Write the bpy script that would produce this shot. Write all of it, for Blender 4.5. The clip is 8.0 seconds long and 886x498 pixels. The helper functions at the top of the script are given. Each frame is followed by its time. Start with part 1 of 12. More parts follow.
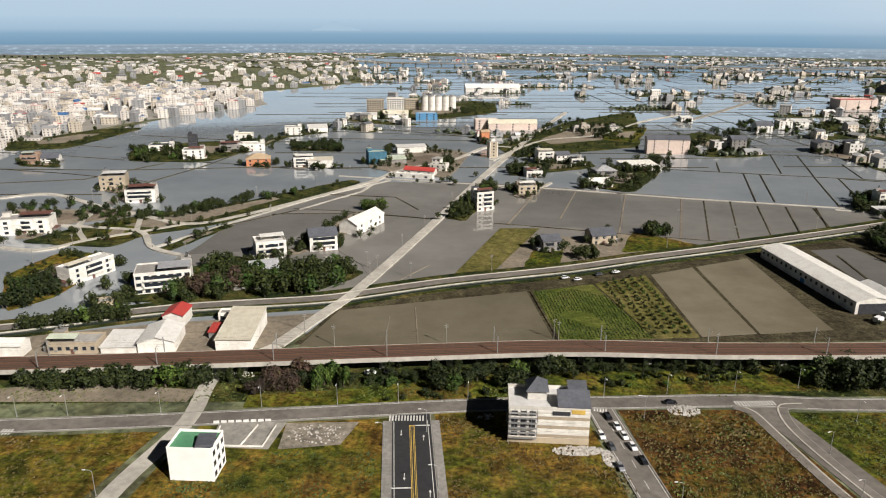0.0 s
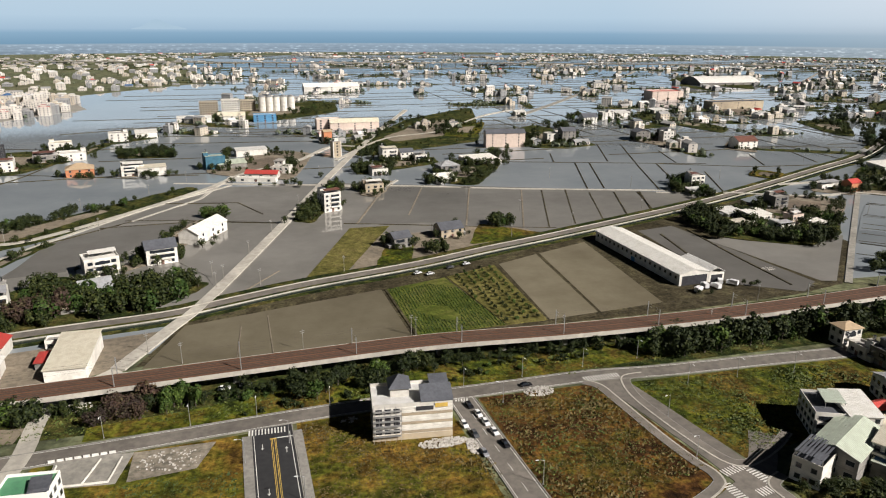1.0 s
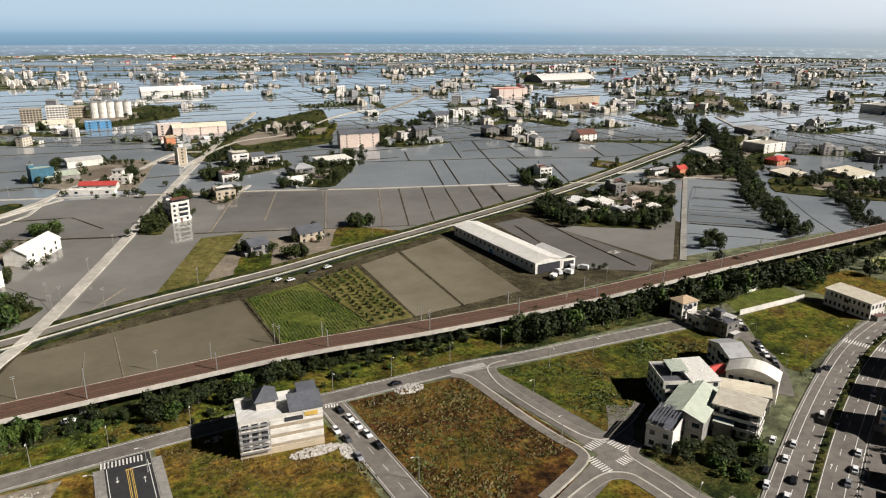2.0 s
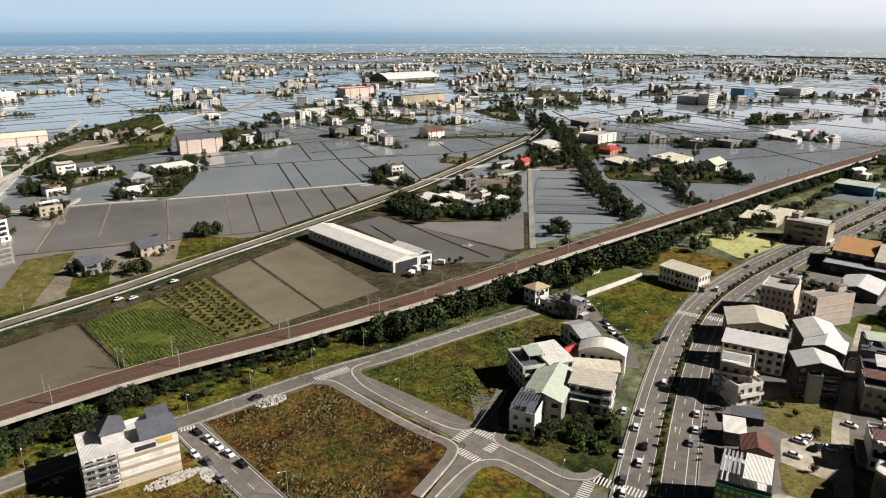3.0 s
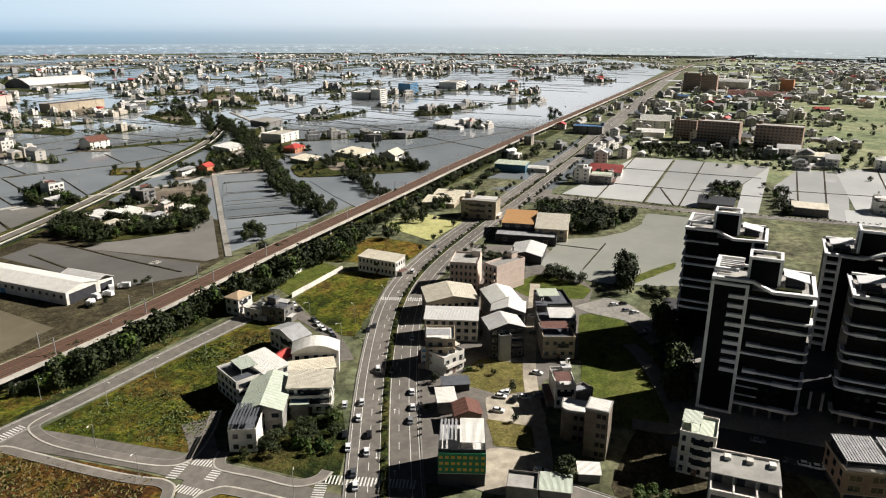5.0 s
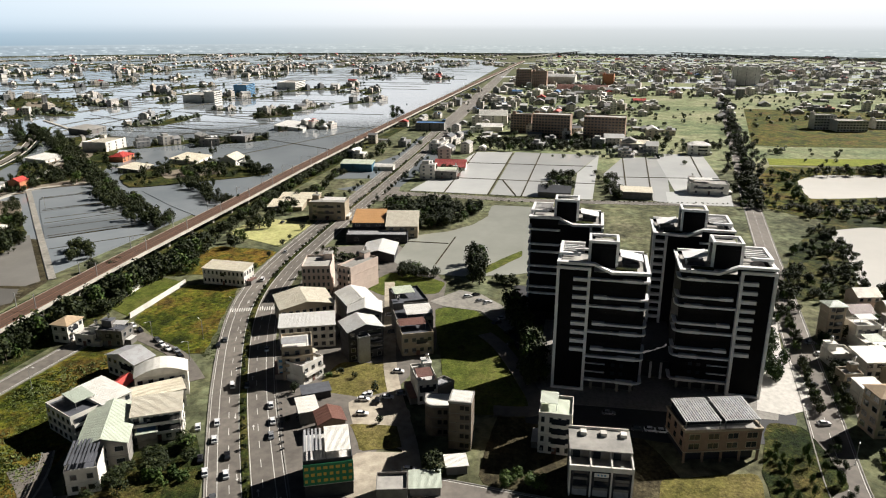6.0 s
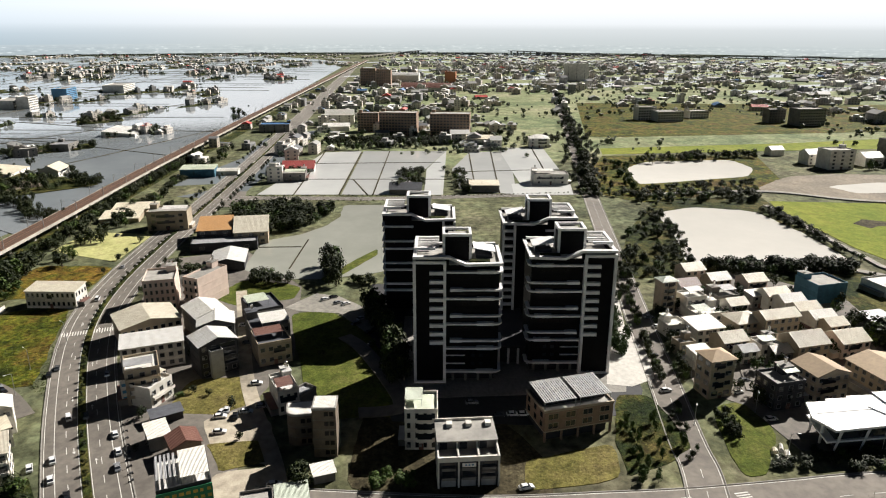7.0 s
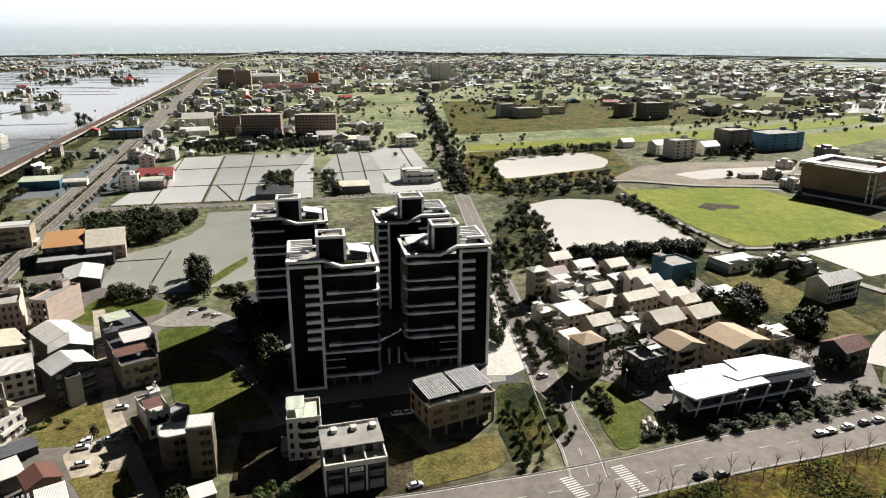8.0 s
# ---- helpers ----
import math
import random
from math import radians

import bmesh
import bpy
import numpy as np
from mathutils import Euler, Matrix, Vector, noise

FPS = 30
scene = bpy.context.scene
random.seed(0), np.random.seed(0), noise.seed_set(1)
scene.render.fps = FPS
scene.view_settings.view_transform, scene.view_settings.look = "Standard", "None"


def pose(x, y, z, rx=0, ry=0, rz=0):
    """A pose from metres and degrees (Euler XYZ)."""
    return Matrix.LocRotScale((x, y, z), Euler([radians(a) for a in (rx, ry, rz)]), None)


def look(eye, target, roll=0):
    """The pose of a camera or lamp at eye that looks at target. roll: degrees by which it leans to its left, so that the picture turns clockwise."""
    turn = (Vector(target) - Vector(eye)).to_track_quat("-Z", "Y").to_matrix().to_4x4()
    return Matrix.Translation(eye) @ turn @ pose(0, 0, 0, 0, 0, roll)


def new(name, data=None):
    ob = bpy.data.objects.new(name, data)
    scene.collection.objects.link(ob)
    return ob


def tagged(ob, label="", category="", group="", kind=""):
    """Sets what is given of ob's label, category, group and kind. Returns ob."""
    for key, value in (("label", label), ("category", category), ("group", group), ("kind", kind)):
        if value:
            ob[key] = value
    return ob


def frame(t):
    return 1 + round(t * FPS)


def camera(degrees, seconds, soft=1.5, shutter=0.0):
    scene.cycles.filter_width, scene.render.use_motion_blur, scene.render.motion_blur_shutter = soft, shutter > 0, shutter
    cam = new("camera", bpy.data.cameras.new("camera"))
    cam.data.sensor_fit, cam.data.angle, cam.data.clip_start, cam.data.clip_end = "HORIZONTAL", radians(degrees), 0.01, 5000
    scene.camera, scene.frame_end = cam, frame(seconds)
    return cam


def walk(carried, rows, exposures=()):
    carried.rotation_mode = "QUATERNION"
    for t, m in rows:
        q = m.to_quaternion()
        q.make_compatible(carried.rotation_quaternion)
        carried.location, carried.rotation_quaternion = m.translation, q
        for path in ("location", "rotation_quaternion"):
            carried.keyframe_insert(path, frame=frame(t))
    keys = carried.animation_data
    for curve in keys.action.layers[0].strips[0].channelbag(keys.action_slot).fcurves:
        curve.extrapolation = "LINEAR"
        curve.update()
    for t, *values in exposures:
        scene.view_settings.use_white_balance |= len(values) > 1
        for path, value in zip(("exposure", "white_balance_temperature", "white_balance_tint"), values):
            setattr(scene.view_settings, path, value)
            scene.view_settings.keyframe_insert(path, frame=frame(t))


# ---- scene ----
# ---- camera and its walk ----
EXPOSURES = [(0.0, 0.60, 6130, 14), (8.0, 1.0, 6150, 12)]
SKY_STRENGTH, SUN_STRENGTH = 0.0042, 5.0
SUN_HEIGHT, SUN_SIDE = radians(35.5), radians(-46)
cam = camera(65.00, 8.0, soft=1.1)
PATH = [
    (0.0, -0.00, -0.00, 125.00, -2.018, -17.726, -0.269),
    (0.5, -0.29, 0.75, 124.85, -8.793, -17.747, -0.246),
    (1.0, -0.54, 1.45, 124.77, -14.949, -17.784, -0.233),
    (1.5, -0.38, 2.08, 124.39, -20.907, -17.740, -0.258),
    (3.0, 1.48, 4.13, 123.67, -39.235, -17.721, -0.066),
    (3.5, 2.33, 4.69, 123.32, -45.557, -17.715, -0.100),
    (4.0, 2.92, 5.54, 122.85, -51.818, -17.691, -0.177),
    (4.5, 3.50, 6.51, 122.57, -58.358, -17.680, -0.280),
    (6.0, 7.09, 8.54, 121.64, -77.743, -17.698, -0.091),
    (6.5, 8.27, 8.47, 121.15, -83.926, -17.715, -0.091),
    (7.0, 9.54, 8.49, 120.52, -90.171, -17.713, -0.133),
    (7.5, 10.34, 8.62, 120.11, -96.347, -17.693, -0.115),
    (8.0, 10.84, 8.87, 120.01, -101.059, -17.687, -0.181),
]
walk(cam, [(t, pose(x, y, z, 90 + pitch, roll, yaw)) for t, x, y, z, yaw, pitch, roll in PATH], EXPOSURES)

# ---- world, sun and exposure ----
SUN_TO = Vector((math.cos(SUN_SIDE) * math.cos(SUN_HEIGHT), math.sin(SUN_SIDE) * math.cos(SUN_HEIGHT), math.sin(SUN_HEIGHT)))
world = bpy.data.worlds.new("sky")
scene.world = world
world.use_nodes = True
wn = world.node_tree
sky = wn.nodes.new("ShaderNodeTexSky")
sky.sky_type, sky.sun_disc = "NISHITA", False
sky.sun_elevation, sky.sun_rotation = SUN_HEIGHT, math.atan2(SUN_TO.x, SUN_TO.y)
sky.altitude, sky.air_density, sky.dust_density, sky.ozone_density = 100, 1.0, 1.3, 1.0
wn.links.new(sky.outputs[0], wn.nodes["Background"].inputs[0])
wn.nodes["Background"].inputs[1].default_value = SKY_STRENGTH
sun = new("sun", bpy.data.lights.new("sun", "SUN"))
sun.data.energy, sun.data.angle, sun.data.color = SUN_STRENGTH, radians(0.5), (1.0, 0.93, 0.81)
sun.matrix_world = look(SUN_TO * 400, (0, 0, 0))


# ---- materials ----
def node_mat(name):
    m = bpy.data.materials.new(name)
    m.use_nodes = True
    return m, m.node_tree.nodes, m.node_tree.links, m.node_tree.nodes["Principled BSDF"]


def noise_node(n, l, where, scale, detail=5.0, rough=0.6):
    t = n.new("ShaderNodeTexNoise")
    t.inputs["Scale"].default_value, t.inputs["Detail"].default_value = scale, detail
    t.inputs["Roughness"].default_value = rough
    l.new(where, t.inputs["Vector"])
    return t.outputs["Fac"]


def ramp_node(n, l, fac, stops):
    r = n.new("ShaderNodeValToRGB")
    while len(r.color_ramp.elements) < len(stops):
        r.color_ramp.elements.new(0.5)
    for e, (p, c) in zip(r.color_ramp.elements, stops):
        e.position, e.color = p, (*c, 1)
    l.new(fac, r.inputs[0])
    return r.outputs[0]


def mix_node(n, l, a, b, fac, mode="MIX"):
    x = n.new("ShaderNodeMix")
    x.data_type, x.blend_type = "RGBA", mode
    for v, s in ((fac, x.inputs[0]), (a, x.inputs[6]), (b, x.inputs[7])):
        if isinstance(v, (int, float)):
            s.default_value = v
        elif isinstance(v, tuple):
            s.default_value = (*v, 1)
        else:
            l.new(v, s)
    return x.outputs[2]


def mat(name, colour, second=None, scale=0.6, rough=0.8, metal=0.0, bump=0.0, stain=0.12, vary=0.0, world_space=False, spec=0.5):
    """A surface of two mixed colours, with stains at a larger scale, fine relief and a small change from piece to piece."""
    m, n, l, p = node_mat(name)
    if world_space:
        where = n.new("ShaderNodeNewGeometry").outputs["Position"]
    else:
        where = n.new("ShaderNodeTexCoord").outputs["Object"]
    second = second or tuple(c * 0.82 for c in colour)
    fine = noise_node(n, l, where, scale)
    c = ramp_node(n, l, fine, [(0.38, colour), (0.66, second)])
    big = noise_node(n, l, where, scale * 0.11, 3.0)
    c = mix_node(n, l, c, ramp_node(n, l, big, [(0.35, (1 - stain,) * 3), (0.65, (1 + stain * 0.3,) * 3)]), 1.0, "MULTIPLY")
    if vary:
        o = n.new("ShaderNodeObjectInfo")
        c = mix_node(n, l, c, ramp_node(n, l, o.outputs["Random"], [(0.0, (1 - vary,) * 3), (1.0, (1 + vary * 0.4,) * 3)]), 1.0, "MULTIPLY")
    l.new(c, p.inputs["Base Color"])
    p.inputs["Roughness"].default_value, p.inputs["Metallic"].default_value = rough, metal
    p.inputs["Specular IOR Level"].default_value = spec
    if bump:
        b = n.new("ShaderNodeBump")
        b.inputs["Strength"].default_value, b.inputs["Distance"].default_value = bump, 0.3
        l.new(noise_node(n, l, where, scale * 4.0), b.inputs["Height"])
        l.new(b.outputs[0], p.inputs["Normal"])
    return m


def meadow(name, stops, patch=0.03, grain=0.9, bump=0.8, clumps=1.0):
    """Rough grass: broad patches of dry and green growth broken up by tufts."""
    m, n, l, p = node_mat(name)
    where = n.new("ShaderNodeNewGeometry").outputs["Position"]
    broad, mid, fine = (noise_node(n, l, where, s, 6.0, 0.65) for s in (patch, patch * 6, grain))
    add = n.new("ShaderNodeMath")
    add.operation = "MULTIPLY_ADD"
    l.new(mid, add.inputs[0])
    add.inputs[1].default_value = 0.55
    l.new(broad, add.inputs[2])
    sub = n.new("ShaderNodeMath")
    sub.operation = "SUBTRACT"
    l.new(add.outputs[0], sub.inputs[0])
    sub.inputs[1].default_value = 0.275
    c = ramp_node(n, l, sub.outputs[0], stops)
    c = mix_node(n, l, c, ramp_node(n, l, fine, [(0.32, (1 - 0.62 * clumps,) * 3), (0.5, (1 - 0.05 * clumps,) * 3), (0.68, (1 + 0.55 * clumps,) * 3)]), 1.0, "MULTIPLY")
    c = mix_node(n, l, c, ramp_node(n, l, noise_node(n, l, where, grain * 0.22, 4.0, 0.7), [(0.36, (1 - 0.5 * clumps,) * 3), (0.62, (1 + 0.35 * clumps,) * 3)]), 1.0, "MULTIPLY")
    l.new(c, p.inputs["Base Color"])
    p.inputs["Roughness"].default_value, p.inputs["Specular IOR Level"].default_value = 0.95, 0.1
    b = n.new("ShaderNodeBump")
    b.inputs["Strength"].default_value, b.inputs["Distance"].default_value = bump, 0.6
    l.new(fine, b.inputs["Height"])
    l.new(b.outputs[0], p.inputs["Normal"])
    return m


def water(name, deep, shallow, patch=0.02, rough=0.04, ripple=0.02, ior=1.36):
    """Shallow flood water: mud shows through, the surface mirrors the sky."""
    m, n, l, p = node_mat(name)
    where = n.new("ShaderNodeNewGeometry").outputs["Position"]
    o = n.new("ShaderNodeObjectInfo")
    c = ramp_node(n, l, noise_node(n, l, where, patch, 7.0, 0.68), [(0.36, deep), (0.64, shallow)])
    c = mix_node(n, l, c, ramp_node(n, l, o.outputs["Random"], [(0.0, (0.8,) * 3), (1.0, (1.2,) * 3)]), 1.0, "MULTIPLY")
    l.new(c, p.inputs["Base Color"])
    l.new(ramp_node(n, l, noise_node(n, l, where, patch * 0.7, 4.0), [(0.4, (rough,) * 3), (0.7, (rough * 2.5,) * 3)]), p.inputs["Roughness"])
    p.inputs["IOR"].default_value = ior
    b = n.new("ShaderNodeBump")
    b.inputs["Strength"].default_value, b.inputs["Distance"].default_value = ripple, 0.5
    l.new(noise_node(n, l, where, 0.8, 3.0), b.inputs["Height"])
    l.new(b.outputs[0], p.inputs["Normal"])
    return m


def leaf_mat(name, a, b, c):
    """Leaves: each clump its own green, each tree a little different."""
    m, n, l, p = node_mat(name)
    g = n.new("ShaderNodeNewGeometry")
    o = n.new("ShaderNodeObjectInfo")
    col = ramp_node(n, l, g.outputs["Random Per Island"], [(0.0, a), (0.55, b), (1.0, c)])
    col = mix_node(n, l, col, ramp_node(n, l, o.outputs["Random"], [(0.0, (0.65, 0.7, 0.7)), (1.0, (1.25, 1.15, 1.0))]), 1.0, "MULTIPLY")
    l.new(col, p.inputs["Base Color"])
    p.inputs["Roughness"].default_value, p.inputs["Specular IOR Level"].default_value = 0.7, 0.25
    return m


def gloss(name, colour, rough=0.1, metal=0.0, spec=0.5):
    m, n, l, p = node_mat(name)
    where = n.new("ShaderNodeTexCoord").outputs["Object"]
    l.new(ramp_node(n, l, noise_node(n, l, where, 0.5), [(0.3, tuple(c * 0.9 for c in colour)), (0.7, colour)]), p.inputs["Base Color"])
    l.new(ramp_node(n, l, noise_node(n, l, where, 1.5), [(0.3, (rough * 0.8,) * 3), (0.7, (rough * 1.6,) * 3)]), p.inputs["Roughness"])
    p.inputs["Metallic"].default_value, p.inputs["Specular IOR Level"].default_value = metal, spec
    return m


def sheet_metal(name, colour, dirt, pitch=1.0):
    """Ribbed sheet roofing with rust and grime runs."""
    m, n, l, p = node_mat(name)
    where = n.new("ShaderNodeTexCoord").outputs["Object"]
    w = n.new("ShaderNodeTexWave")
    w.inputs["Scale"].default_value, w.bands_direction = pitch, "X"
    l.new(where, w.inputs["Vector"])
    c = ramp_node(n, l, noise_node(n, l, where, 0.35, 6.0, 0.7), [(0.42, colour), (0.72, dirt)])
    c = mix_node(n, l, c, ramp_node(n, l, w.outputs[0], [(0.0, (0.82,) * 3), (0.5, (1.0,) * 3)]), 1.0, "MULTIPLY")
    o = n.new("ShaderNodeObjectInfo")
    c = mix_node(n, l, c, ramp_node(n, l, o.outputs["Random"], [(0.0, (0.8, 0.8, 0.82)), (1.0, (1.08, 1.06, 1.02))]), 1.0, "MULTIPLY")
    l.new(c, p.inputs["Base Color"])
    p.inputs["Roughness"].default_value = 0.5
    b = n.new("ShaderNodeBump")
    b.inputs["Strength"].default_value, b.inputs["Distance"].default_value = 0.6, 0.1
    l.new(w.outputs[0], b.inputs["Height"])
    l.new(b.outputs[0], p.inputs["Normal"])
    return m


EARTH = mat("bare earth", (0.235, 0.195, 0.14), (0.145, 0.12, 0.085), 0.4, 0.95, bump=0.5, stain=0.3, world_space=True)
DUST = mat("pale dusty ground", (0.42, 0.37, 0.285), (0.27, 0.235, 0.18), 0.3, 0.95, bump=0.4, stain=0.35, world_space=True)
PLAIN = meadow("plain of fields", [(0.30, (0.07, 0.082, 0.045)), (0.45, (0.115, 0.125, 0.07)), (0.55, (0.115, 0.118, 0.062)), (0.7, (0.15, 0.14, 0.09))], 0.008, 0.2)
DRY = meadow("dry autumn grass", [(0.32, (0.023, 0.030, 0.0043)), (0.42, (0.070, 0.072, 0.0086)), (0.49, (0.117, 0.089, 0.0130)), (0.56, (0.143, 0.086, 0.0151)), (0.62, (0.080, 0.045, 0.0101)), (0.72, (0.188, 0.121, 0.0324))], 0.024, 0.55, 0.8, 1.22)
DRYRED = meadow("reddish brown weeds", [(0.32, (0.027, 0.027, 0.0053)), (0.41, (0.077, 0.059, 0.0092)), (0.49, (0.112, 0.063, 0.0125)), (0.55, (0.073, 0.034, 0.0092)), (0.63, (0.032, 0.016, 0.0059)), (0.72, (0.096, 0.049, 0.0132))], 0.034, 0.55, 0.8, 1.22)
GREEN = meadow("green rough grass", [(0.32, (0.019, 0.027, 0.0037)), (0.43, (0.050, 0.063, 0.0060)), (0.52, (0.089, 0.086, 0.0097)), (0.6, (0.105, 0.074, 0.0135)), (0.7, (0.063, 0.041, 0.0105))], 0.035, 0.55, 0.8, 1.22)
OLIVEGRASS = meadow("olive autumn grass", [(0.32, (0.060, 0.058, 0.014)), (0.45, (0.105, 0.096, 0.026)), (0.56, (0.135, 0.118, 0.036)), (0.7, (0.16, 0.13, 0.05))], 0.03, 0.9, 0.6, 0.7)
MOWN = meadow("mown green grass", [(0.32, (0.045, 0.062, 0.010)), (0.45, (0.070, 0.088, 0.014)), (0.56, (0.092, 0.104, 0.020)), (0.7, (0.115, 0.112, 0.032))], 0.04, 0.9, 0.5, 0.6)
LAWN = meadow("yellow-green lawn", [(0.3, (0.115, 0.155, 0.016)), (0.5, (0.165, 0.195, 0.022)), (0.7, (0.22, 0.225, 0.035))], 0.02, 0.6, 0.3, 0.35)
YELLOWGRASS = meadow("pale yellow cropped grass", [(0.3, (0.31, 0.32, 0.12)), (0.5, (0.41, 0.40, 0.17)), (0.7, (0.36, 0.33, 0.16))], 0.02, 0.5, 0.2, 0.35)
SHRUBBY = meadow("overgrown bank", [(0.34, (0.010, 0.017, 0.005)), (0.46, (0.026, 0.036, 0.008)), (0.56, (0.058, 0.058, 0.014)), (0.7, (0.10, 0.08, 0.026))], 0.05, 1.0, 1.0)
ASPHALT = mat("worn asphalt", (0.168, 0.149, 0.126), (0.115, 0.102, 0.087), 0.35, 0.9, bump=0.1, stain=0.3, world_space=True)
WETMUD = meadow("wet field mud", [(0.3, (0.028, 0.024, 0.013)), (0.5, (0.055, 0.046, 0.026)), (0.7, (0.085, 0.075, 0.04))], 0.03, 0.8, 0.5)
# far fields: some of the haze is mixed into these pale greens
PARK = meadow("distant park land", [(0.3, (0.10, 0.13, 0.065)), (0.45, (0.17, 0.20, 0.10)), (0.58, (0.235, 0.245, 0.135)), (0.72, (0.29, 0.28, 0.18))], 0.008, 0.25, 0.4, 0.6)
WORNROAD = mat("brown-grey worn asphalt", (0.185, 0.163, 0.137), (0.13, 0.115, 0.098), 0.3, 0.9, bump=0.1, stain=0.25, world_space=True)
STAINED = mat("soot-stained concrete", (0.165, 0.128, 0.09), (0.095, 0.073, 0.053), 0.4, 0.9, bump=0.2, stain=0.3, world_space=True)
SLEEPER = mat("oily brown sleepers", (0.075, 0.045, 0.03), (0.045, 0.03, 0.022), 1.5, 0.9, bump=0.4, world_space=True)
SPOIL = mat("crushed rubble ground", (0.30, 0.26, 0.20), (0.13, 0.115, 0.085), 0.5, 0.95, bump=0.8, stain=0.35, world_space=True)
NEWASPHALT = mat("fresh black asphalt", (0.020, 0.020, 0.021), (0.03, 0.03, 0.031), 0.5, 0.8, bump=0.1, world_space=True)
CONCRETE = mat("weathered concrete", (0.30, 0.28, 0.24), (0.20, 0.19, 0.165), 0.5, 0.9, bump=0.2, stain=0.25, world_space=True)
PALECON = mat("pale dusty concrete", (0.47, 0.44, 0.375), (0.35, 0.325, 0.28), 0.4, 0.9, bump=0.2, stain=0.25, world_space=True)
PAVE = mat("pale pavement", (0.27, 0.255, 0.225), (0.19, 0.18, 0.16), 0.8, 0.9, bump=0.1, stain=0.2, world_space=True)
PLAZA = mat("pale stone paving", (0.54, 0.515, 0.465), (0.42, 0.40, 0.36), 0.6, 0.8, bump=0.1, world_space=True)
RUBBLE = mat("broken white rubble", (0.6, 0.57, 0.52), (0.35, 0.32, 0.28), 0.8, 0.95, bump=0.8)
PAINT = mat("white road paint", (0.68, 0.67, 0.62), (0.5, 0.49, 0.45), 1.2, 0.8, world_space=True)
YELLOWPAINT = mat("yellow road paint", (0.62, 0.42, 0.07), (0.5, 0.33, 0.08), 1.2, 0.8, world_space=True)
BALLAST = mat("rust-stained ballast", (0.105, 0.068, 0.046), (0.06, 0.04, 0.027), 1.2, 0.95, bump=0.5, stain=0.25, world_space=True)
WIRE = mat("dark wire", (0.06, 0.05, 0.045), None, 2.0, 0.7)
RUST = mat("rusty rail steel", (0.20, 0.095, 0.05), (0.12, 0.06, 0.04), 2.0, 0.6, 0.4)
STEEL = mat("galvanised steel", (0.45, 0.45, 0.44), (0.36, 0.36, 0.36), 1.0, 0.45, 0.6)
STAINLESS = gloss("stainless steel", (0.6, 0.6, 0.6), 0.2, 1.0)
WHITEWALL = mat("white painted wall", (0.78, 0.75, 0.68), (0.58, 0.55, 0.49), 0.25, 0.8, stain=0.2, vary=0.15)
WHITEPAINT = mat("fresh white paint", (0.86, 0.84, 0.79), (0.80, 0.78, 0.73), 0.25, 0.7, stain=0.06)
CREAMWALL = mat("cream tiled wall", (0.45, 0.375, 0.265), (0.35, 0.29, 0.21), 0.3, 0.75, stain=0.25, vary=0.2)
GREYWALL = mat("grey cement wall", (0.25, 0.235, 0.21), (0.15, 0.142, 0.13), 0.3, 0.9, stain=0.35, vary=0.25)
PINKWALL = mat("pale pink tiled wall", (0.64, 0.52, 0.44), (0.54, 0.43, 0.36), 0.3, 0.75, stain=0.15, vary=0.1)
BROWNWALL = mat("brown brick facade", (0.30, 0.20, 0.14), (0.24, 0.16, 0.11), 0.7, 0.8, stain=0.15)
# also serves as painted shade in doors, site openings and an open floor
DARKWALL = mat("dark stone facade and opening shade", (0.045, 0.045, 0.05), (0.03, 0.03, 0.034), 0.5, 0.6, stain=0.1, spec=0.2)
TEALWALL = mat("blue scaffold sheeting", (0.045, 0.14, 0.20), (0.03, 0.095, 0.14), 0.4, 0.8)
BLUEWALL = mat("blue sheet cladding", (0.08, 0.24, 0.42), (0.06, 0.18, 0.32), 0.4, 0.6)
ORANGEWALL = mat("terracotta orange wall", (0.50, 0.20, 0.09), (0.4, 0.16, 0.08), 0.4, 0.8)
CEMENTROOF = mat("stained flat cement roof", (0.42, 0.40, 0.36), (0.26, 0.25, 0.23), 0.22, 0.9, stain=0.3, vary=0.25)
WHITEROOF = sheet_metal("white sheet roof", (0.74, 0.73, 0.69), (0.60, 0.58, 0.52))
CREAMROOF = sheet_metal("cream sheet roof", (0.66, 0.62, 0.50), (0.50, 0.44, 0.33))
GREYROOF = sheet_metal("grey sheet roof", (0.40, 0.41, 0.42), (0.28, 0.27, 0.26))
PALEGREENROOF = sheet_metal("pale green sheet roof", (0.52, 0.58, 0.47), (0.42, 0.45, 0.36))
REDROOF = sheet_metal("red sheet roof", (0.50, 0.06, 0.05), (0.36, 0.07, 0.05))
BROWNROOF = sheet_metal("rusty brown sheet roof", (0.14, 0.06, 0.045), (0.20, 0.10, 0.07))
ORANGEROOF = sheet_metal("sun-bleached orange sheet roof", (0.50, 0.27, 0.10), (0.42, 0.24, 0.10))
BLUEROOF = sheet_metal("blue sheet roof", (0.06, 0.16, 0.36), (0.08, 0.15, 0.26))
SLATE = mat("dark grey roof tiles", (0.10, 0.105, 0.12), (0.07, 0.073, 0.085), 0.8, 0.7, stain=0.2, vary=0.15)
TANROOF = mat("tan roof tiles", (0.42, 0.31, 0.19), (0.34, 0.25, 0.16), 0.8, 0.8, vary=0.15)
GREENFLOOR = mat("green waterproof coating", (0.09, 0.26, 0.13), (0.07, 0.2, 0.11), 0.6, 0.6)
GLASS = gloss("dark window glass", (0.02, 0.024, 0.03), 0.06, 0.0, 0.6)
GLASSBLACK = gloss("black tower glass", (0.006, 0.006, 0.008), 0.2, 0.0, 0.10)
FRAME = mat("grey window frame", (0.26, 0.26, 0.25), None, 1.0, 0.5)
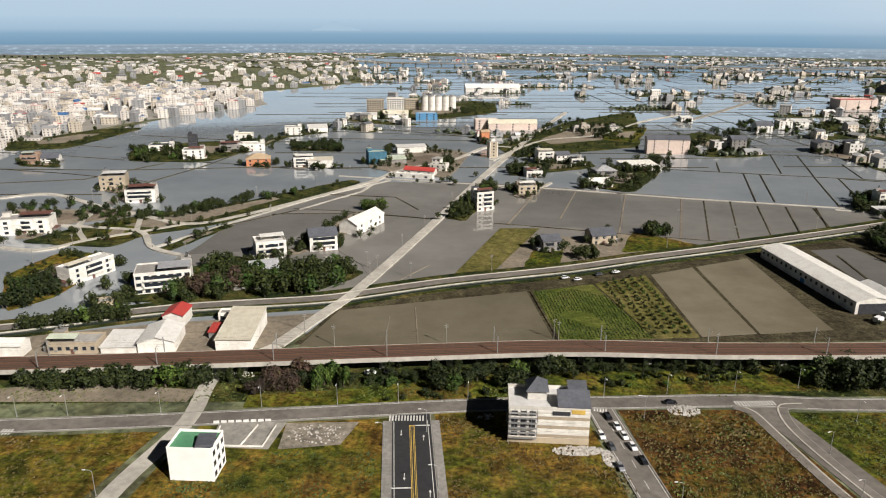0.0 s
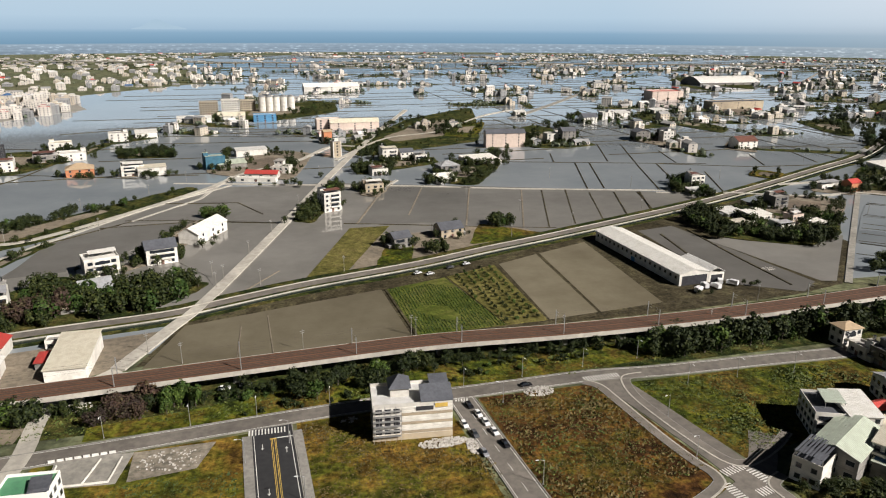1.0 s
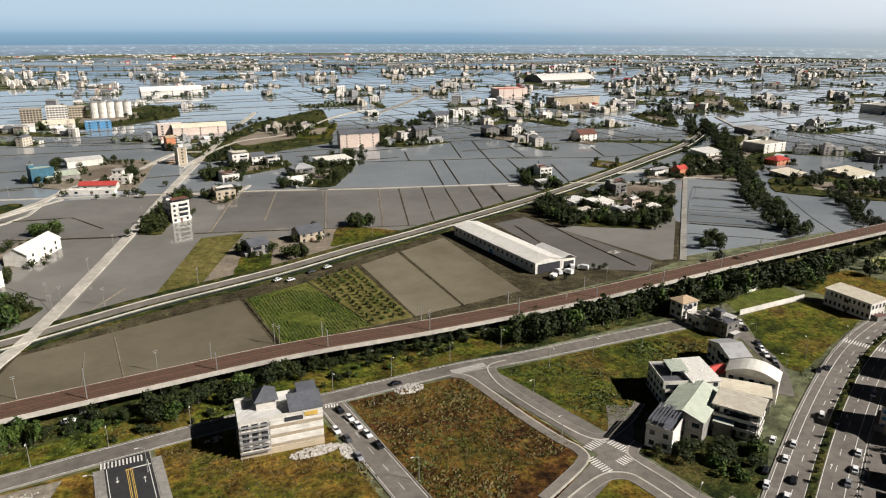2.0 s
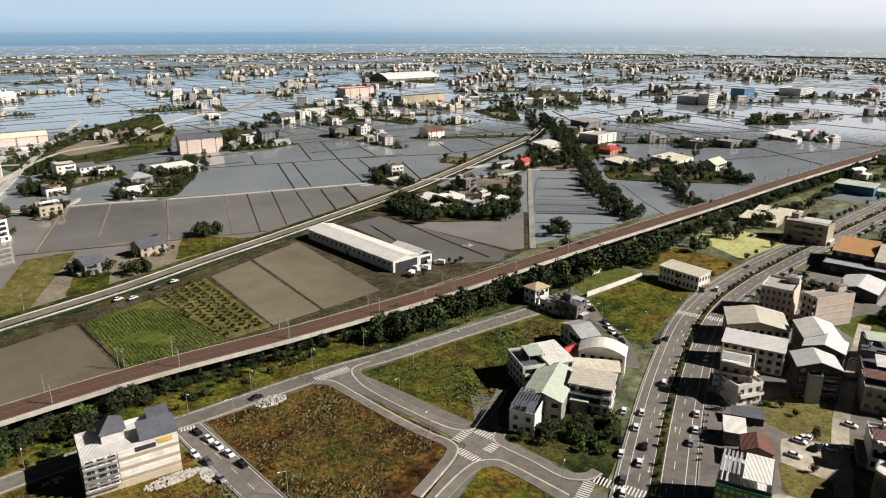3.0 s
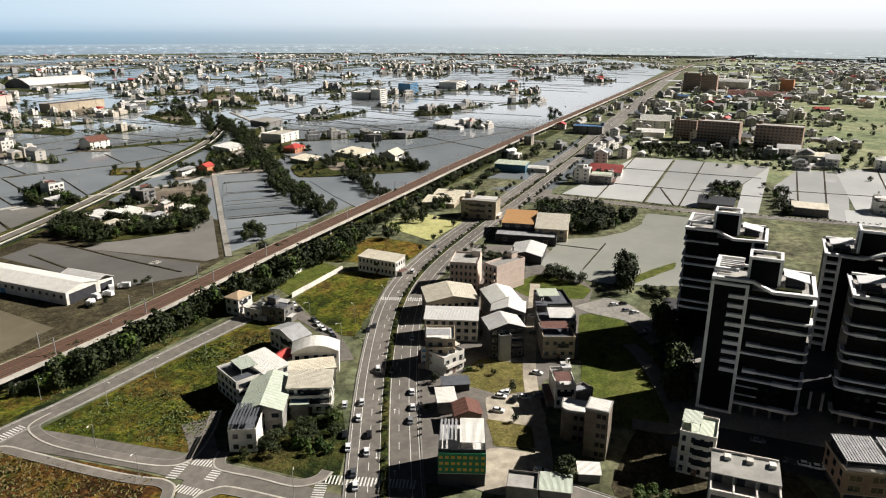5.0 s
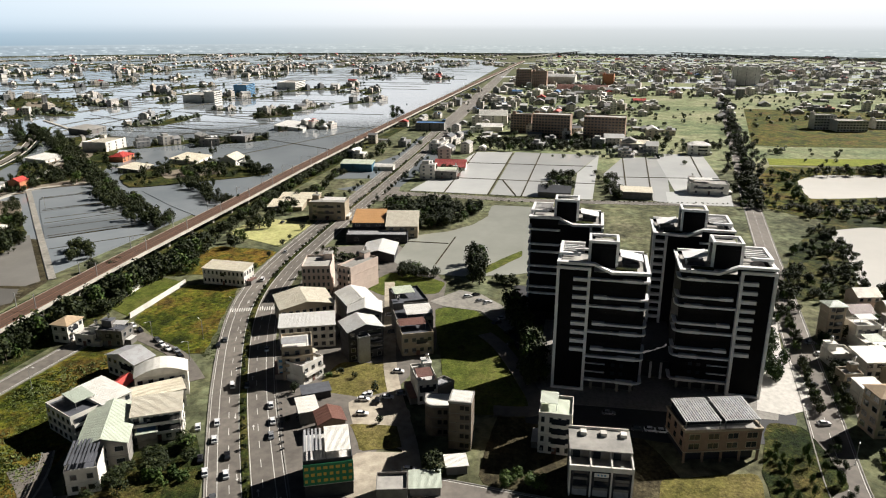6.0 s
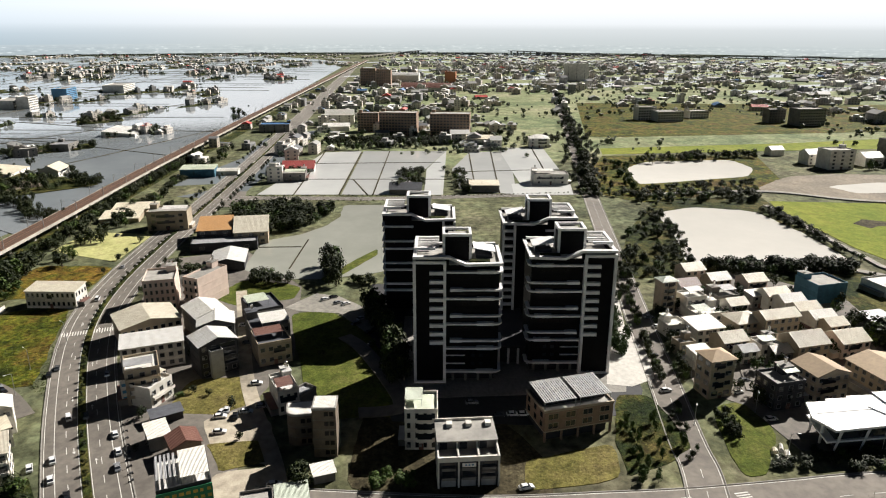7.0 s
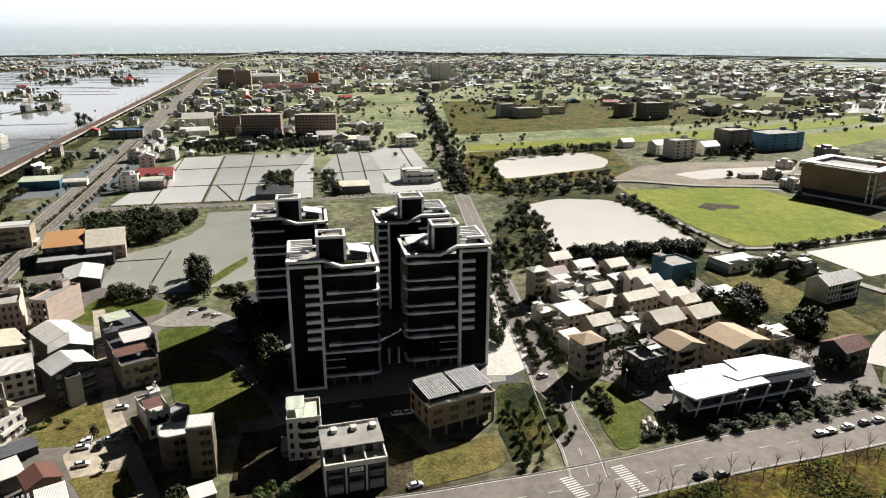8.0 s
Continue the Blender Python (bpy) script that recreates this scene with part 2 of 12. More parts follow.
TOWERDARK = mat("black glazed tile facade", (0.006, 0.006, 0.0075), (0.004, 0.004, 0.005), 0.3, 0.5, stain=0.1, spec=0.06)
TOWERWHITE = mat("white stone trim", (0.80, 0.79, 0.78), (0.72, 0.71, 0.70), 0.3, 0.6, stain=0.12)
TYRE = mat("black tyre rubber", (0.02, 0.02, 0.02), None, 3.0, 0.9)
LAMP = mat("frosted lamp glass", (0.75, 0.75, 0.72), None, 2.0, 0.4)
BARK = mat("grey-brown bark", (0.10, 0.08, 0.06), (0.06, 0.05, 0.04), 2.0, 0.95, bump=0.5)
LEAF = leaf_mat("dark green leaves", (0.008, 0.014, 0.0034), (0.019, 0.030, 0.0059), (0.043, 0.053, 0.0110))
# far leaves only: distance haze is put into these paler, greyer greens
LEAFHAZY = leaf_mat("haze-paled green leaves", (0.072, 0.098, 0.0675), (0.116, 0.140, 0.0975), (0.160, 0.175, 0.1275))
LEAFBRIGHT = leaf_mat("fresh green leaves", (0.022, 0.048, 0.007), (0.045, 0.082, 0.012), (0.075, 0.11, 0.02))
LEAFRED = leaf_mat("purple-brown leaves", (0.035, 0.022, 0.020), (0.055, 0.034, 0.026), (0.06, 0.055, 0.025))
LEAFDRY = leaf_mat("dry tan grass blades", (0.06, 0.055, 0.014), (0.115, 0.082, 0.024), (0.17, 0.125, 0.05))
LEAFGRASS = leaf_mat("green grass blades", (0.03, 0.05, 0.01), (0.06, 0.085, 0.016), (0.10, 0.115, 0.03))
TWIG = mat("bare twigs", (0.13, 0.105, 0.08), None, 2.0, 0.95)
MUD = water("muddy flooded paddy", (0.128, 0.110, 0.072), (0.205, 0.180, 0.125), 0.012, 0.05)
PADDY = water("grey-brown flooded paddy", (0.138, 0.131, 0.117), (0.195, 0.186, 0.168), 0.012, 0.03)
# FLOOD has the sky's blue reflection mixed into its base colours
FLOOD = water("flooded paddy", (0.165, 0.184, 0.196), (0.225, 0.243, 0.252), 0.008, 0.025)
# POND, SHINE and OLIVE: base colours lightened in place of sky glare
POND = water("milky pond with painted sky glare", (0.66, 0.64, 0.59), (0.74, 0.715, 0.66), 0.01, 0.03, 0.03)
SHINE = water("flooded paddy with painted shine", (0.48, 0.485, 0.47), (0.58, 0.582, 0.56), 0.012, 0.015, 0.012, 1.6)
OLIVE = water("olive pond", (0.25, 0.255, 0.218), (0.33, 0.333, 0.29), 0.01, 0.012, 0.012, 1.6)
CANAL = water("canal water", (0.022, 0.030, 0.022), (0.04, 0.05, 0.036), 0.02, 0.04)
BOARDGREEN = mat("green printed board", (0.02, 0.20, 0.09), (0.015, 0.15, 0.07), 0.8, 0.6)
CAR_PAINTS = [gloss("white car paint", (0.72, 0.72, 0.72), 0.15), gloss("silver car paint", (0.42, 0.43, 0.45), 0.2, 0.5), gloss("black car paint", (0.015, 0.015, 0.017), 0.12),
              gloss("grey car paint", (0.11, 0.115, 0.12), 0.15, 0.3), gloss("red car paint", (0.35, 0.03, 0.025), 0.15), gloss("blue car paint", (0.03, 0.07, 0.2), 0.15)]
CAR_WORDS = ["white", "silver", "black", "dark grey", "red", "blue"]


# ---- building blocks ----
class Geo:
    """Collects faces for one mesh; each face has the slot of its material."""

    def __init__(self):
        self.v, self.f, self.s = [], [], []

    def poly(self, pts, slot=0):
        k = len(self.v)
        self.v += [tuple(p) for p in pts]
        self.f.append(tuple(range(k, k + len(pts))))
        self.s.append(slot)

    def prism(self, pts, z0, z1, slot=0, top=None):
        k, n = len(self.v), len(pts)
        self.v += [(p[0], p[1], z0) for p in pts] + [(p[0], p[1], z1) for p in pts]
        self.f += [tuple(range(k + n - 1, k - 1, -1)), tuple(range(k + n, k + 2 * n))]
        self.s += [slot, slot if top is None else top]
        for i in range(n):
            j = (i + 1) % n
            self.f.append((k + i, k + j, k + n + j, k + n + i))
            self.s.append(slot)
        return self

    def box(self, x0, x1, y0, y1, z0, z1, slot=0, top=None):
        return self.prism([(x0, y0), (x1, y0), (x1, y1), (x0, y1)], z0, z1, slot, top)

    def ring(self, x0, x1, y0, y1, z0, z1, t, slot=0):
        """Four walls of thickness t round a rectangle, butted end to end."""
        self.box(x0, x1, y0, y0 + t, z0, z1, slot)
        self.box(x0, x1, y1 - t, y1, z0, z1, slot)
        self.box(x0, x0 + t, y0 + t, y1 - t, z0, z1, slot)
        return self.box(x1 - t, x1, y0 + t, y1 - t, z0, z1, slot)

    def rod(self, a, b, r0, r1=None, sides=6, slot=0):
        a, b = Vector(a), Vector(b)
        r1 = r0 if r1 is None else r1
        q = (b - a).to_track_quat("Z", "Y")
        k = len(self.v)
        for c, r in ((a, r0), (b, r1)):
            for i in range(sides):
                w = 2 * math.pi * i / sides
                self.v.append(tuple(c + q @ Vector((r * math.cos(w), r * math.sin(w), 0))))
        for i in range(sides):
            j = (i + 1) % sides
            self.f.append((k + i, k + j, k + sides + j, k + sides + i))
            self.s.append(slot)
        self.f += [tuple(range(k + sides - 1, k - 1, -1)), tuple(range(k + sides, k + 2 * sides))]
        self.s += [slot, slot]
        return self

    def gable(self, x0, x1, y0, y1, z, rise, over=0.5, thick=0.2, slot=0):
        """A pitched roof, ridge along x."""
        c = (y0 + y1) / 2
        prof = [(y0 - over, z - 0.15), (c, z + rise), (y1 + over, z - 0.15), (y1 + over, z - 0.15 + thick), (c, z + rise + thick), (y0 - over, z - 0.15 + thick)]
        return self.extrude(prof, x0 - over, x1 + over, slot)

    def extrude(self, prof, x0, x1, slot=0):
        """A closed outline in y and z, drawn out along x."""
        k, n = len(self.v), len(prof)
        self.v += [(x0, y, z) for y, z in prof] + [(x1, y, z) for y, z in prof]
        self.f += [tuple(range(k, k + n)), tuple(range(k + 2 * n - 1, k + n - 1, -1))]
        self.s += [slot, slot]
        for i in range(n):
            j = (i + 1) % n
            self.f.append((k + j, k + i, k + n + i, k + n + j))
            self.s.append(slot)
        return self

    def mesh(self, name, mats):
        d = bpy.data.meshes.new(name)
        d.from_pydata(self.v, [], self.f)
        for m in mats if isinstance(mats, (list, tuple)) else [mats]:
            d.materials.append(m)
        d.polygons.foreach_set("material_index", self.s)
        d.update()
        return d


def part(name, geo, mats, parent=None, label="", at=None):
    """One mesh object, under a thing or a part; geo may be a mesh that others share."""
    ob = new(name, geo.mesh(name, mats) if isinstance(geo, Geo) else geo)
    if parent is not None:
        ob.parent = parent
    if at is not None:
        ob.matrix_basis = at
    if label:
        ob["label"] = label
    return ob


def thing(name, x, y, z, yaw, label, category, group=""):
    ob = new(name)
    ob.empty_display_size = 0.5
    ob.matrix_basis = pose(x, y, z, 0, 0, yaw)
    return tagged(ob, label, category, group)


def patch(name, pts, material, z=0.05, label="", kind="structure", thick=None, category=""):
    """A flat piece of ground or water by its outline."""
    g = Geo()
    area = sum(a[0] * b[1] - b[0] * a[1] for a, b in zip(pts, pts[1:] + pts[:1]))
    g.prism(pts if area > 0 else pts[::-1], z - (thick or 0.3), z)
    ob = part(name, g, material)
    return tagged(ob, label, category, "", kind)


def shore(pts, wobble=1.6):
    """A natural outline: corners rounded off, the edge uneven."""
    for k in (0.1, 0.2):
        pts = [q for a, b in zip(pts, pts[1:] + pts[:1]) for q in ((a[0] * (1 - k) + b[0] * k, a[1] * (1 - k) + b[1] * k), (a[0] * k + b[0] * (1 - k), a[1] * k + b[1] * (1 - k)))]
    out = []
    for a, b in zip(pts, pts[1:] + pts[:1]):
        n = max(1, min(12, int(math.dist(a, b) / 5)))
        for i in range(n):
            x, y = a[0] + (b[0] - a[0]) * i / n, a[1] + (b[1] - a[1]) * i / n
            out.append((x + wobble * noise.noise((x * 0.11, y * 0.11, 3)), y + wobble * noise.noise((x * 0.11, y * 0.11, 9))))
    return out


def offset_line(pts, d):
    """The line pts moved sideways by d."""
    out = []
    for i, p in enumerate(pts):
        a, b = Vector(pts[max(i - 1, 0)][:2]), Vector(pts[min(i + 1, len(pts) - 1)][:2])
        t = (b - a).normalized()
        out.append((p[0] - t.y * d, p[1] + t.x * d))
    return out


def smooth(pts, n=6):
    """Rounds a line through its points."""
    out = []
    for i in range(len(pts) - 1):
        p = [Vector(pts[min(max(k, 0), len(pts) - 1)]) for k in (i - 1, i, i + 1, i + 2)]
        for j in range(n):
            t = j / n
            out.append(tuple(0.5 * (2 * p[1] + (p[2] - p[0]) * t + (2 * p[0] - 5 * p[1] + 4 * p[2] - p[3]) * t * t + (3 * p[1] - p[0] - 3 * p[2] + p[3]) * t ** 3)))
    return out + [tuple(pts[-1])]


def ribbon(g, pts, d0, d1, z0, z1, slot=0):
    """A band between two offsets of a line, with its own depth."""
    a, b = offset_line(pts, d0), offset_line(pts, d1)
    for i in range(len(pts) - 1):
        q = [a[i], a[i + 1], b[i + 1], b[i]]
        g.prism(q if d0 > d1 else q[::-1], z0, z1, slot)
    return g


def patch_ribbon(name, pts, d0, d1, z, material, label, category="ground"):
    """A long strip of ground or water beside a line."""
    return tagged(part(name, ribbon(Geo(), pts, d0, d1, -0.1, z), material), label, category, "", "structure")


def along(pts, step, start=0.0):
    """Points and headings every step metres along a line."""
    out, left = [], start
    for a, b in zip(pts, pts[1:]):
        a, b = Vector(a[:2]), Vector(b[:2])
        n = (b - a).length
        while left < n:
            p = a + (b - a) * (left / n)
            out.append((p.x, p.y, math.degrees(math.atan2(b.y - a.y, b.x - a.x))))
            left += step
        left -= n
    return out


def dashes(g, pts, d, width, length, gap, z, slot=0, start=0.0):
    for x, y, a in along(pts, length + gap, start):
        c, s = math.cos(radians(a)), math.sin(radians(a))
        x, y = x - s * d, y + c * d
        g.prism([(x, y), (x + c * length, y + s * length), (x + c * length - s * width, y + s * length + c * width), (x - s * width, y + c * width)], z - 0.01, z, slot)


def road(name, pts, width, label, material=None, z=0.12, centre=True, edge=True, kerb=0.0, kind="structure"):
    """A carriageway with lane lines and, where it has them, raised kerbs."""
    pts = smooth(pts) if len(pts) > 2 else pts
    ob = part(name, ribbon(Geo(), pts, width / 2, -width / 2, -0.2, z), material or ASPHALT)
    tagged(ob, label, "road", "", kind)
    g = Geo()
    if centre:
        dashes(g, pts, -0.08, 0.16, 4, 6, z + 0.02)
    if edge:
        for s in (-1, 1):
            ribbon(g, pts, s * (width / 2 - 0.5) + 0.09, s * (width / 2 - 0.5) - 0.09, z + 0.005, z + 0.02)
    if g.f:
        part("lane_markings", g, PAINT, ob)
    if kerb:
        for s in (-1, 1):
            k = ribbon(Geo(), pts, s * width / 2 + (kerb if s > 0 else 0), s * width / 2 - (kerb if s < 0 else 0), -0.2, z + 0.15)
            part("kerb", k, PAVE, ob)
    return ob


def zebra(x, y, yaw, length, width=3.2, z=0.145):
    """A crossing: bars lie along the traffic, the row runs along yaw."""
    g = Geo()
    n = max(3, round(length / 1.0))
    for i in range(n):
        u = -length / 2 + (i + 0.25) * length / n
        g.box(u, u + 0.45, -width / 2, width / 2, -0.02, 0.0)
    ob = part("crosswalk", g, PAINT, None, "", pose(x, y, z, 0, 0, yaw))
    return tagged(ob, "worn white zebra crossing painted on asphalt", "crosswalk", "zebra crossings", "structure")


# ---- plants ----
rng = random.Random(7)


def leaf_crown(seed, r, h, n, size, lobes=7, low=0.25):
    """A crown: many small leaf clumps strewn over uneven lobes, with gaps."""
    q = random.Random(seed)
    g = Geo()
    blobs = [(Vector((q.uniform(-0.55, 0.55) * r, q.uniform(-0.55, 0.55) * r, h * q.uniform(low + 0.1, 0.8))), q.uniform(0.32, 0.6)) for _ in range(lobes)]
    for i in range(n):
        c, s = blobs[i % lobes]
        d = Vector((q.gauss(0, 1), q.gauss(0, 1), q.gauss(0.25, 1))).normalized()
        p = c + Vector((d.x * r * s, d.y * r * s, d.z * h * 0.36 * s / 0.5)) * q.uniform(0.72, 1.08)
        u = Vector((q.gauss(0, 1), q.gauss(0, 1), q.gauss(0, 1))).normalized().cross(d).normalized()
        w = d.cross(u)
        u, w = (u + d * q.uniform(-0.5, 0.5)) * size * q.uniform(0.6, 1.3), (w + d * q.uniform(-0.5, 0.5)) * size * q.uniform(0.5, 1.1)
        g.poly([p - u, p - w * 0.8 + d * size * 0.3, p + u * 0.9, p + w + d * size * 0.15])
    return g


def trunk_geo(seed, h, r):
    q = random.Random(seed)
    g = Geo()
    g.rod((0, 0, -0.2), (0.05, 0.03, h * 0.45), r, r * 0.7)
    for i in range(4):
        a = i * 1.6 + q.uniform(0, 0.6)
        g.rod((0.05, 0.03, h * q.uniform(0.3, 0.44)), (math.cos(a) * h * 0.25, math.sin(a) * h * 0.25, h * q.uniform(0.62, 0.8)), r * 0.5, r * 0.15, 5)
    return g


CROWNS = {k: [leaf_crown(s, 1.0, 2.0, 420, 0.125, 8).mesh("crown", m) for s in range(4)] for k, m in (("dark", LEAF), ("bright", LEAFBRIGHT), ("red", LEAFRED))}
TRUNKS = [trunk_geo(s, 2.0, 0.07).mesh("trunk", BARK) for s in range(3)]
SHRUBS = {k: [leaf_crown(20 + s, 1.0, 1.3, 150, 0.2, 5, 0.0).mesh("shrub", m) for s in range(3)] for k, m in (("dark", LEAF), ("bright", LEAFBRIGHT), ("red", LEAFRED))}
TREE_WORDS = {"dark": "leafy dark green broadleaf tree", "bright": "fresh light green broadleaf tree", "red": "tree with purple-brown foliage"}


def tree(x, y, r, h, tone="dark", z=0.0, where="on rough grass", group=""):
    t = thing("tree", x, y, z, rng.uniform(0, 360), TREE_WORDS[tone] + " " + where, "tree", group)
    m = Matrix.Diagonal((r, r, h / 2, 1))
    part("trunk", rng.choice(TRUNKS), None, t, "", m)
    part("crown", rng.choice(CROWNS[tone]), None, t, "", m)
    return t


def shrub(x, y, r, h, tone="dark", z=0.0, group="", where="on the overgrown bank"):
    ob = part("shrub", rng.choice(SHRUBS[tone]), None, None, "", pose(x, y, z, 0, 0, rng.uniform(0, 360)) @ Matrix.Diagonal((r, r, h, 1)))
    return tagged(ob, {"dark": "dense dark green shrub ", "bright": "light green shrub ", "red": "reddish shrub "}[tone] + where, "shrub", group)


def inside(x, y, pts):
    hit = False
    for (ax, ay), (bx, by) in zip(pts, pts[1:] + pts[:1]):
        if (ay > y) != (by > y) and x < (bx - ax) * (y - ay) / (by - ay) + ax:
            hit = not hit
    return hit


def strewn(pts, n, seed):
    """n random places inside an outline."""
    q = random.Random(seed)
    xs, ys = [p[0] for p in pts], [p[1] for p in pts]
    out = []
    while len(out) < n:
        p = (q.uniform(min(xs), max(xs)), q.uniform(min(ys), max(ys)))
        if inside(*p, pts):
            out.append(p)
    return out


def tufts(name, pts, n, size, material, seed, label, z=0.05):
    """Uneven growth over a piece of land: small leaning blades, past counting."""
    q = random.Random(seed)
    g = Geo()
    for x, y in strewn(pts, n, seed):
        k = 0.55 + 0.9 * noise.noise((x * 0.05, y * 0.05, seed))
        for _ in range(3):
            s = size * q.uniform(0.5, 1.3) * max(0.4, k + 0.5)
            a = q.uniform(0, math.tau)
            dx, dy = math.cos(a) * s * 0.6, math.sin(a) * s * 0.6
            ox, oy = x + q.uniform(-s, s), y + q.uniform(-s, s)
            g.poly([(ox - dx, oy - dy, z - 0.05), (ox + dx, oy + dy, z - 0.05), (ox + dx * 0.4 - dy * 0.7, oy + dy * 0.4 + dx * 0.7, z + s * 0.38)])
    return tagged(part(name, g, material), label, "grass", "", "stuff")


def grove(pts, n, radii, heights, tone, where, kind, seed, z=0.0):
    """Trees or shrubs strewn over a piece of land: those along the railway bank and the streets are things, the rest is woodland."""
    joined = {}
    near = all(-130 < p[0] < 300 and -80 < p[1] < 262 for p in pts)
    near_n = n if near else int(n * 2.0)
    for x, y in strewn(pts, near_n, seed):
        k = rng.random() ** 1.3
        grow = 1.0 if near else 1.35
        r, h = 1.3 * grow * (radii[0] + (radii[1] - radii[0]) * k), 1.25 * grow * (heights[0] + (heights[1] - heights[0]) * (0.7 * k + 0.3 * rng.random()))
        mixed = tone if tone != "dark" or rng.random() > 0.14 else "bright"
        if kind != "tree":
            shrub(x, y, r, h, mixed, z, "shrubs " + where, where)
        elif near:
            tree(x, y, r, h, mixed, z, where, "trees " + where)
        else:
            g = joined.setdefault(mixed, Geo())
            g.rod((x, y, z - 0.2), (x, y, z + h * 0.4), 0.09 * r, 0.05 * r, 5, 1)
            v, k0 = rng.choice(LIGHT_CROWNS), len(g.v)
            a = rng.uniform(0, math.tau)
            c, s = math.cos(a) * r, math.sin(a) * r
            g.v += [(x + c * p[0] - s * p[1], y + s * p[0] + c * p[1], z + p[2] * h / 2) for p in v]
            m = len(v) // 4
            g.f += [(k0 + 4 * i, k0 + 4 * i + 1, k0 + 4 * i + 2, k0 + 4 * i + 3) for i in range(m)]
            g.s += [0] * m
    for key, g in joined.items():
        tagged(part("woodland", g, [{"dark": LEAF, "bright": LEAFBRIGHT, "red": LEAFRED}[key], BARK]), {"dark": "dark green trees ", "bright": "light green trees ", "red": "purple-brown trees "}[key] + where, "trees", "", "stuff")


LIGHT_CROWNS = [leaf_crown(60 + s, 1.0, 2.0, 240, 0.155, 8).v for s in range(6)]


YARD = Geo()


def add_tree(g, x, y, r, h, z=0.0):
    """One tree of a joined wood: stem and leaf clumps."""
    g.rod((x, y, z - 0.2), (x, y, z + h * 0.4), 0.09 * r, 0.05 * r, 5, 1)
    v, k0 = rng.choice(LIGHT_CROWNS), len(g.v)
    a = rng.uniform(0, math.tau)
    c, s = math.cos(a) * r, math.sin(a) * r
    g.v += [(x + c * p[0] - s * p[1], y + s * p[0] + c * p[1], z + p[2] * h / 2) for p in v]
    m = len(v) // 4
    g.f += [(k0 + 4 * i, k0 + 4 * i + 1, k0 + 4 * i + 2, k0 + 4 * i + 3) for i in range(m)]
    g.s += [0] * m


def yard_trees(x, y, r, n):
    """Trees and bushes round a farmhouse."""
    for _ in range(n):
        a, k = rng.uniform(0, math.tau), rng.uniform(0.85, 1.6)
        s = rng.uniform(1.3, 3.8)
        add_tree(YARD, x + r * k * math.cos(a), y + r * k * math.sin(a), s * 1.1, s * rng.uniform(1.5, 2.2), 0.3)


def tree_line(pts, n, spread, radii, heights, where, z=0.3):
    """A close line of trees, as along a canal."""
    g = Geo()
    spots = along(pts, sum(math.dist(a[:2], b[:2]) for a, b in zip(pts, pts[1:])) / n)
    for x, y, a in spots:
        add_tree(g, x + rng.gauss(0, spread), y + rng.gauss(0, spread), 1.35 * rng.uniform(*radii), 1.35 * rng.uniform(*heights), z)
    return tagged(part("tree_line", g, [LEAF, BARK]), "dark green trees " + where, "trees", "", "stuff")


def bare_tree(x, y, h, seed):
    """A leafless young tree: bent stem, forked limbs, fine twigs."""
    q = random.Random(seed)
    t = thing("bare_tree", x, y, 0, q.uniform(0, 360), "leafless young tree with thin grey branches beside the road", "tree", "bare trees")
    g, tw = Geo(), Geo()
    top = Vector((q.uniform(-0.4, 0.4), q.uniform(-0.4, 0.4), h * 0.5))
    g.rod((0, 0, -0.2), top, 0.13, 0.09, 6)
    for i in range(5):
        a = i * 1.26 + q.uniform(-0.4, 0.4)
        e = top + Vector((math.cos(a) * h * 0.22, math.sin(a) * h * 0.22, h * q.uniform(0.25, 0.5)))
        s = top * q.uniform(0.75, 1.0)
        g.rod(s, e, 0.07, 0.03, 5)
        for _ in range(5):
            b = s.lerp(e, q.uniform(0.4, 1.0))
            tw.rod(b, b + Vector((q.uniform(-1, 1), q.uniform(-1, 1), q.uniform(0.2, 1.0))) * h * 0.13, 0.03, 0.012, 3)
    part("trunk", g, TWIG, t)
    part("twigs", tw, TWIG, t)
    return t


# ---- buildings ----
def window_mesh(w, h):
    """A frame that stands proud of the wall, a sill, and panes set back in it."""
    g = Geo()
    t, a, b = 0.11, w / 2, h / 2
    outer = [(-a, -b), (a, -b), (a, b), (-a, b)]
    inner = [(-a + t, -b + t), (a - t, -b + t), (a - t, b - t), (-a + t, b - t)]
    g.v = [(x, 0.05, z) for x, z in outer] + [(x, -0.1, z) for x, z in outer] + [(x, -0.1, z) for x, z in inner] + [(x, -0.02, z) for x, z in inner]
    g.v += [(0, -0.02, -b + t), (0, -0.02, b - t)]
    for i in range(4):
        j = (i + 1) % 4
        g.f += [(i, j, 4 + j, 4 + i), (4 + i, 4 + j, 8 + j, 8 + i), (8 + i, 8 + j, 12 + j, 12 + i)]
        g.s += [0, 0, 0]
    g.f += [(12, 16, 17, 15), (16, 13, 14, 17)]
    g.s += [1, 1]
    return g.mesh("window", [FRAME, GLASS])


WINDOWS = {"small": window_mesh(1.7, 1.7), "wide": window_mesh(2.5, 1.8), "tall": window_mesh(1.1, 1.9), "band": window_mesh(3.4, 1.6)}
WIN_W = {"small": 1.7, "wide": 2.5, "tall": 1.1, "band": 3.4}


def tank_geo():
    g = Geo()
    g.rod((0, 0, 0.6), (0, 0, 2.3), 0.6, 0.6, 12)
    g.rod((0, 0, 2.3), (0, 0, 2.55), 0.6, 0.2, 12)
    for i in range(4):
        a = i * math.pi / 2
        g.rod((0.45 * math.cos(a), 0.45 * math.sin(a), 0), (0.45 * math.cos(a), 0.45 * math.sin(a), 0.65), 0.05, 0.05, 4)
    return g.mesh("water_tank", STAINLESS)


TANK = tank_geo()


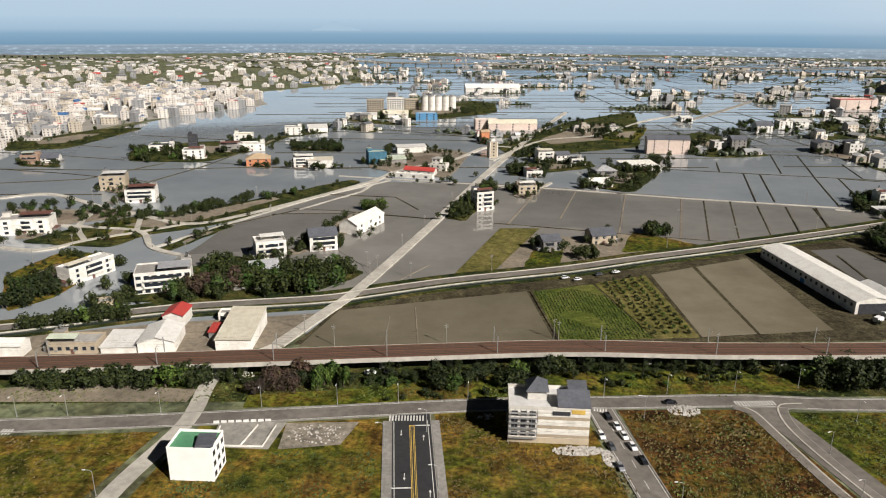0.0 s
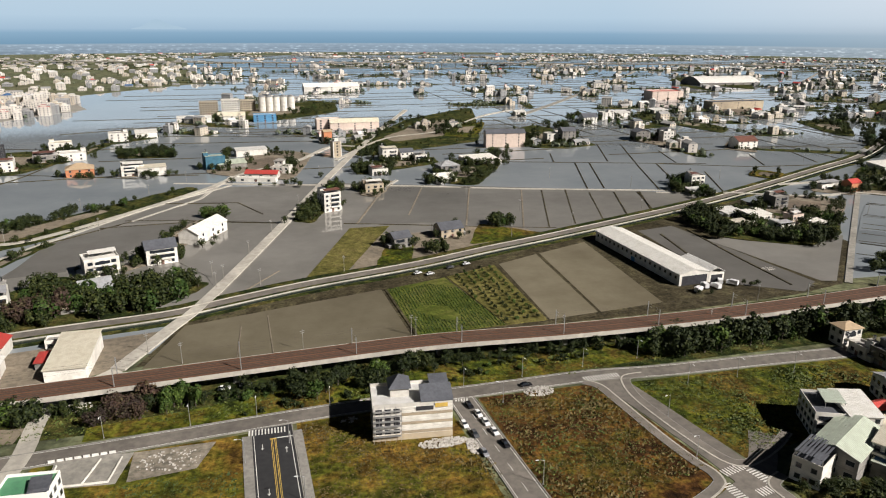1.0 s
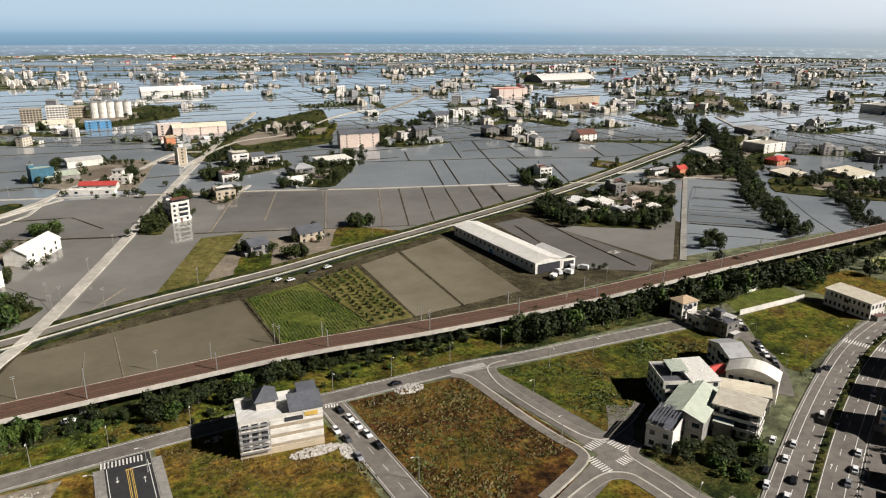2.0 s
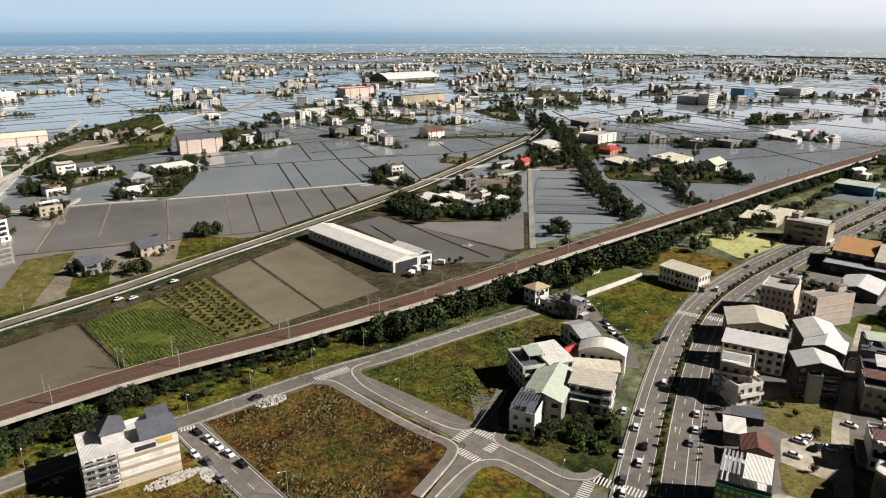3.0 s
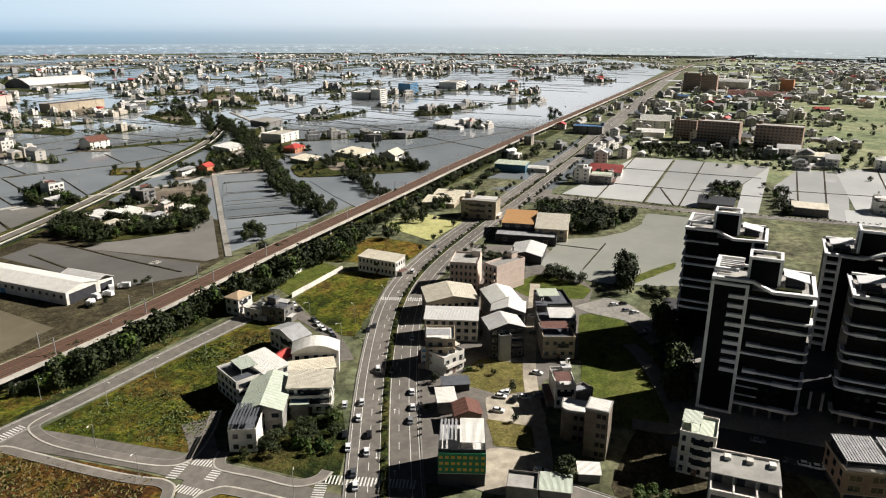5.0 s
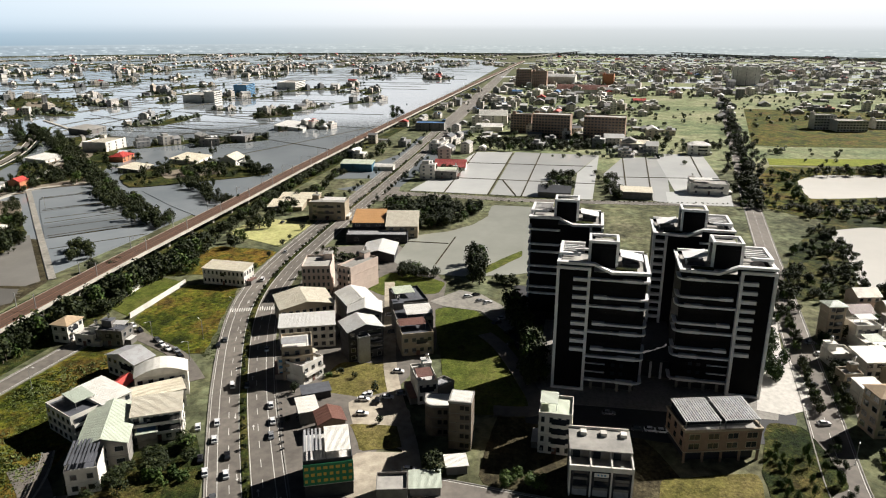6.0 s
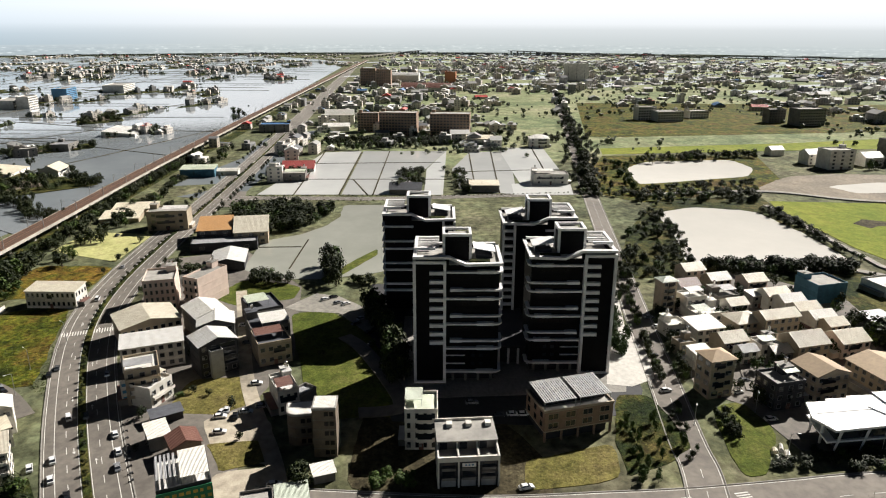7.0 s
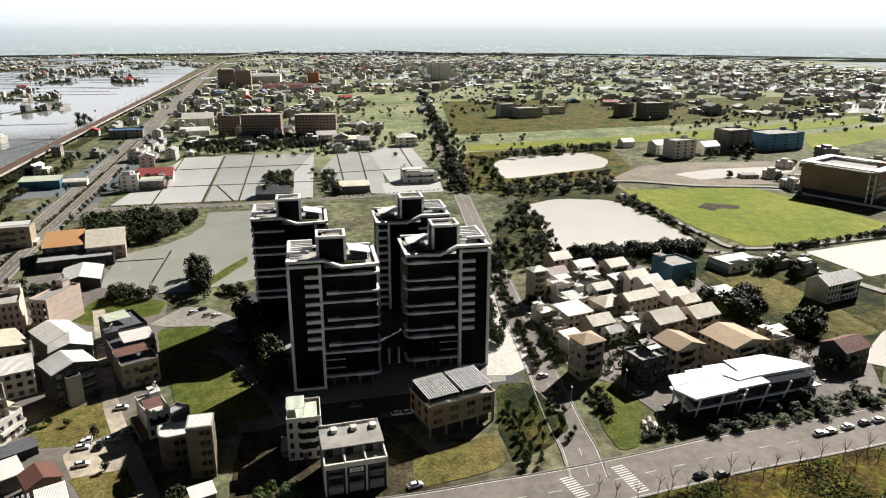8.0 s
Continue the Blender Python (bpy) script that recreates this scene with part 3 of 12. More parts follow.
def aircon_geo():
    g = Geo()
    g.box(-0.45, 0.45, -0.2, 0.2, 0.08, 0.75)
    g.box(-0.4, -0.25, -0.2, 0.2, 0, 0.08)
    g.box(0.25, 0.4, -0.2, 0.2, 0, 0.08)
    g.rod((0, -0.2, 0.42), (0, -0.24, 0.42), 0.26, 0.26, 10)
    return g.mesh("air_conditioner", FRAME)


AIRCON = aircon_geo()


def wall_windows(home, w, d, n, storey, sides, style, base=0.0):
    """Rows of windows, storey by storey, on the walls named by f, b, l, r."""
    ww = WIN_W[style]
    for side in sides:
        length = w if side in "fb" else d
        k = int((length - 0.6) // (ww + 1.0))
        if math.hypot(*home.location[:2]) > 380 and not home.name.startswith("apartment"):
            k = min(k, 3)
        if k < 1:
            continue
        for s in range(n):
            z = base + storey * (s + 0.55)
            for i in range(k):
                u = (i + 0.5) * length / k - length / 2
                if side == "f":
                    m = pose(u, -d / 2, z)
                elif side == "b":
                    m = pose(u, d / 2, z, 0, 0, 180)
                elif side == "l":
                    m = pose(-w / 2, u, z, 0, 0, -90)
                else:
                    m = pose(w / 2, u, z, 0, 0, 90)
                part("window", WINDOWS[style], None, home, "", m)


def house_details(home, w, d, h, n, roof, wall, q):
    """What gathers on lived-in houses: sheet canopies on the roof, lean-tos, deep balconies, cooling units."""
    a, b, storey = w / 2, d / 2, h / n
    sheet = q.choice((WHITEROOF, WHITEROOF, GREYROOF, CREAMROOF, PALEGREENROOF, BROWNROOF))
    if roof == "flat" and min(w, d) > 6:
        cw, cd = w * q.uniform(0.45, 0.95), d * q.uniform(0.35, 0.6)
        cx, cy = q.choice((-1, 1)) * (a - cw / 2), q.choice((-1, 0.2)) * (b - cd / 2)
        z0, z1 = h + 2.3, h + 2.9
        part("roof_canopy", Geo().extrude([(cy - cd / 2, z0), (cy + cd / 2, z1), (cy + cd / 2, z1 + 0.1), (cy - cd / 2, z0 + 0.1)], cx - cw / 2, cx + cw / 2), sheet, home, "sheet-metal roof canopy")
        for sx in (-1, 1):
            for sy, zz in ((-1, z0), (1, z1)):
                part("canopy_post", Geo().box(cx + sx * (cw / 2 - 0.3) - 0.07, cx + sx * (cw / 2 - 0.3) + 0.07, cy + sy * (cd / 2 - 0.2) - 0.07, cy + sy * (cd / 2 - 0.2) + 0.07, h + 0.08, zz), STEEL, home)
    if q.random() < 0.7:
        lw, side = d * q.uniform(0.5, 0.9), q.choice((-1, 1))
        x0, x1 = sorted((side * a, side * (a + q.uniform(1.8, 3.0))))
        part("lean_to", Geo().box(x0, x1, -lw / 2, lw / 2, -0.2, 2.4), q.choice((GREYWALL, wall)), home)
        part("lean_to_roof", Geo().box(x0 - 0.1, x1 + 0.2, -lw / 2 - 0.2, lw / 2 + 0.2, 2.4, 2.52), q.choice((sheet, GREYROOF, BROWNROOF)), home)
    if n >= 2 and q.random() < 0.75:
        u0, u1 = sorted((q.uniform(-a + 0.4, 0), q.uniform(0.5, a - 0.4)))
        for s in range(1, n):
            z = storey * s
            deck = part("balcony", Geo().box(u0, u1, -b - 1.2, -b, z, z + 0.14), wall, home)
            part("railing", Geo().box(u0, u1, -b - 1.2, -b - 1.08, z + 0.14, z + 1.0), wall, deck)
            part("balcony_door", Geo().box(u0 + 0.3, u1 - 0.3, -b - 0.12, -b - 0.11 + 0.1, z + 0.16, z + min(2.3, storey - 0.4)), GLASS, home)
    for _ in range(q.randint(1, 3)):
        part("air_conditioner", AIRCON, None, home, "", pose(q.uniform(-a + 0.6, a - 0.6), -b - 0.25, storey * q.randint(0, n - 1) + 1.2))


def house(x, y, yaw, w, d, h, n, roof="flat", wall=None, cover=None, label="", windows="fl", style="small", z=0.0, hut=True, balcony=False, name="house", category="house", group="", band=True, seed=0):
    """A house: walls with slab edges and a parapet, a flat, pitched, shed or curved roof, windows, rooftop room, tank, balconies."""
    q = random.Random(int(abs(x) * 31 + abs(y) * 17) + seed)
    wall, cover = wall or WHITEWALL, cover or CEMENTROOF
    home = thing(name, x, y, z, yaw, label, category, group)
    a, b = w / 2, d / 2
    storey = h / n
    g = Geo().box(-a, a, -b, b, -0.3, h)
    if band:
        for s in range(1, n):
            if math.hypot(x, y) < 620:
                part("floor_band", Geo().ring(-a - 0.12, a + 0.12, -b - 0.12, b + 0.12, storey * s - 0.15, storey * s + 0.1, 0.14), wall, home)
    if roof == "gable":
        k = len(g.v)
        rise = min(w, d) * 0.28
        g.v += [(-a, -b, h), (-a, b, h), (-a, 0, h + rise), (a, -b, h), (a, b, h), (a, 0, h + rise)]
        g.f += [(k, k + 2, k + 1), (k + 3, k + 4, k + 5)]
        g.s += [0, 0]
    part("wall", g, wall, home)
    if roof == "flat":
        part("roof", Geo().box(-a + 0.02, a - 0.02, -b + 0.02, b - 0.02, h + 0.004, h + 0.08), cover, home)
        part("parapet", Geo().ring(-a - 0.05, a + 0.05, -b - 0.05, b + 0.05, h - 0.1, h + 0.9, 0.22), wall, home)
        if hut:
            hw, hd = min(w * 0.4, 4.2), min(d * 0.4, 4.5)
            hx, hy = q.choice((-1, 1)) * (a - hw / 2 - 0.3), b - hd / 2 - 0.3
            room = part("rooftop_room", Geo().box(hx - hw / 2, hx + hw / 2, hy - hd / 2, hy + hd / 2, h + 0.08, h + 2.9), wall, home)
            part("roof_slab", Geo().box(hx - hw / 2 - 0.25, hx + hw / 2 + 0.25, hy - hd / 2 - 0.25, hy + hd / 2 + 0.25, h + 2.9, h + 3.1), cover, room)
            part("water_tank", TANK, None, home, "stainless steel water tank", pose(hx + 0.4, hy, h + 3.1))
            part("air_conditioner", AIRCON, None, home, "", pose(-hx * 0.6, -b + 1.2, h + 0.08, 0, 0, q.uniform(0, 360)))
    elif roof == "gable":
        part("roof", Geo().gable(-a, a, -b, b, h, min(w, d) * 0.28), cover, home)
    elif roof == "gable_y":
        rise = min(w * 0.2, 2.2)
        g = Geo().gable(-b, b, -a, a, h, rise)
        g.v = [(yy, xx, zz) for xx, yy, zz in g.v]
        part("roof", g, cover, home)
        g = Geo().extrude([(-a + 0.05, h), (a - 0.05, h), (0, h + rise)], -b + 0.06, b - 0.06)
        g.v = [(yy, xx, zz) for xx, yy, zz in g.v]
        part("gable_wall", g, wall, home)
    elif roof == "shed":
        part("roof", Geo().extrude([(-b - 0.5, h + 0.05), (b + 0.5, h + 0.05 + d * 0.1), (b + 0.5, h + 0.2 + d * 0.1), (-b - 0.5, h + 0.2)], -a - 0.4, a + 0.4), cover, home)
        part("gable_wall", Geo().extrude([(-b + 0.1, h), (b - 0.1, h), (b - 0.1, h + d * 0.1)], -a + 0.05, a - 0.05), wall, home)
    elif roof == "vault":
        top = [(-b - 0.4 + (d + 0.8) * i / 8, h + 0.1 + d * 0.16 * math.sin(math.pi * i / 8)) for i in range(9)]
        part("roof", Geo().extrude([(yy, zz - 0.15) for yy, zz in top] + [(yy, zz) for yy, zz in reversed(top)], -a - 0.4, a + 0.4), cover, home)
        part("gable_wall", Geo().extrude([(yy * 0.96, max(h - 0.1, zz - 0.2)) for yy, zz in top] + [(b * 0.96, h - 0.12), (-b * 0.96, h - 0.12)], -a + 0.05, a - 0.05), wall, home)
    elif roof == "hip":
        g = Geo()
        o, r = 0.6, min(w, d) * 0.24
        k = max(0.0, a - b)
        kk = max(0.0, b - a)
        base = [(-a - o, -b - o, h), (a + o, -b - o, h), (a + o, b + o, h), (-a - o, b + o, h)]
        p, s = (-k, -kk, h + r), (k, kk, h + r)
        if k >= kk:
            for f in ([base[0], base[1], s, p], [base[1], base[2], s], [base[2], base[3], p, s], [base[3], base[0], p]):
                g.poly(f)
        else:
            for f in ([base[0], base[1], p], [base[1], base[2], s, p], [base[2], base[3], s], [base[3], base[0], p, s]):
                g.poly(f)
        g.box(-a - o, a + o, -b - o, b + o, h - 0.2, h - 0.01)
        part("roof", g, cover, home)
    if balcony:
        for s in range(1, n):
            deck = part("balcony", Geo().box(-a + 0.4, a - 0.4, -b - 1.3, -b, storey * s, storey * s + 0.15), wall, home)
            part("railing", Geo().ring(-a + 0.4, a - 0.4, -b - 1.3, -b + 0.1, storey * s + 0.15, storey * s + 1.05, 0.12), wall, deck)
    wall_windows(home, w, d, n, storey, windows, style)
    if math.hypot(x, y) < 760 and name == "house" and windows:
        house_details(home, w, d, h, n, roof, wall, q)
    if n > 0 and "f" in windows:
        part("door", Geo().box(-0.7, 0.7, -b - 0.06, -b + 0.05, 0, 2.2), BROWNROOF, home)
    return home


def far_house(g, x, y, yaw, w, d, h, gable, roof_slot, wall_slot, glazed=True):
    """A house too far off to be picked apart."""
    c, s = math.cos(yaw), math.sin(yaw)
    P = lambda u, v: (x + c * u - s * v, y + s * u + c * v)
    g.prism([P(-w / 2, -d / 2), P(w / 2, -d / 2), P(w / 2, d / 2), P(-w / 2, d / 2)], -0.2, h, wall_slot, roof_slot)
    if gable:
        k = len(g.v)
        o = 0.4
        for u, v, z in ((-w / 2 - o, -d / 2 - o, h), (w / 2 + o, -d / 2 - o, h), (w / 2 + o, d / 2 + o, h), (-w / 2 - o, d / 2 + o, h), (-w / 2 - o, 0, h + d * 0.25), (w / 2 + o, 0, h + d * 0.25)):
            g.v.append((*P(u, v), z))
        g.f += [(k, k + 1, k + 5, k + 4), (k + 2, k + 3, k + 4, k + 5), (k + 1, k + 2, k + 5), (k + 3, k, k + 4)]
        g.s += [roof_slot] * 4
    elif h > 5:
        g.prism([P(-w * 0.3, -d * 0.1), P(w * 0.15, -d * 0.1), P(w * 0.15, d * 0.35), P(-w * 0.3, d * 0.35)], h, h + 2.6, wall_slot, roof_slot)
    for k in range(int(h // 3) if glazed else 0):
        for i in range(max(1, int(w // 4))):
            u = (i + 0.5) * w / max(1, int(w // 4)) - w / 2
            for v in (-d / 2 - 0.05, d / 2 + 0.05):
                a, b = P(u - 0.9, v), P(u + 0.9, v)
                z = k * 3 + 1.0
                g.poly([(*a, z), (*b, z), (*b, z + 1.5), (*a, z + 1.5)], 2)
        for i in range(max(1, int(d // 5))):
            v = (i + 0.5) * d / max(1, int(d // 5)) - d / 2
            for u in (-w / 2 - 0.05, w / 2 + 0.05):
                a, b = P(u, v - 0.9), P(u, v + 0.9)
                z = k * 3 + 1.0
                g.poly([(*a, z), (*b, z), (*b, z + 1.5), (*a, z + 1.5)], 2)


def clump(g, x, y, s, q, n=26):
    """A distant tree: loose leaf clumps."""
    for _ in range(n):
        d = Vector((q.gauss(0, 1), q.gauss(0, 1), q.gauss(0.3, 0.8))).normalized()
        p = Vector((x, y, s * 0.9)) + Vector((d.x * s, d.y * s, d.z * s * 0.9)) * q.uniform(0.6, 1.0)
        u = d.orthogonal().normalized() * s * 0.5
        v = d.cross(u)
        g.poly([p - u, p - v * 0.9, p + u * q.uniform(0.6, 1.2), p + v])


# ---- cars and street furniture ----
def wheel_mesh():
    g = Geo()
    g.rod((0, -0.11, 0), (0, 0.11, 0), 0.33, 0.33, 12, 0)
    g.rod((0, -0.125, 0), (0, 0.125, 0), 0.19, 0.19, 8, 1)
    return g.mesh("wheel", [TYRE, STAINLESS])


def car_body(length, height, van=False):
    """A bevelled side outline drawn across the car's width, narrower above."""
    h, n = length / 2, 0.85
    low = [(-h, 0.35), (-h + 0.1, 0.75), (-h + 0.25, 0.92), (h - 1.0, 0.95), (h - 0.2, 0.72), (h, 0.55), (h - 0.05, 0.28), (-h + 0.05, 0.28)]
    g = Geo()
    k = len(g.v)
    m = len(low)
    for sy, sc in ((-n, 0.97), (-n + 0.08, 1.0), (n - 0.08, 1.0), (n, 0.97)):
        g.v += [(x * sc, sy, z) for x, z in low]
    for r in range(3):
        for i in range(m):
            j = (i + 1) % m
            g.f.append((k + r * m + i, k + r * m + j, k + (r + 1) * m + j, k + (r + 1) * m + i))
            g.s.append(0)
    g.f += [tuple(range(k, k + m)), tuple(range(k + 4 * m - 1, k + 3 * m - 1, -1))]
    g.s += [0, 0]
    return g


def cabin_geo(length, height, van=False):
    h = length / 2
    b0, b1, t0, t1 = (-h + 0.1, h - 0.9, -h + 0.2, h - 1.5) if van else (-h + 0.35, h - 1.15, -h + 1.0, h - 2.0)
    g = Geo()
    k = 0
    g.v = [(b0, -0.78, 0.9), (b1, -0.78, 0.9), (b1, 0.78, 0.9), (b0, 0.78, 0.9), (t0, -0.6, height - 0.05), (t1, -0.6, height - 0.05), (t1, 0.6, height - 0.05), (t0, 0.6, height - 0.05)]
    g.f = [(0, 1, 5, 4), (1, 2, 6, 5), (2, 3, 7, 6), (3, 0, 4, 7), (4, 5, 6, 7)]
    g.s = [0] * 5
    roof = Geo().prism([(t0 - 0.05, -0.63), (t1 + 0.05, -0.63), (t1 + 0.05, 0.63), (t0 - 0.05, 0.63)], height - 0.06, height)
    return g, roof


WHEEL = wheel_mesh()
CAR_KINDS = {}
for kind_name, dims in (("sedan", (4.5, 1.45, False)), ("van", (4.6, 1.85, True))):
    glass_part, roof_part = cabin_geo(*dims)
    CAR_KINDS[kind_name] = (dims, [car_body(*dims).mesh("body", p) for p in CAR_PAINTS], glass_part.mesh("windows", GLASS), [roof_part.mesh("roof", p) for p in CAR_PAINTS])


def car(x, y, yaw, paint=0, kind="sedan", where="parked beside the road", z=0.13):
    (length, height, _), bodies, glass, roofs = CAR_KINDS[kind]
    c = thing("car", x, y, z, yaw, CAR_WORDS[paint] + (" van " if kind == "van" else " saloon car ") + where, "car", "cars")
    part("body", bodies[paint], None, c)
    part("cabin_glass", glass, None, c)
    part("roof", roofs[paint], None, c)
    for sx in (-1, 1):
        for sy in (-1, 1):
            part("wheel", WHEEL, None, c, "", pose(sx * (length / 2 - 0.85), sy * 0.78, 0.33))
    return c


def scooter(x, y, yaw, z=0.13):
    s = thing("scooter", x, y, z, yaw, "dark motor scooter parked at the kerb", "scooter", "parked scooters")
    for u in (-0.6, 0.6):
        part("wheel", Geo().rod((u, -0.06, 0.24), (u, 0.06, 0.24), 0.24, 0.24, 10), TYRE, s)
    part("body", Geo().box(-0.75, 0.1, -0.18, 0.18, 0.35, 0.75).box(0.1, 0.45, -0.16, 0.16, 0.22, 0.32).box(0.45, 0.6, -0.16, 0.16, 0.25, 1.0), CAR_PAINTS[3], s)
    part("handlebar", Geo().rod((0.5, -0.33, 1.05), (0.5, 0.33, 1.05), 0.03), TYRE, s)
    return s


POLE = Geo().rod((0, 0, 0), (0, 0, 8.0), 0.11, 0.07, 8).box(-0.2, 0.2, -0.2, 0.2, 0, 0.25).mesh("pole", STEEL)
ARM = Geo().rod((0, 0, 7.9), (1.0, 0, 8.35), 0.05, 0.05, 6).rod((1.0, 0, 8.35), (2.0, 0, 8.45), 0.05, 0.04, 6).mesh("arm", STEEL)
HEAD = Geo().prism([(1.7, -0.16), (2.6, -0.12), (2.7, 0), (2.6, 0.12), (1.7, 0.16)], 8.38, 8.52).mesh("lamp_head", LAMP)


def street_lamp(x, y, yaw, scale=1.0, where="beside the road", z=0.1):
    s = thing("street_lamp", x, y, z, yaw, "grey steel street lamp with a single arm " + where, "street lamp", "street lamps")
    m = Matrix.Diagonal((scale, scale, scale, 1))
    for n, d in (("pole", POLE), ("arm", ARM), ("lamp_head", HEAD)):
        part(n, d, None, s, "", m)
    return s


UPOLE = Geo().rod((0, 0, -0.2), (0, 0, 9.5), 0.16, 0.11, 8).mesh("pole", CONCRETE)
UARM = Geo().box(-0.9, 0.9, -0.06, 0.06, 8.6, 8.75).box(-0.7, 0.7, -0.06, 0.06, 7.8, 7.95).mesh("crossarm", STEEL)


def utility_pole(x, y, yaw, z=0.0):
    s = thing("utility_pole", x, y, z, yaw, "grey concrete utility pole with crossarms beside the lane", "utility pole", "utility poles")
    part("pole", UPOLE, None, s)
    part("crossarm", UARM, None, s)
    return s


# ---- the apartment tower ----
def tower(x, y, mirror, front, label):
    """A black tower: a tall framed strip with balcony bars, ledges with rounded ends in pairs, a stepped white crown line, a framed plant room."""
    t = thing("apartment_tower", x, y, 0, 0, label, "tower", "apartment towers")
    W, D, h = 30.5, 22.0, 46.6
    s = -1 if mirror else 1

    def bx(g, x0, x1, u0, u1, z0, z1, slot=0):
        a, b = sorted((s * u0, s * u1))
        return g.box(x0, x1, a, b, z0, z1, slot)

    def ledge(z, u0, side, thick=0.75, out=0.0, length=7.0):
        """A balcony ledge from u0 to the free end, turning round the corner in a quarter circle."""
        end, r = side * (W / 2 + 0.3), 2.6
        arc = [(out + r - r * math.sin(a), end - side * (r - r * math.cos(a))) for a in (k * math.pi / 12 for k in range(7))]
        outline = [(out, u0), (1.8, u0), (1.8, end - side * 1.5), (length, end - side * 1.5), (length, end)] + arc
        pts = [(px, s * u) for px, u in outline]
        area = sum(a[0] * b[1] - b[0] * a[1] for a, b in zip(pts, pts[1:] + pts[:1]))
        part("balcony_ledge", Geo().prism(pts if area > 0 else pts[::-1], z, z + thick), TOWERWHITE, t)

    part("wall", bx(Geo(), 1.5, D - 1.0, -W / 2 + 1.0, W / 2 - 1.0, 4.4, h - 2.8), TOWERDARK, t, "black glazed facade")
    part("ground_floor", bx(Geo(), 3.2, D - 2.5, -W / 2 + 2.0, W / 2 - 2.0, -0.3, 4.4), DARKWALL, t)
    fulls, shorts, thins = (41.2, 31.6, 22.2, 13.0, 4.0), (34.8, 25.2, 15.9), (10.1, 7.0)
    if front:
        strip = bx(Geo(), 0.3, 1.5, W / 2 - 10.4, W / 2 - 0.9, 0.8, h - 1.0)
        part("facade_strip", strip, TOWERDARK, t)
        f = Geo()
        for u0, u1 in ((W / 2 - 1.0, W / 2), (W / 2 - 11.3, W / 2 - 10.3)):
            bx(f, -0.5, 1.6, u0, u1, 0.0, h - 0.9)
        bx(f, -0.5, 1.6, W / 2 - 10.3, W / 2 - 1.0, h - 1.9, h - 0.9)
        bx(f, -0.5, 1.6, W / 2 - 10.3, W / 2 - 1.0, 0.0, 0.9)
        part("strip_frame", f, TOWERWHITE, t, "tall white stone frame")
        for k in range(9):
            z = 41.4 - 3.2 * k
            part("balcony", bx(Geo(), -0.9, 0.5, W / 2 - 10.3, W / 2 - 5.6, z - 0.5, z + 0.7), TOWERWHITE, t)
        for z in fulls:
            ledge(z, W / 2 - 11.3, -1, 0.6)
            part("ledge_box", bx(Geo(), -0.35, 1.8, -W / 2 + 2.6, -W / 2 + 8.6, z, z + 0.95), TOWERWHITE, t)
        for z in shorts:
            ledge(z, 0.6, -1, 0.6)
            part("ledge_box", bx(Geo(), -0.35, 1.8, -1.6, 2.6, z, z + 0.95), TOWERWHITE, t)
        for z in thins:
            part("sunshade", bx(Geo(), 0.9, 1.8, -2.8, W / 2 - 11.3, z, z + 0.25), TOWERWHITE, t)
            for u in (-9.0, -6.2):
                part("window", bx(Geo(), 1.40, 1.52, u, u + 1.3, z - 0.6, z + 0.7), GLASS, t)
        for z in fulls[:4] + shorts:
            for u in (-11.6, -7.6, -3.6):
                part("window", bx(Geo(), 1.42, 1.52, u, u + 3.2, z - 2.4, z - 0.5), GLASSBLACK, t)
    else:
        for z in fulls[:4] + shorts:
            ledge(z, W / 2 - 13.0, 1, 0.6)
        f = Geo()
        for u0, u1 in ((-W / 2, -W / 2 + 0.9), (-W / 2 + 4.6, -W / 2 + 5.5)):
            bx(f, -0.5, 1.6, u0, u1, 0.0, h - 3.0)
        part("strip_frame", f, TOWERWHITE, t, "tall white stone frame")
        for k in range(12):
            z = 41.4 - 3.2 * k
            part("balcony", bx(Geo(), -0.3, 1.5, -W / 2 + 0.9, -W / 2 + 4.6, z - 0.4, z + 0.5), TOWERWHITE, t)
    for k in range(12):
        z = 41.2 - 3.2 * k
        part("side_ledge", bx(Geo(), 5.0, D - 2.5, W / 2 - 1.1, W / 2 + 0.3, z, z + 0.5), TOWERWHITE if k % 3 else GREYWALL, t)
    for u in (-12.5, -8.0, -3.5, 1.0):
        part("column", bx(Geo(), 1.6, 2.6, u, u + 0.9, 0, 4.4), GREYWALL, t)
    # crown: the white line runs high over the strip, slopes down and runs on
    pts = [(W / 2, h - 0.3), (W / 2 - 12.2, h - 0.3), (W / 2 - 18.0, h - 2.9), (-W / 2, h - 2.5)]
    g = Geo()
    for (u0, z0), (u1, z1) in zip(pts, pts[1:]):
        k = len(g.v)
        for xx in (-0.2, 1.6):
            g.v += [(xx, s * u0, z0), (xx, s * u1, z1), (xx, s * u1, z1 + 0.9), (xx, s * u0, z0 + 0.9)]
        g.f += [(k, k + 1, k + 2, k + 3), (k + 7, k + 6, k + 5, k + 4), (k, k + 4, k + 5, k + 1), (k + 3, k + 2, k + 6, k + 7), (k, k + 3, k + 7, k + 4), (k + 1, k + 5, k + 6, k + 2)]
        g.s += [0] * 6
    part("crown_line", g, TOWERWHITE, t, "stepped white parapet line")
    upstand = Geo()
    bx(upstand, 0.2, 1.4, W / 2 - 12.2, W / 2 - 1.0, h - 2.8, h - 0.3)
    bx(upstand, 1.4, D - 1.2, W / 2 - 1.2, W / 2 - 0.2, h - 2.8, h - 0.6)
    bx(upstand, 1.4, D - 1.2, -W / 2 + 0.2, -W / 2 + 1.2, h - 3.2, h - 2.4)
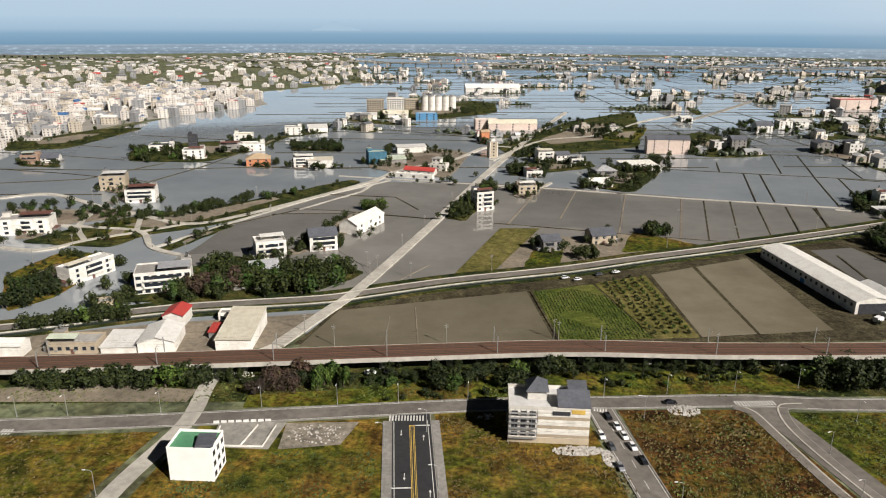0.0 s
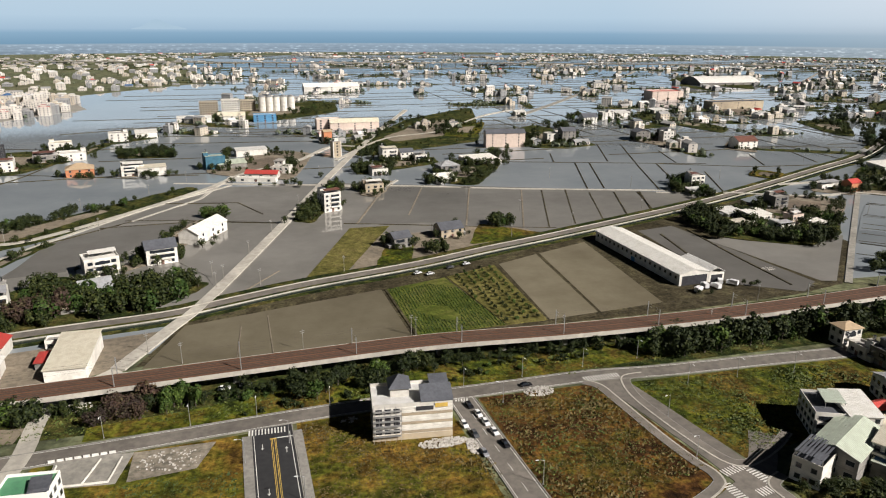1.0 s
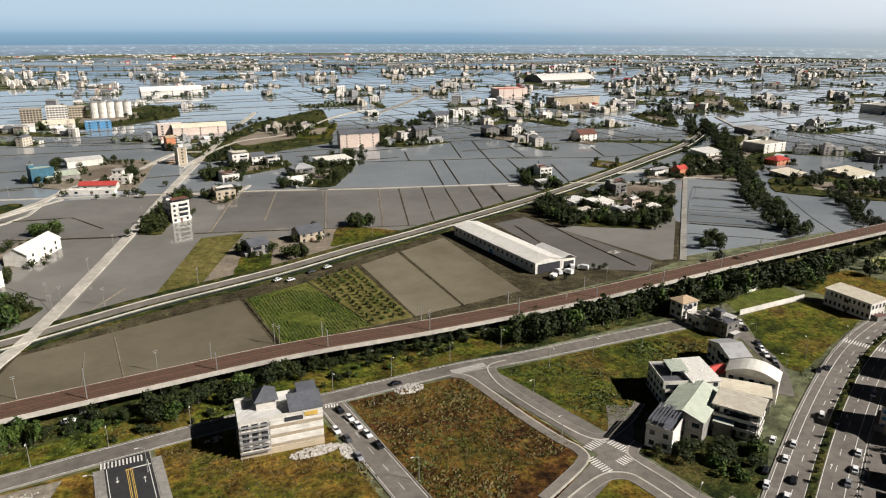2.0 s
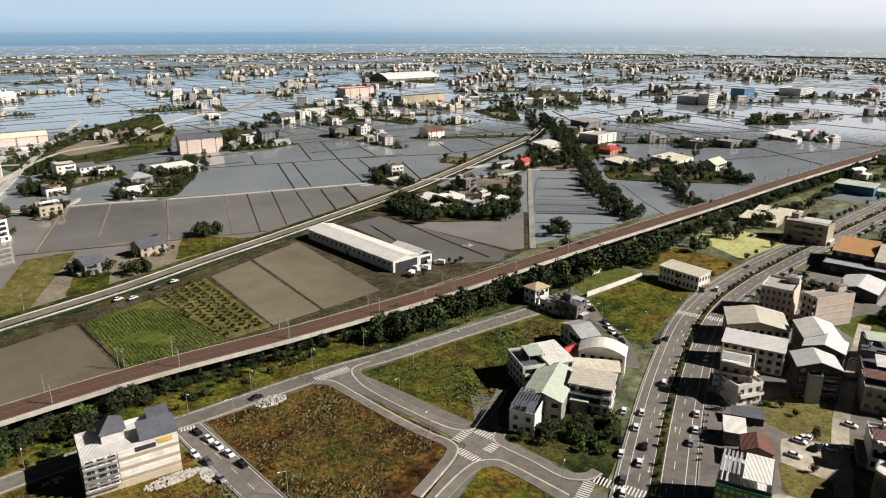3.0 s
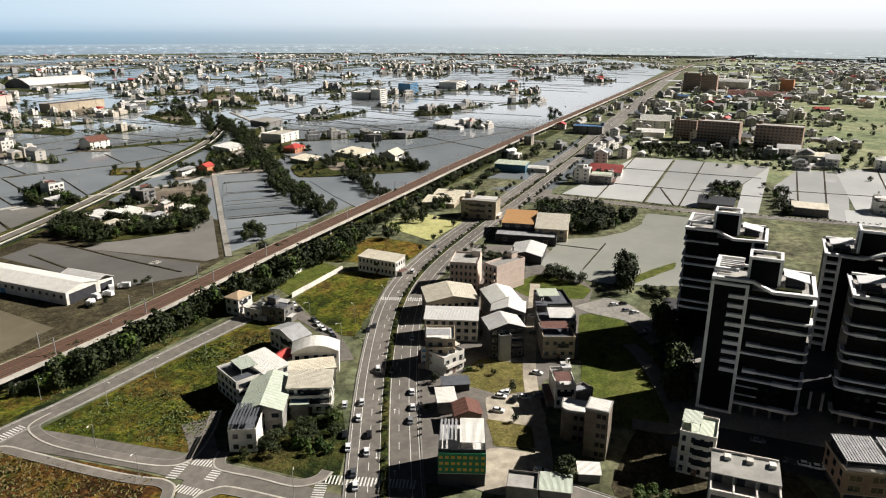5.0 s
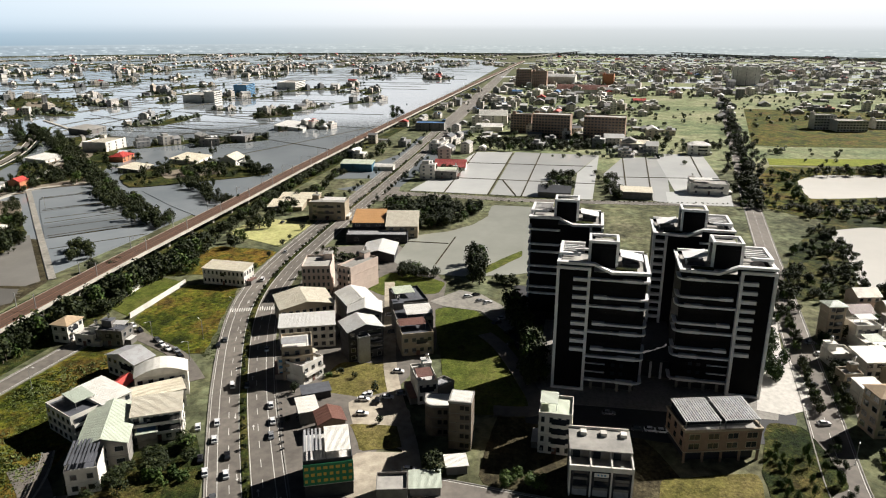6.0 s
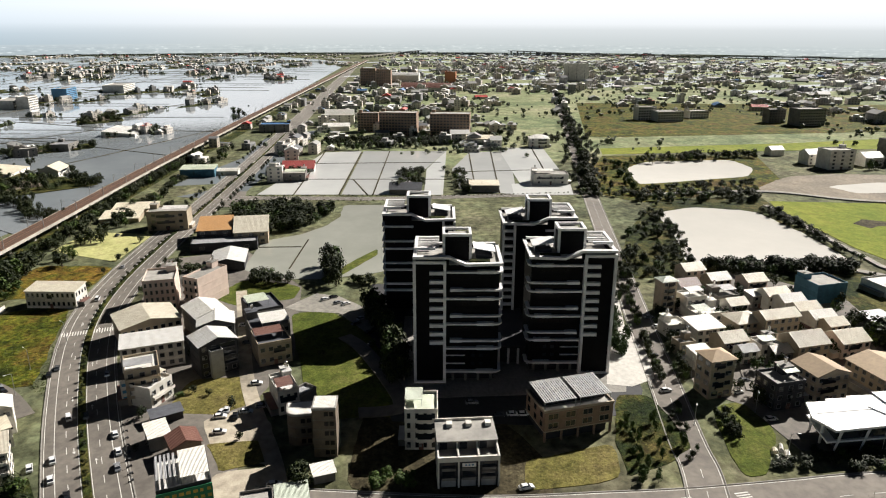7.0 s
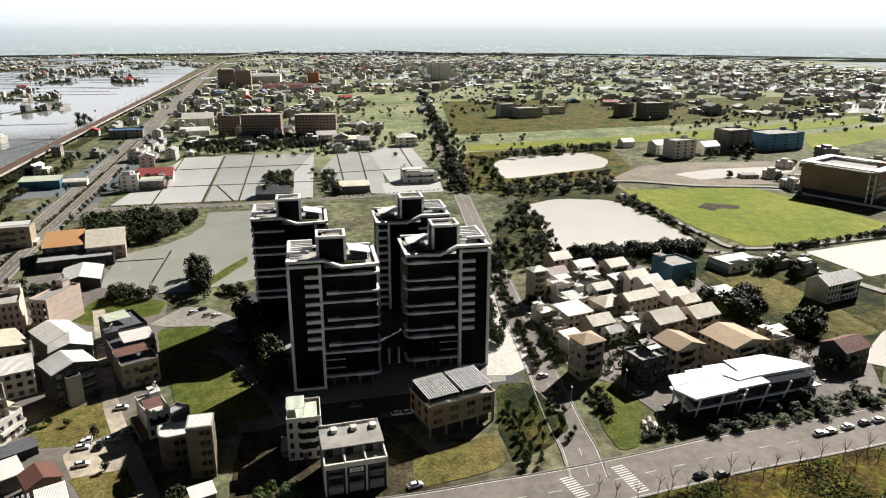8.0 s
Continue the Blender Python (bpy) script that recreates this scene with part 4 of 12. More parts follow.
    bx(upstand, D - 1.2, D - 0.2, -W / 2 + 0.2, W / 2 - 0.2, h - 2.8, h - 1.6)
    part("parapet_wall", upstand, TOWERDARK, t)
    rail = Geo()
    bx(rail, 1.6, D, W / 2 - 1.2, W / 2, h - 0.6, h + 0.3)
    bx(rail, 1.6, D, -W / 2, -W / 2 + 1.2, h - 2.4, h - 1.7)
    bx(rail, D - 1.2, D, -W / 2 + 1.2, W / 2 - 1.2, h - 1.6, h - 0.9)
    part("parapet", rail, TOWERWHITE, t)
    part("roof_deck", bx(Geo(), 1.4, D - 1.2, -W / 2 + 1.2, W / 2 - 1.2, h - 2.8, h - 2.6), CEMENTROOF, t)
    part("roof_terrace", bx(Geo(), 8, 15, -12.0, -6.4, h - 2.6, h - 1.4), DARKWALL, t)
    part("roof_garden", bx(Geo(), 3.4, 5.6, -11.0, -4.0, h - 2.6, h - 2.0), SHRUBBY, t)
    # white frames: a high one over the strip side, a slanting canopy on the other
    g = Geo()
    bx(g, 6.0, 7.0, W / 2 - 7.5, W / 2 - 0.4, h + 1.0, h + 1.9)
    bx(g, D - 3.0, D - 2.0, 6.4, W / 2 - 0.4, h + 1.0, h + 1.9)
    bx(g, 7.0, D - 3.0, W / 2 - 1.4, W / 2 - 0.4, h + 1.0, h + 1.9)
    part("roof_frame", g, TOWERWHITE, t, "white frame over the roof terrace")
    for xx in (6.1, D - 2.9):
        part("frame_post", bx(Geo(), xx, xx + 0.8, W / 2 - 1.3, W / 2 - 0.5, h + 0.3, h + 1.0), TOWERWHITE, t)
    for k in range(5):
        part("roof_beam", bx(Geo(), 8.2 + k * 2.1, 8.6 + k * 2.1, 6.4, W / 2 - 1.4, h + 1.1, h + 1.5), TOWERWHITE, t)
    k = Geo()
    k.v = [(8.5, s * -5.6, h + 0.8), (16.5, s * -5.6, h + 0.8), (16.5, s * -13.2, h - 0.6), (8.5, s * -13.2, h - 0.6)]
    k.v += [(px, py, pz + 0.25) for px, py, pz in k.v]
    k.f, k.s = [(0, 1, 2, 3), (7, 6, 5, 4), (0, 4, 5, 1), (1, 5, 6, 2), (2, 6, 7, 3), (3, 7, 4, 0)], [0] * 6
    part("terrace_canopy", k, TOWERWHITE, t, "slanting white terrace canopy")
    for cx in (9.0, 15.8):
        part("canopy_post", bx(Geo(), cx, cx + 0.3, -12.6, -12.3, h - 2.6, h - 0.45), TOWERWHITE, t)
    # plant room in a white frame, open at the top
    x0, x1, u0, u1, z1 = 5.6, 14.6, -4.8, 5.2, 52.6
    plant = part("plant_room", bx(Geo(), x0 + 0.4, x1 - 0.4, u0 + 0.4, u1 - 0.4, h - 2.6, z1 - 1.6), TOWERDARK, t, "black plant room")
    for xx in (x0, x1 - 0.9):
        for uu in (u0, u1 - 0.9):
            part("corner_post", bx(Geo(), xx, xx + 0.9, uu, uu + 0.9, h - 2.6, z1), TOWERWHITE, plant)
    g = Geo()
    bx(g, x0 - 0.1, x0 + 0.9, u0, u1, z1, z1 + 0.9)
    bx(g, x1 - 0.9, x1, u0, u1, z1, z1 + 0.9)
    bx(g, x0 + 0.9, x1 - 0.9, u0, u0 + 0.9, z1, z1 + 0.9)
    bx(g, x0 + 0.9, x1 - 0.9, u1 - 0.9, u1, z1, z1 + 0.9)
    part("top_frame", g, TOWERWHITE, plant, "white frame round the plant room")
    part("screen", bx(Geo(), x0 + 0.5, x0 + 0.7, u0 + 0.9, u1 - 0.9, z1 - 1.6, z1), TOWERDARK, plant)
    part("roof_plate", bx(Geo(), x0 + 3.4, x1 - 1.5, u0 + 1.3, u1 - 2.0, z1 - 1.6, z1 - 0.2), CEMENTROOF, plant)
    return t


# ---- the railway ----
def viaduct(line, width=11.0, z=6.2):
    """Elevated track on piers: deck with edge beams, ballast, four rails, masts."""
    v = tagged(new("railway_viaduct"), "long concrete railway viaduct with rust-brown track bed", "viaduct", "", "structure")
    for p, q in zip(line, line[1:]):
        part("deck_span", ribbon(Geo(), [p, q], width / 2, -width / 2, z - 1.2, z - 0.01), CONCRETE, v)
    for s in (-1, 1):
        part("edge_beam", ribbon(Geo(), line, s * width / 2 + 0.16, s * width / 2 - 0.16, z - 1.4, z + 0.35), PALECON, v)
    part("ballast", ribbon(Geo(), line, width / 2 - 0.15, -width / 2 + 0.15, z, z + 0.3), BALLAST, v)
    for c in (-4.7, 0.0, 4.7):
        part("cable_trough", ribbon(Geo(), line, c + 0.28, c - 0.28, z + 0.28, z + 0.48), RUST, v)
    for c in (-2.2, 2.2):
        part("sleeper_bed", ribbon(Geo(), line, c + 1.15, c - 1.15, z + 0.29, z + 0.36), SLEEPER, v)
        for r in (-0.55, 0.55):
            part("rail", ribbon(Geo(), line, c + r + 0.08, c + r - 0.08, z + 0.3, z + 0.5), RUST, v)
    for i, (x, y, a) in enumerate(along(line, 26, 8)):
        g = Geo().box(-1.1, 1.1, -1.9, 1.9, -0.3, z - 2.2).box(-1.2, 1.2, -4.6, 4.6, z - 2.2, z - 1.2)
        part("pier", g, CONCRETE, v, "", pose(x, y, 0, 0, 0, a))
    return v


def elevated_road(line, width=16.0, z=9.0):
    """A distant motorway on piers."""
    v = tagged(part("elevated_road", ribbon(Geo(), line, width / 2, -width / 2, z - 1.8, z), CONCRETE), "distant elevated motorway on concrete piers", "viaduct", "", "structure")
    for s in (-1, 1):
        part("parapet", ribbon(Geo(), line, s * width / 2 + 0.2, s * width / 2 - 0.2, z - 1.2, z + 1.1), CONCRETE, v)
    g = Geo()
    for x, y, a in along(line, 45, 10):
        c, s = math.cos(radians(a)), math.sin(radians(a))
        g.prism([(x + c * u - s * w, y + s * u + c * w) for u, w in ((-1.4, -4), (1.4, -4), (1.4, 4), (-1.4, 4))], -0.2, z - 1.8)
    tagged(part("piers", g, CONCRETE, v), "row of concrete piers", "", "", "stuff")
    return v


def tarp_heap(x, y):
    """Pale sheets thrown over stacked boards beside the pavilion."""
    q = random.Random(3)
    t = thing("tarpaulin_heap", x, y, 0.1, -20, "pale tarpaulin sheets heaped over boards on dark ground", "heap")
    for i in range(7):
        u, v, w, d, h = q.uniform(-3.5, 3.5), q.uniform(-2, 2), q.uniform(1.5, 3.2), q.uniform(1.2, 2.4), q.uniform(0.7, 2.0)
        part("sheet", Geo().extrude([(v - d / 2, -0.05), (v + d / 2, -0.05), (v + d * 0.3, h * 0.8), (v, h), (v - d * 0.35, h * 0.7)], u - w / 2, u + w / 2), WHITEROOF if i % 3 else CREAMROOF, t)
    return t


MAST = Geo().box(-0.14, 0.14, -0.14, 0.14, 0, 7.2).mesh("post", STEEL)
MASTARM = Geo().rod((0, 0, 6.3), (0, -3.0, 6.9), 0.05, 0.05, 5).rod((0, 0, 5.6), (0, -2.8, 5.6), 0.05, 0.05, 5).rod((0, 0, 7.1), (0, -3.0, 6.9), 0.03, 0.03, 5).mesh("cantilever", STEEL)


def catenary_mast(x, y, yaw, z):
    m = thing("catenary_mast", x, y, z, yaw, "grey steel catenary mast with cantilever on the railway viaduct", "mast", "catenary masts")
    part("post", MAST, None, m)
    part("cantilever", MASTARM, None, m)
    return m


def cable(name, a, b, sag, r, material, label):
    g = Geo()
    a, b = Vector(a), Vector(b)
    last = a
    for i in range(1, 7):
        p = a.lerp(b, i / 6) - Vector((0, 0, sag * 4 * (i / 6) * (1 - i / 6)))
        g.rod(last, p, r, r, 4)
        last = p
    return tagged(part(name, g, material), label, "cable")


# ---- roof canopies and sign boards ----
def canopy(x, y, z, yaw, w, d, label, sheet):
    c = thing("roof_canopy", x, y, z, yaw, label, "canopy", "roof canopies")
    for sx in (-w / 2 + 0.2, w / 2 - 0.2):
        for sy in (-d / 2 + 0.2, d / 2 - 0.2):
            part("post", Geo().box(sx - 0.08, sx + 0.08, sy - 0.08, sy + 0.08, 0, 2.3), STEEL, c)
    n = int(w / 0.9)
    if sheet == WHITEROOF:
        part("sheet", Geo().extrude([(-d / 2, 2.3), (d / 2, 2.7), (d / 2, 2.78), (-d / 2, 2.38)], -w / 2, w / 2), sheet, c)
        n = 0
    for i in range(n):
        part("slat", Geo().box(-w / 2 + i * w / n, -w / 2 + i * w / n + 0.6, -d / 2, d / 2, 2.3 + 0.12 * (i % 2), 2.42 + 0.12 * (i % 2)), sheet, c)
    return c


def billboard(x, y, yaw, w, h, z, label, material, bars, bar_mat):
    b = thing("billboard", x, y, z, yaw, label, "billboard")
    board = part("panel", Geo().box(-w / 2, w / 2, -0.12, 0.12, 0, h), material, b)
    part("frame", Geo().ring(-w / 2 - 0.15, w / 2 + 0.15, -0.2, 0.2, -0.15, 0, 0.15), STEEL, b)
    q = random.Random(5)
    for i in range(bars):
        row, col = divmod(i, max(1, bars // 3))
        u = -w / 2 + w * (col + 0.2) / max(1, bars // 3)
        part("lettering_bar", Geo().box(u, u + w / bars * 1.9 * q.uniform(0.7, 1.1), -0.16, -0.12, h * (0.72 - row * 0.3), h * (0.86 - row * 0.3)), bar_mat, board)
    return b


def shrink(pts, k):
    c = [sum(p[i] for p in pts) / len(pts) for i in (0, 1)]
    return [(c[0] + (p[0] - c[0]) * k, c[1] + (p[1] - c[1]) * k) for p in pts]


def pavilion(pts):
    """A modern white hall: a thick folded roof plate on slanting white legs over dark glass."""
    area = sum(a[0] * b[1] - b[0] * a[1] for a, b in zip(pts, pts[1:] + pts[:1]))
    pts = pts if area > 0 else pts[::-1]
    c = [sum(p[i] for p in pts) / 4 for i in (0, 1)]
    t = thing("pavilion", c[0], c[1], 0, 0, "modern white pavilion with a thick folded roof above dark glass", "pavilion")
    loc = [(p[0] - c[0], p[1] - c[1]) for p in pts]
    fl, fr, br, bl = sorted(loc, key=lambda p: (p[0] > 0, -p[1] if p[0] < 0 else p[1]))

    def at(u, v):
        """u runs along the front, v from the back edge to the front."""
        return tuple((bl[i] * (1 - u) + br[i] * u) * (1 - v) + (fl[i] * (1 - u) + fr[i] * u) * v for i in (0, 1))

    def plate(outline, z0, z1):
        q = [at(u, v) for u, v in outline]
        return Geo().prism(q if sum(a[0] * b[1] - b[0] * a[1] for a, b in zip(q, q[1:] + q[:1])) > 0 else q[::-1], z0, z1)
    part("roof", plate([(0, -0.02), (0.14, -0.02), (0.15, -0.12), (0.3, -0.12), (0.31, -0.2), (0.6, -0.2), (0.6, 0.92), (0.36, 0.94), (0.34, 1.0), (0.05, 1.04), (-0.03, 0.55)], 8.0, 8.7), TOWERWHITE, t, "stepped white roof plate")
    part("roof", plate([(0.5, -0.26), (0.86, -0.3), (1.0, 0.3), (1.0, 0.62), (0.5, 0.62)], 8.5, 9.2), TOWERWHITE, t, "raised white roof plate")
    part("roof_fold", plate([(0.36, 0.3), (0.5, 0.28), (0.58, 0.62), (0.42, 0.66)], 8.7, 9.1), TOWERWHITE, t)
    part("roof_fold", plate([(0.02, 0.36), (0.5, 0.3), (0.5, 0.36), (0.02, 0.42)], 8.7, 8.85), TOWERWHITE, t)
    a, b, c2, d2 = at(0.5, 0.62), at(1.0, 0.62), at(1.0, 0.86), at(0.62, 0.98)
    face = Geo()
    face.v += [(*a, 8.5), (*b, 8.5), (*c2, -0.1), (*d2, -0.1), (*at(0.5, 0.55), 8.5), (*at(1.0, 0.55), 8.5), (*at(1.0, 0.79), -0.1), (*at(0.62, 0.91), -0.1)]
    face.f += [(0, 1, 2, 3), (7, 6, 5, 4), (0, 4, 5, 1), (1, 5, 6, 2), (2, 6, 7, 3), (3, 7, 4, 0)]
    face.s += [0] * 6
    part("slanting_wall", face, TOWERWHITE, t, "white wall leaning out to the ground")
    part("upper_glass", Geo().prism(shrink(loc, 0.86), 4.6, 8.2), GLASS, t)
    part("gallery", Geo().prism(shrink(loc, 0.97), 4.0, 4.6), TOWERWHITE, t)
    part("lower_wall", Geo().prism(shrink(loc, 0.8), -0.2, 4.0), DARKWALL, t)
    for i in range(4):
        a, b = loc[i], loc[(i + 1) % 4]
        n = max(2, int(math.dist(a, b) / 8))
        for k in range(n):
            u = (k + 0.2) / n
            p = (a[0] + (b[0] - a[0]) * u, a[1] + (b[1] - a[1]) * u)
            q = (a[0] + (b[0] - a[0]) * (u + 0.3 / n), a[1] + (b[1] - a[1]) * (u + 0.3 / n))
            part("slanting_leg", Geo().rod((p[0] * 0.93, p[1] * 0.93, 0), (q[0] * 0.97, q[1] * 0.97, 8.2), 0.35, 0.5, 4), TOWERWHITE, t)
    return t


# ---- the plain, the water and the distance ----
def disc(radius, z, n=96):
    g = Geo()
    g.poly([(radius * math.cos(math.tau * i / n), radius * math.sin(math.tau * i / n), z) for i in range(n)])
    return g


tagged(part("ground", disc(4900, 0.0), PLAIN), "flat coastal plain of grass and fields", "ground", "", "structure")


def backdrop_mat():
    """Hazy distance: pale land below, a thin blue strip of sea, then the hazy sky above."""
    m, n, l, p = node_mat("hazy distance")
    where = n.new("ShaderNodeNewGeometry").outputs["Position"]
    s = n.new("ShaderNodeSeparateXYZ")
    l.new(where, s.inputs[0])
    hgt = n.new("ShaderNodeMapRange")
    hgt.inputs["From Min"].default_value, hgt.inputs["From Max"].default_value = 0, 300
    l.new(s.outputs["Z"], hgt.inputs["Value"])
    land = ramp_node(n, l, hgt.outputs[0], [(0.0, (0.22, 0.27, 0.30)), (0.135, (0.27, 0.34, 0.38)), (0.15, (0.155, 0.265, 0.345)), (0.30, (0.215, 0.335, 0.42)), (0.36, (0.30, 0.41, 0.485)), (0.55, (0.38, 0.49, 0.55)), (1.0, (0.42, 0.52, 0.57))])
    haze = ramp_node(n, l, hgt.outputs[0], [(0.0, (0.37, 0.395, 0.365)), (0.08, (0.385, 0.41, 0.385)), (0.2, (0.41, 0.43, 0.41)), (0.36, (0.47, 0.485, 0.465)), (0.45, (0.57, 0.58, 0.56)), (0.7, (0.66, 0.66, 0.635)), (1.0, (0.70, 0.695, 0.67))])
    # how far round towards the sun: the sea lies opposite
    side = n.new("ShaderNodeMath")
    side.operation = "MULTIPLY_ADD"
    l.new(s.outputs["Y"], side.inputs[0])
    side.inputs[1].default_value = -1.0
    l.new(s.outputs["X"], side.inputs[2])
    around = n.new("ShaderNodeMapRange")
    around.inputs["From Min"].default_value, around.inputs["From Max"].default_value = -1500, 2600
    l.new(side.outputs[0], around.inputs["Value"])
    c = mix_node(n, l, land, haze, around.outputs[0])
    stretch = n.new("ShaderNodeMapping")
    stretch.inputs["Scale"].default_value = (0.03, 0.03, 0.11)
    l.new(where, stretch.inputs[0])
    cells = n.new("ShaderNodeTexVoronoi")
    cells.inputs["Scale"].default_value = 1.0
    l.new(stretch.outputs[0], cells.inputs["Vector"])
    cells2 = n.new("ShaderNodeTexVoronoi")
    cells2.inputs["Scale"].default_value = 2.3
    l.new(stretch.outputs[0], cells2.inputs["Vector"])
    specks = mix_node(n, l, ramp_node(n, l, cells.outputs["Distance"], [(0.16, (1.75, 1.7, 1.65)), (0.3, (1, 1, 1)), (0.75, (0.8, 0.83, 0.85))]), ramp_node(n, l, cells2.outputs["Distance"], [(0.16, (1.4, 1.4, 1.38)), (0.26, (1, 1, 1))]), 1.0, "MULTIPLY")
    streak = n.new("ShaderNodeMapping")
    streak.inputs["Scale"].default_value = (0.004, 0.004, 0.16)
    l.new(where, streak.inputs[0])
    specks = mix_node(n, l, specks, ramp_node(n, l, noise_node(n, l, streak.outputs[0], 1.0, 4.0), [(0.35, (0.8, 0.82, 0.84)), (0.65, (1.2, 1.2, 1.2))]), 1.0, "MULTIPLY")
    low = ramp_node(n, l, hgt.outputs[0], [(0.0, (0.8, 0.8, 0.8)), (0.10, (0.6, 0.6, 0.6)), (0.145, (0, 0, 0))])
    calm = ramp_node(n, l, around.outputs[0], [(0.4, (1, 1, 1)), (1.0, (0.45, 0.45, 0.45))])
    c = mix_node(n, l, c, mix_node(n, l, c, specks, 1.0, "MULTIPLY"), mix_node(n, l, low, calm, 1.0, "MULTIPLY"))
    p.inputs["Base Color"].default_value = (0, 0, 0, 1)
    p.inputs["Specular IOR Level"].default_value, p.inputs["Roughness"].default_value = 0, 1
    # haze and sky brightness are painted on the ring as emission
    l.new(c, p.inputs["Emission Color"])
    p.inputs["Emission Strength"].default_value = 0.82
    return m


def backdrop(radius, height, n=128):
    g = Geo()
    for i in range(n):
        a, b = math.tau * i / n, math.tau * (i + 1) / n
        A, B = (radius * math.cos(a), radius * math.sin(a)), (radius * math.cos(b), radius * math.sin(b))
        g.poly([(*B, -1), (*A, -1), (*A, height), (*B, height)])
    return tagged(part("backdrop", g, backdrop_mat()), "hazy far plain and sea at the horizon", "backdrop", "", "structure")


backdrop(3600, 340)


def far_island(azimuth, half, height, radius=3585):
    """A faint island hill on the sea horizon."""
    m, n, l, p = node_mat("hazy island")
    p.inputs["Base Color"].default_value = (0, 0, 0, 1)
    p.inputs["Specular IOR Level"].default_value = 0
    where = n.new("ShaderNodeNewGeometry").outputs["Position"]
    # the hill's haze is painted as a glow close to the sky colour
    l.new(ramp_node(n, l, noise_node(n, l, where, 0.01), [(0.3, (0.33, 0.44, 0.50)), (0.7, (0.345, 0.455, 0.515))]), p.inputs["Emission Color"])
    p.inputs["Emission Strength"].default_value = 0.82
    g = Geo()
    tops = [0.0, 0.10, 0.22, 0.55, 0.86, 1.0, 0.88, 0.6, 0.34, 0.3, 0.12, 0.0]
    for i in range(len(tops) - 1):
        a, b = (radians(azimuth + half - 2 * half * j / (len(tops) - 1)) for j in (i, i + 1))
        A, B = (radius * math.cos(a), radius * math.sin(a)), (radius * math.cos(b), radius * math.sin(b))
        g.poly([(*A, 105), (*B, 105), (*B, 108 + height * tops[i + 1]), (*A, 108 + height * tops[i])])
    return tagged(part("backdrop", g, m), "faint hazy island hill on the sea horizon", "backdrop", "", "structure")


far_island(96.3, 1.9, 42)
# ---- flooded fields north of the railway ----
patch("water", [(-900, 262), (250, 278), (420, 272), (1500, 290), (2600, 330), (3300, 900), (2600, 2300), (1000, 3200), (-700, 3200), (-300, 1500), (-330, 1100), (-380, 900), (-440, 740), (-600, 560), (-900, 500)], FLOOD, 0.06, "wide flooded paddy fields mirroring the sky", category="water")
patch("water", [(-150, 318), (-30, 318), (60, 346), (190, 392), (332, 446), (345, 462), (200, 522), (55, 574), (-45, 577), (-118, 455)], PADDY, 0.09, "muddy flooded paddies behind the embankment", category="water")
VIADUCT = smooth([(-620, 222), (-420, 229), (-150, 236), (0, 243), (60, 245), (120, 241), (200, 240), (300, 245), (450, 250), (600, 256), (950, 262), (1500, 268), (2600, 275)])
patch("bank", [(-600, 215), (-127, 218), (250, 214), (300, 222), (420, 235), (700, 240), (1500, 250), (1500, 264), (600, 252), (420, 268), (250, 262), (180, 258), (0, 260), (-600, 250)], SHRUBBY, 0.09, "overgrown grassy bank along the railway", category="ground")
patch("earth_track", [(-151.1, 228.9), (-128.8, 232.5), (-79.9, 226.2), (-81.2, 217.5), (-145.7, 219.3)], EARTH, 0.1321, "bare pale earth track by the railway", "structure", category="")
patch("grass_verge", [(-60.7, 213.2), (155.5, 219.9), (142.7, 235.5), (33.8, 236.1), (-29.0, 224.8), (-60.7, 221.7)], GREEN, 0.1142, "green grass verge below the railway", "structure", category="")
# ---- roads ----
road("road", [(-420, 196), (-250, 200), (-127, 204), (-65, 207), (-8, 211), (31, 213), (71, 213), (113, 213), (142, 210), (181, 208), (214, 206), (234, 205)], 8.0, "grey two-lane asphalt frontage road beside the railway", None, 0.12, False, True, 0.35)
road("road", [(-100, 120), (-90, 152), (-85, 175), (-77, 205), (-76, 239), (-58, 262)], 6.0, "pale concrete lane passing under the railway", PALECON, 0.15, False, False)
road("road", [(-58, 262), (-42, 297), (-29, 327), (12, 452), (68, 631), (140, 840), (226, 1073)], 6.0, "pale concrete lane running straight between flooded fields", PALECON, 0.86, False, False)
road("road", [(-3, 207.5), (0, 110)], 12.7, "fresh black asphalt road with yellow median lines", NEWASPHALT, 0.13, False, False, 0.35)
road("road", [(62, 209), (69, 110)], 9.0, "grey side road with parked cars", None, 0.13, kerb=0.35)
road("road", [(119, 209), (125, 180), (130, 150), (133, 106), (135, 92)], 10.5, "patched grey side road", None, 0.13, False, False)
road("road", [(68, 114), (86, 121.5), (105, 130), (128, 141), (140, 151), (150, 164)], 8.2, "short cross street with worn asphalt", None, 0.128, False, False)
road("lane", [(234, 205), (240, 195), (234, 180), (224, 160), (208, 143)], 6.0, "narrow lane with parked cars behind the houses", None, 0.115, False, False)
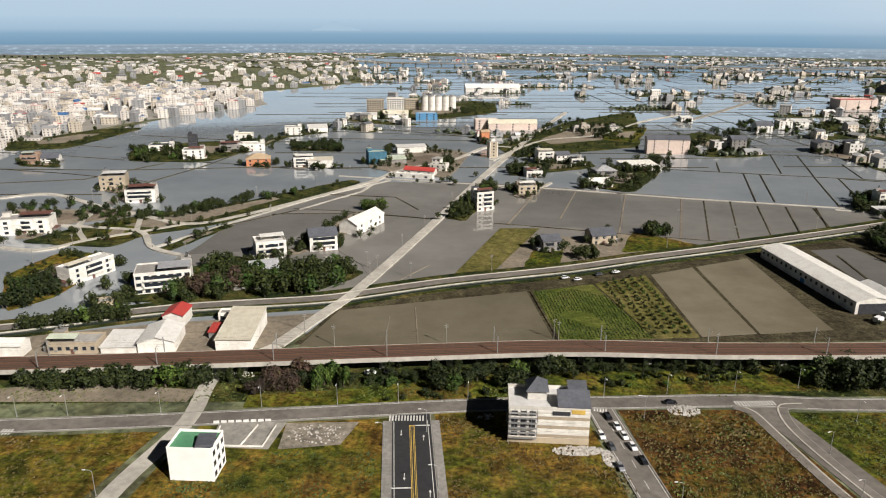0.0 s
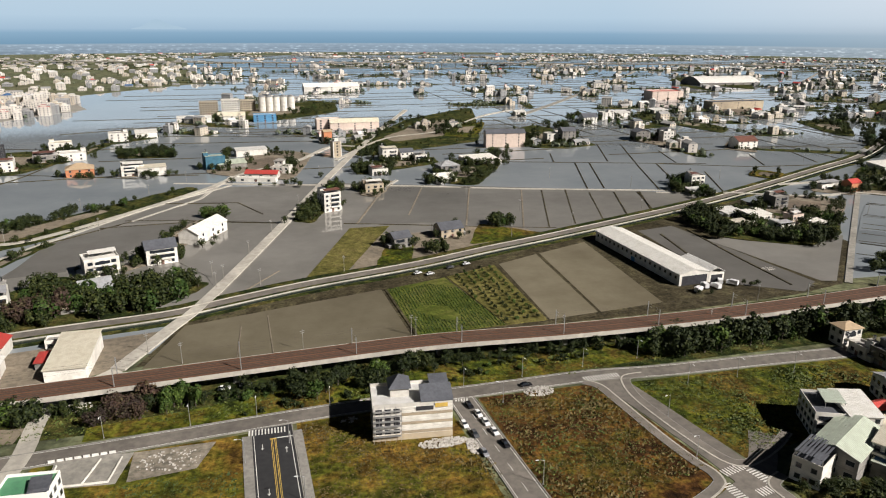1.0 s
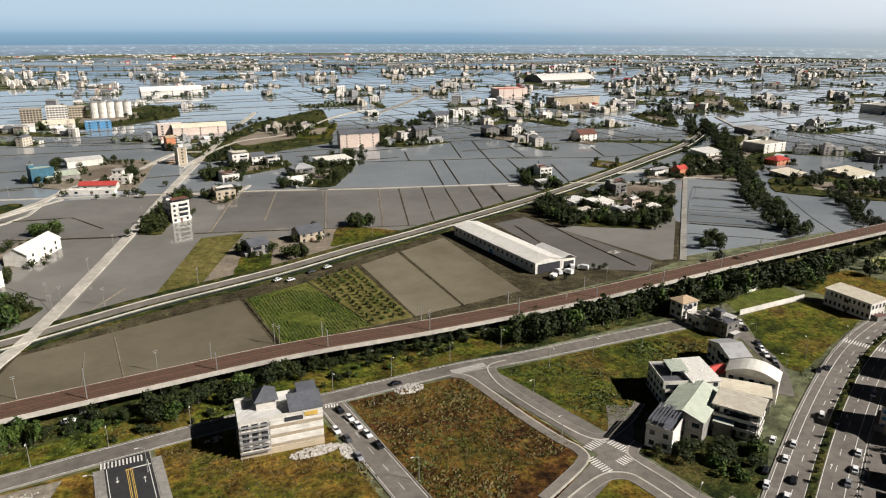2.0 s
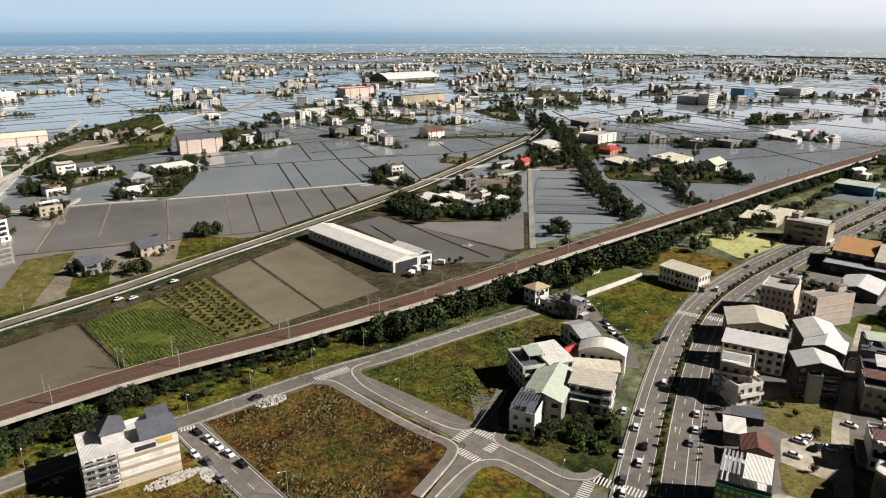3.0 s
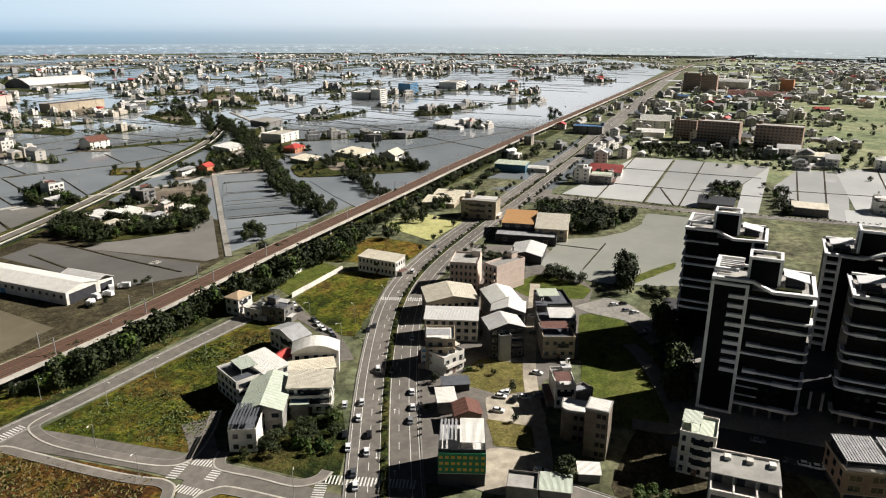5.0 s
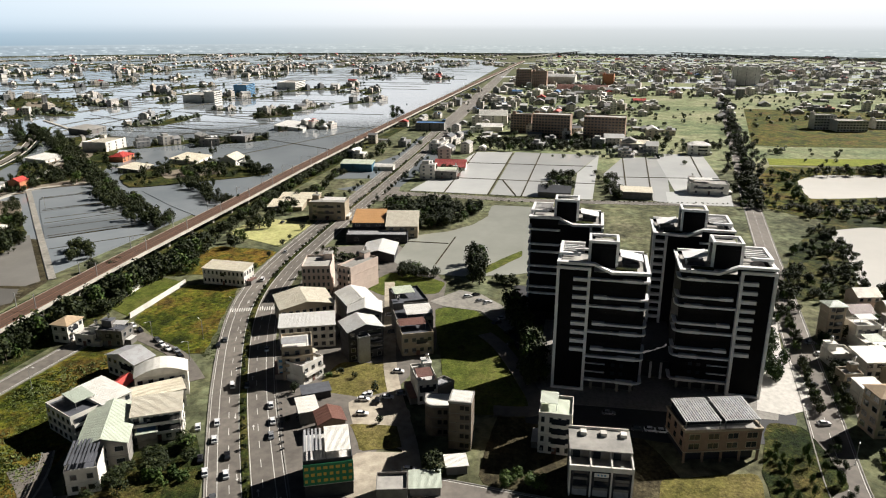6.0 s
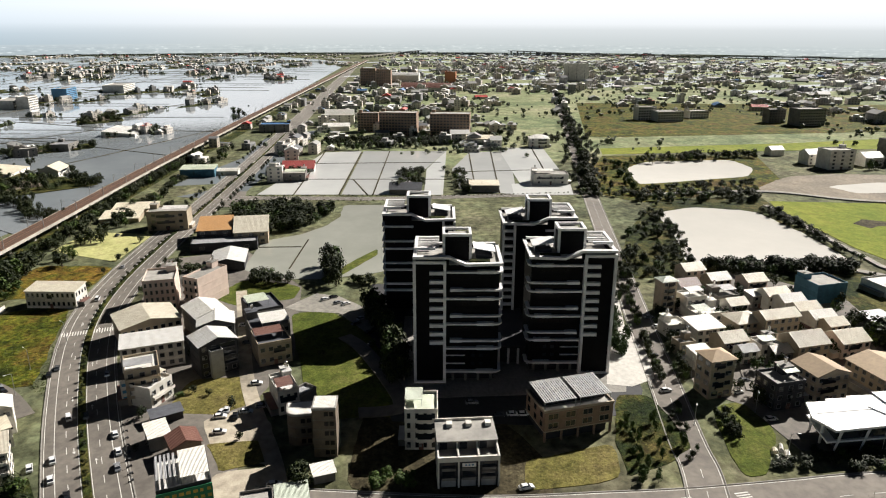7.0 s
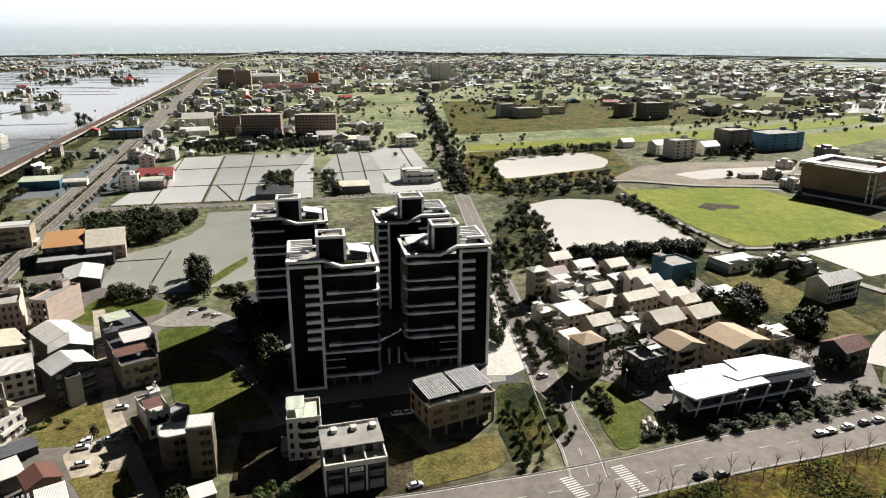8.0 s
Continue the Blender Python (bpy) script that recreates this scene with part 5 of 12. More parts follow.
# kerbs and pavements round the small junction
for side, line in (
    (-1, [(110.0, 210.5), (114.5, 205.5), (116.0, 195.0), (118.5, 172.0), (121.0, 157.0), (123.0, 150.0), (122.5, 145.0), (120.0, 142.5), (114.5, 139.5), (99.0, 133.0)]),
    (-1, [(102.0, 130.5), (110.5, 133.5), (118.0, 135.5), (123.0, 135.5), (127.5, 132.5), (129.0, 128.0), (130.5, 117.0), (131.5, 108.0)]),
    (-1, [(146.5, 108.5), (142.5, 108.5), (138.5, 111.0), (136.0, 115.5), (135.0, 126.0), (133.5, 135.5), (133.5, 140.0), (136.0, 143.0), (140.5, 145.0)]),
    (1, [(133.5, 210.5), (126.0, 210.0), (122.5, 205.0), (121.0, 193.0), (123.5, 173.0), (126.5, 158.0), (129.5, 151.5), (134.0, 149.5), (140.5, 151.0), (150.5, 155.5), (159.0, 161.0)]),
):
    line = smooth(line, 4)
    kerb = tagged(part("kerb", ribbon(Geo(), line, 0.3, -0.3, -0.2, 0.27), PALECON), "pale concrete kerb rounding the street corner", "kerb", "kerbs", "structure")
    walk_edge = offset_line(line, side * 3.2)
    tagged(part("pavement", ribbon(Geo(), line, *((3.2, 0.3) if side > 0 else (-0.3, -3.2)), -0.2, 0.235), WORNROAD), "worn asphalt pavement along the vacant lots", "pavement", "pavements", "structure")
    tagged(part("pavement_edge", ribbon(Geo(), walk_edge, 0.12, -0.12, -0.2, 0.25), PAVE), "thin concrete edging of the pavement", "kerb", "pavement edgings", "structure")
MAIN = [(60, 38), (100, 64), (153, 95), (213, 127), (270, 152), (320, 164), (392, 170), (537, 176), (757, 187), (1396, 228), (2400, 290)]
road("road", MAIN, 22.0, "wide curving main road with a planted median", None, 0.14, False, True, 0.4)
road("road", [(509, 180), (509, 97), (508, 55), (522, -60), (530, -113), (546, -249), (480, -355), (420, -500)], 10.0, "straight crossroad beyond the ponds", None, 0.13)
road("road", [(166, -63.5), (180, -66), (195, -67), (237, -72), (292, -78), (519, -104), (694, -126), (935, -157), (1294, -201), (2200, -330)], 11.0, "tree-lined boulevard", WORNROAD, 0.125, kerb=0.35)
road("road", [(163, 60), (159, 0), (160.8, -38.6), (162.5, -61.7), (166.2, -90.8), (169, -110.5), (174.5, -167.5), (190, -280), (212, -420)], 17.5, "wide road with worn brown-grey asphalt", WORNROAD, 0.135, kerb=0.35)
patch("junction", [(484, 180), (531, 183), (531, 157), (516, 154), (514, 140), (503.5, 140), (499, 153), (483, 155)], WORNROAD, 0.148, "wide pale asphalt junction on the main road", category="road")
EMBANK = smooth([(-420, 235), (-300, 254), (-185, 280), (-116, 302), (-50, 312), (-26, 320), (17, 336), (79, 353), (128, 371), (190, 392), (332, 446), (494, 523), (604, 579), (760, 690)])
patch_ribbon("embankment", EMBANK, 9.5, -12.5, 0.5, SHRUBBY, "grassy irrigation embankment")
patch_ribbon("ditch", EMBANK, -6.5, -9.8, 0.55, CANAL, "narrow irrigation ditch water", "water")
road("road", EMBANK[::3], 5.5, "grey embankment road beside an irrigation ditch", ASPHALT, 0.7, False, False)
for side in (3.0, -6.3):
    tagged(part("ditch_wall", ribbon(Geo(), EMBANK, side + 0.2, side - 0.2, 0.3, 1.1), PALECON), "low pale concrete ditch wall along the embankment", "wall", "", "structure")
# ---- near fields ----
patch("field_margin", [(-52, 263), (0, 262), (180, 260), (250, 264), (284, 271), (345, 330), (352, 452), (332, 441), (190, 387), (128, 366), (79, 348), (17, 331), (-32, 315)], WETMUD, 0.075, "wet brown field margins between paddies", category="ground")
patch("paddy", [(-49.4, 260.7), (-36.9, 298.5), (53.5, 320.9), (56.5, 262.3)], MUD, 0.1263, "brown flooded paddy by the railway", "structure", category="")
patch("vegetable_field", [(56.1, 320.0), (88.4, 329.6), (99.1, 264.6), (59.1, 263.4)], MOWN, 0.2584, "green vegetable field", "structure", category="")
patch("orchard_ground", [(89.7, 330.4), (119.8, 342.4), (118.7, 265.2), (99.6, 264.6)], OLIVEGRASS, 0.2605, "dark soil of a small orchard", "structure", category="")
patch("paddy", [(123.1, 343.3), (149.6, 354.5), (144.8, 268.0), (120.1, 265.7)], MUD, 0.1326, "brown flooded paddy", "structure", category="")
patch("paddy", [(152.1, 355.4), (186.9, 369.3), (180.1, 271.2), (146.3, 267.9)], MUD, 0.1347, "brown flooded paddy", "structure", category="")
patch("yard", [(-90.9, 248.7), (-60.7, 262.1), (-37.3, 301.9), (-46.8, 295.4), (-110.0, 286.2), (-174.9, 271.5), (-163.2, 250.6)], EARTH, 0.1368, "bare earth yard between sheds", "structure", category="")
patch("paddy", [(231.2, 383.0), (259.0, 388.0), (272.0, 276.6), (256.3, 266.2), (226.2, 285.7)], PADDY, 0.1389, "grey flooded paddy", "structure", category="")
patch("paddy", [(262.5, 356.0), (276.0, 277.0), (284.0, 275.0), (352.0, 342.0), (330.0, 352.0)], PADDY, 0.131, "grey flooded paddy beside the farm lane", "structure", category="")
patch("bare_field", [(17.4, 343.0), (53.0, 433.5), (78.8, 433.0), (38.7, 346.9)], OLIVEGRASS, 0.3231, "dry brown field on the water", "structure", category="")
patch("house_plot", shore([(38.5, 345.1), (68.9, 416.5), (91.5, 413.6), (125.2, 419.2), (155.5, 412.3), (170.0, 394.3), (106.1, 361.1), (62.7, 346.4)]), EARTH, 0.3052, "earth plot round two houses", "structure", category="")
patch("garden", shore([(115.8, 379.0), (137.9, 425.3), (161.8, 400.2), (172.9, 393.1)]), GREEN, 0.3673, "vegetable garden plot", "structure", category="")
patch("garden", shore([(56.5, 355.6), (70.0, 390.8), (86.8, 390.4), (75.0, 355.2)]), GREEN, 0.3694, "rough garden plot", "structure", category="")
# ---- vacant lots south of the railway ----
patch("grass_lot", [(-600, 60), (-100, 60), (-98, 150), (-90, 178), (-84, 199), (-250, 194), (-600, 190)], DRY, 0.06, "vacant lot of dry orange and green grass", category="ground")
patch("grass_lot", [(-84, 60), (-84, 150), (-78, 180), (-72, 202), (-10, 205), (-7, 60)], DRY, 0.06, "vacant lot of dry orange and green grass", category="ground")
patch("grass_lot", [(5, 208), (56, 208), (63, 60), (9, 60)], DRY, 0.06, "vacant lot of golden dry grass", category="ground")
patch("grass_lot", [(68, 208), (113, 207), (119, 180), (124, 150), (122.5, 143), (100, 132), (72, 118)], DRYRED, 0.06, "vacant lot of reddish brown weeds", category="ground")
patch("grass_lot", [(125, 205), (180, 203), (225, 200), (222, 170), (150, 155), (137, 148)], GREEN, 0.06, "vacant lot of green and browning grass", category="ground")
patch("grass_lot", [(70, 110), (100, 132), (126, 138), (128, 98), (90, 70), (70, 60)], DRY, 0.06, "small dry grass lot by the junction", category="ground")
patch("grass_lot", [(138, 140), (142, 104), (160, 112), (176, 124), (160, 140), (150, 150)], SHRUBBY, 0.07, "overgrown corner lot", category="ground")
patch("grass_lot", shore([(251.2, 200.8), (294.8, 200.9), (299.2, 174.7), (263.3, 163.2), (227.9, 151.3), (226.7, 160.5)]), GREEN, 0.1015, "overgrown green lot beside the main road", "structure", category="")
patch("lawn_yard", [(261.0, 219.1), (303.0, 221.8), (298.1, 204.0), (253.6, 202.7)], MOWN, 0.1086, "grass yard between white walls", "structure", category="")
patch("grass_lot", shore([(302.6, 219.5), (357.8, 220.1), (355.9, 179.9), (317.9, 177.5), (310.4, 200.7)]), DRY, 0.1057, "dry grass lot", "structure", category="")
patch("yellow_field", [(381.0, 226.5), (419.8, 224.2), (415.0, 183.2), (363.3, 182.8)], YELLOWGRASS, 0.1578, "bright yellow-green cropped field", "structure", category="")
# ---- blocks east of the main road ----
patch("block_ground", [(227.5, 123.3), (269.2, 136.5), (364.9, 160.7), (385.4, 119.3), (326.4, 76.0), (250.5, 64.4), (216.8, 71.0), (157.8, 63.7), (152.6, 87.6)], ASPHALT, 0.0999, "worn concrete and earth between houses", "structure", category="")
patch("earth_lot", shore([(217.2, 32.0), (227.3, 17.3), (226.3, 5.6), (206.5, -10.3), (186.7, -21.9), (165.2, -23.2), (170.1, 34.1), (191.6, 34.9)]), WETMUD, 0.092, "dark rubbly earth between the houses", "structure", category="")
patch("grass_lot", shore([(210.8, 98.2), (233.1, 98.0), (235.0, 78.4), (216.8, 71.0), (208.6, 80.8)]), OLIVEGRASS, 0.1341, "patchy grass lot", "structure", category="")
patch("grass_lot", shore([(313.4, 116.1), (337.2, 105.5), (326.4, 76.0), (310.7, 75.4), (301.3, 100.8)]), MOWN, 0.1362, "green grass by the pond", "structure", category="")
patch("earth_lot", shore([(205.1, 84.6), (214.9, 70.5), (200.1, 60.5), (181.3, 57.3), (189.6, 77.2)]), DUST, 0.1433, "pale dusty parking lot", "structure", category="")
patch("grass_lot", shore([(192.3, 80.0), (194.6, 61.8), (184.2, 58.1), (178.4, 70.6)]), OLIVEGRASS, 0.1604, "dry grass strip", "structure", category="")
patch("earth_lot", shore([(156.5, 69.6), (178.0, 72.2), (181.3, 57.3), (161.1, 48.7)]), DUST, 0.1475, "pale dusty plot", "structure", category="")
patch("grass_lot", shore([(293.2, 74.4), (296.5, 58.7), (278.2, 41.6), (247.1, 27.6), (207.2, 23.0), (207.2, 48.5), (247.0, 61.7)]), MOWN, 0.1546, "mown grass slope below the towers", "structure", category="")
patch("grass_lot", shore([(184.1, -16.4), (192.8, -44.1), (174.8, -42.2), (169.4, -14.7)]), OLIVEGRASS, 0.1567, "dry grass lot beside the brick house", "structure", category="")
patch("grass_lot", shore([(221.8, -52.3), (221.8, -63.5), (191.3, -67.6), (184.2, -61.0), (176.1, -44.9), (191.3, -44.6)]), SHRUBBY, 0.1588, "garden of thin young trees", "structure", category="")
patch("grass_lot", shore([(213.0, -81.3), (218.6, -95.4), (198.6, -96.4), (177.6, -84.1), (176.1, -76.1)]), MOWN, 0.1609, "green verge", "structure", category="")
patch("plaza", [(205, 24), (290, 44), (330, 42), (330, -62), (300, -66), (225, -62), (210, -56), (203, -20)], NEWASPHALT, 0.1, "dark asphalt drive round the towers", category="pavement")
patch("apron", [(219, 22), (226, 24), (330, 24), (330, -60), (232, -58), (224, -56)], PAVE, 0.16, "grey stone apron below the towers", category="pavement")
patch("plaza", [(229.3, -50.5), (227.7, -59.1), (233.5, -68.5), (250.6, -71.7), (280.8, -69.6), (322.6, -76.3), (323.7, -70.9)], PLAZA, 0.193, "pale stone plaza beside the tower", "structure", category="")
patch("parking_lot", [(299.7, 78.3), (317.1, 67.3), (313.5, 56.1), (290.2, 33.1), (272.5, 38.7), (293.3, 53.2), (295.1, 71.0)], CONCRETE, 0.1851, "pale concrete parking lot by the pond", "structure", category="")
# ---- ponds and fields to the east ----
patch("pond", shore([(352.0, 112.0), (388.5, 112.5), (401.6, 113.0), (415.6, 92.8), (436.6, 80.2), (457.4, 75.0), (489.0, 77.5), (488.0, 33.0), (358.2, 26.3), (344.9, 43.1), (336.5, 69.0), (337.0, 96.0)], 0.8), OLIVE, 0.1672, "grey-green fish pond mirroring the trees", "structure", category="")
patch("mud_bank", shore([(330.0, 64.0), (345.0, 57.5), (376.0, 43.0), (386.5, 44.5), (355.0, 60.5), (337.0, 69.0)], 0.6), MOWN, 0.2093, "green grass spit in the pond", "structure", category="")
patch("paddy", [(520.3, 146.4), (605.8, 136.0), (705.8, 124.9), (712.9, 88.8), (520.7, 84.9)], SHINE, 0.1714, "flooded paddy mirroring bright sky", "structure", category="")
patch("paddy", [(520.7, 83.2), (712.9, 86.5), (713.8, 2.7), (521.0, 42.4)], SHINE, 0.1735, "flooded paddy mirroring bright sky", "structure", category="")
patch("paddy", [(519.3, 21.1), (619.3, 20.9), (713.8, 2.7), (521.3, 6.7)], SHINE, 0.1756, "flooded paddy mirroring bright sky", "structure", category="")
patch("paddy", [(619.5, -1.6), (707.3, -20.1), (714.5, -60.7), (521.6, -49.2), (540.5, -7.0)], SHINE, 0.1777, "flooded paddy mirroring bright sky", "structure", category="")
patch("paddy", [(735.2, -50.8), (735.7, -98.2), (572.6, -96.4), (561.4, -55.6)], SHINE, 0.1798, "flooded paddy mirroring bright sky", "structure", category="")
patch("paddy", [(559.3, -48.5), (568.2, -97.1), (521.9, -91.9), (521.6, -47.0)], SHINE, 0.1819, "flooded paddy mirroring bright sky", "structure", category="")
patch("paddy", [(548.9, 222.8), (673.5, 198.5), (798.0, 206.7), (820.2, 152.9), (712.0, 168.9), (559.6, 181.3)], FLOOD, 0.118, "flooded strip beside the main road", "structure", category="")
patch("paddy", [(513.0, 204.3), (552.7, 172.1), (575.0, 178.6), (831.9, 190.3), (865.0, 154.4), (503.6, 157.6)], FLOOD, 0.1205, "flooded strip between railway and road", "structure", category="")
patch("pond", shore([(467.7, -138.1), (484.5, -169.3), (472.1, -208.1), (412.5, -214.8), (367.8, -214.8), (358.2, -205.7), (359.6, -162.8), (363.5, -130.5), (366.6, -124.9), (409.9, -133.0)]), POND, 0.1882, "wide milky pond with painted sky glare", "structure", category="")
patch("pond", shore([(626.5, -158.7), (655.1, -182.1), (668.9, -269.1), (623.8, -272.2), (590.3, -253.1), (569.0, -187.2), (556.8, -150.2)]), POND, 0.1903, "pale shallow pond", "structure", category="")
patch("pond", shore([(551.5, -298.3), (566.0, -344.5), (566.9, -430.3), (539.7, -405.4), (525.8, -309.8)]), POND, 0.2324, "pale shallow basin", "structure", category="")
patch("lawn", [(501.7, -230.8), (493.1, -334.6), (382.3, -356.7), (363.0, -339.2), (351.0, -238.8), (389.6, -229.5), (483.2, -226.7)], LAWN, 0.2045, "bright green mown lawn", "structure", category="")
patch("bare_patch", shore([(452, -268), (446, -283), (440, -290), (432, -284), (436, -270), (430, -262), (440, -258)]), WETMUD, 0.226, "dark bare patch in the lawn", category="ground")
patch("field_strip", [(731.4, -157.5), (768.2, -372.9), (887.4, -816.9), (831.6, -766.0), (732.2, -452.6), (721.0, -349.8), (696.3, -152.4)], LAWN, 0.1966, "long green field strip", "structure", category="")
patch("field_strip", [(735.0, -564.2), (796.4, -734.0), (698.8, -645.0), (628.8, -496.3)], LAWN, 0.1987, "long green field", "structure", category="")
patch("earth_basin", shore([(541.2, -236.7), (589.9, -285.7), (601.5, -331.2), (587.8, -458.1), (498.2, -389.0), (507.3, -279.2)]), EARTH, 0.2008, "bare earth ground round a basin", "structure", category="")
patch("park", [(540.1, -97.7), (689.8, -150.9), (691.0, -303.2), (578.5, -274.7), (532.9, -233.0), (497.8, -136.5)], GREEN, 0.1829, "green park round the pond", "structure", category="")
patch("park", [(338.7, -81.2), (421.4, -106.8), (501.5, -146.4), (516.1, -230.3), (358.7, -214.9), (340.2, -200.4), (340.3, -121.8)], SHRUBBY, 0.185, "wooded park round the pond", "structure", category="")
patch("park", [(814.3, -159.4), (1188.6, -217.8), (1156.6, -1062.1), (899.4, -827.8), (809.8, -185.6)], GREEN, 0.1771, "green fields and gardens", "structure", category="")
patch("paddy", [(336.9, -262.8), (349.4, -326.8), (297.4, -279.5), (295.2, -268.1)], POND, 0.2092, "white flooded paddy with painted shine", "structure", category="")
patch("paddy", [(214.0, -191.6), (234.6, -220.1), (236.7, -224.1), (208.1, -198.1)], POND, 0.2113, "white flooded paddy with painted shine", "structure", category="")
patch("paddy", [(1037.6, -858.1), (1156.6, -1062.1), (918.1, -844.8), (927.7, -787.1)], POND, 0.2134, "bright flooded paddy", "structure", category="")
patch("yard", [(319.5, -93.4), (350.5, -145.2), (311.5, -180.4), (249.2, -172.9), (213.2, -195.8), (190.0, -181.6), (187.7, -153.8), (189.1, -99.5), (214.7, -93.7), (225.7, -81.0)], ASPHALT, 0.1855, "concrete alleys between houses", "structure", category="")
patch("grass_lot", shore([(347.4, -124.5), (352.4, -207.6), (331.1, -249.6), (349.4, -326.8), (190.0, -181.6), (198.1, -159.8), (244.1, -169.4), (303.5, -178.8)]), SHRUBBY, 0.1576, "overgrown gardens and rough grass behind the houses", "structure", category="")
patch("garden", shore([(318.9, -187.8), (313.5, -216.8), (255.5, -221.6), (234.6, -220.1), (232.4, -202.2), (278.5, -189.9)]), OLIVEGRASS, 0.2097, "ploughed garden plot", "structure", category="")
patch("grass_lot", shore([(154.1, -72.6), (159.1, -104.1), (163.6, -157.6), (138.9, -135.1), (152.0, -66.8)]), GREEN, 0.2118, "green weed lot with bare trees", "structure", category="")
# ---- islands and tracks in the flooded fields ----
def island(pts, soil, z, label):
    """A low plot in the water: an uneven shore, a worn yard in the middle, hedges and trees thickest along its edge."""
    pts = shrink(pts, 0.93)
    patch("island", shore(pts), {LAWN: GREEN, GREEN: SHRUBBY}.get(soil, soil), z, label)
    area = abs(sum(a[0] * b[1] - b[0] * a[1] for a, b in zip(pts, pts[1:] + pts[:1]))) / 2
    if area > 500:
        patch("yard", shore(shrink(pts, 0.45)), EARTH if soil in (SHRUBBY, GREEN, LAWN) else STAINED, z + 0.012, "worn earth yard on a farm island")
    q = random.Random(int(area))
    for _ in range(int(min(46, 5 + area / 85))):
        k = q.randrange(len(pts))
        a, b, u = pts[k], pts[(k + 1) % len(pts)], q.random()
        c = [sum(p[i] for p in pts) / len(pts) for i in (0, 1)]
        v = q.uniform(0.62, 0.97)
        x, y = (c[i] + (a[i] + (b[i] - a[i]) * u - c[i]) * v for i in (0, 1))
        r = q.uniform(0.9, 2.9)
        add_tree(YARD, x, y, r, r * q.uniform(1.5, 2.3), z - 0.1)


island([(-148.7, 308.0), (-117.0, 307.2), (-50.3, 320.2), (-29.6, 339.8), (-24.6, 352.8), (-56.1, 362.7), (-80.8, 363.3), (-104.2, 383.6), (-123.9, 364.2), (-145.1, 318.7)], SHRUBBY, 0.5739, "low green island with a farmstead")
island([(-90.0, 363.5), (-59.6, 388.0), (-20.0, 473.6), (-40.5, 483.4), (-56.7, 449.2), (-67.0, 393.6), (-91.7, 378.2)], EARTH, 0.576, "low green island with a farmstead")
island([(-188.4, 295.6), (-173.2, 315.7), (-168.2, 379.8), (-205.8, 396.4), (-217.8, 348.2)], DRY, 0.5781, "low green island with a farmstead")
island([(-248.4, 402.8), (-183.8, 390.6), (-171.6, 418.8), (-126.8, 446.3), (-38.2, 578.4), (-49.0, 594.7), (-133.8, 505.0), (-196.9, 466.1), (-225.7, 438.8)], SHRUBBY, 0.5802, "low green island with a farmstead")
island([(-297.7, 491.0), (-196.7, 486.1), (-193.1, 466.0), (-236.2, 445.6), (-272.7, 446.3)], EARTH, 0.5823, "low green island with a farmstead")
island([(-254.5, 439.3), (-232.5, 445.6), (-234.4, 414.0), (-248.0, 414.3)], EARTH, 0.5844, "low green island with a farmstead")
island([(-154.4, 390.0), (-129.8, 443.6), (-119.4, 446.2), (-143.9, 387.6)], GREEN, 0.5865, "bright green grass bank")
island([(-200.2, 413.3), (-202.4, 451.9), (-187.6, 451.6), (-175.1, 418.8), (-187.5, 407.3)], LAWN, 0.5886, "small bright green plot")
island([(-283.1, 668.1), (-201.2, 661.5), (-163.9, 751.8), (-167.1, 798.4), (-249.9, 798.8), (-305.5, 731.5)], GREEN, 0.5907, "low green island with a farmstead")
island([(-370.8, 649.3), (-325.7, 640.7), (-345.9, 677.5), (-380.8, 677.9)], GREEN, 0.5928, "low green island with a farmstead")
island([(-248.8, 543.6), (-210.8, 524.0), (-197.0, 533.2), (-229.6, 574.4), (-257.0, 568.3)], EARTH, 0.5949, "low green island with a farmstead")
island([(-161.3, 638.9), (-134.3, 633.3), (-142.0, 666.7), (-165.2, 666.9)], EARTH, 0.597, "low green island with a farmstead")
island([(-136.0, 730.2), (-76.3, 722.9), (-82.9, 789.8), (-141.2, 778.2)], SHRUBBY, 0.5991, "low green island with a farmstead")
island([(-116.3, 633.1), (-78.6, 640.7), (-84.2, 666.1), (-118.4, 660.6)], EARTH, 0.6012, "low green island with a farmstead")
island([(-158.2, 819.4), (-107.7, 864.7), (-117.3, 915.5), (-165.7, 879.5)], GREEN, 0.6033, "low green island with a farmstead")
island([(-49.3, 632.3), (28.8, 582.1), (59.1, 721.8), (18.5, 750.5), (-49.6, 674.6)], EARTH, 0.6054, "low green island with a farmstead")
island([(17.0, 455.0), (31.9, 447.6), (63.9, 549.0), (56.7, 570.5), (19.8, 477.6)], GREEN, 0.6075, "low green island with a farmstead")
island([(75.1, 765.2), (157.5, 878.8), (205.4, 972.7), (351.7, 1111.8), (250.0, 748.9), (203.8, 727.6), (88.6, 673.3)], SHRUBBY, 0.6096, "green strip with a lane and scattered houses")
island([(208.9, 796.4), (256.9, 899.1), (306.6, 915.1), (248.8, 775.8)], LAWN, 0.6117, "bright green plot")
island([(71.5, 519.6), (85.4, 510.3), (111.4, 569.7), (78.9, 576.8)], EARTH, 0.6138, "low green island with a farmstead")
island([(76.1, 593.1), (168.5, 635.2), (172.2, 672.4), (86.8, 658.5)], GREEN, 0.6159, "low green island with a farmstead")
island([(134.2, 554.3), (170.6, 527.5), (228.6, 623.8), (190.6, 657.4), (147.8, 592.2)], SHRUBBY, 0.618, "low green island with a farmstead")
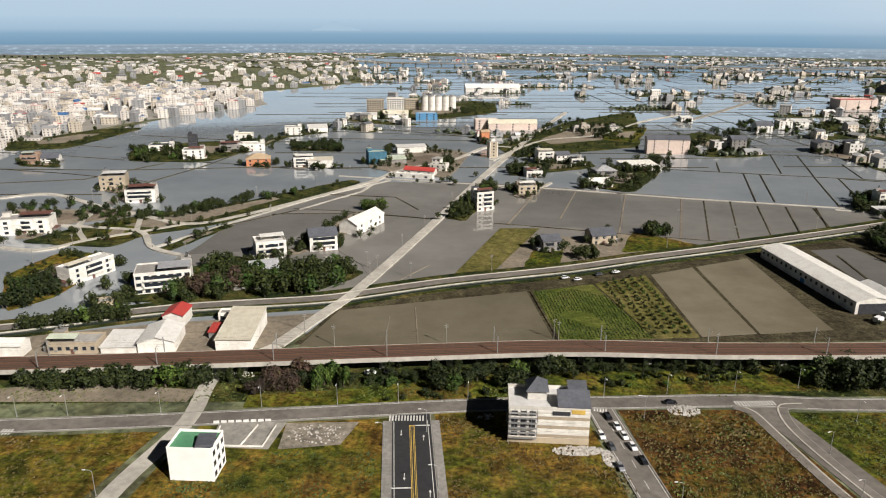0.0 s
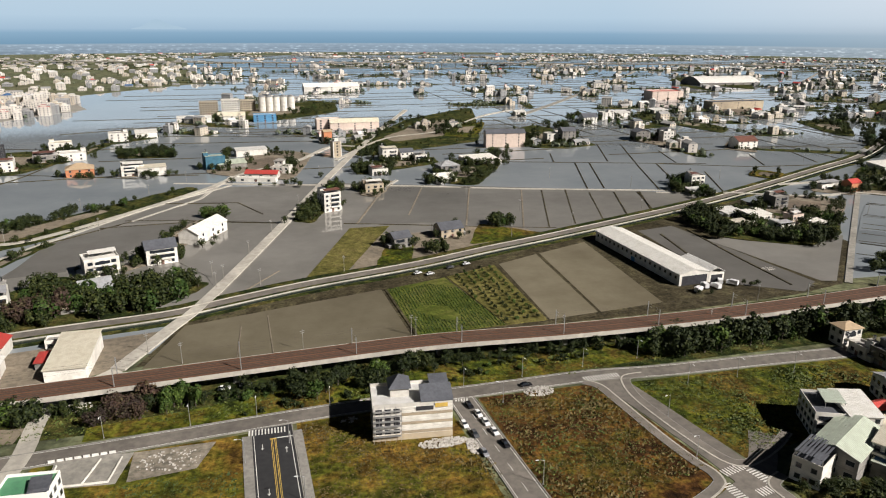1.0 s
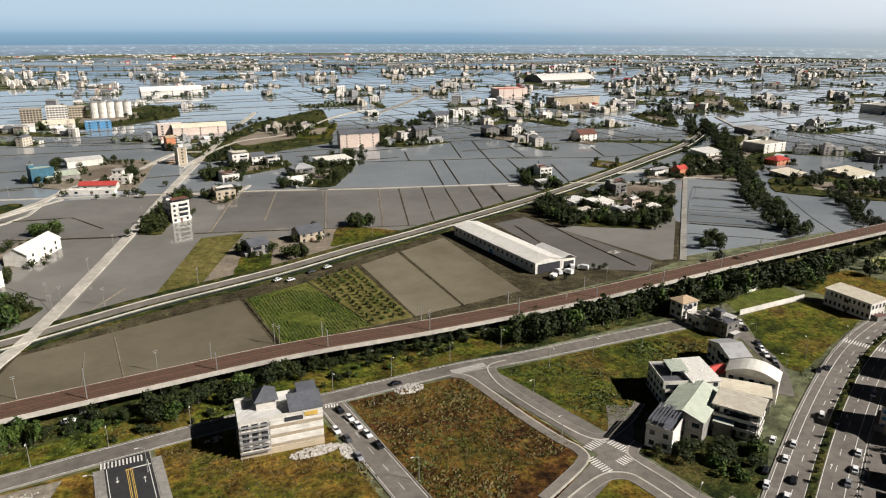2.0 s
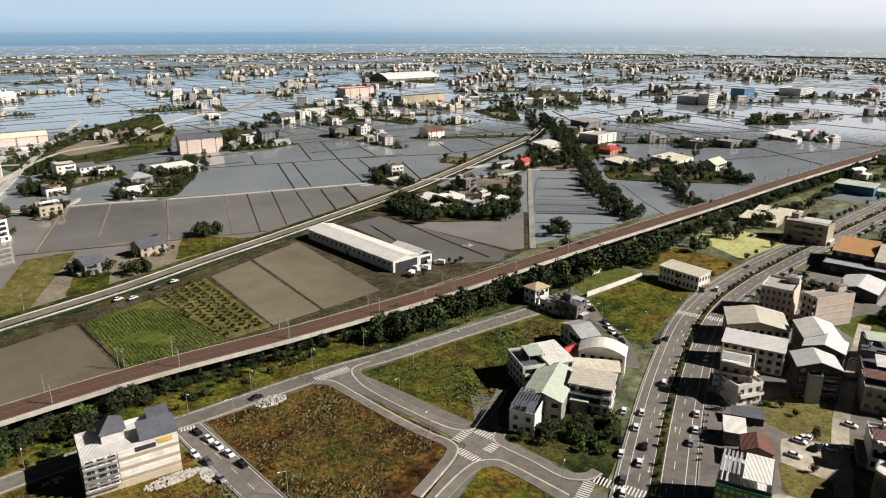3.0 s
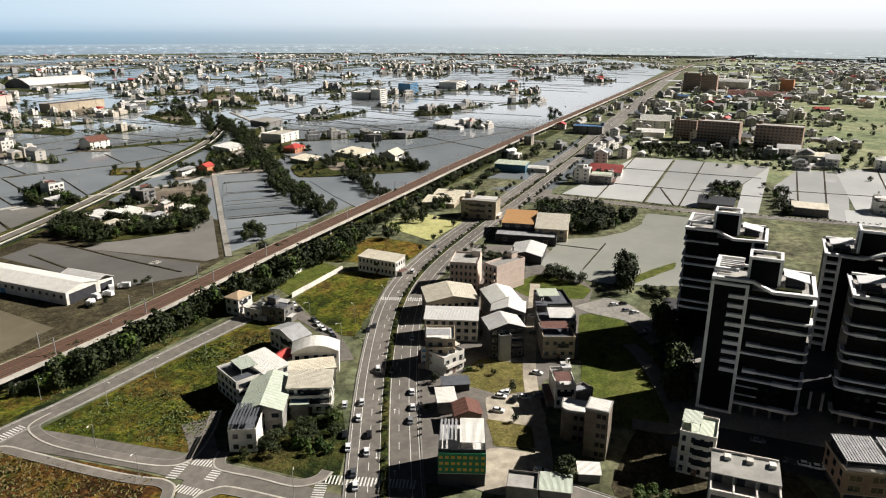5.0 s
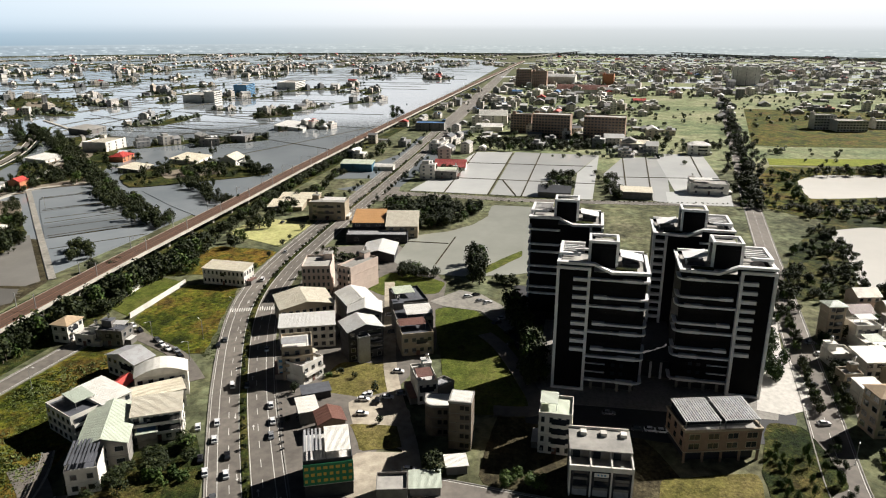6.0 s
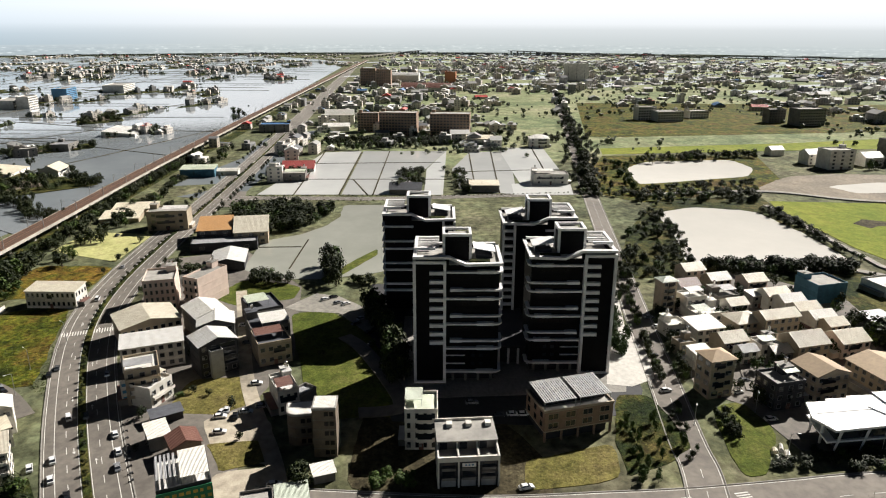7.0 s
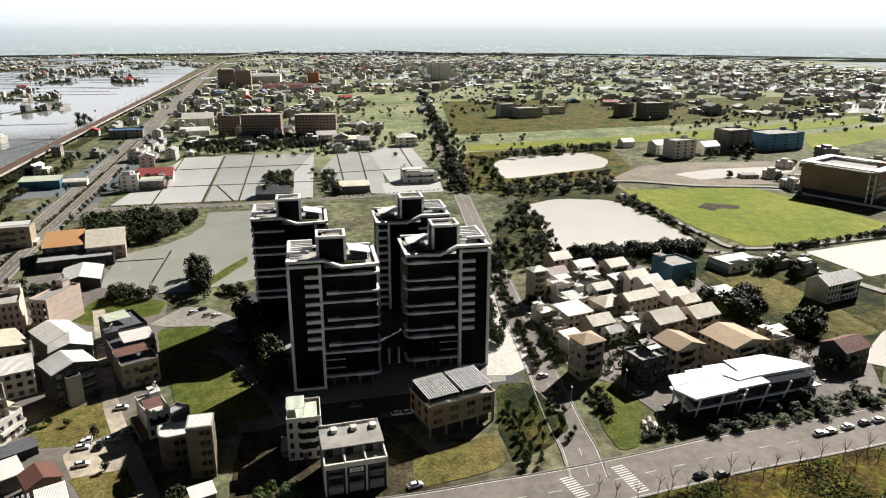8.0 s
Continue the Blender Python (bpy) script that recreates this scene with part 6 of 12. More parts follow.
island([(229.6, 703.5), (285.4, 703.0), (338.5, 702.6), (378.2, 775.1), (360.3, 878.4), (268.3, 796.1)], SHRUBBY, 0.6201, "low green island with a farmstead")
island([(-79.0, 990.7), (16.0, 972.4), (130.0, 1072.5), (139.9, 1241.2), (-38.3, 1220.2)], GREEN, 0.6222, "low green island with a farmstead")
island([(-428.9, 725.7), (-368.4, 742.5), (-342.3, 915.6), (-400.3, 900.1), (-445.4, 799.8), (-459.3, 780.1)], GREEN, 0.6243, "grass bank along the town edge")
island([(-177.4, 707.0), (-148.7, 841.5), (-162.2, 841.5), (-198.7, 723.8)], GREEN, 0.6264, "low green island with a farmstead")
island([(312.3, 477.7), (337.4, 458.5), (351.7, 485.3), (334.6, 502.4)], GREEN, 0.6285, "low green island with a farmstead")
island([(271.5, 396.7), (271.0, 352.3), (315.0, 323.7), (355.5, 341.6), (385.0, 376.0), (364.0, 425.8), (305.0, 429.5)], SHRUBBY, 0.6306, "low green island with a farmstead")
island([(421.3, 449.9), (444.5, 426.7), (495.1, 475.2), (461.0, 487.8)], EARTH, 0.6327, "low green island with a farmstead")
island([(455.6, 433.8), (491.9, 397.4), (507.6, 420.5), (471.4, 448.8)], EARTH, 0.6348, "low green island with a farmstead")
island([(332.0, 415.5), (371.4, 362.8), (433.7, 419.9), (389.2, 447.6)], EARTH, 0.6369, "low green island with a farmstead")
island([(471.4, 365.2), (554.2, 272.3), (581.1, 308.1), (603.5, 389.2), (519.0, 409.1)], GREEN, 0.639, "garden bank with sheds")
island([(446.5, 442.9), (515.2, 412.9), (675.3, 507.4), (719.4, 606.4), (534.6, 521.3)], SHRUBBY, 0.6411, "low green island with a farmstead")
island([(668.8, 424.6), (731.2, 362.5), (765.0, 386.8), (697.8, 435.8)], SHRUBBY, 0.6432, "low green island with a farmstead")
island([(896.5, 471.7), (943.6, 424.9), (1030.6, 478.3), (971.1, 507.1)], SHRUBBY, 0.6453, "low green island with a farmstead")
island([(785.8, 384.6), (838.6, 344.7), (873.9, 363.3), (833.6, 403.3)], EARTH, 0.6474, "low green island with a farmstead")
island([(411.7, 721.0), (432.1, 660.8), (467.8, 714.1), (436.9, 744.8)], EARTH, 0.6495, "low green island with a farmstead")
island([(479.6, 641.7), (501.5, 608.4), (542.0, 673.0), (533.8, 701.6)], EARTH, 0.6516, "low green island with a farmstead")
island([(522.1, 932.5), (553.3, 732.8), (593.3, 772.4), (584.0, 972.6)], GREEN, 0.6537, "low green island with a farmstead")
island([(413.2, 515.0), (428.3, 491.9), (455.7, 514.6), (440.0, 539.1)], DRY, 0.6558, "low green island with a farmstead")
island([(669.7, 943.9), (708.5, 849.5), (784.7, 955.3), (722.2, 1016.9)], EARTH, 0.6579, "low green island with a farmstead")
island([(727.2, 831.0), (675.7, 690.8), (692.1, 674.4), (805.4, 809.9)], GREEN, 0.66, "low green island with a farmstead")
island([(965.6, 1543.8), (1013.2, 1250.8), (1170.2, 1489.9), (1092.0, 1660.2)], GREEN, 0.6621, "low green island with a farmstead")
island([(889.3, 852.3), (923.3, 754.0), (1110.4, 951.8), (1044.3, 1016.5)], SHRUBBY, 0.6642, "low green island with a farmstead")
patch("paddy", [(97.6, 544.5), (158.6, 527.7), (133.2, 430.7), (81.4, 437.0), (59.4, 440.1)], PADDY, 0.3063, "brown flooded paddy between low dikes", "structure", category="")
patch("paddy", [(128.8, 505.2), (199.8, 505.3), (246.3, 488.5), (221.0, 393.2), (214.3, 381.9), (166.6, 388.8), (101.5, 411.6)], PADDY, 0.3034, "brown flooded paddy between low dikes", "structure", category="")
patch("paddy", [(-92.4, 388.7), (-53.7, 456.2), (-39.8, 473.9), (-95.1, 474.9), (-125.4, 440.9), (-132.6, 382.2)], PADDY, 0.3055, "flooded paddy between low dikes", "structure", category="")
patch("paddy", [(-77.9, 522.0), (-17.4, 517.3), (-40.2, 478.6), (-91.7, 478.0)], PADDY, 0.3076, "flooded paddy between low dikes", "structure", category="")
patch("paddy", [(-25.3, 339.7), (7.4, 452.3), (-15.5, 455.6), (-46.4, 387.7), (-31.3, 362.2)], PADDY, 0.3097, "flooded paddy between low dikes", "structure", category="")
patch("paddy", [(11.3, 455.1), (51.0, 559.7), (-18.9, 567.1), (-30.2, 478.5)], PADDY, 0.3118, "flooded paddy between low dikes", "structure", category="")
patch("paddy", [(430.3, 403.1), (486.0, 395.9), (443.3, 346.2), (399.1, 375.9)], FLOOD, 0.3189, "flooded paddy between low dikes", "structure", category="")
patch("paddy", [(397.7, 374.5), (437.7, 340.0), (413.9, 314.9), (371.5, 349.9)], FLOOD, 0.321, "flooded paddy between low dikes", "structure", category="")
patch("paddy", [(370.2, 348.7), (411.6, 312.1), (391.0, 289.8), (347.2, 327.1)], FLOOD, 0.3231, "flooded paddy between low dikes", "structure", category="")
patch("paddy", [(344.9, 325.0), (387.7, 286.3), (374.0, 272.3), (294.2, 276.0)], FLOOD, 0.3252, "flooded paddy between low dikes", "structure", category="")
patch("paddy", [(472.3, 347.9), (546.5, 273.5), (407.1, 255.9), (435.0, 298.9)], FLOOD, 0.3273, "flooded fish pond", "structure", category="")
road("lane", [(-315.0, 522.0), (-283.5, 534.5), (-227.3, 493.1), (-185.4, 465.9), (-152.7, 446.8), (-124.0, 464.8), (-77.9, 522.0), (-38.2, 578.4)], 5.0, "pale concrete field road between paddies", PALECON, 0.892, False, False)
road("lane", [(-212.4, 396.5), (-202.1, 409.9), (-175.4, 428.8), (-152.7, 446.8)], 4.0, "pale concrete field road between paddies", PALECON, 0.895, False, False)
road("lane", [(-274.2, 449.0), (-239.8, 445.7), (-204.1, 438.3), (-175.4, 428.8), (-156.4, 395.4), (-131.6, 379.1)], 4.0, "pale concrete field road between paddies", PALECON, 0.898, False, False)
road("lane", [(-227.3, 493.1), (-221.6, 445.4), (-202.1, 409.9)], 3.5, "pale concrete field road between paddies", PALECON, 0.901, False, False)
road("lane", [(-189.2, 466.0), (-177.5, 425.0)], 3.5, "pale concrete field road between paddies", PALECON, 0.904, False, False)
road("lane", [(-245.2, 397.2), (-222.7, 391.4), (-212.4, 396.5)], 4.0, "pale concrete field road between paddies", PALECON, 0.907, False, False)
road("lane", [(60.4, 559.6), (87.6, 538.6), (111.4, 569.7)], 2.5, "pale concrete field road between paddies", PALECON, 0.910, False, False)
road("lane", [(-38.2, 578.4), (-10.4, 631.8), (33.2, 673.8), (73.7, 750.1), (101.3, 750.0)], 5.0, "pale concrete field road between paddies", PALECON, 0.913, False, False)
road("lane", [(72.0, 673.4), (143.4, 796.7), (219.9, 840.2), (317.1, 972.8), (388.9, 1038.1)], 4.0, "pale concrete field road between paddies", PALECON, 0.916, False, False)
road("lane", [(352.0, 462.3), (411.2, 435.6), (453.8, 435.6), (496.0, 400.8)], 3.0, "pale concrete field road between paddies", PALECON, 0.919, False, False)
road("lane", [(469.5, 450.7), (560.3, 495.7), (703.5, 583.4), (821.0, 738.3)], 3.5, "pale concrete field road between paddies", PALECON, 0.922, False, False)

road("lane", [(413.9, 475.6), (450.9, 477.3), (484.1, 464.6)], 3.5, "pale concrete field road between paddies", PALECON, 0.928, False, False)
road("lane", [(521.2, -145.6), (532.1, -237.5), (504.9, -292.5), (482.1, -361.6), (428.6, -399.0)], 5.0, "park road along the lawn", CONCRETE, 0.931, False, False)
road("lane", [(487.8, -222.0), (380.4, -224.1), (347.1, -236.2), (354.5, -331.5)], 3.5, "footpath along the lawn", CONCRETE, 0.934, False, False)
road("lane", [(349.2, -207.5), (318.3, -240.1), (273.2, -257.4)], 5.0, "lane by the garden plots", CONCRETE, 0.937, False, False)
road("lane", [(224.3, -100.2), (272.9, -112.1), (315.3, -115.4)], 4.5, "alley between houses", ASPHALT, 0.590, False, False)
road("lane", [(221.5, -151.5), (264.6, -155.9), (324.8, -156.1)], 4.5, "alley between houses", ASPHALT, 0.593, False, False)
road("lane", [(160.9, 49.4), (184.3, 57.2), (213.0, 69.9), (237.2, 79.1), (279.1, 91.4), (320.3, 103.6)], 5.0, "concrete alley between houses", DUST, 0.2, False, False)
road("lane", [(268.9, 47.5), (257.6, 39.1), (233.6, 27.7), (213.8, 21.5), (209.7, 35.2)], 6.0, "access road below the towers", ASPHALT, 0.599, False, False)
# ---- dikes ----
for line, half, soil in (
    ([(-69.2, 602.0), (56.1, 563.8), (118.6, 546.1), (163.9, 527.6)], 1.50, PALECON),
    ([(156.3, 531.0), (203.6, 514.0), (319.6, 479.0)], 1.50, PALECON),
    ([(301.2, 477.1), (327.7, 468.2), (352.0, 462.3)], 1.50, PALECON),
    ([(231.0, 627.7), (299.5, 606.5), (412.9, 572.8)], 0.42, WETMUD),
    ([(336.4, 710.9), (413.0, 692.6), (491.6, 673.9)], 0.42, WETMUD),
    ([(50.8, 445.9), (92.2, 432.2), (133.6, 417.2), (183.2, 402.0)], 0.42, WETMUD),
    ([(215.8, 505.2), (179.0, 403.5)], 0.42, WETMUD),
    ([(235.1, 502.7), (199.5, 407.9)], 0.42, WETMUD),
    ([(249.5, 488.8), (222.5, 413.5)], 0.42, WETMUD),
    ([(269.4, 486.0), (244.1, 418.8)], 0.42, WETMUD),
    ([(290.0, 483.0), (267.8, 427.5)], 0.42, WETMUD),
    ([(293.3, 608.8), (254.7, 502.3)], 0.42, WETMUD),
    ([(306.3, 604.1), (269.0, 501.7)], 0.42, WETMUD),
    ([(348.0, 589.4), (308.6, 483.0)], 0.42, WETMUD),
    ([(366.3, 582.9), (338.3, 508.0)], 0.42, WETMUD),
    ([(365.4, 705.0), (327.3, 606.4)], 0.42, WETMUD),
    ([(389.6, 696.5), (350.6, 594.9)], 0.42, WETMUD),
    ([(408.4, 649.0), (388.2, 584.8)], 0.42, WETMUD),
    ([(290.1, 660.6), (274.6, 615.4)], 0.42, WETMUD),
    ([(370.2, 582.8), (448.2, 549.0), (513.2, 542.6)], 0.42, WETMUD),
    ([(497.3, 659.6), (565.0, 636.7), (633.0, 616.9)], 0.42, WETMUD),
    ([(287.7, 482.1), (270.6, 431.7)], 0.42, WETMUD),
    ([(388.7, 539.5), (354.8, 465.8)], 0.42, WETMUD),
    ([(487.2, 605.8), (462.9, 553.1)], 0.42, WETMUD),
    ([(541.1, 609.9), (523.5, 553.4)], 0.42, WETMUD),
    ([(893.1, 723.3), (818.0, 566.5), (761.6, 421.4), (681.7, 266.8)], 0.42, WETMUD),
    ([(946.4, 603.5), (880.5, 430.5), (857.1, 352.5), (846.5, 264.1)], 0.42, WETMUD),
    ([(869.8, 782.0), (994.3, 748.8), (1116.5, 713.2)], 0.65, WETMUD),
    ([(586.0, 371.2), (690.5, 335.4), (868.3, 283.7)], 0.42, WETMUD),
    ([(687.5, 508.2), (779.6, 471.1), (859.8, 428.0)], 0.42, WETMUD),
    ([(919.3, 492.6), (1042.7, 466.1), (1216.9, 403.4)], 0.65, WETMUD),
    ([(465.8, 434.9), (498.4, 406.0)], 0.42, WETMUD),
    ([(436.1, 407.2), (467.5, 375.7)], 0.42, WETMUD),
    ([(406.8, 379.9), (440.0, 346.5)], 0.42, WETMUD),
    ([(386.4, 360.9), (422.4, 324.7)], 0.42, WETMUD),
    ([(366.6, 342.4), (404.1, 304.7)], 0.42, WETMUD),
    ([(348.6, 325.7), (387.8, 288.4)], 0.42, WETMUD),
    ([(417.2, 831.6), (495.1, 813.5)], 0.65, WETMUD),
    ([(478.2, 296.5), (468.1, 260.4)], 0.42, WETMUD),
    ([(-89.3, 487.4), (-56.3, 480.4), (7.5, 458.0)], 0.42, WETMUD),
    ([(-292.7, 692.1), (-182.5, 661.2), (-92.0, 624.8)], 0.42, WETMUD),
    ([(-105.3, 874.2), (-13.5, 850.1), (74.2, 827.0)], 0.42, WETMUD),
    ([(-378.7, 635.9), (-308.4, 614.8), (-227.3, 580.9)], 0.42, WETMUD),
    ([(-428.8, 725.5), (-356.5, 705.2), (-285.1, 679.8)], 0.42, WETMUD),
    ([(-398.0, 779.5), (-325.8, 752.8)], 0.42, WETMUD),
    ([(98.6, 551.7), (59.5, 444.1)], 0.50, EARTH),
    ([(125.4, 537.7), (96.8, 456.0)], 0.50, EARTH),
    ([(161.5, 524.7), (128.2, 422.0)], 0.50, EARTH),
    ([(200.8, 510.6), (163.3, 409.2)], 0.50, EARTH),
):
    tagged(part("dike", ribbon(Geo(), line, half, -half, 0, 0.45), soil), "low straight dike between flooded paddies", "dike", "dikes", "structure")
tagged(part("dike", ribbon(Geo(), [(241.4, 372.7), (226.2, 285.7)], 0.5, -0.5, 0, 0.45), WETMUD), "low earth dike between flooded paddies", "dike", "dikes", "structure")
tagged(part("dike", ribbon(Geo(), [(263.7, 379.3), (258.6, 320.1), (256.7, 275.7)], 0.5, -0.5, 0, 0.45), WETMUD), "low earth dike between flooded paddies", "dike", "dikes", "structure")
tagged(part("dike", ribbon(Geo(), [(432.0, 404.7), (469.4, 373.9)], 0.45, -0.45, 0, 0.45), WETMUD), "low earth dike between flooded paddies", "dike", "dikes", "structure")
tagged(part("dike", ribbon(Geo(), [(403.1, 377.7), (441.1, 345.5)], 0.45, -0.45, 0, 0.45), WETMUD), "low earth dike between flooded paddies", "dike", "dikes", "structure")
tagged(part("dike", ribbon(Geo(), [(376.3, 352.7), (414.8, 319.1)], 0.45, -0.45, 0, 0.45), WETMUD), "low earth dike between flooded paddies", "dike", "dikes", "structure")
tagged(part("dike", ribbon(Geo(), [(351.5, 329.5), (390.6, 294.7)], 0.45, -0.45, 0, 0.45), WETMUD), "low earth dike between flooded paddies", "dike", "dikes", "structure")
tagged(part("dike", ribbon(Geo(), [(329.6, 309.0), (369.2, 273.1)], 0.45, -0.45, 0, 0.45), WETMUD), "low earth dike between flooded paddies", "dike", "dikes", "structure")
tagged(part("dike", ribbon(Geo(), [(-378.8, 636.1), (-275.3, 629.7), (-126.0, 643.9), (-51.8, 632.3)], 0.65, -0.65, 0, 0.45), WETMUD), "low earth dike between flooded paddies", "dike", "dikes", "structure")
tagged(part("dike", ribbon(Geo(), [(-345.2, 576.0), (-283.0, 590.8), (-241.1, 661.9)], 0.65, -0.65, 0, 0.45), WETMUD), "low earth dike between flooded paddies", "dike", "dikes", "structure")
tagged(part("dike", ribbon(Geo(), [(-230.1, 563.7), (-196.9, 655.8), (-167.1, 798.4)], 0.65, -0.65, 0, 0.45), WETMUD), "low earth dike between flooded paddies", "dike", "dikes", "structure")
tagged(part("dike", ribbon(Geo(), [(-322.3, 535.1), (-244.7, 533.9)], 0.65, -0.65, 0, 0.45), WETMUD), "low earth dike between flooded paddies", "dike", "dikes", "structure")
tagged(part("dike", ribbon(Geo(), [(-329.3, 842.1), (-199.0, 798.5), (-114.7, 789.9)], 0.65, -0.65, 0, 0.45), WETMUD), "low earth dike between flooded paddies", "dike", "dikes", "structure")
tagged(part("dike", ribbon(Geo(), [(-118.7, 819.2), (78.1, 797.1)], 0.65, -0.65, 0, 0.45), WETMUD), "low earth dike between flooded paddies", "dike", "dikes", "structure")
tagged(part("dike", ribbon(Geo(), [(-88.0, 915.4), (80.1, 818.3)], 0.65, -0.65, 0, 0.45), WETMUD), "low earth dike between flooded paddies", "dike", "dikes", "structure")
tagged(part("dike", ribbon(Geo(), [(-102.3, 472.0), (-39.8, 473.9), (7.5, 458.0)], 0.65, -0.65, 0, 0.45), WETMUD), "low earth dike between flooded paddies", "dike", "dikes", "structure")
tagged(part("dike", ribbon(Geo(), [(-126.1, 443.6), (-84.8, 484.2)], 0.65, -0.65, 0, 0.45), WETMUD), "low earth dike between flooded paddies", "dike", "dikes", "structure")
tagged(part("dike", ribbon(Geo(), [(-70.5, 531.2), (-17.5, 521.0), (-0.2, 482.7)], 0.65, -0.65, 0, 0.45), WETMUD), "low earth dike between flooded paddies", "dike", "dikes", "structure")
tagged(part("dike", ribbon(Geo(), [(-226.7, 915.5), (-77.6, 972.3)], 0.65, -0.65, 0, 0.45), WETMUD), "low earth dike between flooded paddies", "dike", "dikes", "structure")
tagged(part("dike", ribbon(Geo(), [(-29.2, 915.4), (87.7, 899.4)], 0.65, -0.65, 0, 0.45), WETMUD), "low earth dike between flooded paddies", "dike", "dikes", "structure")
tagged(part("dike", ribbon(Geo(), [(-84.8, 484.2), (-44.9, 540.6), (-20.8, 632.0)], 1.2, -1.2, 0, 0.5), PALECON), "low earth dike between flooded paddies", "dike", "dikes", "structure")
tagged(part("dike", ribbon(Geo(), [(-156.4, 395.4), (-126.8, 446.3), (-77.9, 522.0), (-24.1, 582.8)], 1.3, -1.3, 0, 0.6), PALECON), "low earth dike between flooded paddies", "dike", "dikes", "structure")
tagged(part("dike", ribbon(Geo(), [(-12.0, 335.2), (5.9, 361.4)], 0.25, -0.25, 0, 0.35), EARTH), "low earth dike between flooded paddies", "dike", "dikes", "structure")
tagged(part("dike", ribbon(Geo(), [(-0.5, 261.6), (-1.7, 301.0)], 0.22, -0.22, 0, 0.3), EARTH), "low earth dike between flooded paddies", "dike", "dikes", "structure")
tagged(part("dike", ribbon(Geo(), [(-14.4, 260.9), (-13.2, 291.3)], 0.2, -0.2, 0, 0.3), EARTH), "low earth dike between flooded paddies", "dike", "dikes", "structure")
tagged(part("dike", ribbon(Geo(), [(55.6, 320.0), (58.6, 263.4)], 0.6, -0.6, 0, 0.45), WETMUD), "low earth dike between flooded paddies", "dike", "dikes", "structure")
tagged(part("dike", ribbon(Geo(), [(575.1, 153.2), (575.7, 83.2), (576.3, 3.7)], 0.5, -0.5, 0, 0.45), WETMUD), "low earth dike between flooded paddies", "dike", "dikes", "structure")
tagged(part("dike", ribbon(Geo(), [(520.5, 118.9), (705.8, 124.9)], 0.5, -0.5, 0, 0.45), WETMUD), "low earth dike between flooded paddies", "dike", "dikes", "structure")
tagged(part("dike", ribbon(Geo(), [(520.7, 84.9), (706.2, 88.0)], 0.5, -0.5, 0, 0.45), WETMUD), "low earth dike between flooded paddies", "dike", "dikes", "structure")
tagged(part("dike", ribbon(Geo(), [(575.7, 80.9), (520.9, 63.7)], 0.5, -0.5, 0, 0.45), WETMUD), "low earth dike between flooded paddies", "dike", "dikes", "structure")
tagged(part("dike", ribbon(Geo(), [(700.8, -19.8), (534.7, -18.7)], 0.5, -0.5, 0, 0.45), WETMUD), "low earth dike between flooded paddies", "dike", "dikes", "structure")
tagged(part("dike", ribbon(Geo(), [(714.3, -42.2), (527.2, -36.4)], 0.5, -0.5, 0, 0.45), WETMUD), "low earth dike between flooded paddies", "dike", "dikes", "structure")
tagged(part("dike", ribbon(Geo(), [(606.9, -2.4), (620.4, -102.3)], 0.5, -0.5, 0, 0.45), WETMUD), "low earth dike between flooded paddies", "dike", "dikes", "structure")
tagged(part("dike", ribbon(Geo(), [(645.2, 123.1), (651.9, 8.4)], 0.5, -0.5, 0, 0.45), WETMUD), "low earth dike between flooded paddies", "dike", "dikes", "structure")
tagged(part("dike", ribbon(Geo(), [(713.2, 60.1), (520.9, 59.4)], 0.5, -0.5, 0, 0.45), WETMUD), "low earth dike between flooded paddies", "dike", "dikes", "structure")
tagged(part("dike", ribbon(Geo(), [(735.6, -86.3), (568.1, -81.8)], 0.5, -0.5, 0, 0.45), WETMUD), "low earth dike between flooded paddies", "dike", "dikes", "structure")
tagged(part("dike", ribbon(Geo(), [(389.0, 112.5), (390.0, 88.3)], 0.35, -0.35, 0, 0.45), WETMUD), "low earth dike between flooded paddies", "dike", "dikes", "structure")
tagged(part("dike", ribbon(Geo(), [(352.0, 87.3), (404.0, 86.8)], 0.35, -0.35, 0, 0.45), WETMUD), "low earth dike between flooded paddies", "dike", "dikes", "structure")
road("lane", [(287.0, 270.5), (363.4, 345.7), (470.2, 449.9)], 3.6, "narrow concrete farm lane between paddies", CONCRETE, 0.5, False, False)
patch("canal", [(578.4, 554.8), (604.2, 559.3), (672.4, 614.4), (779.9, 726.4), (1002.1, 886.8), (1013.0, 908.0), (799.1, 759.9), (672.8, 636.9)], CANAL, 0.5, "green canal winding through fields", category="water")
road("road", [(1175.8, 1339.9), (1983.7, 2102.9), (3609.3, 3694.0)], 8.0, "distant road on a low embankment", CONCRETE, 0.6, False, False)
road("road", [(347.6, 937.2), (521.9, 1149.8), (885.9, 1621.1), (1097.3, 1903.6)], 9.0, "distant road across the flooded fields", CONCRETE, 0.6, False, False)
elevated_road([(-2542.1, 3222.4), (-1688.5, 2981.8), (-1105.6, 2708.3), (-478.2, 2570.9), (85.3, 2405.4), (657.7, 2295.1), (1372.6, 2054.4), (1791.5, 1893.4)])
elevated_road([(2859.9, 321.3), (3742.4, 67.1), (3591.3, -327.4), (3038.3, -751.0), (2945.3, -1189.1), (2759.5, -1694.2)])
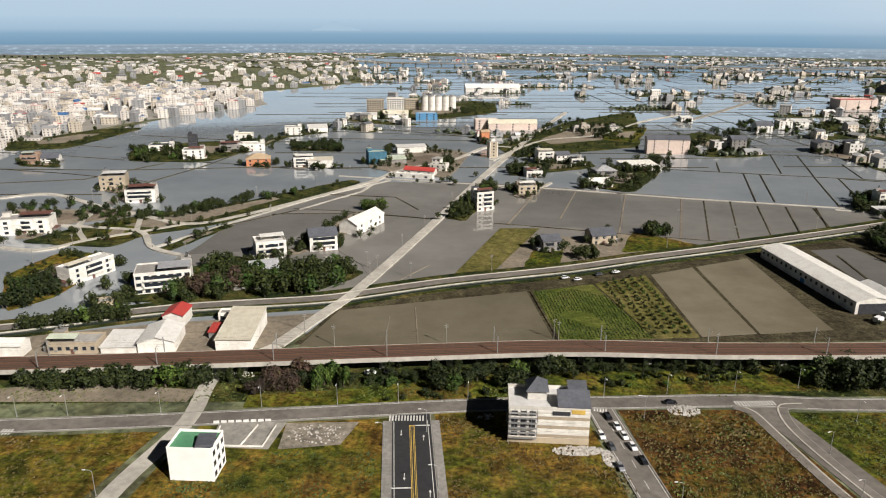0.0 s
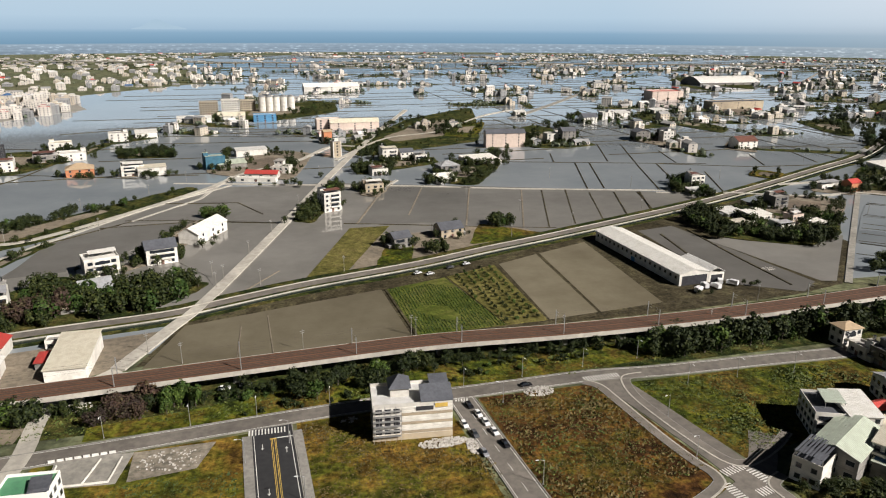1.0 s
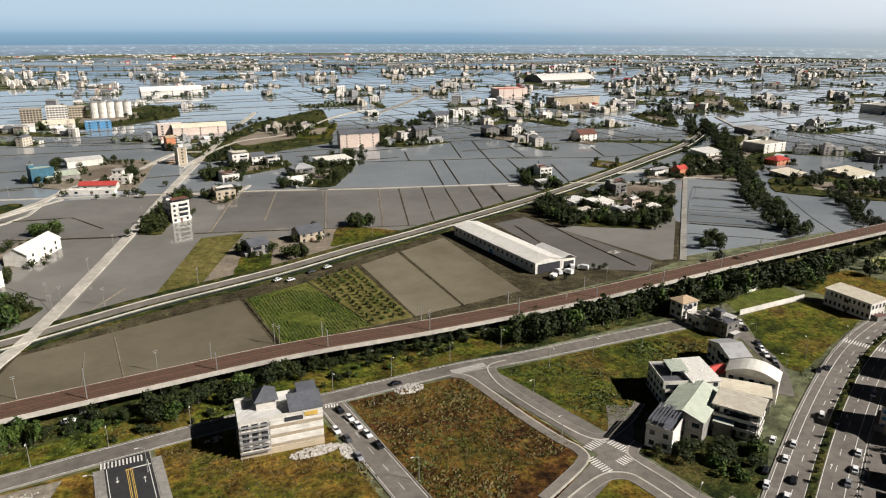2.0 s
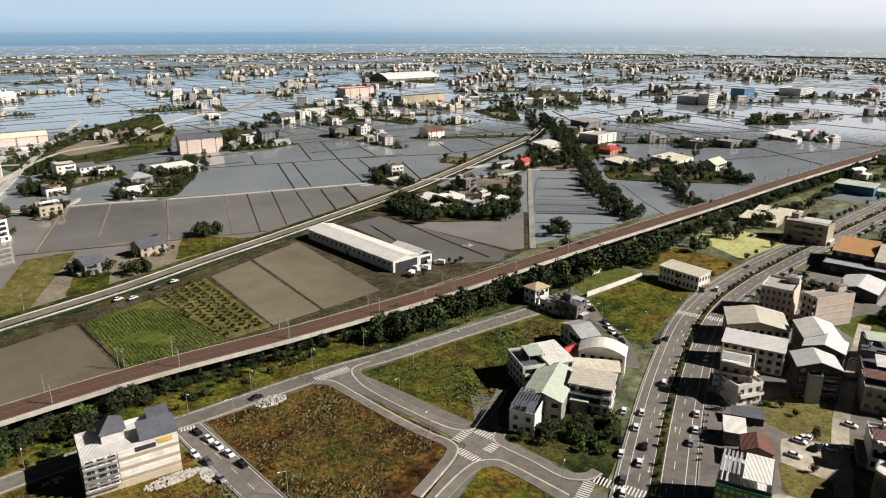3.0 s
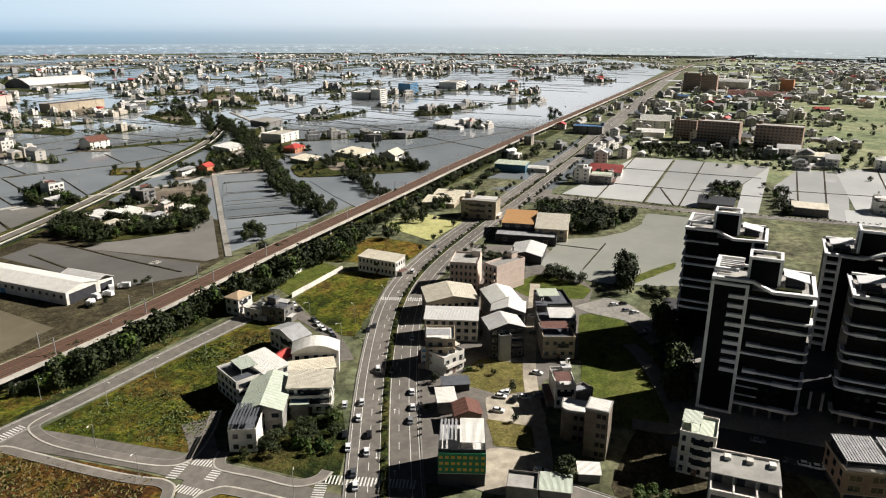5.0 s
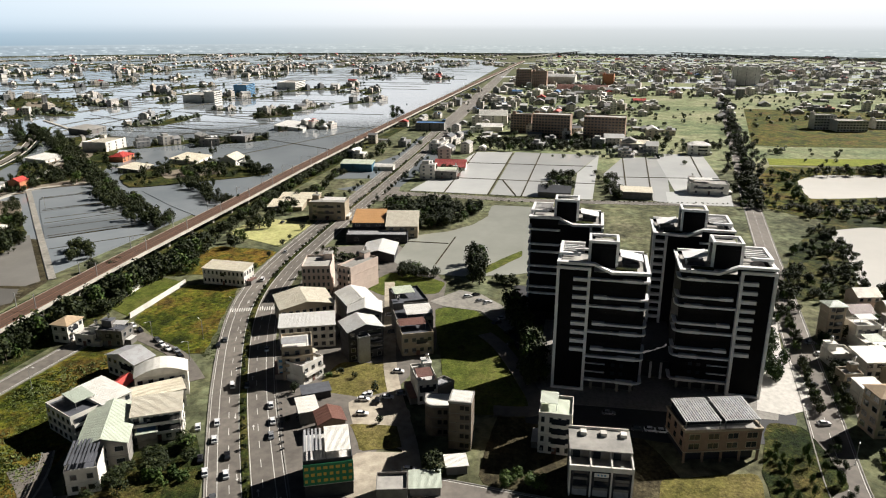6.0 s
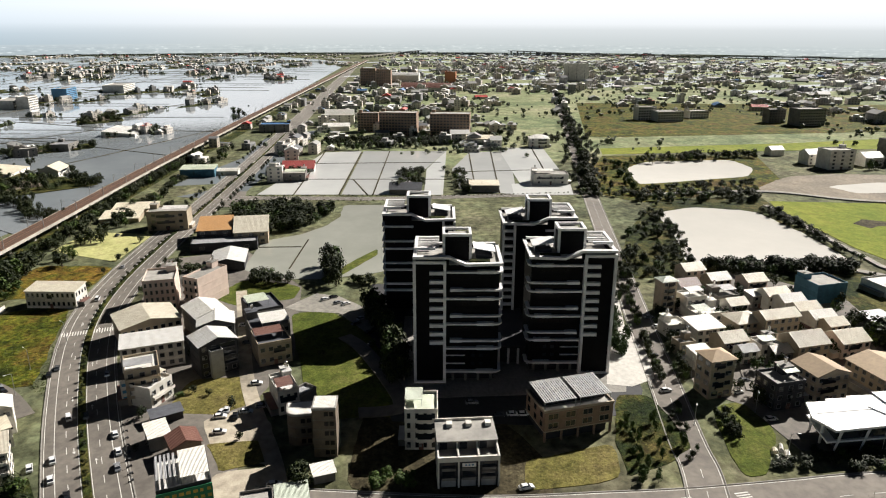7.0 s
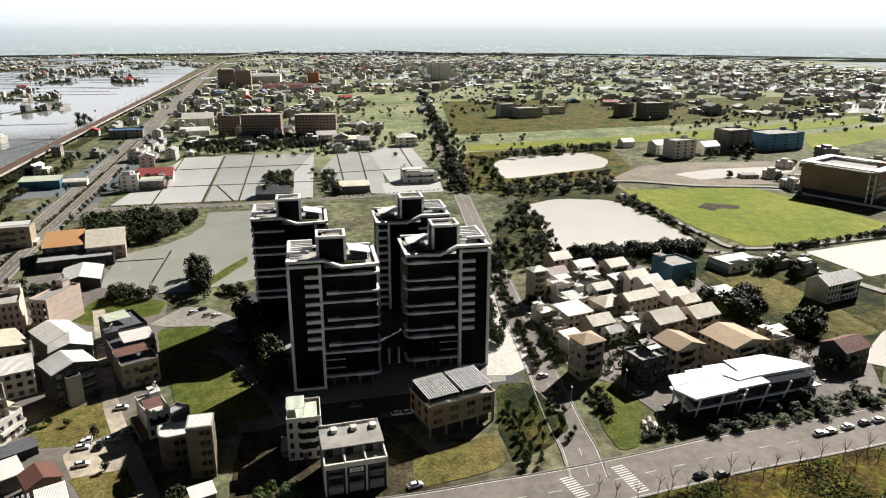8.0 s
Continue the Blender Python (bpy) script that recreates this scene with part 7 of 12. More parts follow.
# ---- houses by the junction ----
house(229.1, 213.1, 0, 9.0, 7.2, 7.8, 2, "hip", WHITEWALL, TANROOF, "small white house with a tan roof beside the lane", "fl", "small", z=0, hut=True, name="house", category="house")
house(227.0, 201.7, -90.1, 8.5, 6.0, 4.2, 1, "flat", WHITEWALL, CEMENTROOF, "low white cement house with stained roof", "fr", "small", z=0, hut=True, name="house", category="house")
house(230.0, 192.3, -84.9, 11.3, 7.9, 5.9, 2, "flat", GREYWALL, SLATE, "dark ruined house with a blackened roof", "fr", "small", z=0, hut=True, name="house", category="house")
house(303.8, 182.3, -91.1, 22.4, 10.0, 8.0, 2, "shed", WHITEWALL, CREAMROOF, "white two-storey villa with a pale roof", "flr", "tall", z=0, hut=True, name="house", category="house")
# ---- walled yard ----
tagged(part("yard_wall", ribbon(Geo(), [(260.3, 218.6), (303.5, 221.4)], 0.2, -0.2, 0, 2.4), WHITEWALL), "long white-painted yard wall on grass", "wall", "", "structure")
tagged(part("yard_wall", ribbon(Geo(), [(252.4, 201.8), (296.3, 201.9)], 0.2, -0.2, 0, 2.4), WHITEWALL), "long white-painted yard wall on grass", "wall", "", "structure")
# ---- row east of the main road ----
house(206.5, 96.6, -57.9, 9.5, 5.0, 2.8, 1, "shed", DARKWALL, SLATE, "low dark shed by the grass lot", "", "small", z=0, hut=True, name="shed", category="shed")
house(193.0, 94.0, -57.9, 6.0, 8.0, 4.5, 1, "shed", GREYWALL, WHITEROOF, "low shed with white roof sheets", "", "small", z=0, hut=True, name="shed", category="shed")
house(163.1, 75.1, -66.8, 13.0, 14.0, 11.0, 3, "flat", DARKWALL, WHITEROOF, "dark shop building behind a green billboard", "r", "small", z=0, hut=False, name="shop_building", category="shop")
house(159.8, 55.6, -75, 8.3, 7.5, 4.6, 1, "flat", GREYWALL, CEMENTROOF, "low cluttered cement house shell", "", "small", z=0, hut=False, name="house", category="house", band=False)
house(165.4, 47.8, -75, 8.3, 6.6, 2.8, 1, "shed", GREYWALL, PALEGREENROOF, "shed under faded green and white tarpaulins", "", "small", z=0, hut=True, name="shed", category="shed")
house(175.8, 41.2, -70, 5.9, 4.7, 2.8, 1, "shed", GREYWALL, WHITEROOF, "small shed under a tilted white sheet", "", "small", z=0, hut=True, name="shed", category="shed")
house(207.6, 168.7, -108.4, 15.6, 8.4, 7.5, 2, "gable_y", WHITEWALL, GREYROOF, "white two-storey house with a grey-blue sheet roof", "fr", "small", name="house", category="house")
house(171.1, 162.3, -23.3, 10.4, 14.8, 8.5, 3, "flat", WHITEWALL, SLATE, "white three-storey house with a dark stained roof terrace", "fl", "small", hut=False, balcony=True, name="house", category="house")
house(178.8, 157.9, -17.2, 10.1, 14.6, 9.3, 3, "shed", WHITEWALL, WHITEROOF, "house under a broad white sheet roof", "f", "small", hut=False, name="house", category="house")
house(164.2, 145.1, -62.5, 13.3, 22.6, 8.0, 2, "gable_y", GREYWALL, PALEGREENROOF, "workshop under a large pale green sheet roof", "f", "wide", hut=False, name="workshop", category="workshop")
house(149.0, 141.1, -62.4, 8.3, 12.6, 7.0, 2, "flat", WHITEWALL, SLATE, "old white house with a broken dark roof", "fl", "small", hut=False, name="old_house", category="house")
canopy(149.0, 141.1, 7.1, -62.4, 7.9, 12.2, "bare dark rafters over an old broken roof", SLATE)
house(197.6, 149.3, 32.2, 8.4, 16.8, 9.0, 2, "vault", WHITEWALL, WHITEROOF, "white workshop with a shallow curved white roof", "l", "small", hut=False, name="workshop", category="workshop")
house(188.7, 144.8, -48.1, 15.7, 7.2, 6.5, 2, "shed", WHITEWALL, CREAMROOF, "low workshop with a rust-streaked pale roof", "f", "wide", hut=False, name="workshop", category="workshop")
house(174.7, 135.5, -61.0, 14.3, 10.2, 9.6, 3, "shed", WHITEWALL, CREAMROOF, "white three-storey house with a rust-streaked cream sheet roof", "fr", "small", hut=False, balcony=True, name="house", category="house")
house(169.0, 135.9, -57.9, 5.5, 5.7, 5.0, 2, "shed", GREYWALL, PALEGREENROOF, "small shed with corrugated roof and blue tarpaulin", "", "small", hut=False, name="shed", category="shed")
tagged(part("tarpaulin", Geo().extrude([(-2.2, 0.0), (2.2, 0.44), (2.2, 0.5), (-2.2, 0.06)], -2.6, 2.6), BLUEROOF, None, "", pose(169.0, 135.9, 5.45, 0, 0, -57.9)), "blue tarpaulin on a shed roof", "tarpaulin")
house(191.4, 160.4, 2.2, 7.3, 5.1, 6.0, 2, "gable", GREYWALL, REDROOF, "low shed with a bright red roof", "", "small", hut=False, name="shed", category="shed")
house(304.9, 134.7, -75.6, 13.4, 17.0, 13.5, 4, "flat", PINKWALL, CEMENTROOF, "pale pink four-storey block with parapet terraces", "fl", "tall", name="apartment_block", category="apartment block")
house(309.0, 115.9, -111.4, 8.0, 20.5, 13.5, 4, "flat", PINKWALL, CEMENTROOF, "pale pink four-storey wing with open balconies", "f", "tall", balcony=True, name="apartment_block", category="apartment block")
house(269.4, 127.5, -56.0, 22.7, 18.6, 9.0, 2, "gable_y", CREAMWALL, CREAMROOF, "large cream hall with a low-pitched roof", "f", "small", hut=False, name="hall", category="hall")
house(246.3, 116.0, -68.3, 21.6, 11.0, 9.5, 3, "shed", WHITEWALL, WHITEROOF, "row of white shophouses with a broken sheet roof", "f", "small", hut=False, name="shophouse_row", category="shophouse")
house(271.1, 103.8, -52.4, 13.4, 16.7, 11.5, 3, "gable_y", GREYWALL, WHITEROOF, "grey house with a white pitched sheet roof", "fr", "small", hut=False, name="house", category="house")
house(260.4, 96.4, -72.6, 13.5, 11.5, 11.5, 3, "gable_y", GREYWALL, WHITEROOF, "grey house with a stepped white sheet roof", "fr", "small", hut=False, name="house", category="house")
house(241.7, 91.7, -53.5, 13.8, 11.6, 12.5, 4, "gable_y", DARKWALL, WHITEROOF, "dark four-storey house with a pale sheet roof", "fr", "small", hut=False, name="house", category="house")
house(235.9, 89.2, -53.5, 4.4, 4.5, 10.0, 3, "flat", GREYROOF, GREYROOF, "stair tower clad in pale grey sheets", "", hut=False, band=False)
house(222.2, 109.8, -65.5, 10.8, 12.3, 12.0, 4, "flat", CREAMWALL, WHITEROOF, "cream house with a white roof and stacked balconies", "fr", "small", hut=False, balcony=True, name="house", category="house")
house(218.4, 105.5, -20.0, 10.5, 8.2, 7.0, 2, "flat", WHITEWALL, WHITEROOF, "white lower wing with a roof terrace", "fr", "small", hut=False, balcony=True, name="house", category="house")
house(285.6, 84.8, -60.3, 13.3, 17.0, 8.0, 2, "flat", DARKWALL, SLATE, "dark cement house with a white sheet on its roof", "f", "small", hut=False, name="house", category="house")
house(265.3, 77.7, -66.0, 15.0, 16.2, 9.0, 3, "flat", GREYWALL, SLATE, "dark cement house with cluttered roof terrace", "fr", "small", name="house", category="house")
house(250.9, 72.8, -64.6, 12.3, 13.5, 8.5, 2, "flat", CREAMWALL, SLATE, "grey-beige two-storey house with a dark flat roof", "fr", "small", hut=False, name="house", category="house")
house(215.8, 60.5, -64.0, 6.9, 13.0, 8.0, 2, "flat", WHITEWALL, WHITEROOF, "narrow white house with arched upper windows", "fr", "tall", name="house", category="house")
house(215.8, 54.2, -34.4, 7.3, 5.0, 5.0, 2, "flat", GREYWALL, GREYROOF, "low grey annexe with sheet roof", "", "small", hut=False, name="house", category="house")
house(187.8, 84.1, -57.9, 8.2, 8.0, 5.0, 1, "gable_y", BROWNWALL, BROWNROOF, "shed with a rusty brown pitched roof", "", "small", hut=False, name="shed", category="shed")
# ---- houses before the towers ----
def row_house(x, y, yaw, w, label):
    """Three joined houses: a lower front with terraces between party walls, a taller rear under one roof."""
    t = thing("row_house", x, y, 0, yaw, label, "house")
    a, bay = w / 2, w / 3
    part("rear_wall", Geo().box(-a, a, -1.5, 7, -0.3, 11.6), GREYWALL, t)
    part("roof", Geo().extrude([(-2.6, 11.6), (7.2, 12.4), (7.2, 12.7), (-2.6, 11.9)], -a - 0.2, a + 0.2), CEMENTROOF, t, "stained grey roof cover")
    part("rear_parapet", Geo().box(-a, a, 6.9, 7.2, 11.6, 13.3), WHITEWALL, t)
    part("front_wall", Geo().box(-a, a, -6.4, -1.5, -0.3, 8.6), DARKWALL, t)
    for i in range(3):
        u0, u1 = -a + bay * i, -a + bay * (i + 1)
        part("terrace_floor", Geo().box(u0 + 0.2, u1 - 0.2, -6.3, -1.5, 8.6, 8.68), CEMENTROOF, t)
        part("parapet", Geo().box(u0 + 0.15, u1 - 0.15, -7.0, -6.4, 8.2, 9.7), WHITEWALL, t)
        part("terrace_door", Geo().box(u0 + 0.8, u0 + 2.8, -1.6, -1.49, 8.7, 10.9), GLASS, t)
        for z in (2.6, 5.6):
            part("balcony", Geo().box(u0 + 0.9, u1 - 0.9, -7.3, -6.4, z, z + 0.8), GREYWALL, t)
            part("window", Geo().box(u0 + 1.1, u1 - 1.1, -6.48, -6.4, z + 0.9, z + 2.3), GLASS, t)
        part("shutter", Geo().box(u0 + 0.8, u1 - 0.8, -6.5, -6.4, 0, 2.3), GREYROOF, t)
        part("dormer", Geo().box(u0 + bay * 0.55, u0 + bay * 0.85, 3.6, 5.6, 12.0, 13.4), WHITEWALL, t)
    for i in range(4):
        u = -a + bay * i
        part("party_wall", Geo().extrude([(-7.1, -0.2), (-1.5, -0.2), (-1.5, 11.6), (-2.2, 10.6), (-7.1, 9.8)], u - 0.22, u + 0.22), WHITEWALL, t, "pale party wall")
    part("sign", Geo().box(-1.9, 1.9, -7.5, -7.35, 6.9, 8.1), WHITEPAINT, t, "white sign board")
    for i in range(3):
        part("lettering_bar", Geo().box(-1.1 + i * 0.9, -0.6 + i * 0.9, -7.54, -7.5, 7.3, 7.75), BLUEWALL, t)
    return t


def brick_house(x, y, yaw, w, d, label):
    """A brown house: a recessed ground floor coloured dark for open shade, two brick storeys with framed windows, a
    set-back top under slatted canopies.
    """
    t = thing("brick_house", x, y, 0, yaw, label, "house")
    a, b = w / 2, d / 2
    # solid dark box whose colour gives the shade of the open floor
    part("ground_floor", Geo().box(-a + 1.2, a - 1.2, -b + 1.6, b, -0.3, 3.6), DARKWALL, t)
    for i in range(5):
        u = -a + 0.1 + i * (w - 0.8) / 4
        part("column", Geo().box(u, u + 0.6, -b, -b + 0.6, 0, 3.6), BROWNWALL, t)
    part("wall", Geo().box(-a, a, -b, b, 3.6, 10.2), BROWNWALL, t, "brown brick wall")
    part("cornice", Geo().ring(-a - 0.25, a + 0.25, -b - 0.25, b + 0.25, 10.2, 10.9, 0.5), CREAMWALL, t)
    part("string_course", Geo().ring(-a - 0.12, a + 0.12, -b - 0.12, b + 0.12, 3.5, 3.8, 0.3), CREAMWALL, t)
    part("roof_deck", Geo().box(-a + 0.3, a - 0.3, -b + 0.3, b - 0.3, 10.2, 10.3), CEMENTROOF, t)
    for z in (4.5, 7.6):
        for i in range(4):
            u = -a + (i + 0.5) * w / 4
            frame_ = part("window", Geo().ring(u - 1.7, u + 1.7, -b - 0.14, -b + 0.2, z, z + 0.14, 0.14).box(u - 1.7, u - 1.56, -b - 0.14, -b, z + 0.14, z + 1.9).box(u + 1.56, u + 1.7, -b - 0.14, -b, z + 0.14, z + 1.9).box(u - 1.7, u + 1.7, -b - 0.14, -b, z + 1.9, z + 2.04), CREAMWALL, t)
            for k in (-1, 1):
                part("pane", Geo().box(u + k * 0.8 - 0.7, u + k * 0.8 + 0.7, -b - 0.05, -b + 0.01, z + 0.16, z + 1.88), GLASS, frame_)
        for i in range(3):
            v = -b + (i + 0.5) * d / 3
            part("window", Geo().box(-a - 0.06, -a + 0.02, v - 0.8, v + 0.8, z + 0.1, z + 1.9), GLASS, t)
    part("top_floor", Geo().box(-a + 1.0, a - 1.0, -b + 4.0, b - 0.4, 10.3, 12.6), DARKWALL, t)
    for c in (-1, 1):
        u0, u1 = (-a + 0.2, -0.5) if c < 0 else (0.5, a - 0.2)
        cover = part("roof_canopy", Geo().box(u0, u1, -b + 1.2, -b + 1.4, 13.0, 13.2).box(u0, u1, b - 1.4, b - 1.2, 13.6, 13.8), STEEL, t, "slatted grey roof canopy")
        n = int((u1 - u0) / 0.75)
        for i in range(n):
            u = u0 + i * (u1 - u0) / n
            part("slat", Geo().extrude([(-b + 0.8, 13.15), (b - 0.8, 13.85), (b - 0.8, 13.97), (-b + 0.8, 13.27)], u, u + 0.5), GREYROOF, cover)
        for u in (u0 + 0.2, u1 - 0.4):
            part("canopy_post", Geo().box(u, u + 0.2, -b + 1.2, -b + 1.4, 10.3, 13.0), STEEL, t)
    return t


def unfinished_house(x, y, yaw, w, d, h, n, corner, label):
    """A raw cement shell with a rounded front corner, black panels for the shade in open window holes, and a parapet.
    """
    t = thing("unfinished_house", x, y, 0, yaw, label, "house")
    a, b, r = w / 2, d / 2, corner
    arc = [(-a + r - r * math.cos(k * math.pi / 12), -b + r - r * math.sin(k * math.pi / 12)) for k in range(7)] if r else [(-a, -b)]
    ring = arc + [(a, -b), (a, b), (-a, b)]
    part("wall", Geo().prism(ring, -0.3, h), STAINED, t, "stained raw cement wall")
    part("parapet", Geo().prism(shrink(ring, 1.03), h - 0.2, h + 0.5), CEMENTROOF, t)
    part("roof", Geo().prism(shrink(ring, 0.9), h + 0.5, h + 0.56), WHITEROOF, t, "pale roof sheet")
    st = h / n
    for k in range(n):
        part("floor_band", Geo().prism(shrink(ring, 1.015), st * (k + 1) - 0.35, st * (k + 1) - 0.2), GREYWALL, t)
        # no hole is cut: black panels carry the shade of the empty windows
        for u in (0.1, 0.55):
            part("dark_hole_panel", Geo().box(a * u - 0.3, a * u + 0.9, -b - 0.03, -b + 0.2, st * k + 0.9, st * k + 2.3), GLASSBLACK, t)
        part("dark_hole_panel", Geo().box(-a - 0.03, -a + 0.2, b * 0.2, b * 0.2 + 1.3, st * k + 0.9, st * k + 2.3), GLASSBLACK, t)
    return t


unfinished_house(189.3, 42.2, -88, 6.8, 7.0, 15.8, 5, 0, "unfinished brick and cement house with a white roof sheet")
unfinished_house(195.0, 50.8, -80, 8.0, 7.4, 10.4, 3, 3.0, "round-cornered unfinished cement house")
row_house(178.6, 1.2, -85.5, 16.6, "grey three-bay row house with roof terraces and pale party walls")
brick_house(203.0, -32.0, -73.8, 23.0, 14.0, "brown brick house with two grey slatted roof canopies")
house(194.9, 14.2, -89.8, 9.7, 11.0, 13.0, 4, "flat", WHITEWALL, PALEGREENROOF, "narrow white house with arched windows and a pale striped roof", "f", "tall", z=0, hut=False, name="house", category="house")
# ---- houses south of the boulevard ----
house(296.3, -90.9, -75, 7.1, 6.2, 15.2, 5, "hip", CREAMWALL, PALEGREENROOF, "house with a pale green hip roof", "f", "small", z=0, hut=True, name="house", category="house")
house(314.0, -106.2, -75, 10.0, 8.7, 6.8, 2, "gable", WHITEWALL, BROWNROOF, "house with a faded red roof", "f", "small", z=0, hut=True, name="house", category="house")
house(296.7, -102.7, -75, 10.0, 8.6, 7.6, 2, "flat", WHITEWALL, WHITEROOF, "white house with a bright roof", "f", "small", z=0, hut=False, name="house", category="house")
house(289.4, -106.1, -75, 15.0, 13.0, 3.8, 1, "flat", WHITEWALL, WHITEROOF, "white house with bright roof terrace", "f", "small", z=0, hut=True, name="house", category="house")
house(268.3, -98.0, -75, 12.4, 10.8, 6.3, 2, "shed", WHITEWALL, WHITEROOF, "white house with a large white roof sheet", "f", "small", z=0, hut=True, name="house", category="house")
house(243.7, -87.9, -75, 7.4, 6.4, 6.5, 2, "shed", WHITEWALL, WHITEROOF, "low house with a white roof sheet", "f", "small", z=0, hut=True, name="house", category="house")
house(256.2, -103.7, -75, 10.6, 9.2, 6.1, 2, "gable", CREAMWALL, CREAMROOF, "cream house with a pale pitched roof", "f", "small", z=0, hut=True, name="house", category="house")
house(272.2, -115.8, -75, 12.2, 10.6, 7.4, 2, "hip", CREAMWALL, CREAMROOF, "cream house with a pale hip roof", "f", "small", z=0, hut=True, name="house", category="house")
house(269.6, -127.7, -75, 16.3, 8.2, 10.0, 3, "gable", CREAMWALL, CREAMROOF, "long house with a cream pitched roof", "f", "small", z=0, hut=True, name="house", category="house")
house(306.2, -120.5, -75, 11.4, 9.9, 4.7, 1, "flat", GREYWALL, CEMENTROOF, "grey house with cluttered roof", "f", "small", z=0, hut=True, name="house", category="house")
house(319.0, -139.1, -75, 10.7, 9.3, 7.3, 2, "gable", PINKWALL, CREAMROOF, "pinkish house with a pale roof", "f", "small", z=0, hut=True, name="house", category="house")
house(301.2, -141.4, -75, 11.4, 8.7, 7.3, 2, "gable", WHITEWALL, CREAMROOF, "white terraced house with a pitched pale roof", "f", "small", z=0, hut=True, name="house", category="house")
house(294.0, -144.8, -75, 11.1, 8.6, 7.1, 2, "gable", WHITEWALL, WHITEROOF, "white terraced house with a pitched pale roof", "f", "small", z=0, hut=True, name="house", category="house")
house(285.2, -147.1, -75, 10.9, 8.4, 6.9, 2, "gable", WHITEWALL, CREAMROOF, "white terraced house with a pitched pale roof", "f", "small", z=0, hut=True, name="house", category="house")
house(276.8, -149.3, -75, 10.7, 8.2, 6.7, 2, "gable", WHITEWALL, WHITEROOF, "white terraced house with a pitched pale roof", "f", "small", z=0, hut=True, name="house", category="house")
house(224.1, -85.7, -75, 9.2, 8.3, 14.3, 4, "hip", CREAMWALL, TANROOF, "cream house with a tan hip roof and glazed balcony", "fl", "wide", z=0, hut=True, name="house", category="house")
house(337.2, -116.2, -75, 10.9, 9.5, 6.3, 2, "gable", PINKWALL, CREAMROOF, "terraced house in a packed row with a sheet roof", "f", "small", z=0, hut=True, name="terraced_house", category="house")
house(326.4, -125.2, -75, 10.6, 9.2, 5.2, 2, "gable", CREAMWALL, WHITEROOF, "terraced house in a packed row with a sheet roof", "f", "small", z=0, hut=True, name="terraced_house", category="house")
house(273.0, -87.3, -75, 9.0, 7.8, 4.7, 1, "flat", WHITEWALL, WHITEROOF, "terraced house in a packed row with a sheet roof", "f", "small", z=0, hut=True, name="terraced_house", category="house")
house(294.0, -121.0, -75, 9.0, 7.8, 5.4, 2, "gable", WHITEWALL, CREAMROOF, "terraced house in a packed row with a sheet roof", "f", "small", z=0, hut=True, name="terraced_house", category="house")
house(247.5, -106.6, -75, 6.7, 5.9, 5.4, 2, "gable", WHITEWALL, GREYROOF, "terraced house in a packed row with a sheet roof", "f", "small", z=0, hut=True, name="terraced_house", category="house")
house(302.8, -134.2, -75, 7.1, 6.2, 6.0, 2, "shed", GREYWALL, WHITEROOF, "terraced house in a packed row with a sheet roof", "f", "small", z=0, hut=True, name="terraced_house", category="house")
house(270.1, -151.4, -75, 8.8, 7.7, 6.3, 2, "gable", CREAMWALL, CREAMROOF, "terraced house in a packed row with a sheet roof", "f", "small", z=0, hut=True, name="terraced_house", category="house")
house(249.9, -120.3, -75, 8.0, 6.9, 4.0, 1, "gable", GREYWALL, WHITEROOF, "terraced house in a packed row with a sheet roof", "f", "small", z=0, hut=True, name="terraced_house", category="house")
house(254.3, -85.4, -75, 6.7, 5.8, 5.2, 2, "flat", CREAMWALL, CEMENTROOF, "terraced house in a packed row with a sheet roof", "f", "small", z=0, hut=True, name="terraced_house", category="house")
house(256.9, -133.5, -75, 6.8, 5.9, 3.8, 1, "shed", WHITEWALL, GREYROOF, "terraced house in a packed row with a sheet roof", "f", "small", z=0, hut=True, name="terraced_house", category="house")
house(254.1, -116.8, -75, 8.7, 7.5, 4.9, 1, "flat", WHITEWALL, CEMENTROOF, "small white house with flat roof", "f", "small", z=0, hut=True, name="house", category="house")
house(252.9, -130.8, -75, 13.9, 12.1, 6.9, 2, "gable", CREAMWALL, CREAMROOF, "cream house with dormer roof", "f", "small", z=0, hut=True, name="house", category="house")
house(217.5, -105.2, -75, 11.2, 10.1, 9.4, 3, "flat", DARKWALL, CEMENTROOF, "dark tiled house with pale roof terrace", "fl", "small", z=0, hut=True, name="house", category="house")
house(223.0, -121.4, -75, 13.2, 11.9, 10.4, 3, "gable_y", CREAMWALL, TANROOF, "cream and tan house with a grey-tan pitched roof", "fl", "small", z=0, hut=True, name="house", category="house")
house(255.7, -148.8, -75, 12.8, 11.1, 6.5, 2, "gable", PINKWALL, CREAMROOF, "pinkish house with dormers", "f", "small", z=0, hut=True, name="house", category="house")
house(227.3, -146.8, -75, 18.1, 16.3, 8.4, 3, "gable_y", CREAMWALL, TANROOF, "tan house with a large pitched roof and deep balconies", "fl", "small", z=0, hut=True, name="house", category="house")
house(229.6, -166.1, -75, 10.2, 9.2, 6.0, 2, "flat", CREAMWALL, WHITEROOF, "cream house with a white roof", "f", "small", z=0, hut=True, name="house", category="house")
house(312.8, -168.7, -75, 16.0, 14.4, 8.6, 3, "flat", TEALWALL, CEMENTROOF, "building wrapped in dark blue scaffold sheeting", "", "small", z=0, hut=True, name="building_site", category="building")
house(321.1, -205.8, -75, 16.7, 15.0, 4.5, 1, "flat", WHITEWALL, WHITEROOF, "low white house beside the garden", "f", "small", z=0, hut=False, name="house", category="house")
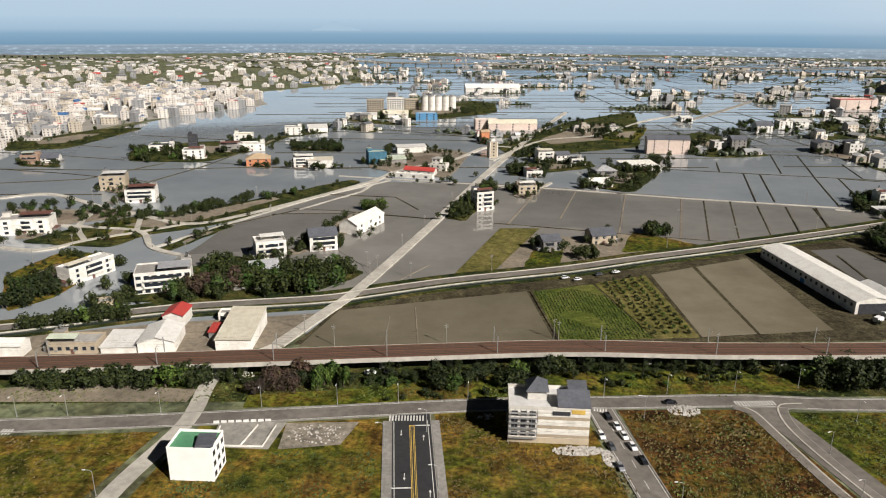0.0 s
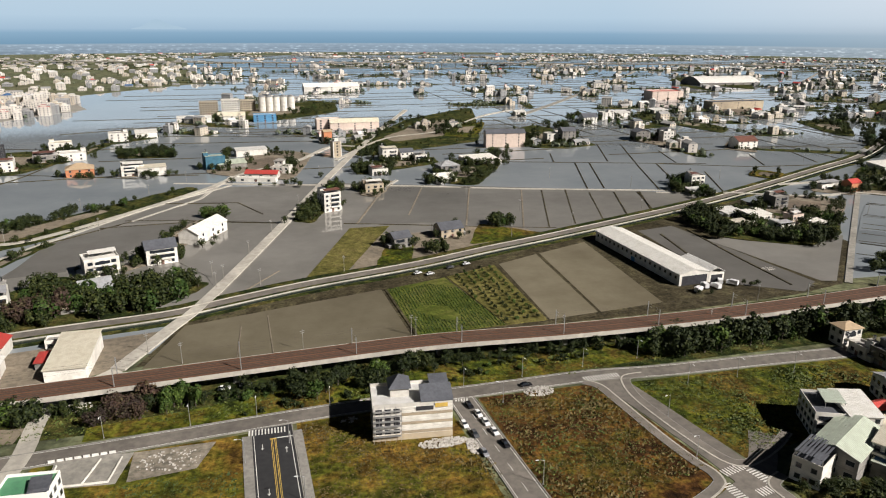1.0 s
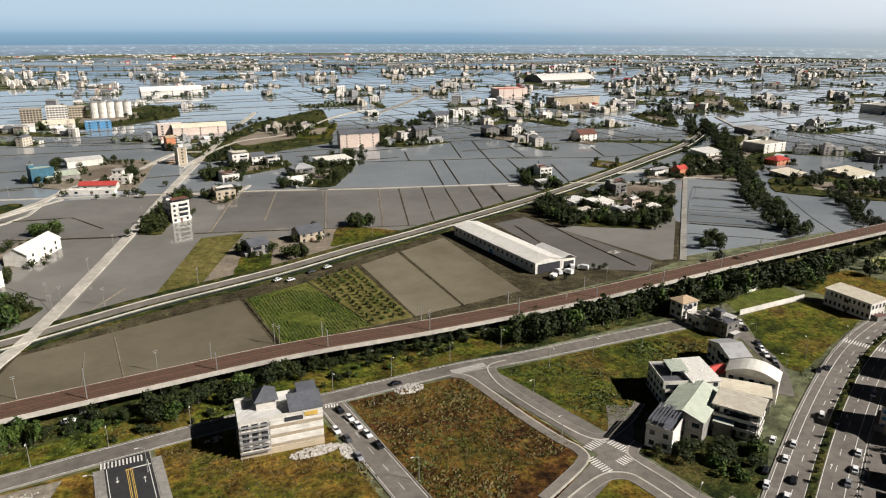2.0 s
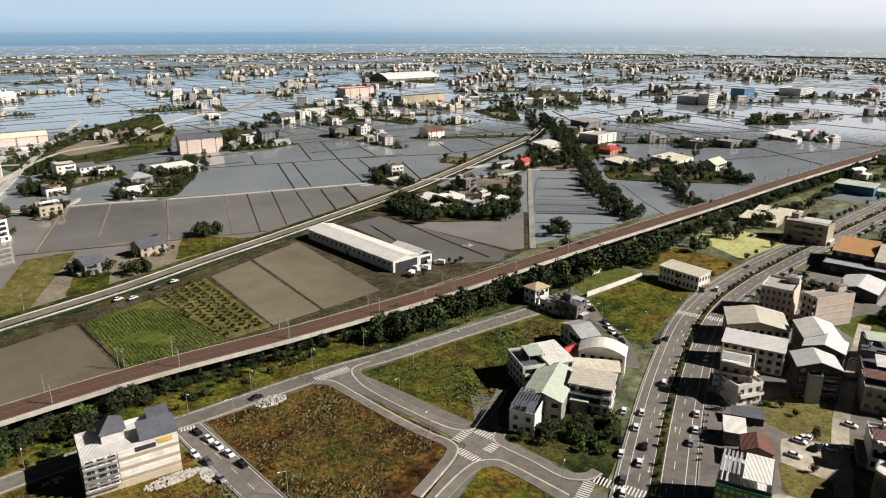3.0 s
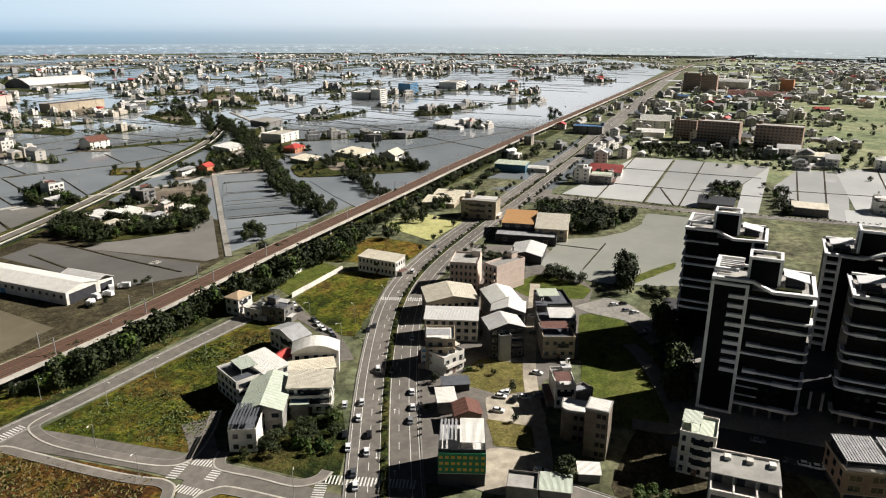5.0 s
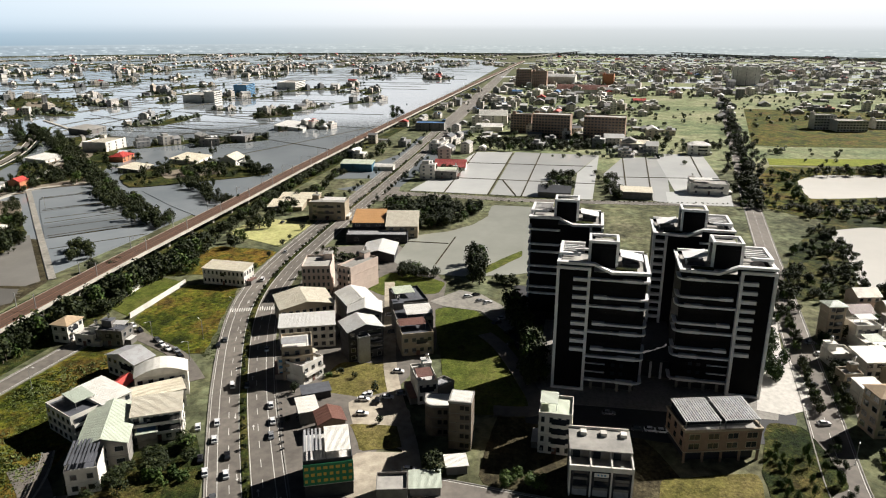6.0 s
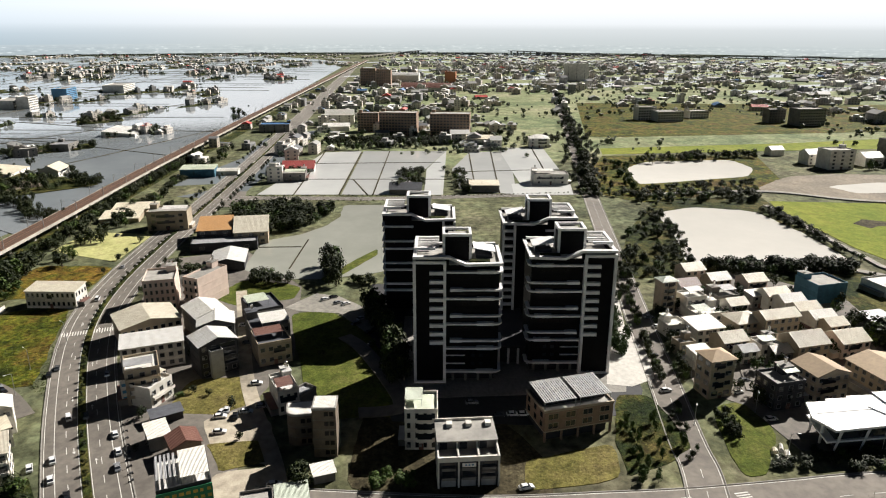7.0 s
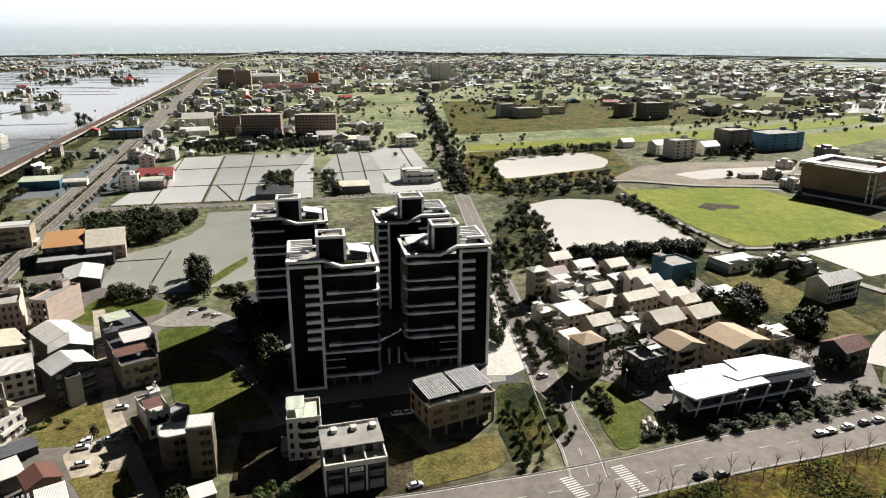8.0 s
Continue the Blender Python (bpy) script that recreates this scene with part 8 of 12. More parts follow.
house(282.2, -178.3, -75, 12.1, 10.9, 2.8, 1, "shed", GREYWALL, GREYROOF, "low shed with grey roof sheets", "", "small", z=0, hut=True, name="shed", category="shed")
house(274.7, -228.7, -75, 22.8, 11.4, 9.1, 3, "gable", WHITEWALL, WHITEROOF, "long white house with arched windows and dormers", "f", "tall", z=0, hut=True, name="house", category="house")
house(214.3, -184.4, -75, 13.5, 10.5, 7.6, 2, "gable", DARKWALL, BROWNROOF, "dark brown house with red roof", "f", "small", z=0, hut=True, name="house", category="house")
house(306.7, -237.6, -75, 11.3, 7.9, 5.8, 2, "flat", GREYWALL, CEMENTROOF, "grey house half hidden by trees", "f", "small", z=0, hut=True, name="house", category="house")
house(319.0, -232.6, -75, 12.8, 8.9, 3.5, 1, "flat", GREYWALL, CEMENTROOF, "dark grey house among trees", "f", "small", z=0, hut=True, name="house", category="house")
# ---- east of the ponds ----
house(657.8, -422.2, -80, 30.2, 21.1, 21.0, 6, "flat", GREYWALL, CEMENTROOF, "grey five-storey office block", "f", "wide", z=0, hut=True, name="office_building", category="building")
house(663.1, -475.4, -80, 48.4, 29.0, 16.3, 5, "flat", BLUEWALL, CEMENTROOF, "blue glazed office block", "f", "band", z=0, hut=True, name="office_building", category="building")
house(650.4, -336.8, -80, 17.6, 14.1, 9.8, 3, "gable", WHITEWALL, WHITEROOF, "white hall with a pitched roof", "f", "small", z=0, hut=True, name="hall", category="hall")
house(630.0, -347.2, -80, 25.1, 17.6, 16.7, 5, "flat", WHITEWALL, CEMENTROOF, "white school block with framed windows", "f", "wide", z=0, hut=True, name="school_building", category="building")
house(642.8, -385.2, -80, 19.4, 15.5, 8.1, 2, "gable", WHITEWALL, WHITEROOF, "white hall with a bright roof", "", "small", z=0, hut=True, name="hall", category="hall")
house(695.6, -322.7, -80, 14.0, 11.2, 5.9, 2, "gable", WHITEWALL, WHITEROOF, "white hall with a bright roof", "", "small", z=0, hut=True, name="hall", category="hall")
house(825.4, 56.9, -95, 43.2, 21.6, 26.2, 8, "flat", BROWNWALL, CEMENTROOF, "red-brown brick apartment block with pale parapet", "f", "wide", z=0, hut=True, name="apartment_block", category="apartment block")
house(818.6, -2.7, -95, 45.3, 22.7, 25.9, 8, "flat", BROWNWALL, CEMENTROOF, "red-brown brick apartment block with pale parapet", "f", "wide", z=0, hut=True, name="apartment_block", category="apartment block")
house(857.3, 95.2, -95, 25.4, 12.7, 21.8, 7, "flat", BROWNWALL, CEMENTROOF, "red-brown brick apartment block with pale parapet", "f", "wide", z=0, hut=True, name="apartment_block", category="apartment block")
house(1552.0, 164.3, -95, 32.3, 16.1, 34.1, 10, "flat", BROWNWALL, CEMENTROOF, "red-brown brick apartment block with pale parapet", "f", "wide", z=0, hut=True, name="apartment_block", category="apartment block")
house(1546.2, 130.3, -95, 31.4, 15.7, 31.9, 10, "flat", BROWNWALL, CEMENTROOF, "red-brown brick apartment block with pale parapet", "f", "wide", z=0, hut=True, name="apartment_block", category="apartment block")
house(1696.5, -310.6, -95, 56.0, 22.4, 38.3, 12, "flat", WHITEWALL, CEMENTROOF, "white slab building with vertical fins", "f", "tall", z=0, hut=True, name="office_building", category="building")
house(943.6, -435.0, -80, 24.1, 14.5, 17.4, 5, "flat", GREYWALL, CEMENTROOF, "grey concrete apartment block among trees", "f", "wide", z=0, hut=True, name="apartment_block", category="apartment block")
house(919.4, -466.2, -80, 37.2, 22.3, 21.1, 6, "flat", GREYWALL, CEMENTROOF, "grey concrete apartment block among trees", "f", "wide", z=0, hut=True, name="apartment_block", category="apartment block")
house(971.5, -270.7, -80, 26.0, 15.6, 17.3, 5, "flat", WHITEWALL, CEMENTROOF, "pale low-rise apartment block among trees", "f", "wide", z=0, hut=True, name="apartment_block", category="apartment block")
house(959.6, -297.5, -80, 37.1, 22.3, 12.8, 4, "flat", WHITEWALL, CEMENTROOF, "pale low-rise apartment block among trees", "f", "wide", z=0, hut=True, name="apartment_block", category="apartment block")
house(993.4, -349.3, -80, 28.2, 16.9, 9.6, 3, "flat", WHITEWALL, CEMENTROOF, "pale low-rise apartment block among trees", "f", "wide", z=0, hut=True, name="apartment_block", category="apartment block")
house(1417.9, 36.4, -95, 96.7, 48.3, 7.9, 2, "vault", WHITEWALL, BROWNROOF, "hall with a long red curved roof", "", "small", z=0, hut=True, name="hall", category="hall")
house(1626.4, 91.0, -95, 69.0, 34.5, 17.0, 5, "vault", WHITEWALL, WHITEROOF, "hall with a white curved roof", "", "small", z=0, hut=True, name="hall", category="hall")
house(1634.6, -14.0, -95, 24.5, 24.5, 23.3, 7, "flat", ORANGEWALL, CEMENTROOF, "small red tower building", "", "small", z=0, hut=True, name="house", category="house")
house(925.3, 139.8, -85, 36.9, 22.1, 12.1, 4, "gable", WHITEWALL, WHITEROOF, "white factory hall with a bright roof", "f", "small", z=0, hut=True, name="factory", category="factory")
house(866.3, 136.2, -85, 32.6, 19.6, 5.2, 2, "shed", WHITEWALL, WHITEROOF, "low white shed beside trees", "", "small", z=0, hut=True, name="shed", category="shed")
house(754.7, -33.4, -90, 28.7, 17.2, 7.6, 2, "shed", WHITEWALL, CREAMROOF, "low workshop with cream roof", "", "small", z=0, hut=True, name="workshop", category="workshop")
house(743.2, -94.8, -90, 20.8, 14.5, 9.8, 3, "hip", WHITEWALL, WHITEROOF, "white villa by the paddies", "f", "small", z=0, hut=True, name="house", category="house")
house(564.2, -79.6, -90, 28.2, 16.9, 7.9, 2, "flat", WHITEWALL, CEMENTROOF, "white house by the paddies", "f", "small", z=0, hut=True, name="house", category="house")
house(536.5, -25.0, -90, 22.7, 13.6, 5.3, 2, "shed", GREYWALL, CREAMROOF, "tin-roofed shed by the paddy", "", "small", z=0, hut=True, name="shed", category="shed")
house(529.0, 35.1, -90, 24.0, 14.4, 3.8, 1, "gable", GREYWALL, SLATE, "dark-roofed shed among trees", "", "small", z=0, hut=True, name="shed", category="shed")
house(616.1, 133.3, -85, 27.4, 19.2, 2.9, 1, "gable", WHITEWALL, REDROOF, "white house with a red roof by the main road", "f", "small", z=0, hut=True, name="house", category="house")
house(575.7, 131.7, -85, 24.2, 17.0, 5.9, 2, "flat", GREYWALL, CEMENTROOF, "grey flat-roofed roadside workshop", "f", "small", z=0, hut=True, name="house", category="house")
house(411.5, 121.5, -78, 19.0, 34.0, 7.6, 2, "gable", CREAMWALL, CREAMROOF, "cream factory hall with a pale pitched sheet roof", "f", "wide", z=0, hut=False, name="factory", category="factory")
house(388.0, 131.0, -78, 36.0, 13.0, 4.6, 1, "flat", DARKWALL, GREYROOF, "low dark front building of the factory", "f", "wide", z=0, hut=False, name="workshop", category="workshop")
house(406.0, 141.5, -78, 19.0, 24.0, 8.6, 3, "shed", DARKWALL, ORANGEROOF, "factory wing with an orange sheet roof above dark windows", "f", "wide", z=0, hut=False, name="factory", category="factory")
house(359.5, 120.5, -80, 17.5, 22.0, 4.6, 1, "gable_y", DARKWALL, WHITEROOF, "dark sheet shed with a white pitched roof", "", "small", z=0, hut=False, name="shed", category="shed")
house(448.8, 216.2, -80, 23.8, 16.6, 2.8, 1, "shed", CREAMWALL, CREAMROOF, "beige roadside shed roof", "", "small", z=0, hut=True, name="shed", category="shed")
house(469.5, 215.4, -80, 27.9, 13.9, 3.6, 1, "shed", CREAMWALL, CREAMROOF, "beige long shed beside the road", "", "small", z=0, hut=True, name="shed", category="shed")
house(430.7, 177.9, -82, 24.0, 14.4, 11.5, 3, "flat", CREAMWALL, CEMENTROOF, "cream roadside house with balconies", "f", "wide", z=0, hut=True, name="house", category="house")
house(589.9, 212.5, -85, 28.2, 14.1, 6.7, 2, "shed", TEALWALL, PALEGREENROOF, "grey-green fish farm shed on the water", "", "small", z=0, hut=True, name="shed", category="shed")
house(596.9, 191.7, -85, 20.8, 10.4, 3.5, 1, "vault", WHITEWALL, WHITEROOF, "white arched greenhouse by the road", "", "small", z=0, hut=True, name="greenhouse", category="greenhouse")
house(855.4, 208.1, -85, 35.5, 21.3, 8.6, 3, "flat", GREYWALL, BLUEROOF, "grey roadside house with a blue sheet roof", "f", "small", z=0, hut=True, name="house", category="house")
house(682.2, 410.9, -60, 18.8, 11.3, 7.1, 2, "flat", GREYWALL, CEMENTROOF, "grey house by the canal", "f", "small", z=0, hut=True, name="house", category="house")
def silo(x, y, w, d, h, label):
    """A narrow cream tower with pilasters, small windows and a railed roof."""
    t = thing("tower_house", x, y, 0, 15, label, "tower")
    part("wall", Geo().box(-w / 2, w / 2, -d / 2, d / 2, -0.3, h), CREAMWALL, t)
    for u in (-w / 2 - 0.1, w / 2 - 0.6):
        part("pilaster", Geo().box(u, u + 0.7, -d / 2 - 0.15, -d / 2, 0, h), WHITEWALL, t)
    for k in range(5):
        part("window", Geo().box(-0.8, 0.8, -d / 2 - 0.05, -d / 2 + 0.05, 2 + k * 2.9, 3.4 + k * 2.9), GLASS, t)
    part("roof", Geo().box(-w / 2 - 0.3, w / 2 + 0.3, -d / 2 - 0.3, d / 2 + 0.3, h, h + 0.4), CEMENTROOF, t)
    part("roof_room", Geo().box(-w / 4, w / 4, -d / 4, d / 4, h + 0.4, h + 2.6), WHITEWALL, t)
    return t


def school(x, y, yaw, w, d, h, label):
    """A long brown building: a recessed dark foot, a white plinth walk, tall brick walls, a white roof frame held on short posts."""
    t = thing("school_building", x, y, 0, yaw, label, "building")
    a, b = w / 2, d / 2
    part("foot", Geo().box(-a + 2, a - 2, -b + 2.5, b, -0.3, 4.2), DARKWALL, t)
    part("walk", Geo().box(-a - 3, a + 22, -b - 5.5, -b - 2.0, 0.0, 1.0), WHITEPAINT, t, "long white walk")
    part("wall", Geo().box(-a, a, -b, b, 4.2, h - 2.6), BROWNWALL, t, "brown brick wall")
    part("roof_deck", Geo().box(-a + 0.4, a - 0.4, -b + 0.4, b - 0.4, h - 2.6, h - 2.4), CEMENTROOF, t)
    part("roof_frame", Geo().ring(-a - 1.5, a + 1.5, -b - 1.5, b + 1.5, h - 0.9, h, 7.0), WHITEPAINT, t, "wide white roof frame")
    for i in range(13):
        u = -a + 0.4 + i * (w - 1.6) / 12
        part("roof_post", Geo().box(u, u + 0.8, -b + 0.3, -b + 1.1, h - 2.4, h - 0.9), WHITEPAINT, t)
    for k in range(3):
        for u in (a - 5.4, a - 1.4):
            part("corner_column", Geo().box(u, u + 1.0, -b - 0.6, -b - 0.05, 0.2 + k * (h - 3) / 3, (k + 1) * (h - 3) / 3), WHITEPAINT, t)
        part("window_band", Geo().box(a - 4.4, a - 1.6, -b - 0.12, -b + 0.02, 5.4 + k * 4.4, 7.6 + k * 4.4), GLASS, t)
        part("window_band", Geo().box(a - 0.02, a + 0.1, -b + 3, b - 3, 5.4 + k * 4.4, 7.4 + k * 4.4), GLASS, t)
    part("stair_room", Geo().box(a - 12, a - 4, b - 16, b - 8, h - 2.4, h + 1.6), BROWNWALL, t)
    return t


silo(74.5, 693.0, 8.5, 8.0, 16.0, "narrow cream tower house beside the lane")
house(2.0, 609.0, -20, 28.0, 9.0, 4.2, 1, "gable", WHITEWALL, REDROOF, "long low restaurant with a bright red roof", "f", "wide", hut=False, name="restaurant", category="restaurant")
house(-3.0, 595.0, -20, 34.0, 6.0, 3.0, 1, "flat", WHITEWALL, WHITEROOF, "low white front building of the restaurant", "f", "wide", hut=False, name="annexe", category="house")
house(19.5, 626.0, -20, 15.0, 11.0, 6.0, 2, "flat", WHITEWALL, CEMENTROOF, "white stepped house beside the restaurant", "f", "small", hut=False, name="stepped_house", category="house")
house(17.5, 629.0, -20, 8.0, 7.0, 11.0, 3, "hip", WHITEWALL, CEMENTROOF, "small white tower with a stepped top", "f", "small", hut=False, name="tower_house", category="tower")
school(458.3, -391.9, -153.5, 53.4, 44.0, 24.5, "long brown brick school building with a white raised roof frame")
house(-36.5, 437.5, 63.0, 34.0, 13.0, 6.5, 2, "gable", WHITEWALL, WHITEROOF, "long white hall with a bright pitched roof", "f", "small", hut=False, name="hall", category="hall")
house(-80, 1003, 3, 44, 16, 6, 2, "shed", WHITEWALL, WHITEROOF, "white works shed on a farm island", "f", "wide", hut=False, name="works_building", category="building")
house(-32, 1016, 3, 36, 16, 6, 2, "gable", WHITEWALL, CREAMROOF, "pale works hall on a farm island", "f", "wide", hut=False, name="works_building", category="building")
house(12, 991, 3, 30, 15, 9, 3, "flat", BLUEWALL, WHITEROOF, "blue-clad works building on the plain", "f", "wide", hut=False, name="works_building", category="building")
house(-65, 1086, 3, 26, 16, 18, 6, "flat", CREAMWALL, CEMENTROOF, "cream apartment block on the plain", "f", "wide", hut=False, name="apartment_block", category="building")
house(-35, 1101, 3, 26, 16, 19, 6, "flat", WHITEWALL, CEMENTROOF, "pale apartment block on the plain", "f", "wide", hut=False, name="apartment_block", category="building")
house(-10, 1117, 3, 22, 16, 16, 5, "flat", CREAMWALL, CEMENTROOF, "cream apartment block on the plain", "f", "wide", hut=False, name="apartment_block", category="building")
house(88, 899, 3, 30, 16, 12, 4, "flat", PINKWALL, WHITEROOF, "pink block with a white top", "f", "wide", hut=False, name="works_building", category="building")
house(151, 1443, 3, 110, 26, 8, 2, "gable", WHITEWALL, WHITEROOF, "very long white hall on the plain", "f", "wide", hut=False, name="works_building", category="building")
for x, y in ((11, 1102), (22, 1102), (32, 1102), (43, 1102), (54, 1102)):
    tank = thing("storage_silo", x, y, 0, 0, "tall pale cylindrical grain silo", "silo", "grain silos")
    part("shell", Geo().rod((0, 0, -0.2), (0, 0, 22), 5.5, 5.5, 14), WHITEWALL, tank)
    part("cone", Geo().rod((0, 0, 22), (0, 0, 25), 5.6, 0.8, 14), STEEL, tank)
# ---- the junction corner and building site ----
house(-65.1, 177.6, -5.1, 13.0, 9.5, 10.2, 3, "flat", WHITEPAINT, GREENFLOOR, "plain white three-storey house with a green-coated roof", "r", "small", z=0, hut=False, name="corner_house", category="house", band=False)
# ---- sheds north of the railway ----
house(-161.4, 257.4, 0, 10.0, 7.0, 4.9, 1, "gable", WHITEWALL, WHITEROOF, "white shed beside the railway", "", "small", z=0, hut=True, name="shed", category="shed")
house(-138.0, 261.1, 0, 19.3, 9.6, 4.4, 1, "flat", CREAMWALL, CEMENTROOF, "cream two-storey house beside the railway", "f", "small", z=0, hut=True, name="house", category="house")
house(-117.1, 263.1, 0, 19.6, 13.7, 2.8, 1, "shed", WHITEWALL, WHITEROOF, "white low sheds with bright roofs", "", "small", z=0, hut=True, name="shed", category="shed")
house(-105.5, 264.7, 4.7, 14.1, 18.0, 5.0, 1, "gable_y", WHITEWALL, WHITEROOF, "white workshop with a long pitched roof", "", "small", z=0, hut=True, name="workshop", category="workshop")
house(-106.4, 287.2, -1.4, 8.6, 12.0, 5.5, 1, "gable_y", WHITEWALL, REDROOF, "shed with a red roof", "", "small", z=0, hut=True, name="shed", category="shed")
house(-74.4, 271.2, -1.5, 14.3, 28.0, 5.0, 1, "shed", WHITEWALL, CREAMROOF, "long white shed with a cream sheet roof", "", "small", z=0, hut=True, name="shed", category="shed")
house(-84.3, 273.2, -1.4, 7.1, 8.0, 3.0, 1, "shed", GREYWALL, REDROOF, "small shed with a red roof", "", "small", z=0, hut=True, name="shed", category="shed")
house(-85.4, 290.0, 0, 6.7, 5.4, 3.3, 1, "flat", WHITEWALL, CEMENTROOF, "small white house by the sheds", "f", "small", z=0, hut=False, name="house", category="house")
house(-172.3, 347.0, 62.9, 26.7, 9.4, 8.3, 3, "flat", WHITEWALL, WHITEROOF, "long white two-storey house on a plot", "f", "small", z=0, hut=False, name="house", category="house")
yard_trees(-172, 347, 17, 9)
house(-126.4, 330.0, 15, 26.0, 15.6, 10.5, 3, "flat", WHITEWALL, CEMENTROOF, "white stepped house with dark roof edge", "fl", "wide", z=0, hut=True, name="house", category="house")
yard_trees(-126, 330, 16, 9)
house(-136.2, 330.6, 15, 12.8, 9.0, 2.8, 1, "shed", GREYWALL, BLUEROOF, "blue-grey shed roof beside the house", "", "small", z=0, hut=True, name="shed", category="shed")
yard_trees(-136, 331, 8, 9)
house(-146.0, 305.8, 15, 8.0, 6.4, 2.9, 1, "flat", CREAMWALL, CEMENTROOF, "small cream hut by the ditch", "", "small", z=0, hut=False, name="house", category="house")
yard_trees(-146, 306, 5, 9)
house(-84.6, 380.2, 20, 16.7, 13.4, 9.6, 3, "flat", WHITEWALL, WHITEROOF, "white house with a rounded white roof canopy", "f", "wide", z=0, hut=False, name="house", category="house")
yard_trees(-85, 380, 10, 9)
house(-82.3, 351.5, 20, 14.9, 11.9, 4.0, 1, "gable", GREYWALL, GREYROOF, "grey-roofed shed among trees", "", "small", z=0, hut=True, name="shed", category="shed")
yard_trees(-82, 351, 9, 9)
house(-85.5, 329.6, 10, 13.2, 9.3, 3.2, 1, "shed", GREYWALL, CREAMROOF, "small shed with pale roof among trees", "", "small", z=0, hut=True, name="shed", category="shed")
yard_trees(-85, 330, 8, 9)
house(-52.4, 346.2, 10, 20.2, 12.1, 2.8, 1, "shed", GREYWALL, CREAMROOF, "low shed with a pale roof among trees", "", "small", z=0, hut=True, name="shed", category="shed")
yard_trees(-52, 346, 12, 9)
house(-56.8, 394.8, 15, 16.0, 12.8, 9.0, 3, "gable", WHITEWALL, SLATE, "white house with a dark roof", "fl", "small", z=0, hut=True, name="house", category="house")
yard_trees(-57, 395, 10, 9)
yard_trees(-42, 431, 12, 9)
house(-247.0, 432.5, 10, 29.7, 14.9, 9.3, 3, "flat", WHITEWALL, CEMENTROOF, "large white house on a plot", "f", "wide", z=0, hut=True, name="house", category="house")
yard_trees(-247, 432, 18, 9)
house(-243.1, 555.8, 10, 19.1, 15.3, 10.8, 3, "flat", CREAMWALL, CEMENTROOF, "cream house with a flat roof", "f", "small", z=0, hut=True, name="house", category="house")
yard_trees(-243, 556, 12, 9)
house(-206.0, 514.3, 10, 21.0, 14.7, 9.1, 3, "flat", WHITEWALL, CEMENTROOF, "white house with stepped terraces", "f", "small", z=0, hut=True, name="house", category="house")
yard_trees(-206, 514, 13, 9)
house(-364.7, 664.3, 10, 15.2, 12.1, 8.2, 2, "flat", BROWNWALL, CEMENTROOF, "brown house mirrored in the water", "f", "small", z=0, hut=True, name="house", category="house")
yard_trees(-365, 664, 9, 9)
house(-349.1, 669.9, 10, 15.4, 12.3, 5.1, 2, "gable", WHITEWALL, SLATE, "white house with dark roof", "f", "small", z=0, hut=True, name="house", category="house")
yard_trees(-349, 670, 10, 9)
house(-269.9, 741.2, 10, 23.3, 18.7, 5.4, 2, "flat", WHITEWALL, SLATE, "house on a green island among flooded fields", "f", "small", z=0, hut=True, name="house", category="house")
yard_trees(-270, 741, 14, 9)
house(-234.8, 734.8, 10, 9.0, 7.2, 16.1, 5, "flat", DARKWALL, SLATE, "house on a green island among flooded fields", "f", "small", z=0, hut=True, name="house", category="house")
yard_trees(-235, 735, 6, 9)
house(-220.7, 690.7, 10, 19.9, 16.0, 9.0, 3, "flat", WHITEWALL, CEMENTROOF, "house on a green island among flooded fields", "f", "small", z=0, hut=True, name="house", category="house")
yard_trees(-221, 691, 12, 9)
house(-199.5, 807.0, 10, 21.2, 17.0, 7.0, 2, "flat", WHITEWALL, CREAMROOF, "house on a green island among flooded fields", "f", "small", z=0, hut=True, name="house", category="house")
yard_trees(-200, 807, 13, 6)
house(-195.3, 732.6, 10, 21.8, 17.4, 6.8, 2, "flat", GREYWALL, WHITEROOF, "house on a green island among flooded fields", "f", "small", z=0, hut=True, name="house", category="house")
yard_trees(-195, 733, 14, 9)
house(-175.0, 740.5, 10, 25.3, 20.2, 6.6, 2, "flat", WHITEWALL, WHITEROOF, "house on a green island among flooded fields", "f", "small", z=0, hut=True, name="house", category="house")
yard_trees(-175, 741, 16, 9)
house(-150.2, 655.4, 10, 21.7, 17.3, 7.1, 2, "hip", ORANGEWALL, TANROOF, "small temple-like house with orange tiled roofs", "f", "small", z=0, hut=True, name="temple", category="temple")
yard_trees(-150, 655, 13, 9)
house(-107.1, 647.8, 10, 18.1, 14.5, 8.7, 3, "flat", WHITEWALL, CEMENTROOF, "white house on a plot in the water", "f", "small", z=0, hut=True, name="house", category="house")
yard_trees(-107, 648, 11, 9)
house(-90.8, 643.9, 10, 23.0, 11.5, 7.4, 2, "shed", WHITEWALL, CREAMROOF, "long pale shed on the water", "", "small", z=0, hut=True, name="shed", category="shed")
yard_trees(-91, 644, 14, 9)
house(-150.1, 849.1, 10, 20.2, 16.2, 9.3, 3, "flat", WHITEWALL, CEMENTROOF, "white house on a green island among flooded fields", "f", "small", z=0, hut=True, name="house", category="house")
yard_trees(-150, 849, 13, 6)
house(-124.6, 874.0, 10, 23.6, 18.9, 6.1, 2, "shed", WHITEWALL, WHITEROOF, "white shed on a green island among flooded fields", "", "small", z=0, hut=True, name="house", category="house")
yard_trees(-125, 874, 15, 6)
house(-39.8, 662.2, 15, 17.4, 13.9, 11.4, 3, "flat", TEALWALL, PALEGREENROOF, "teal-clad house under sheeting", "", "small", z=0, hut=True, name="house", category="house")
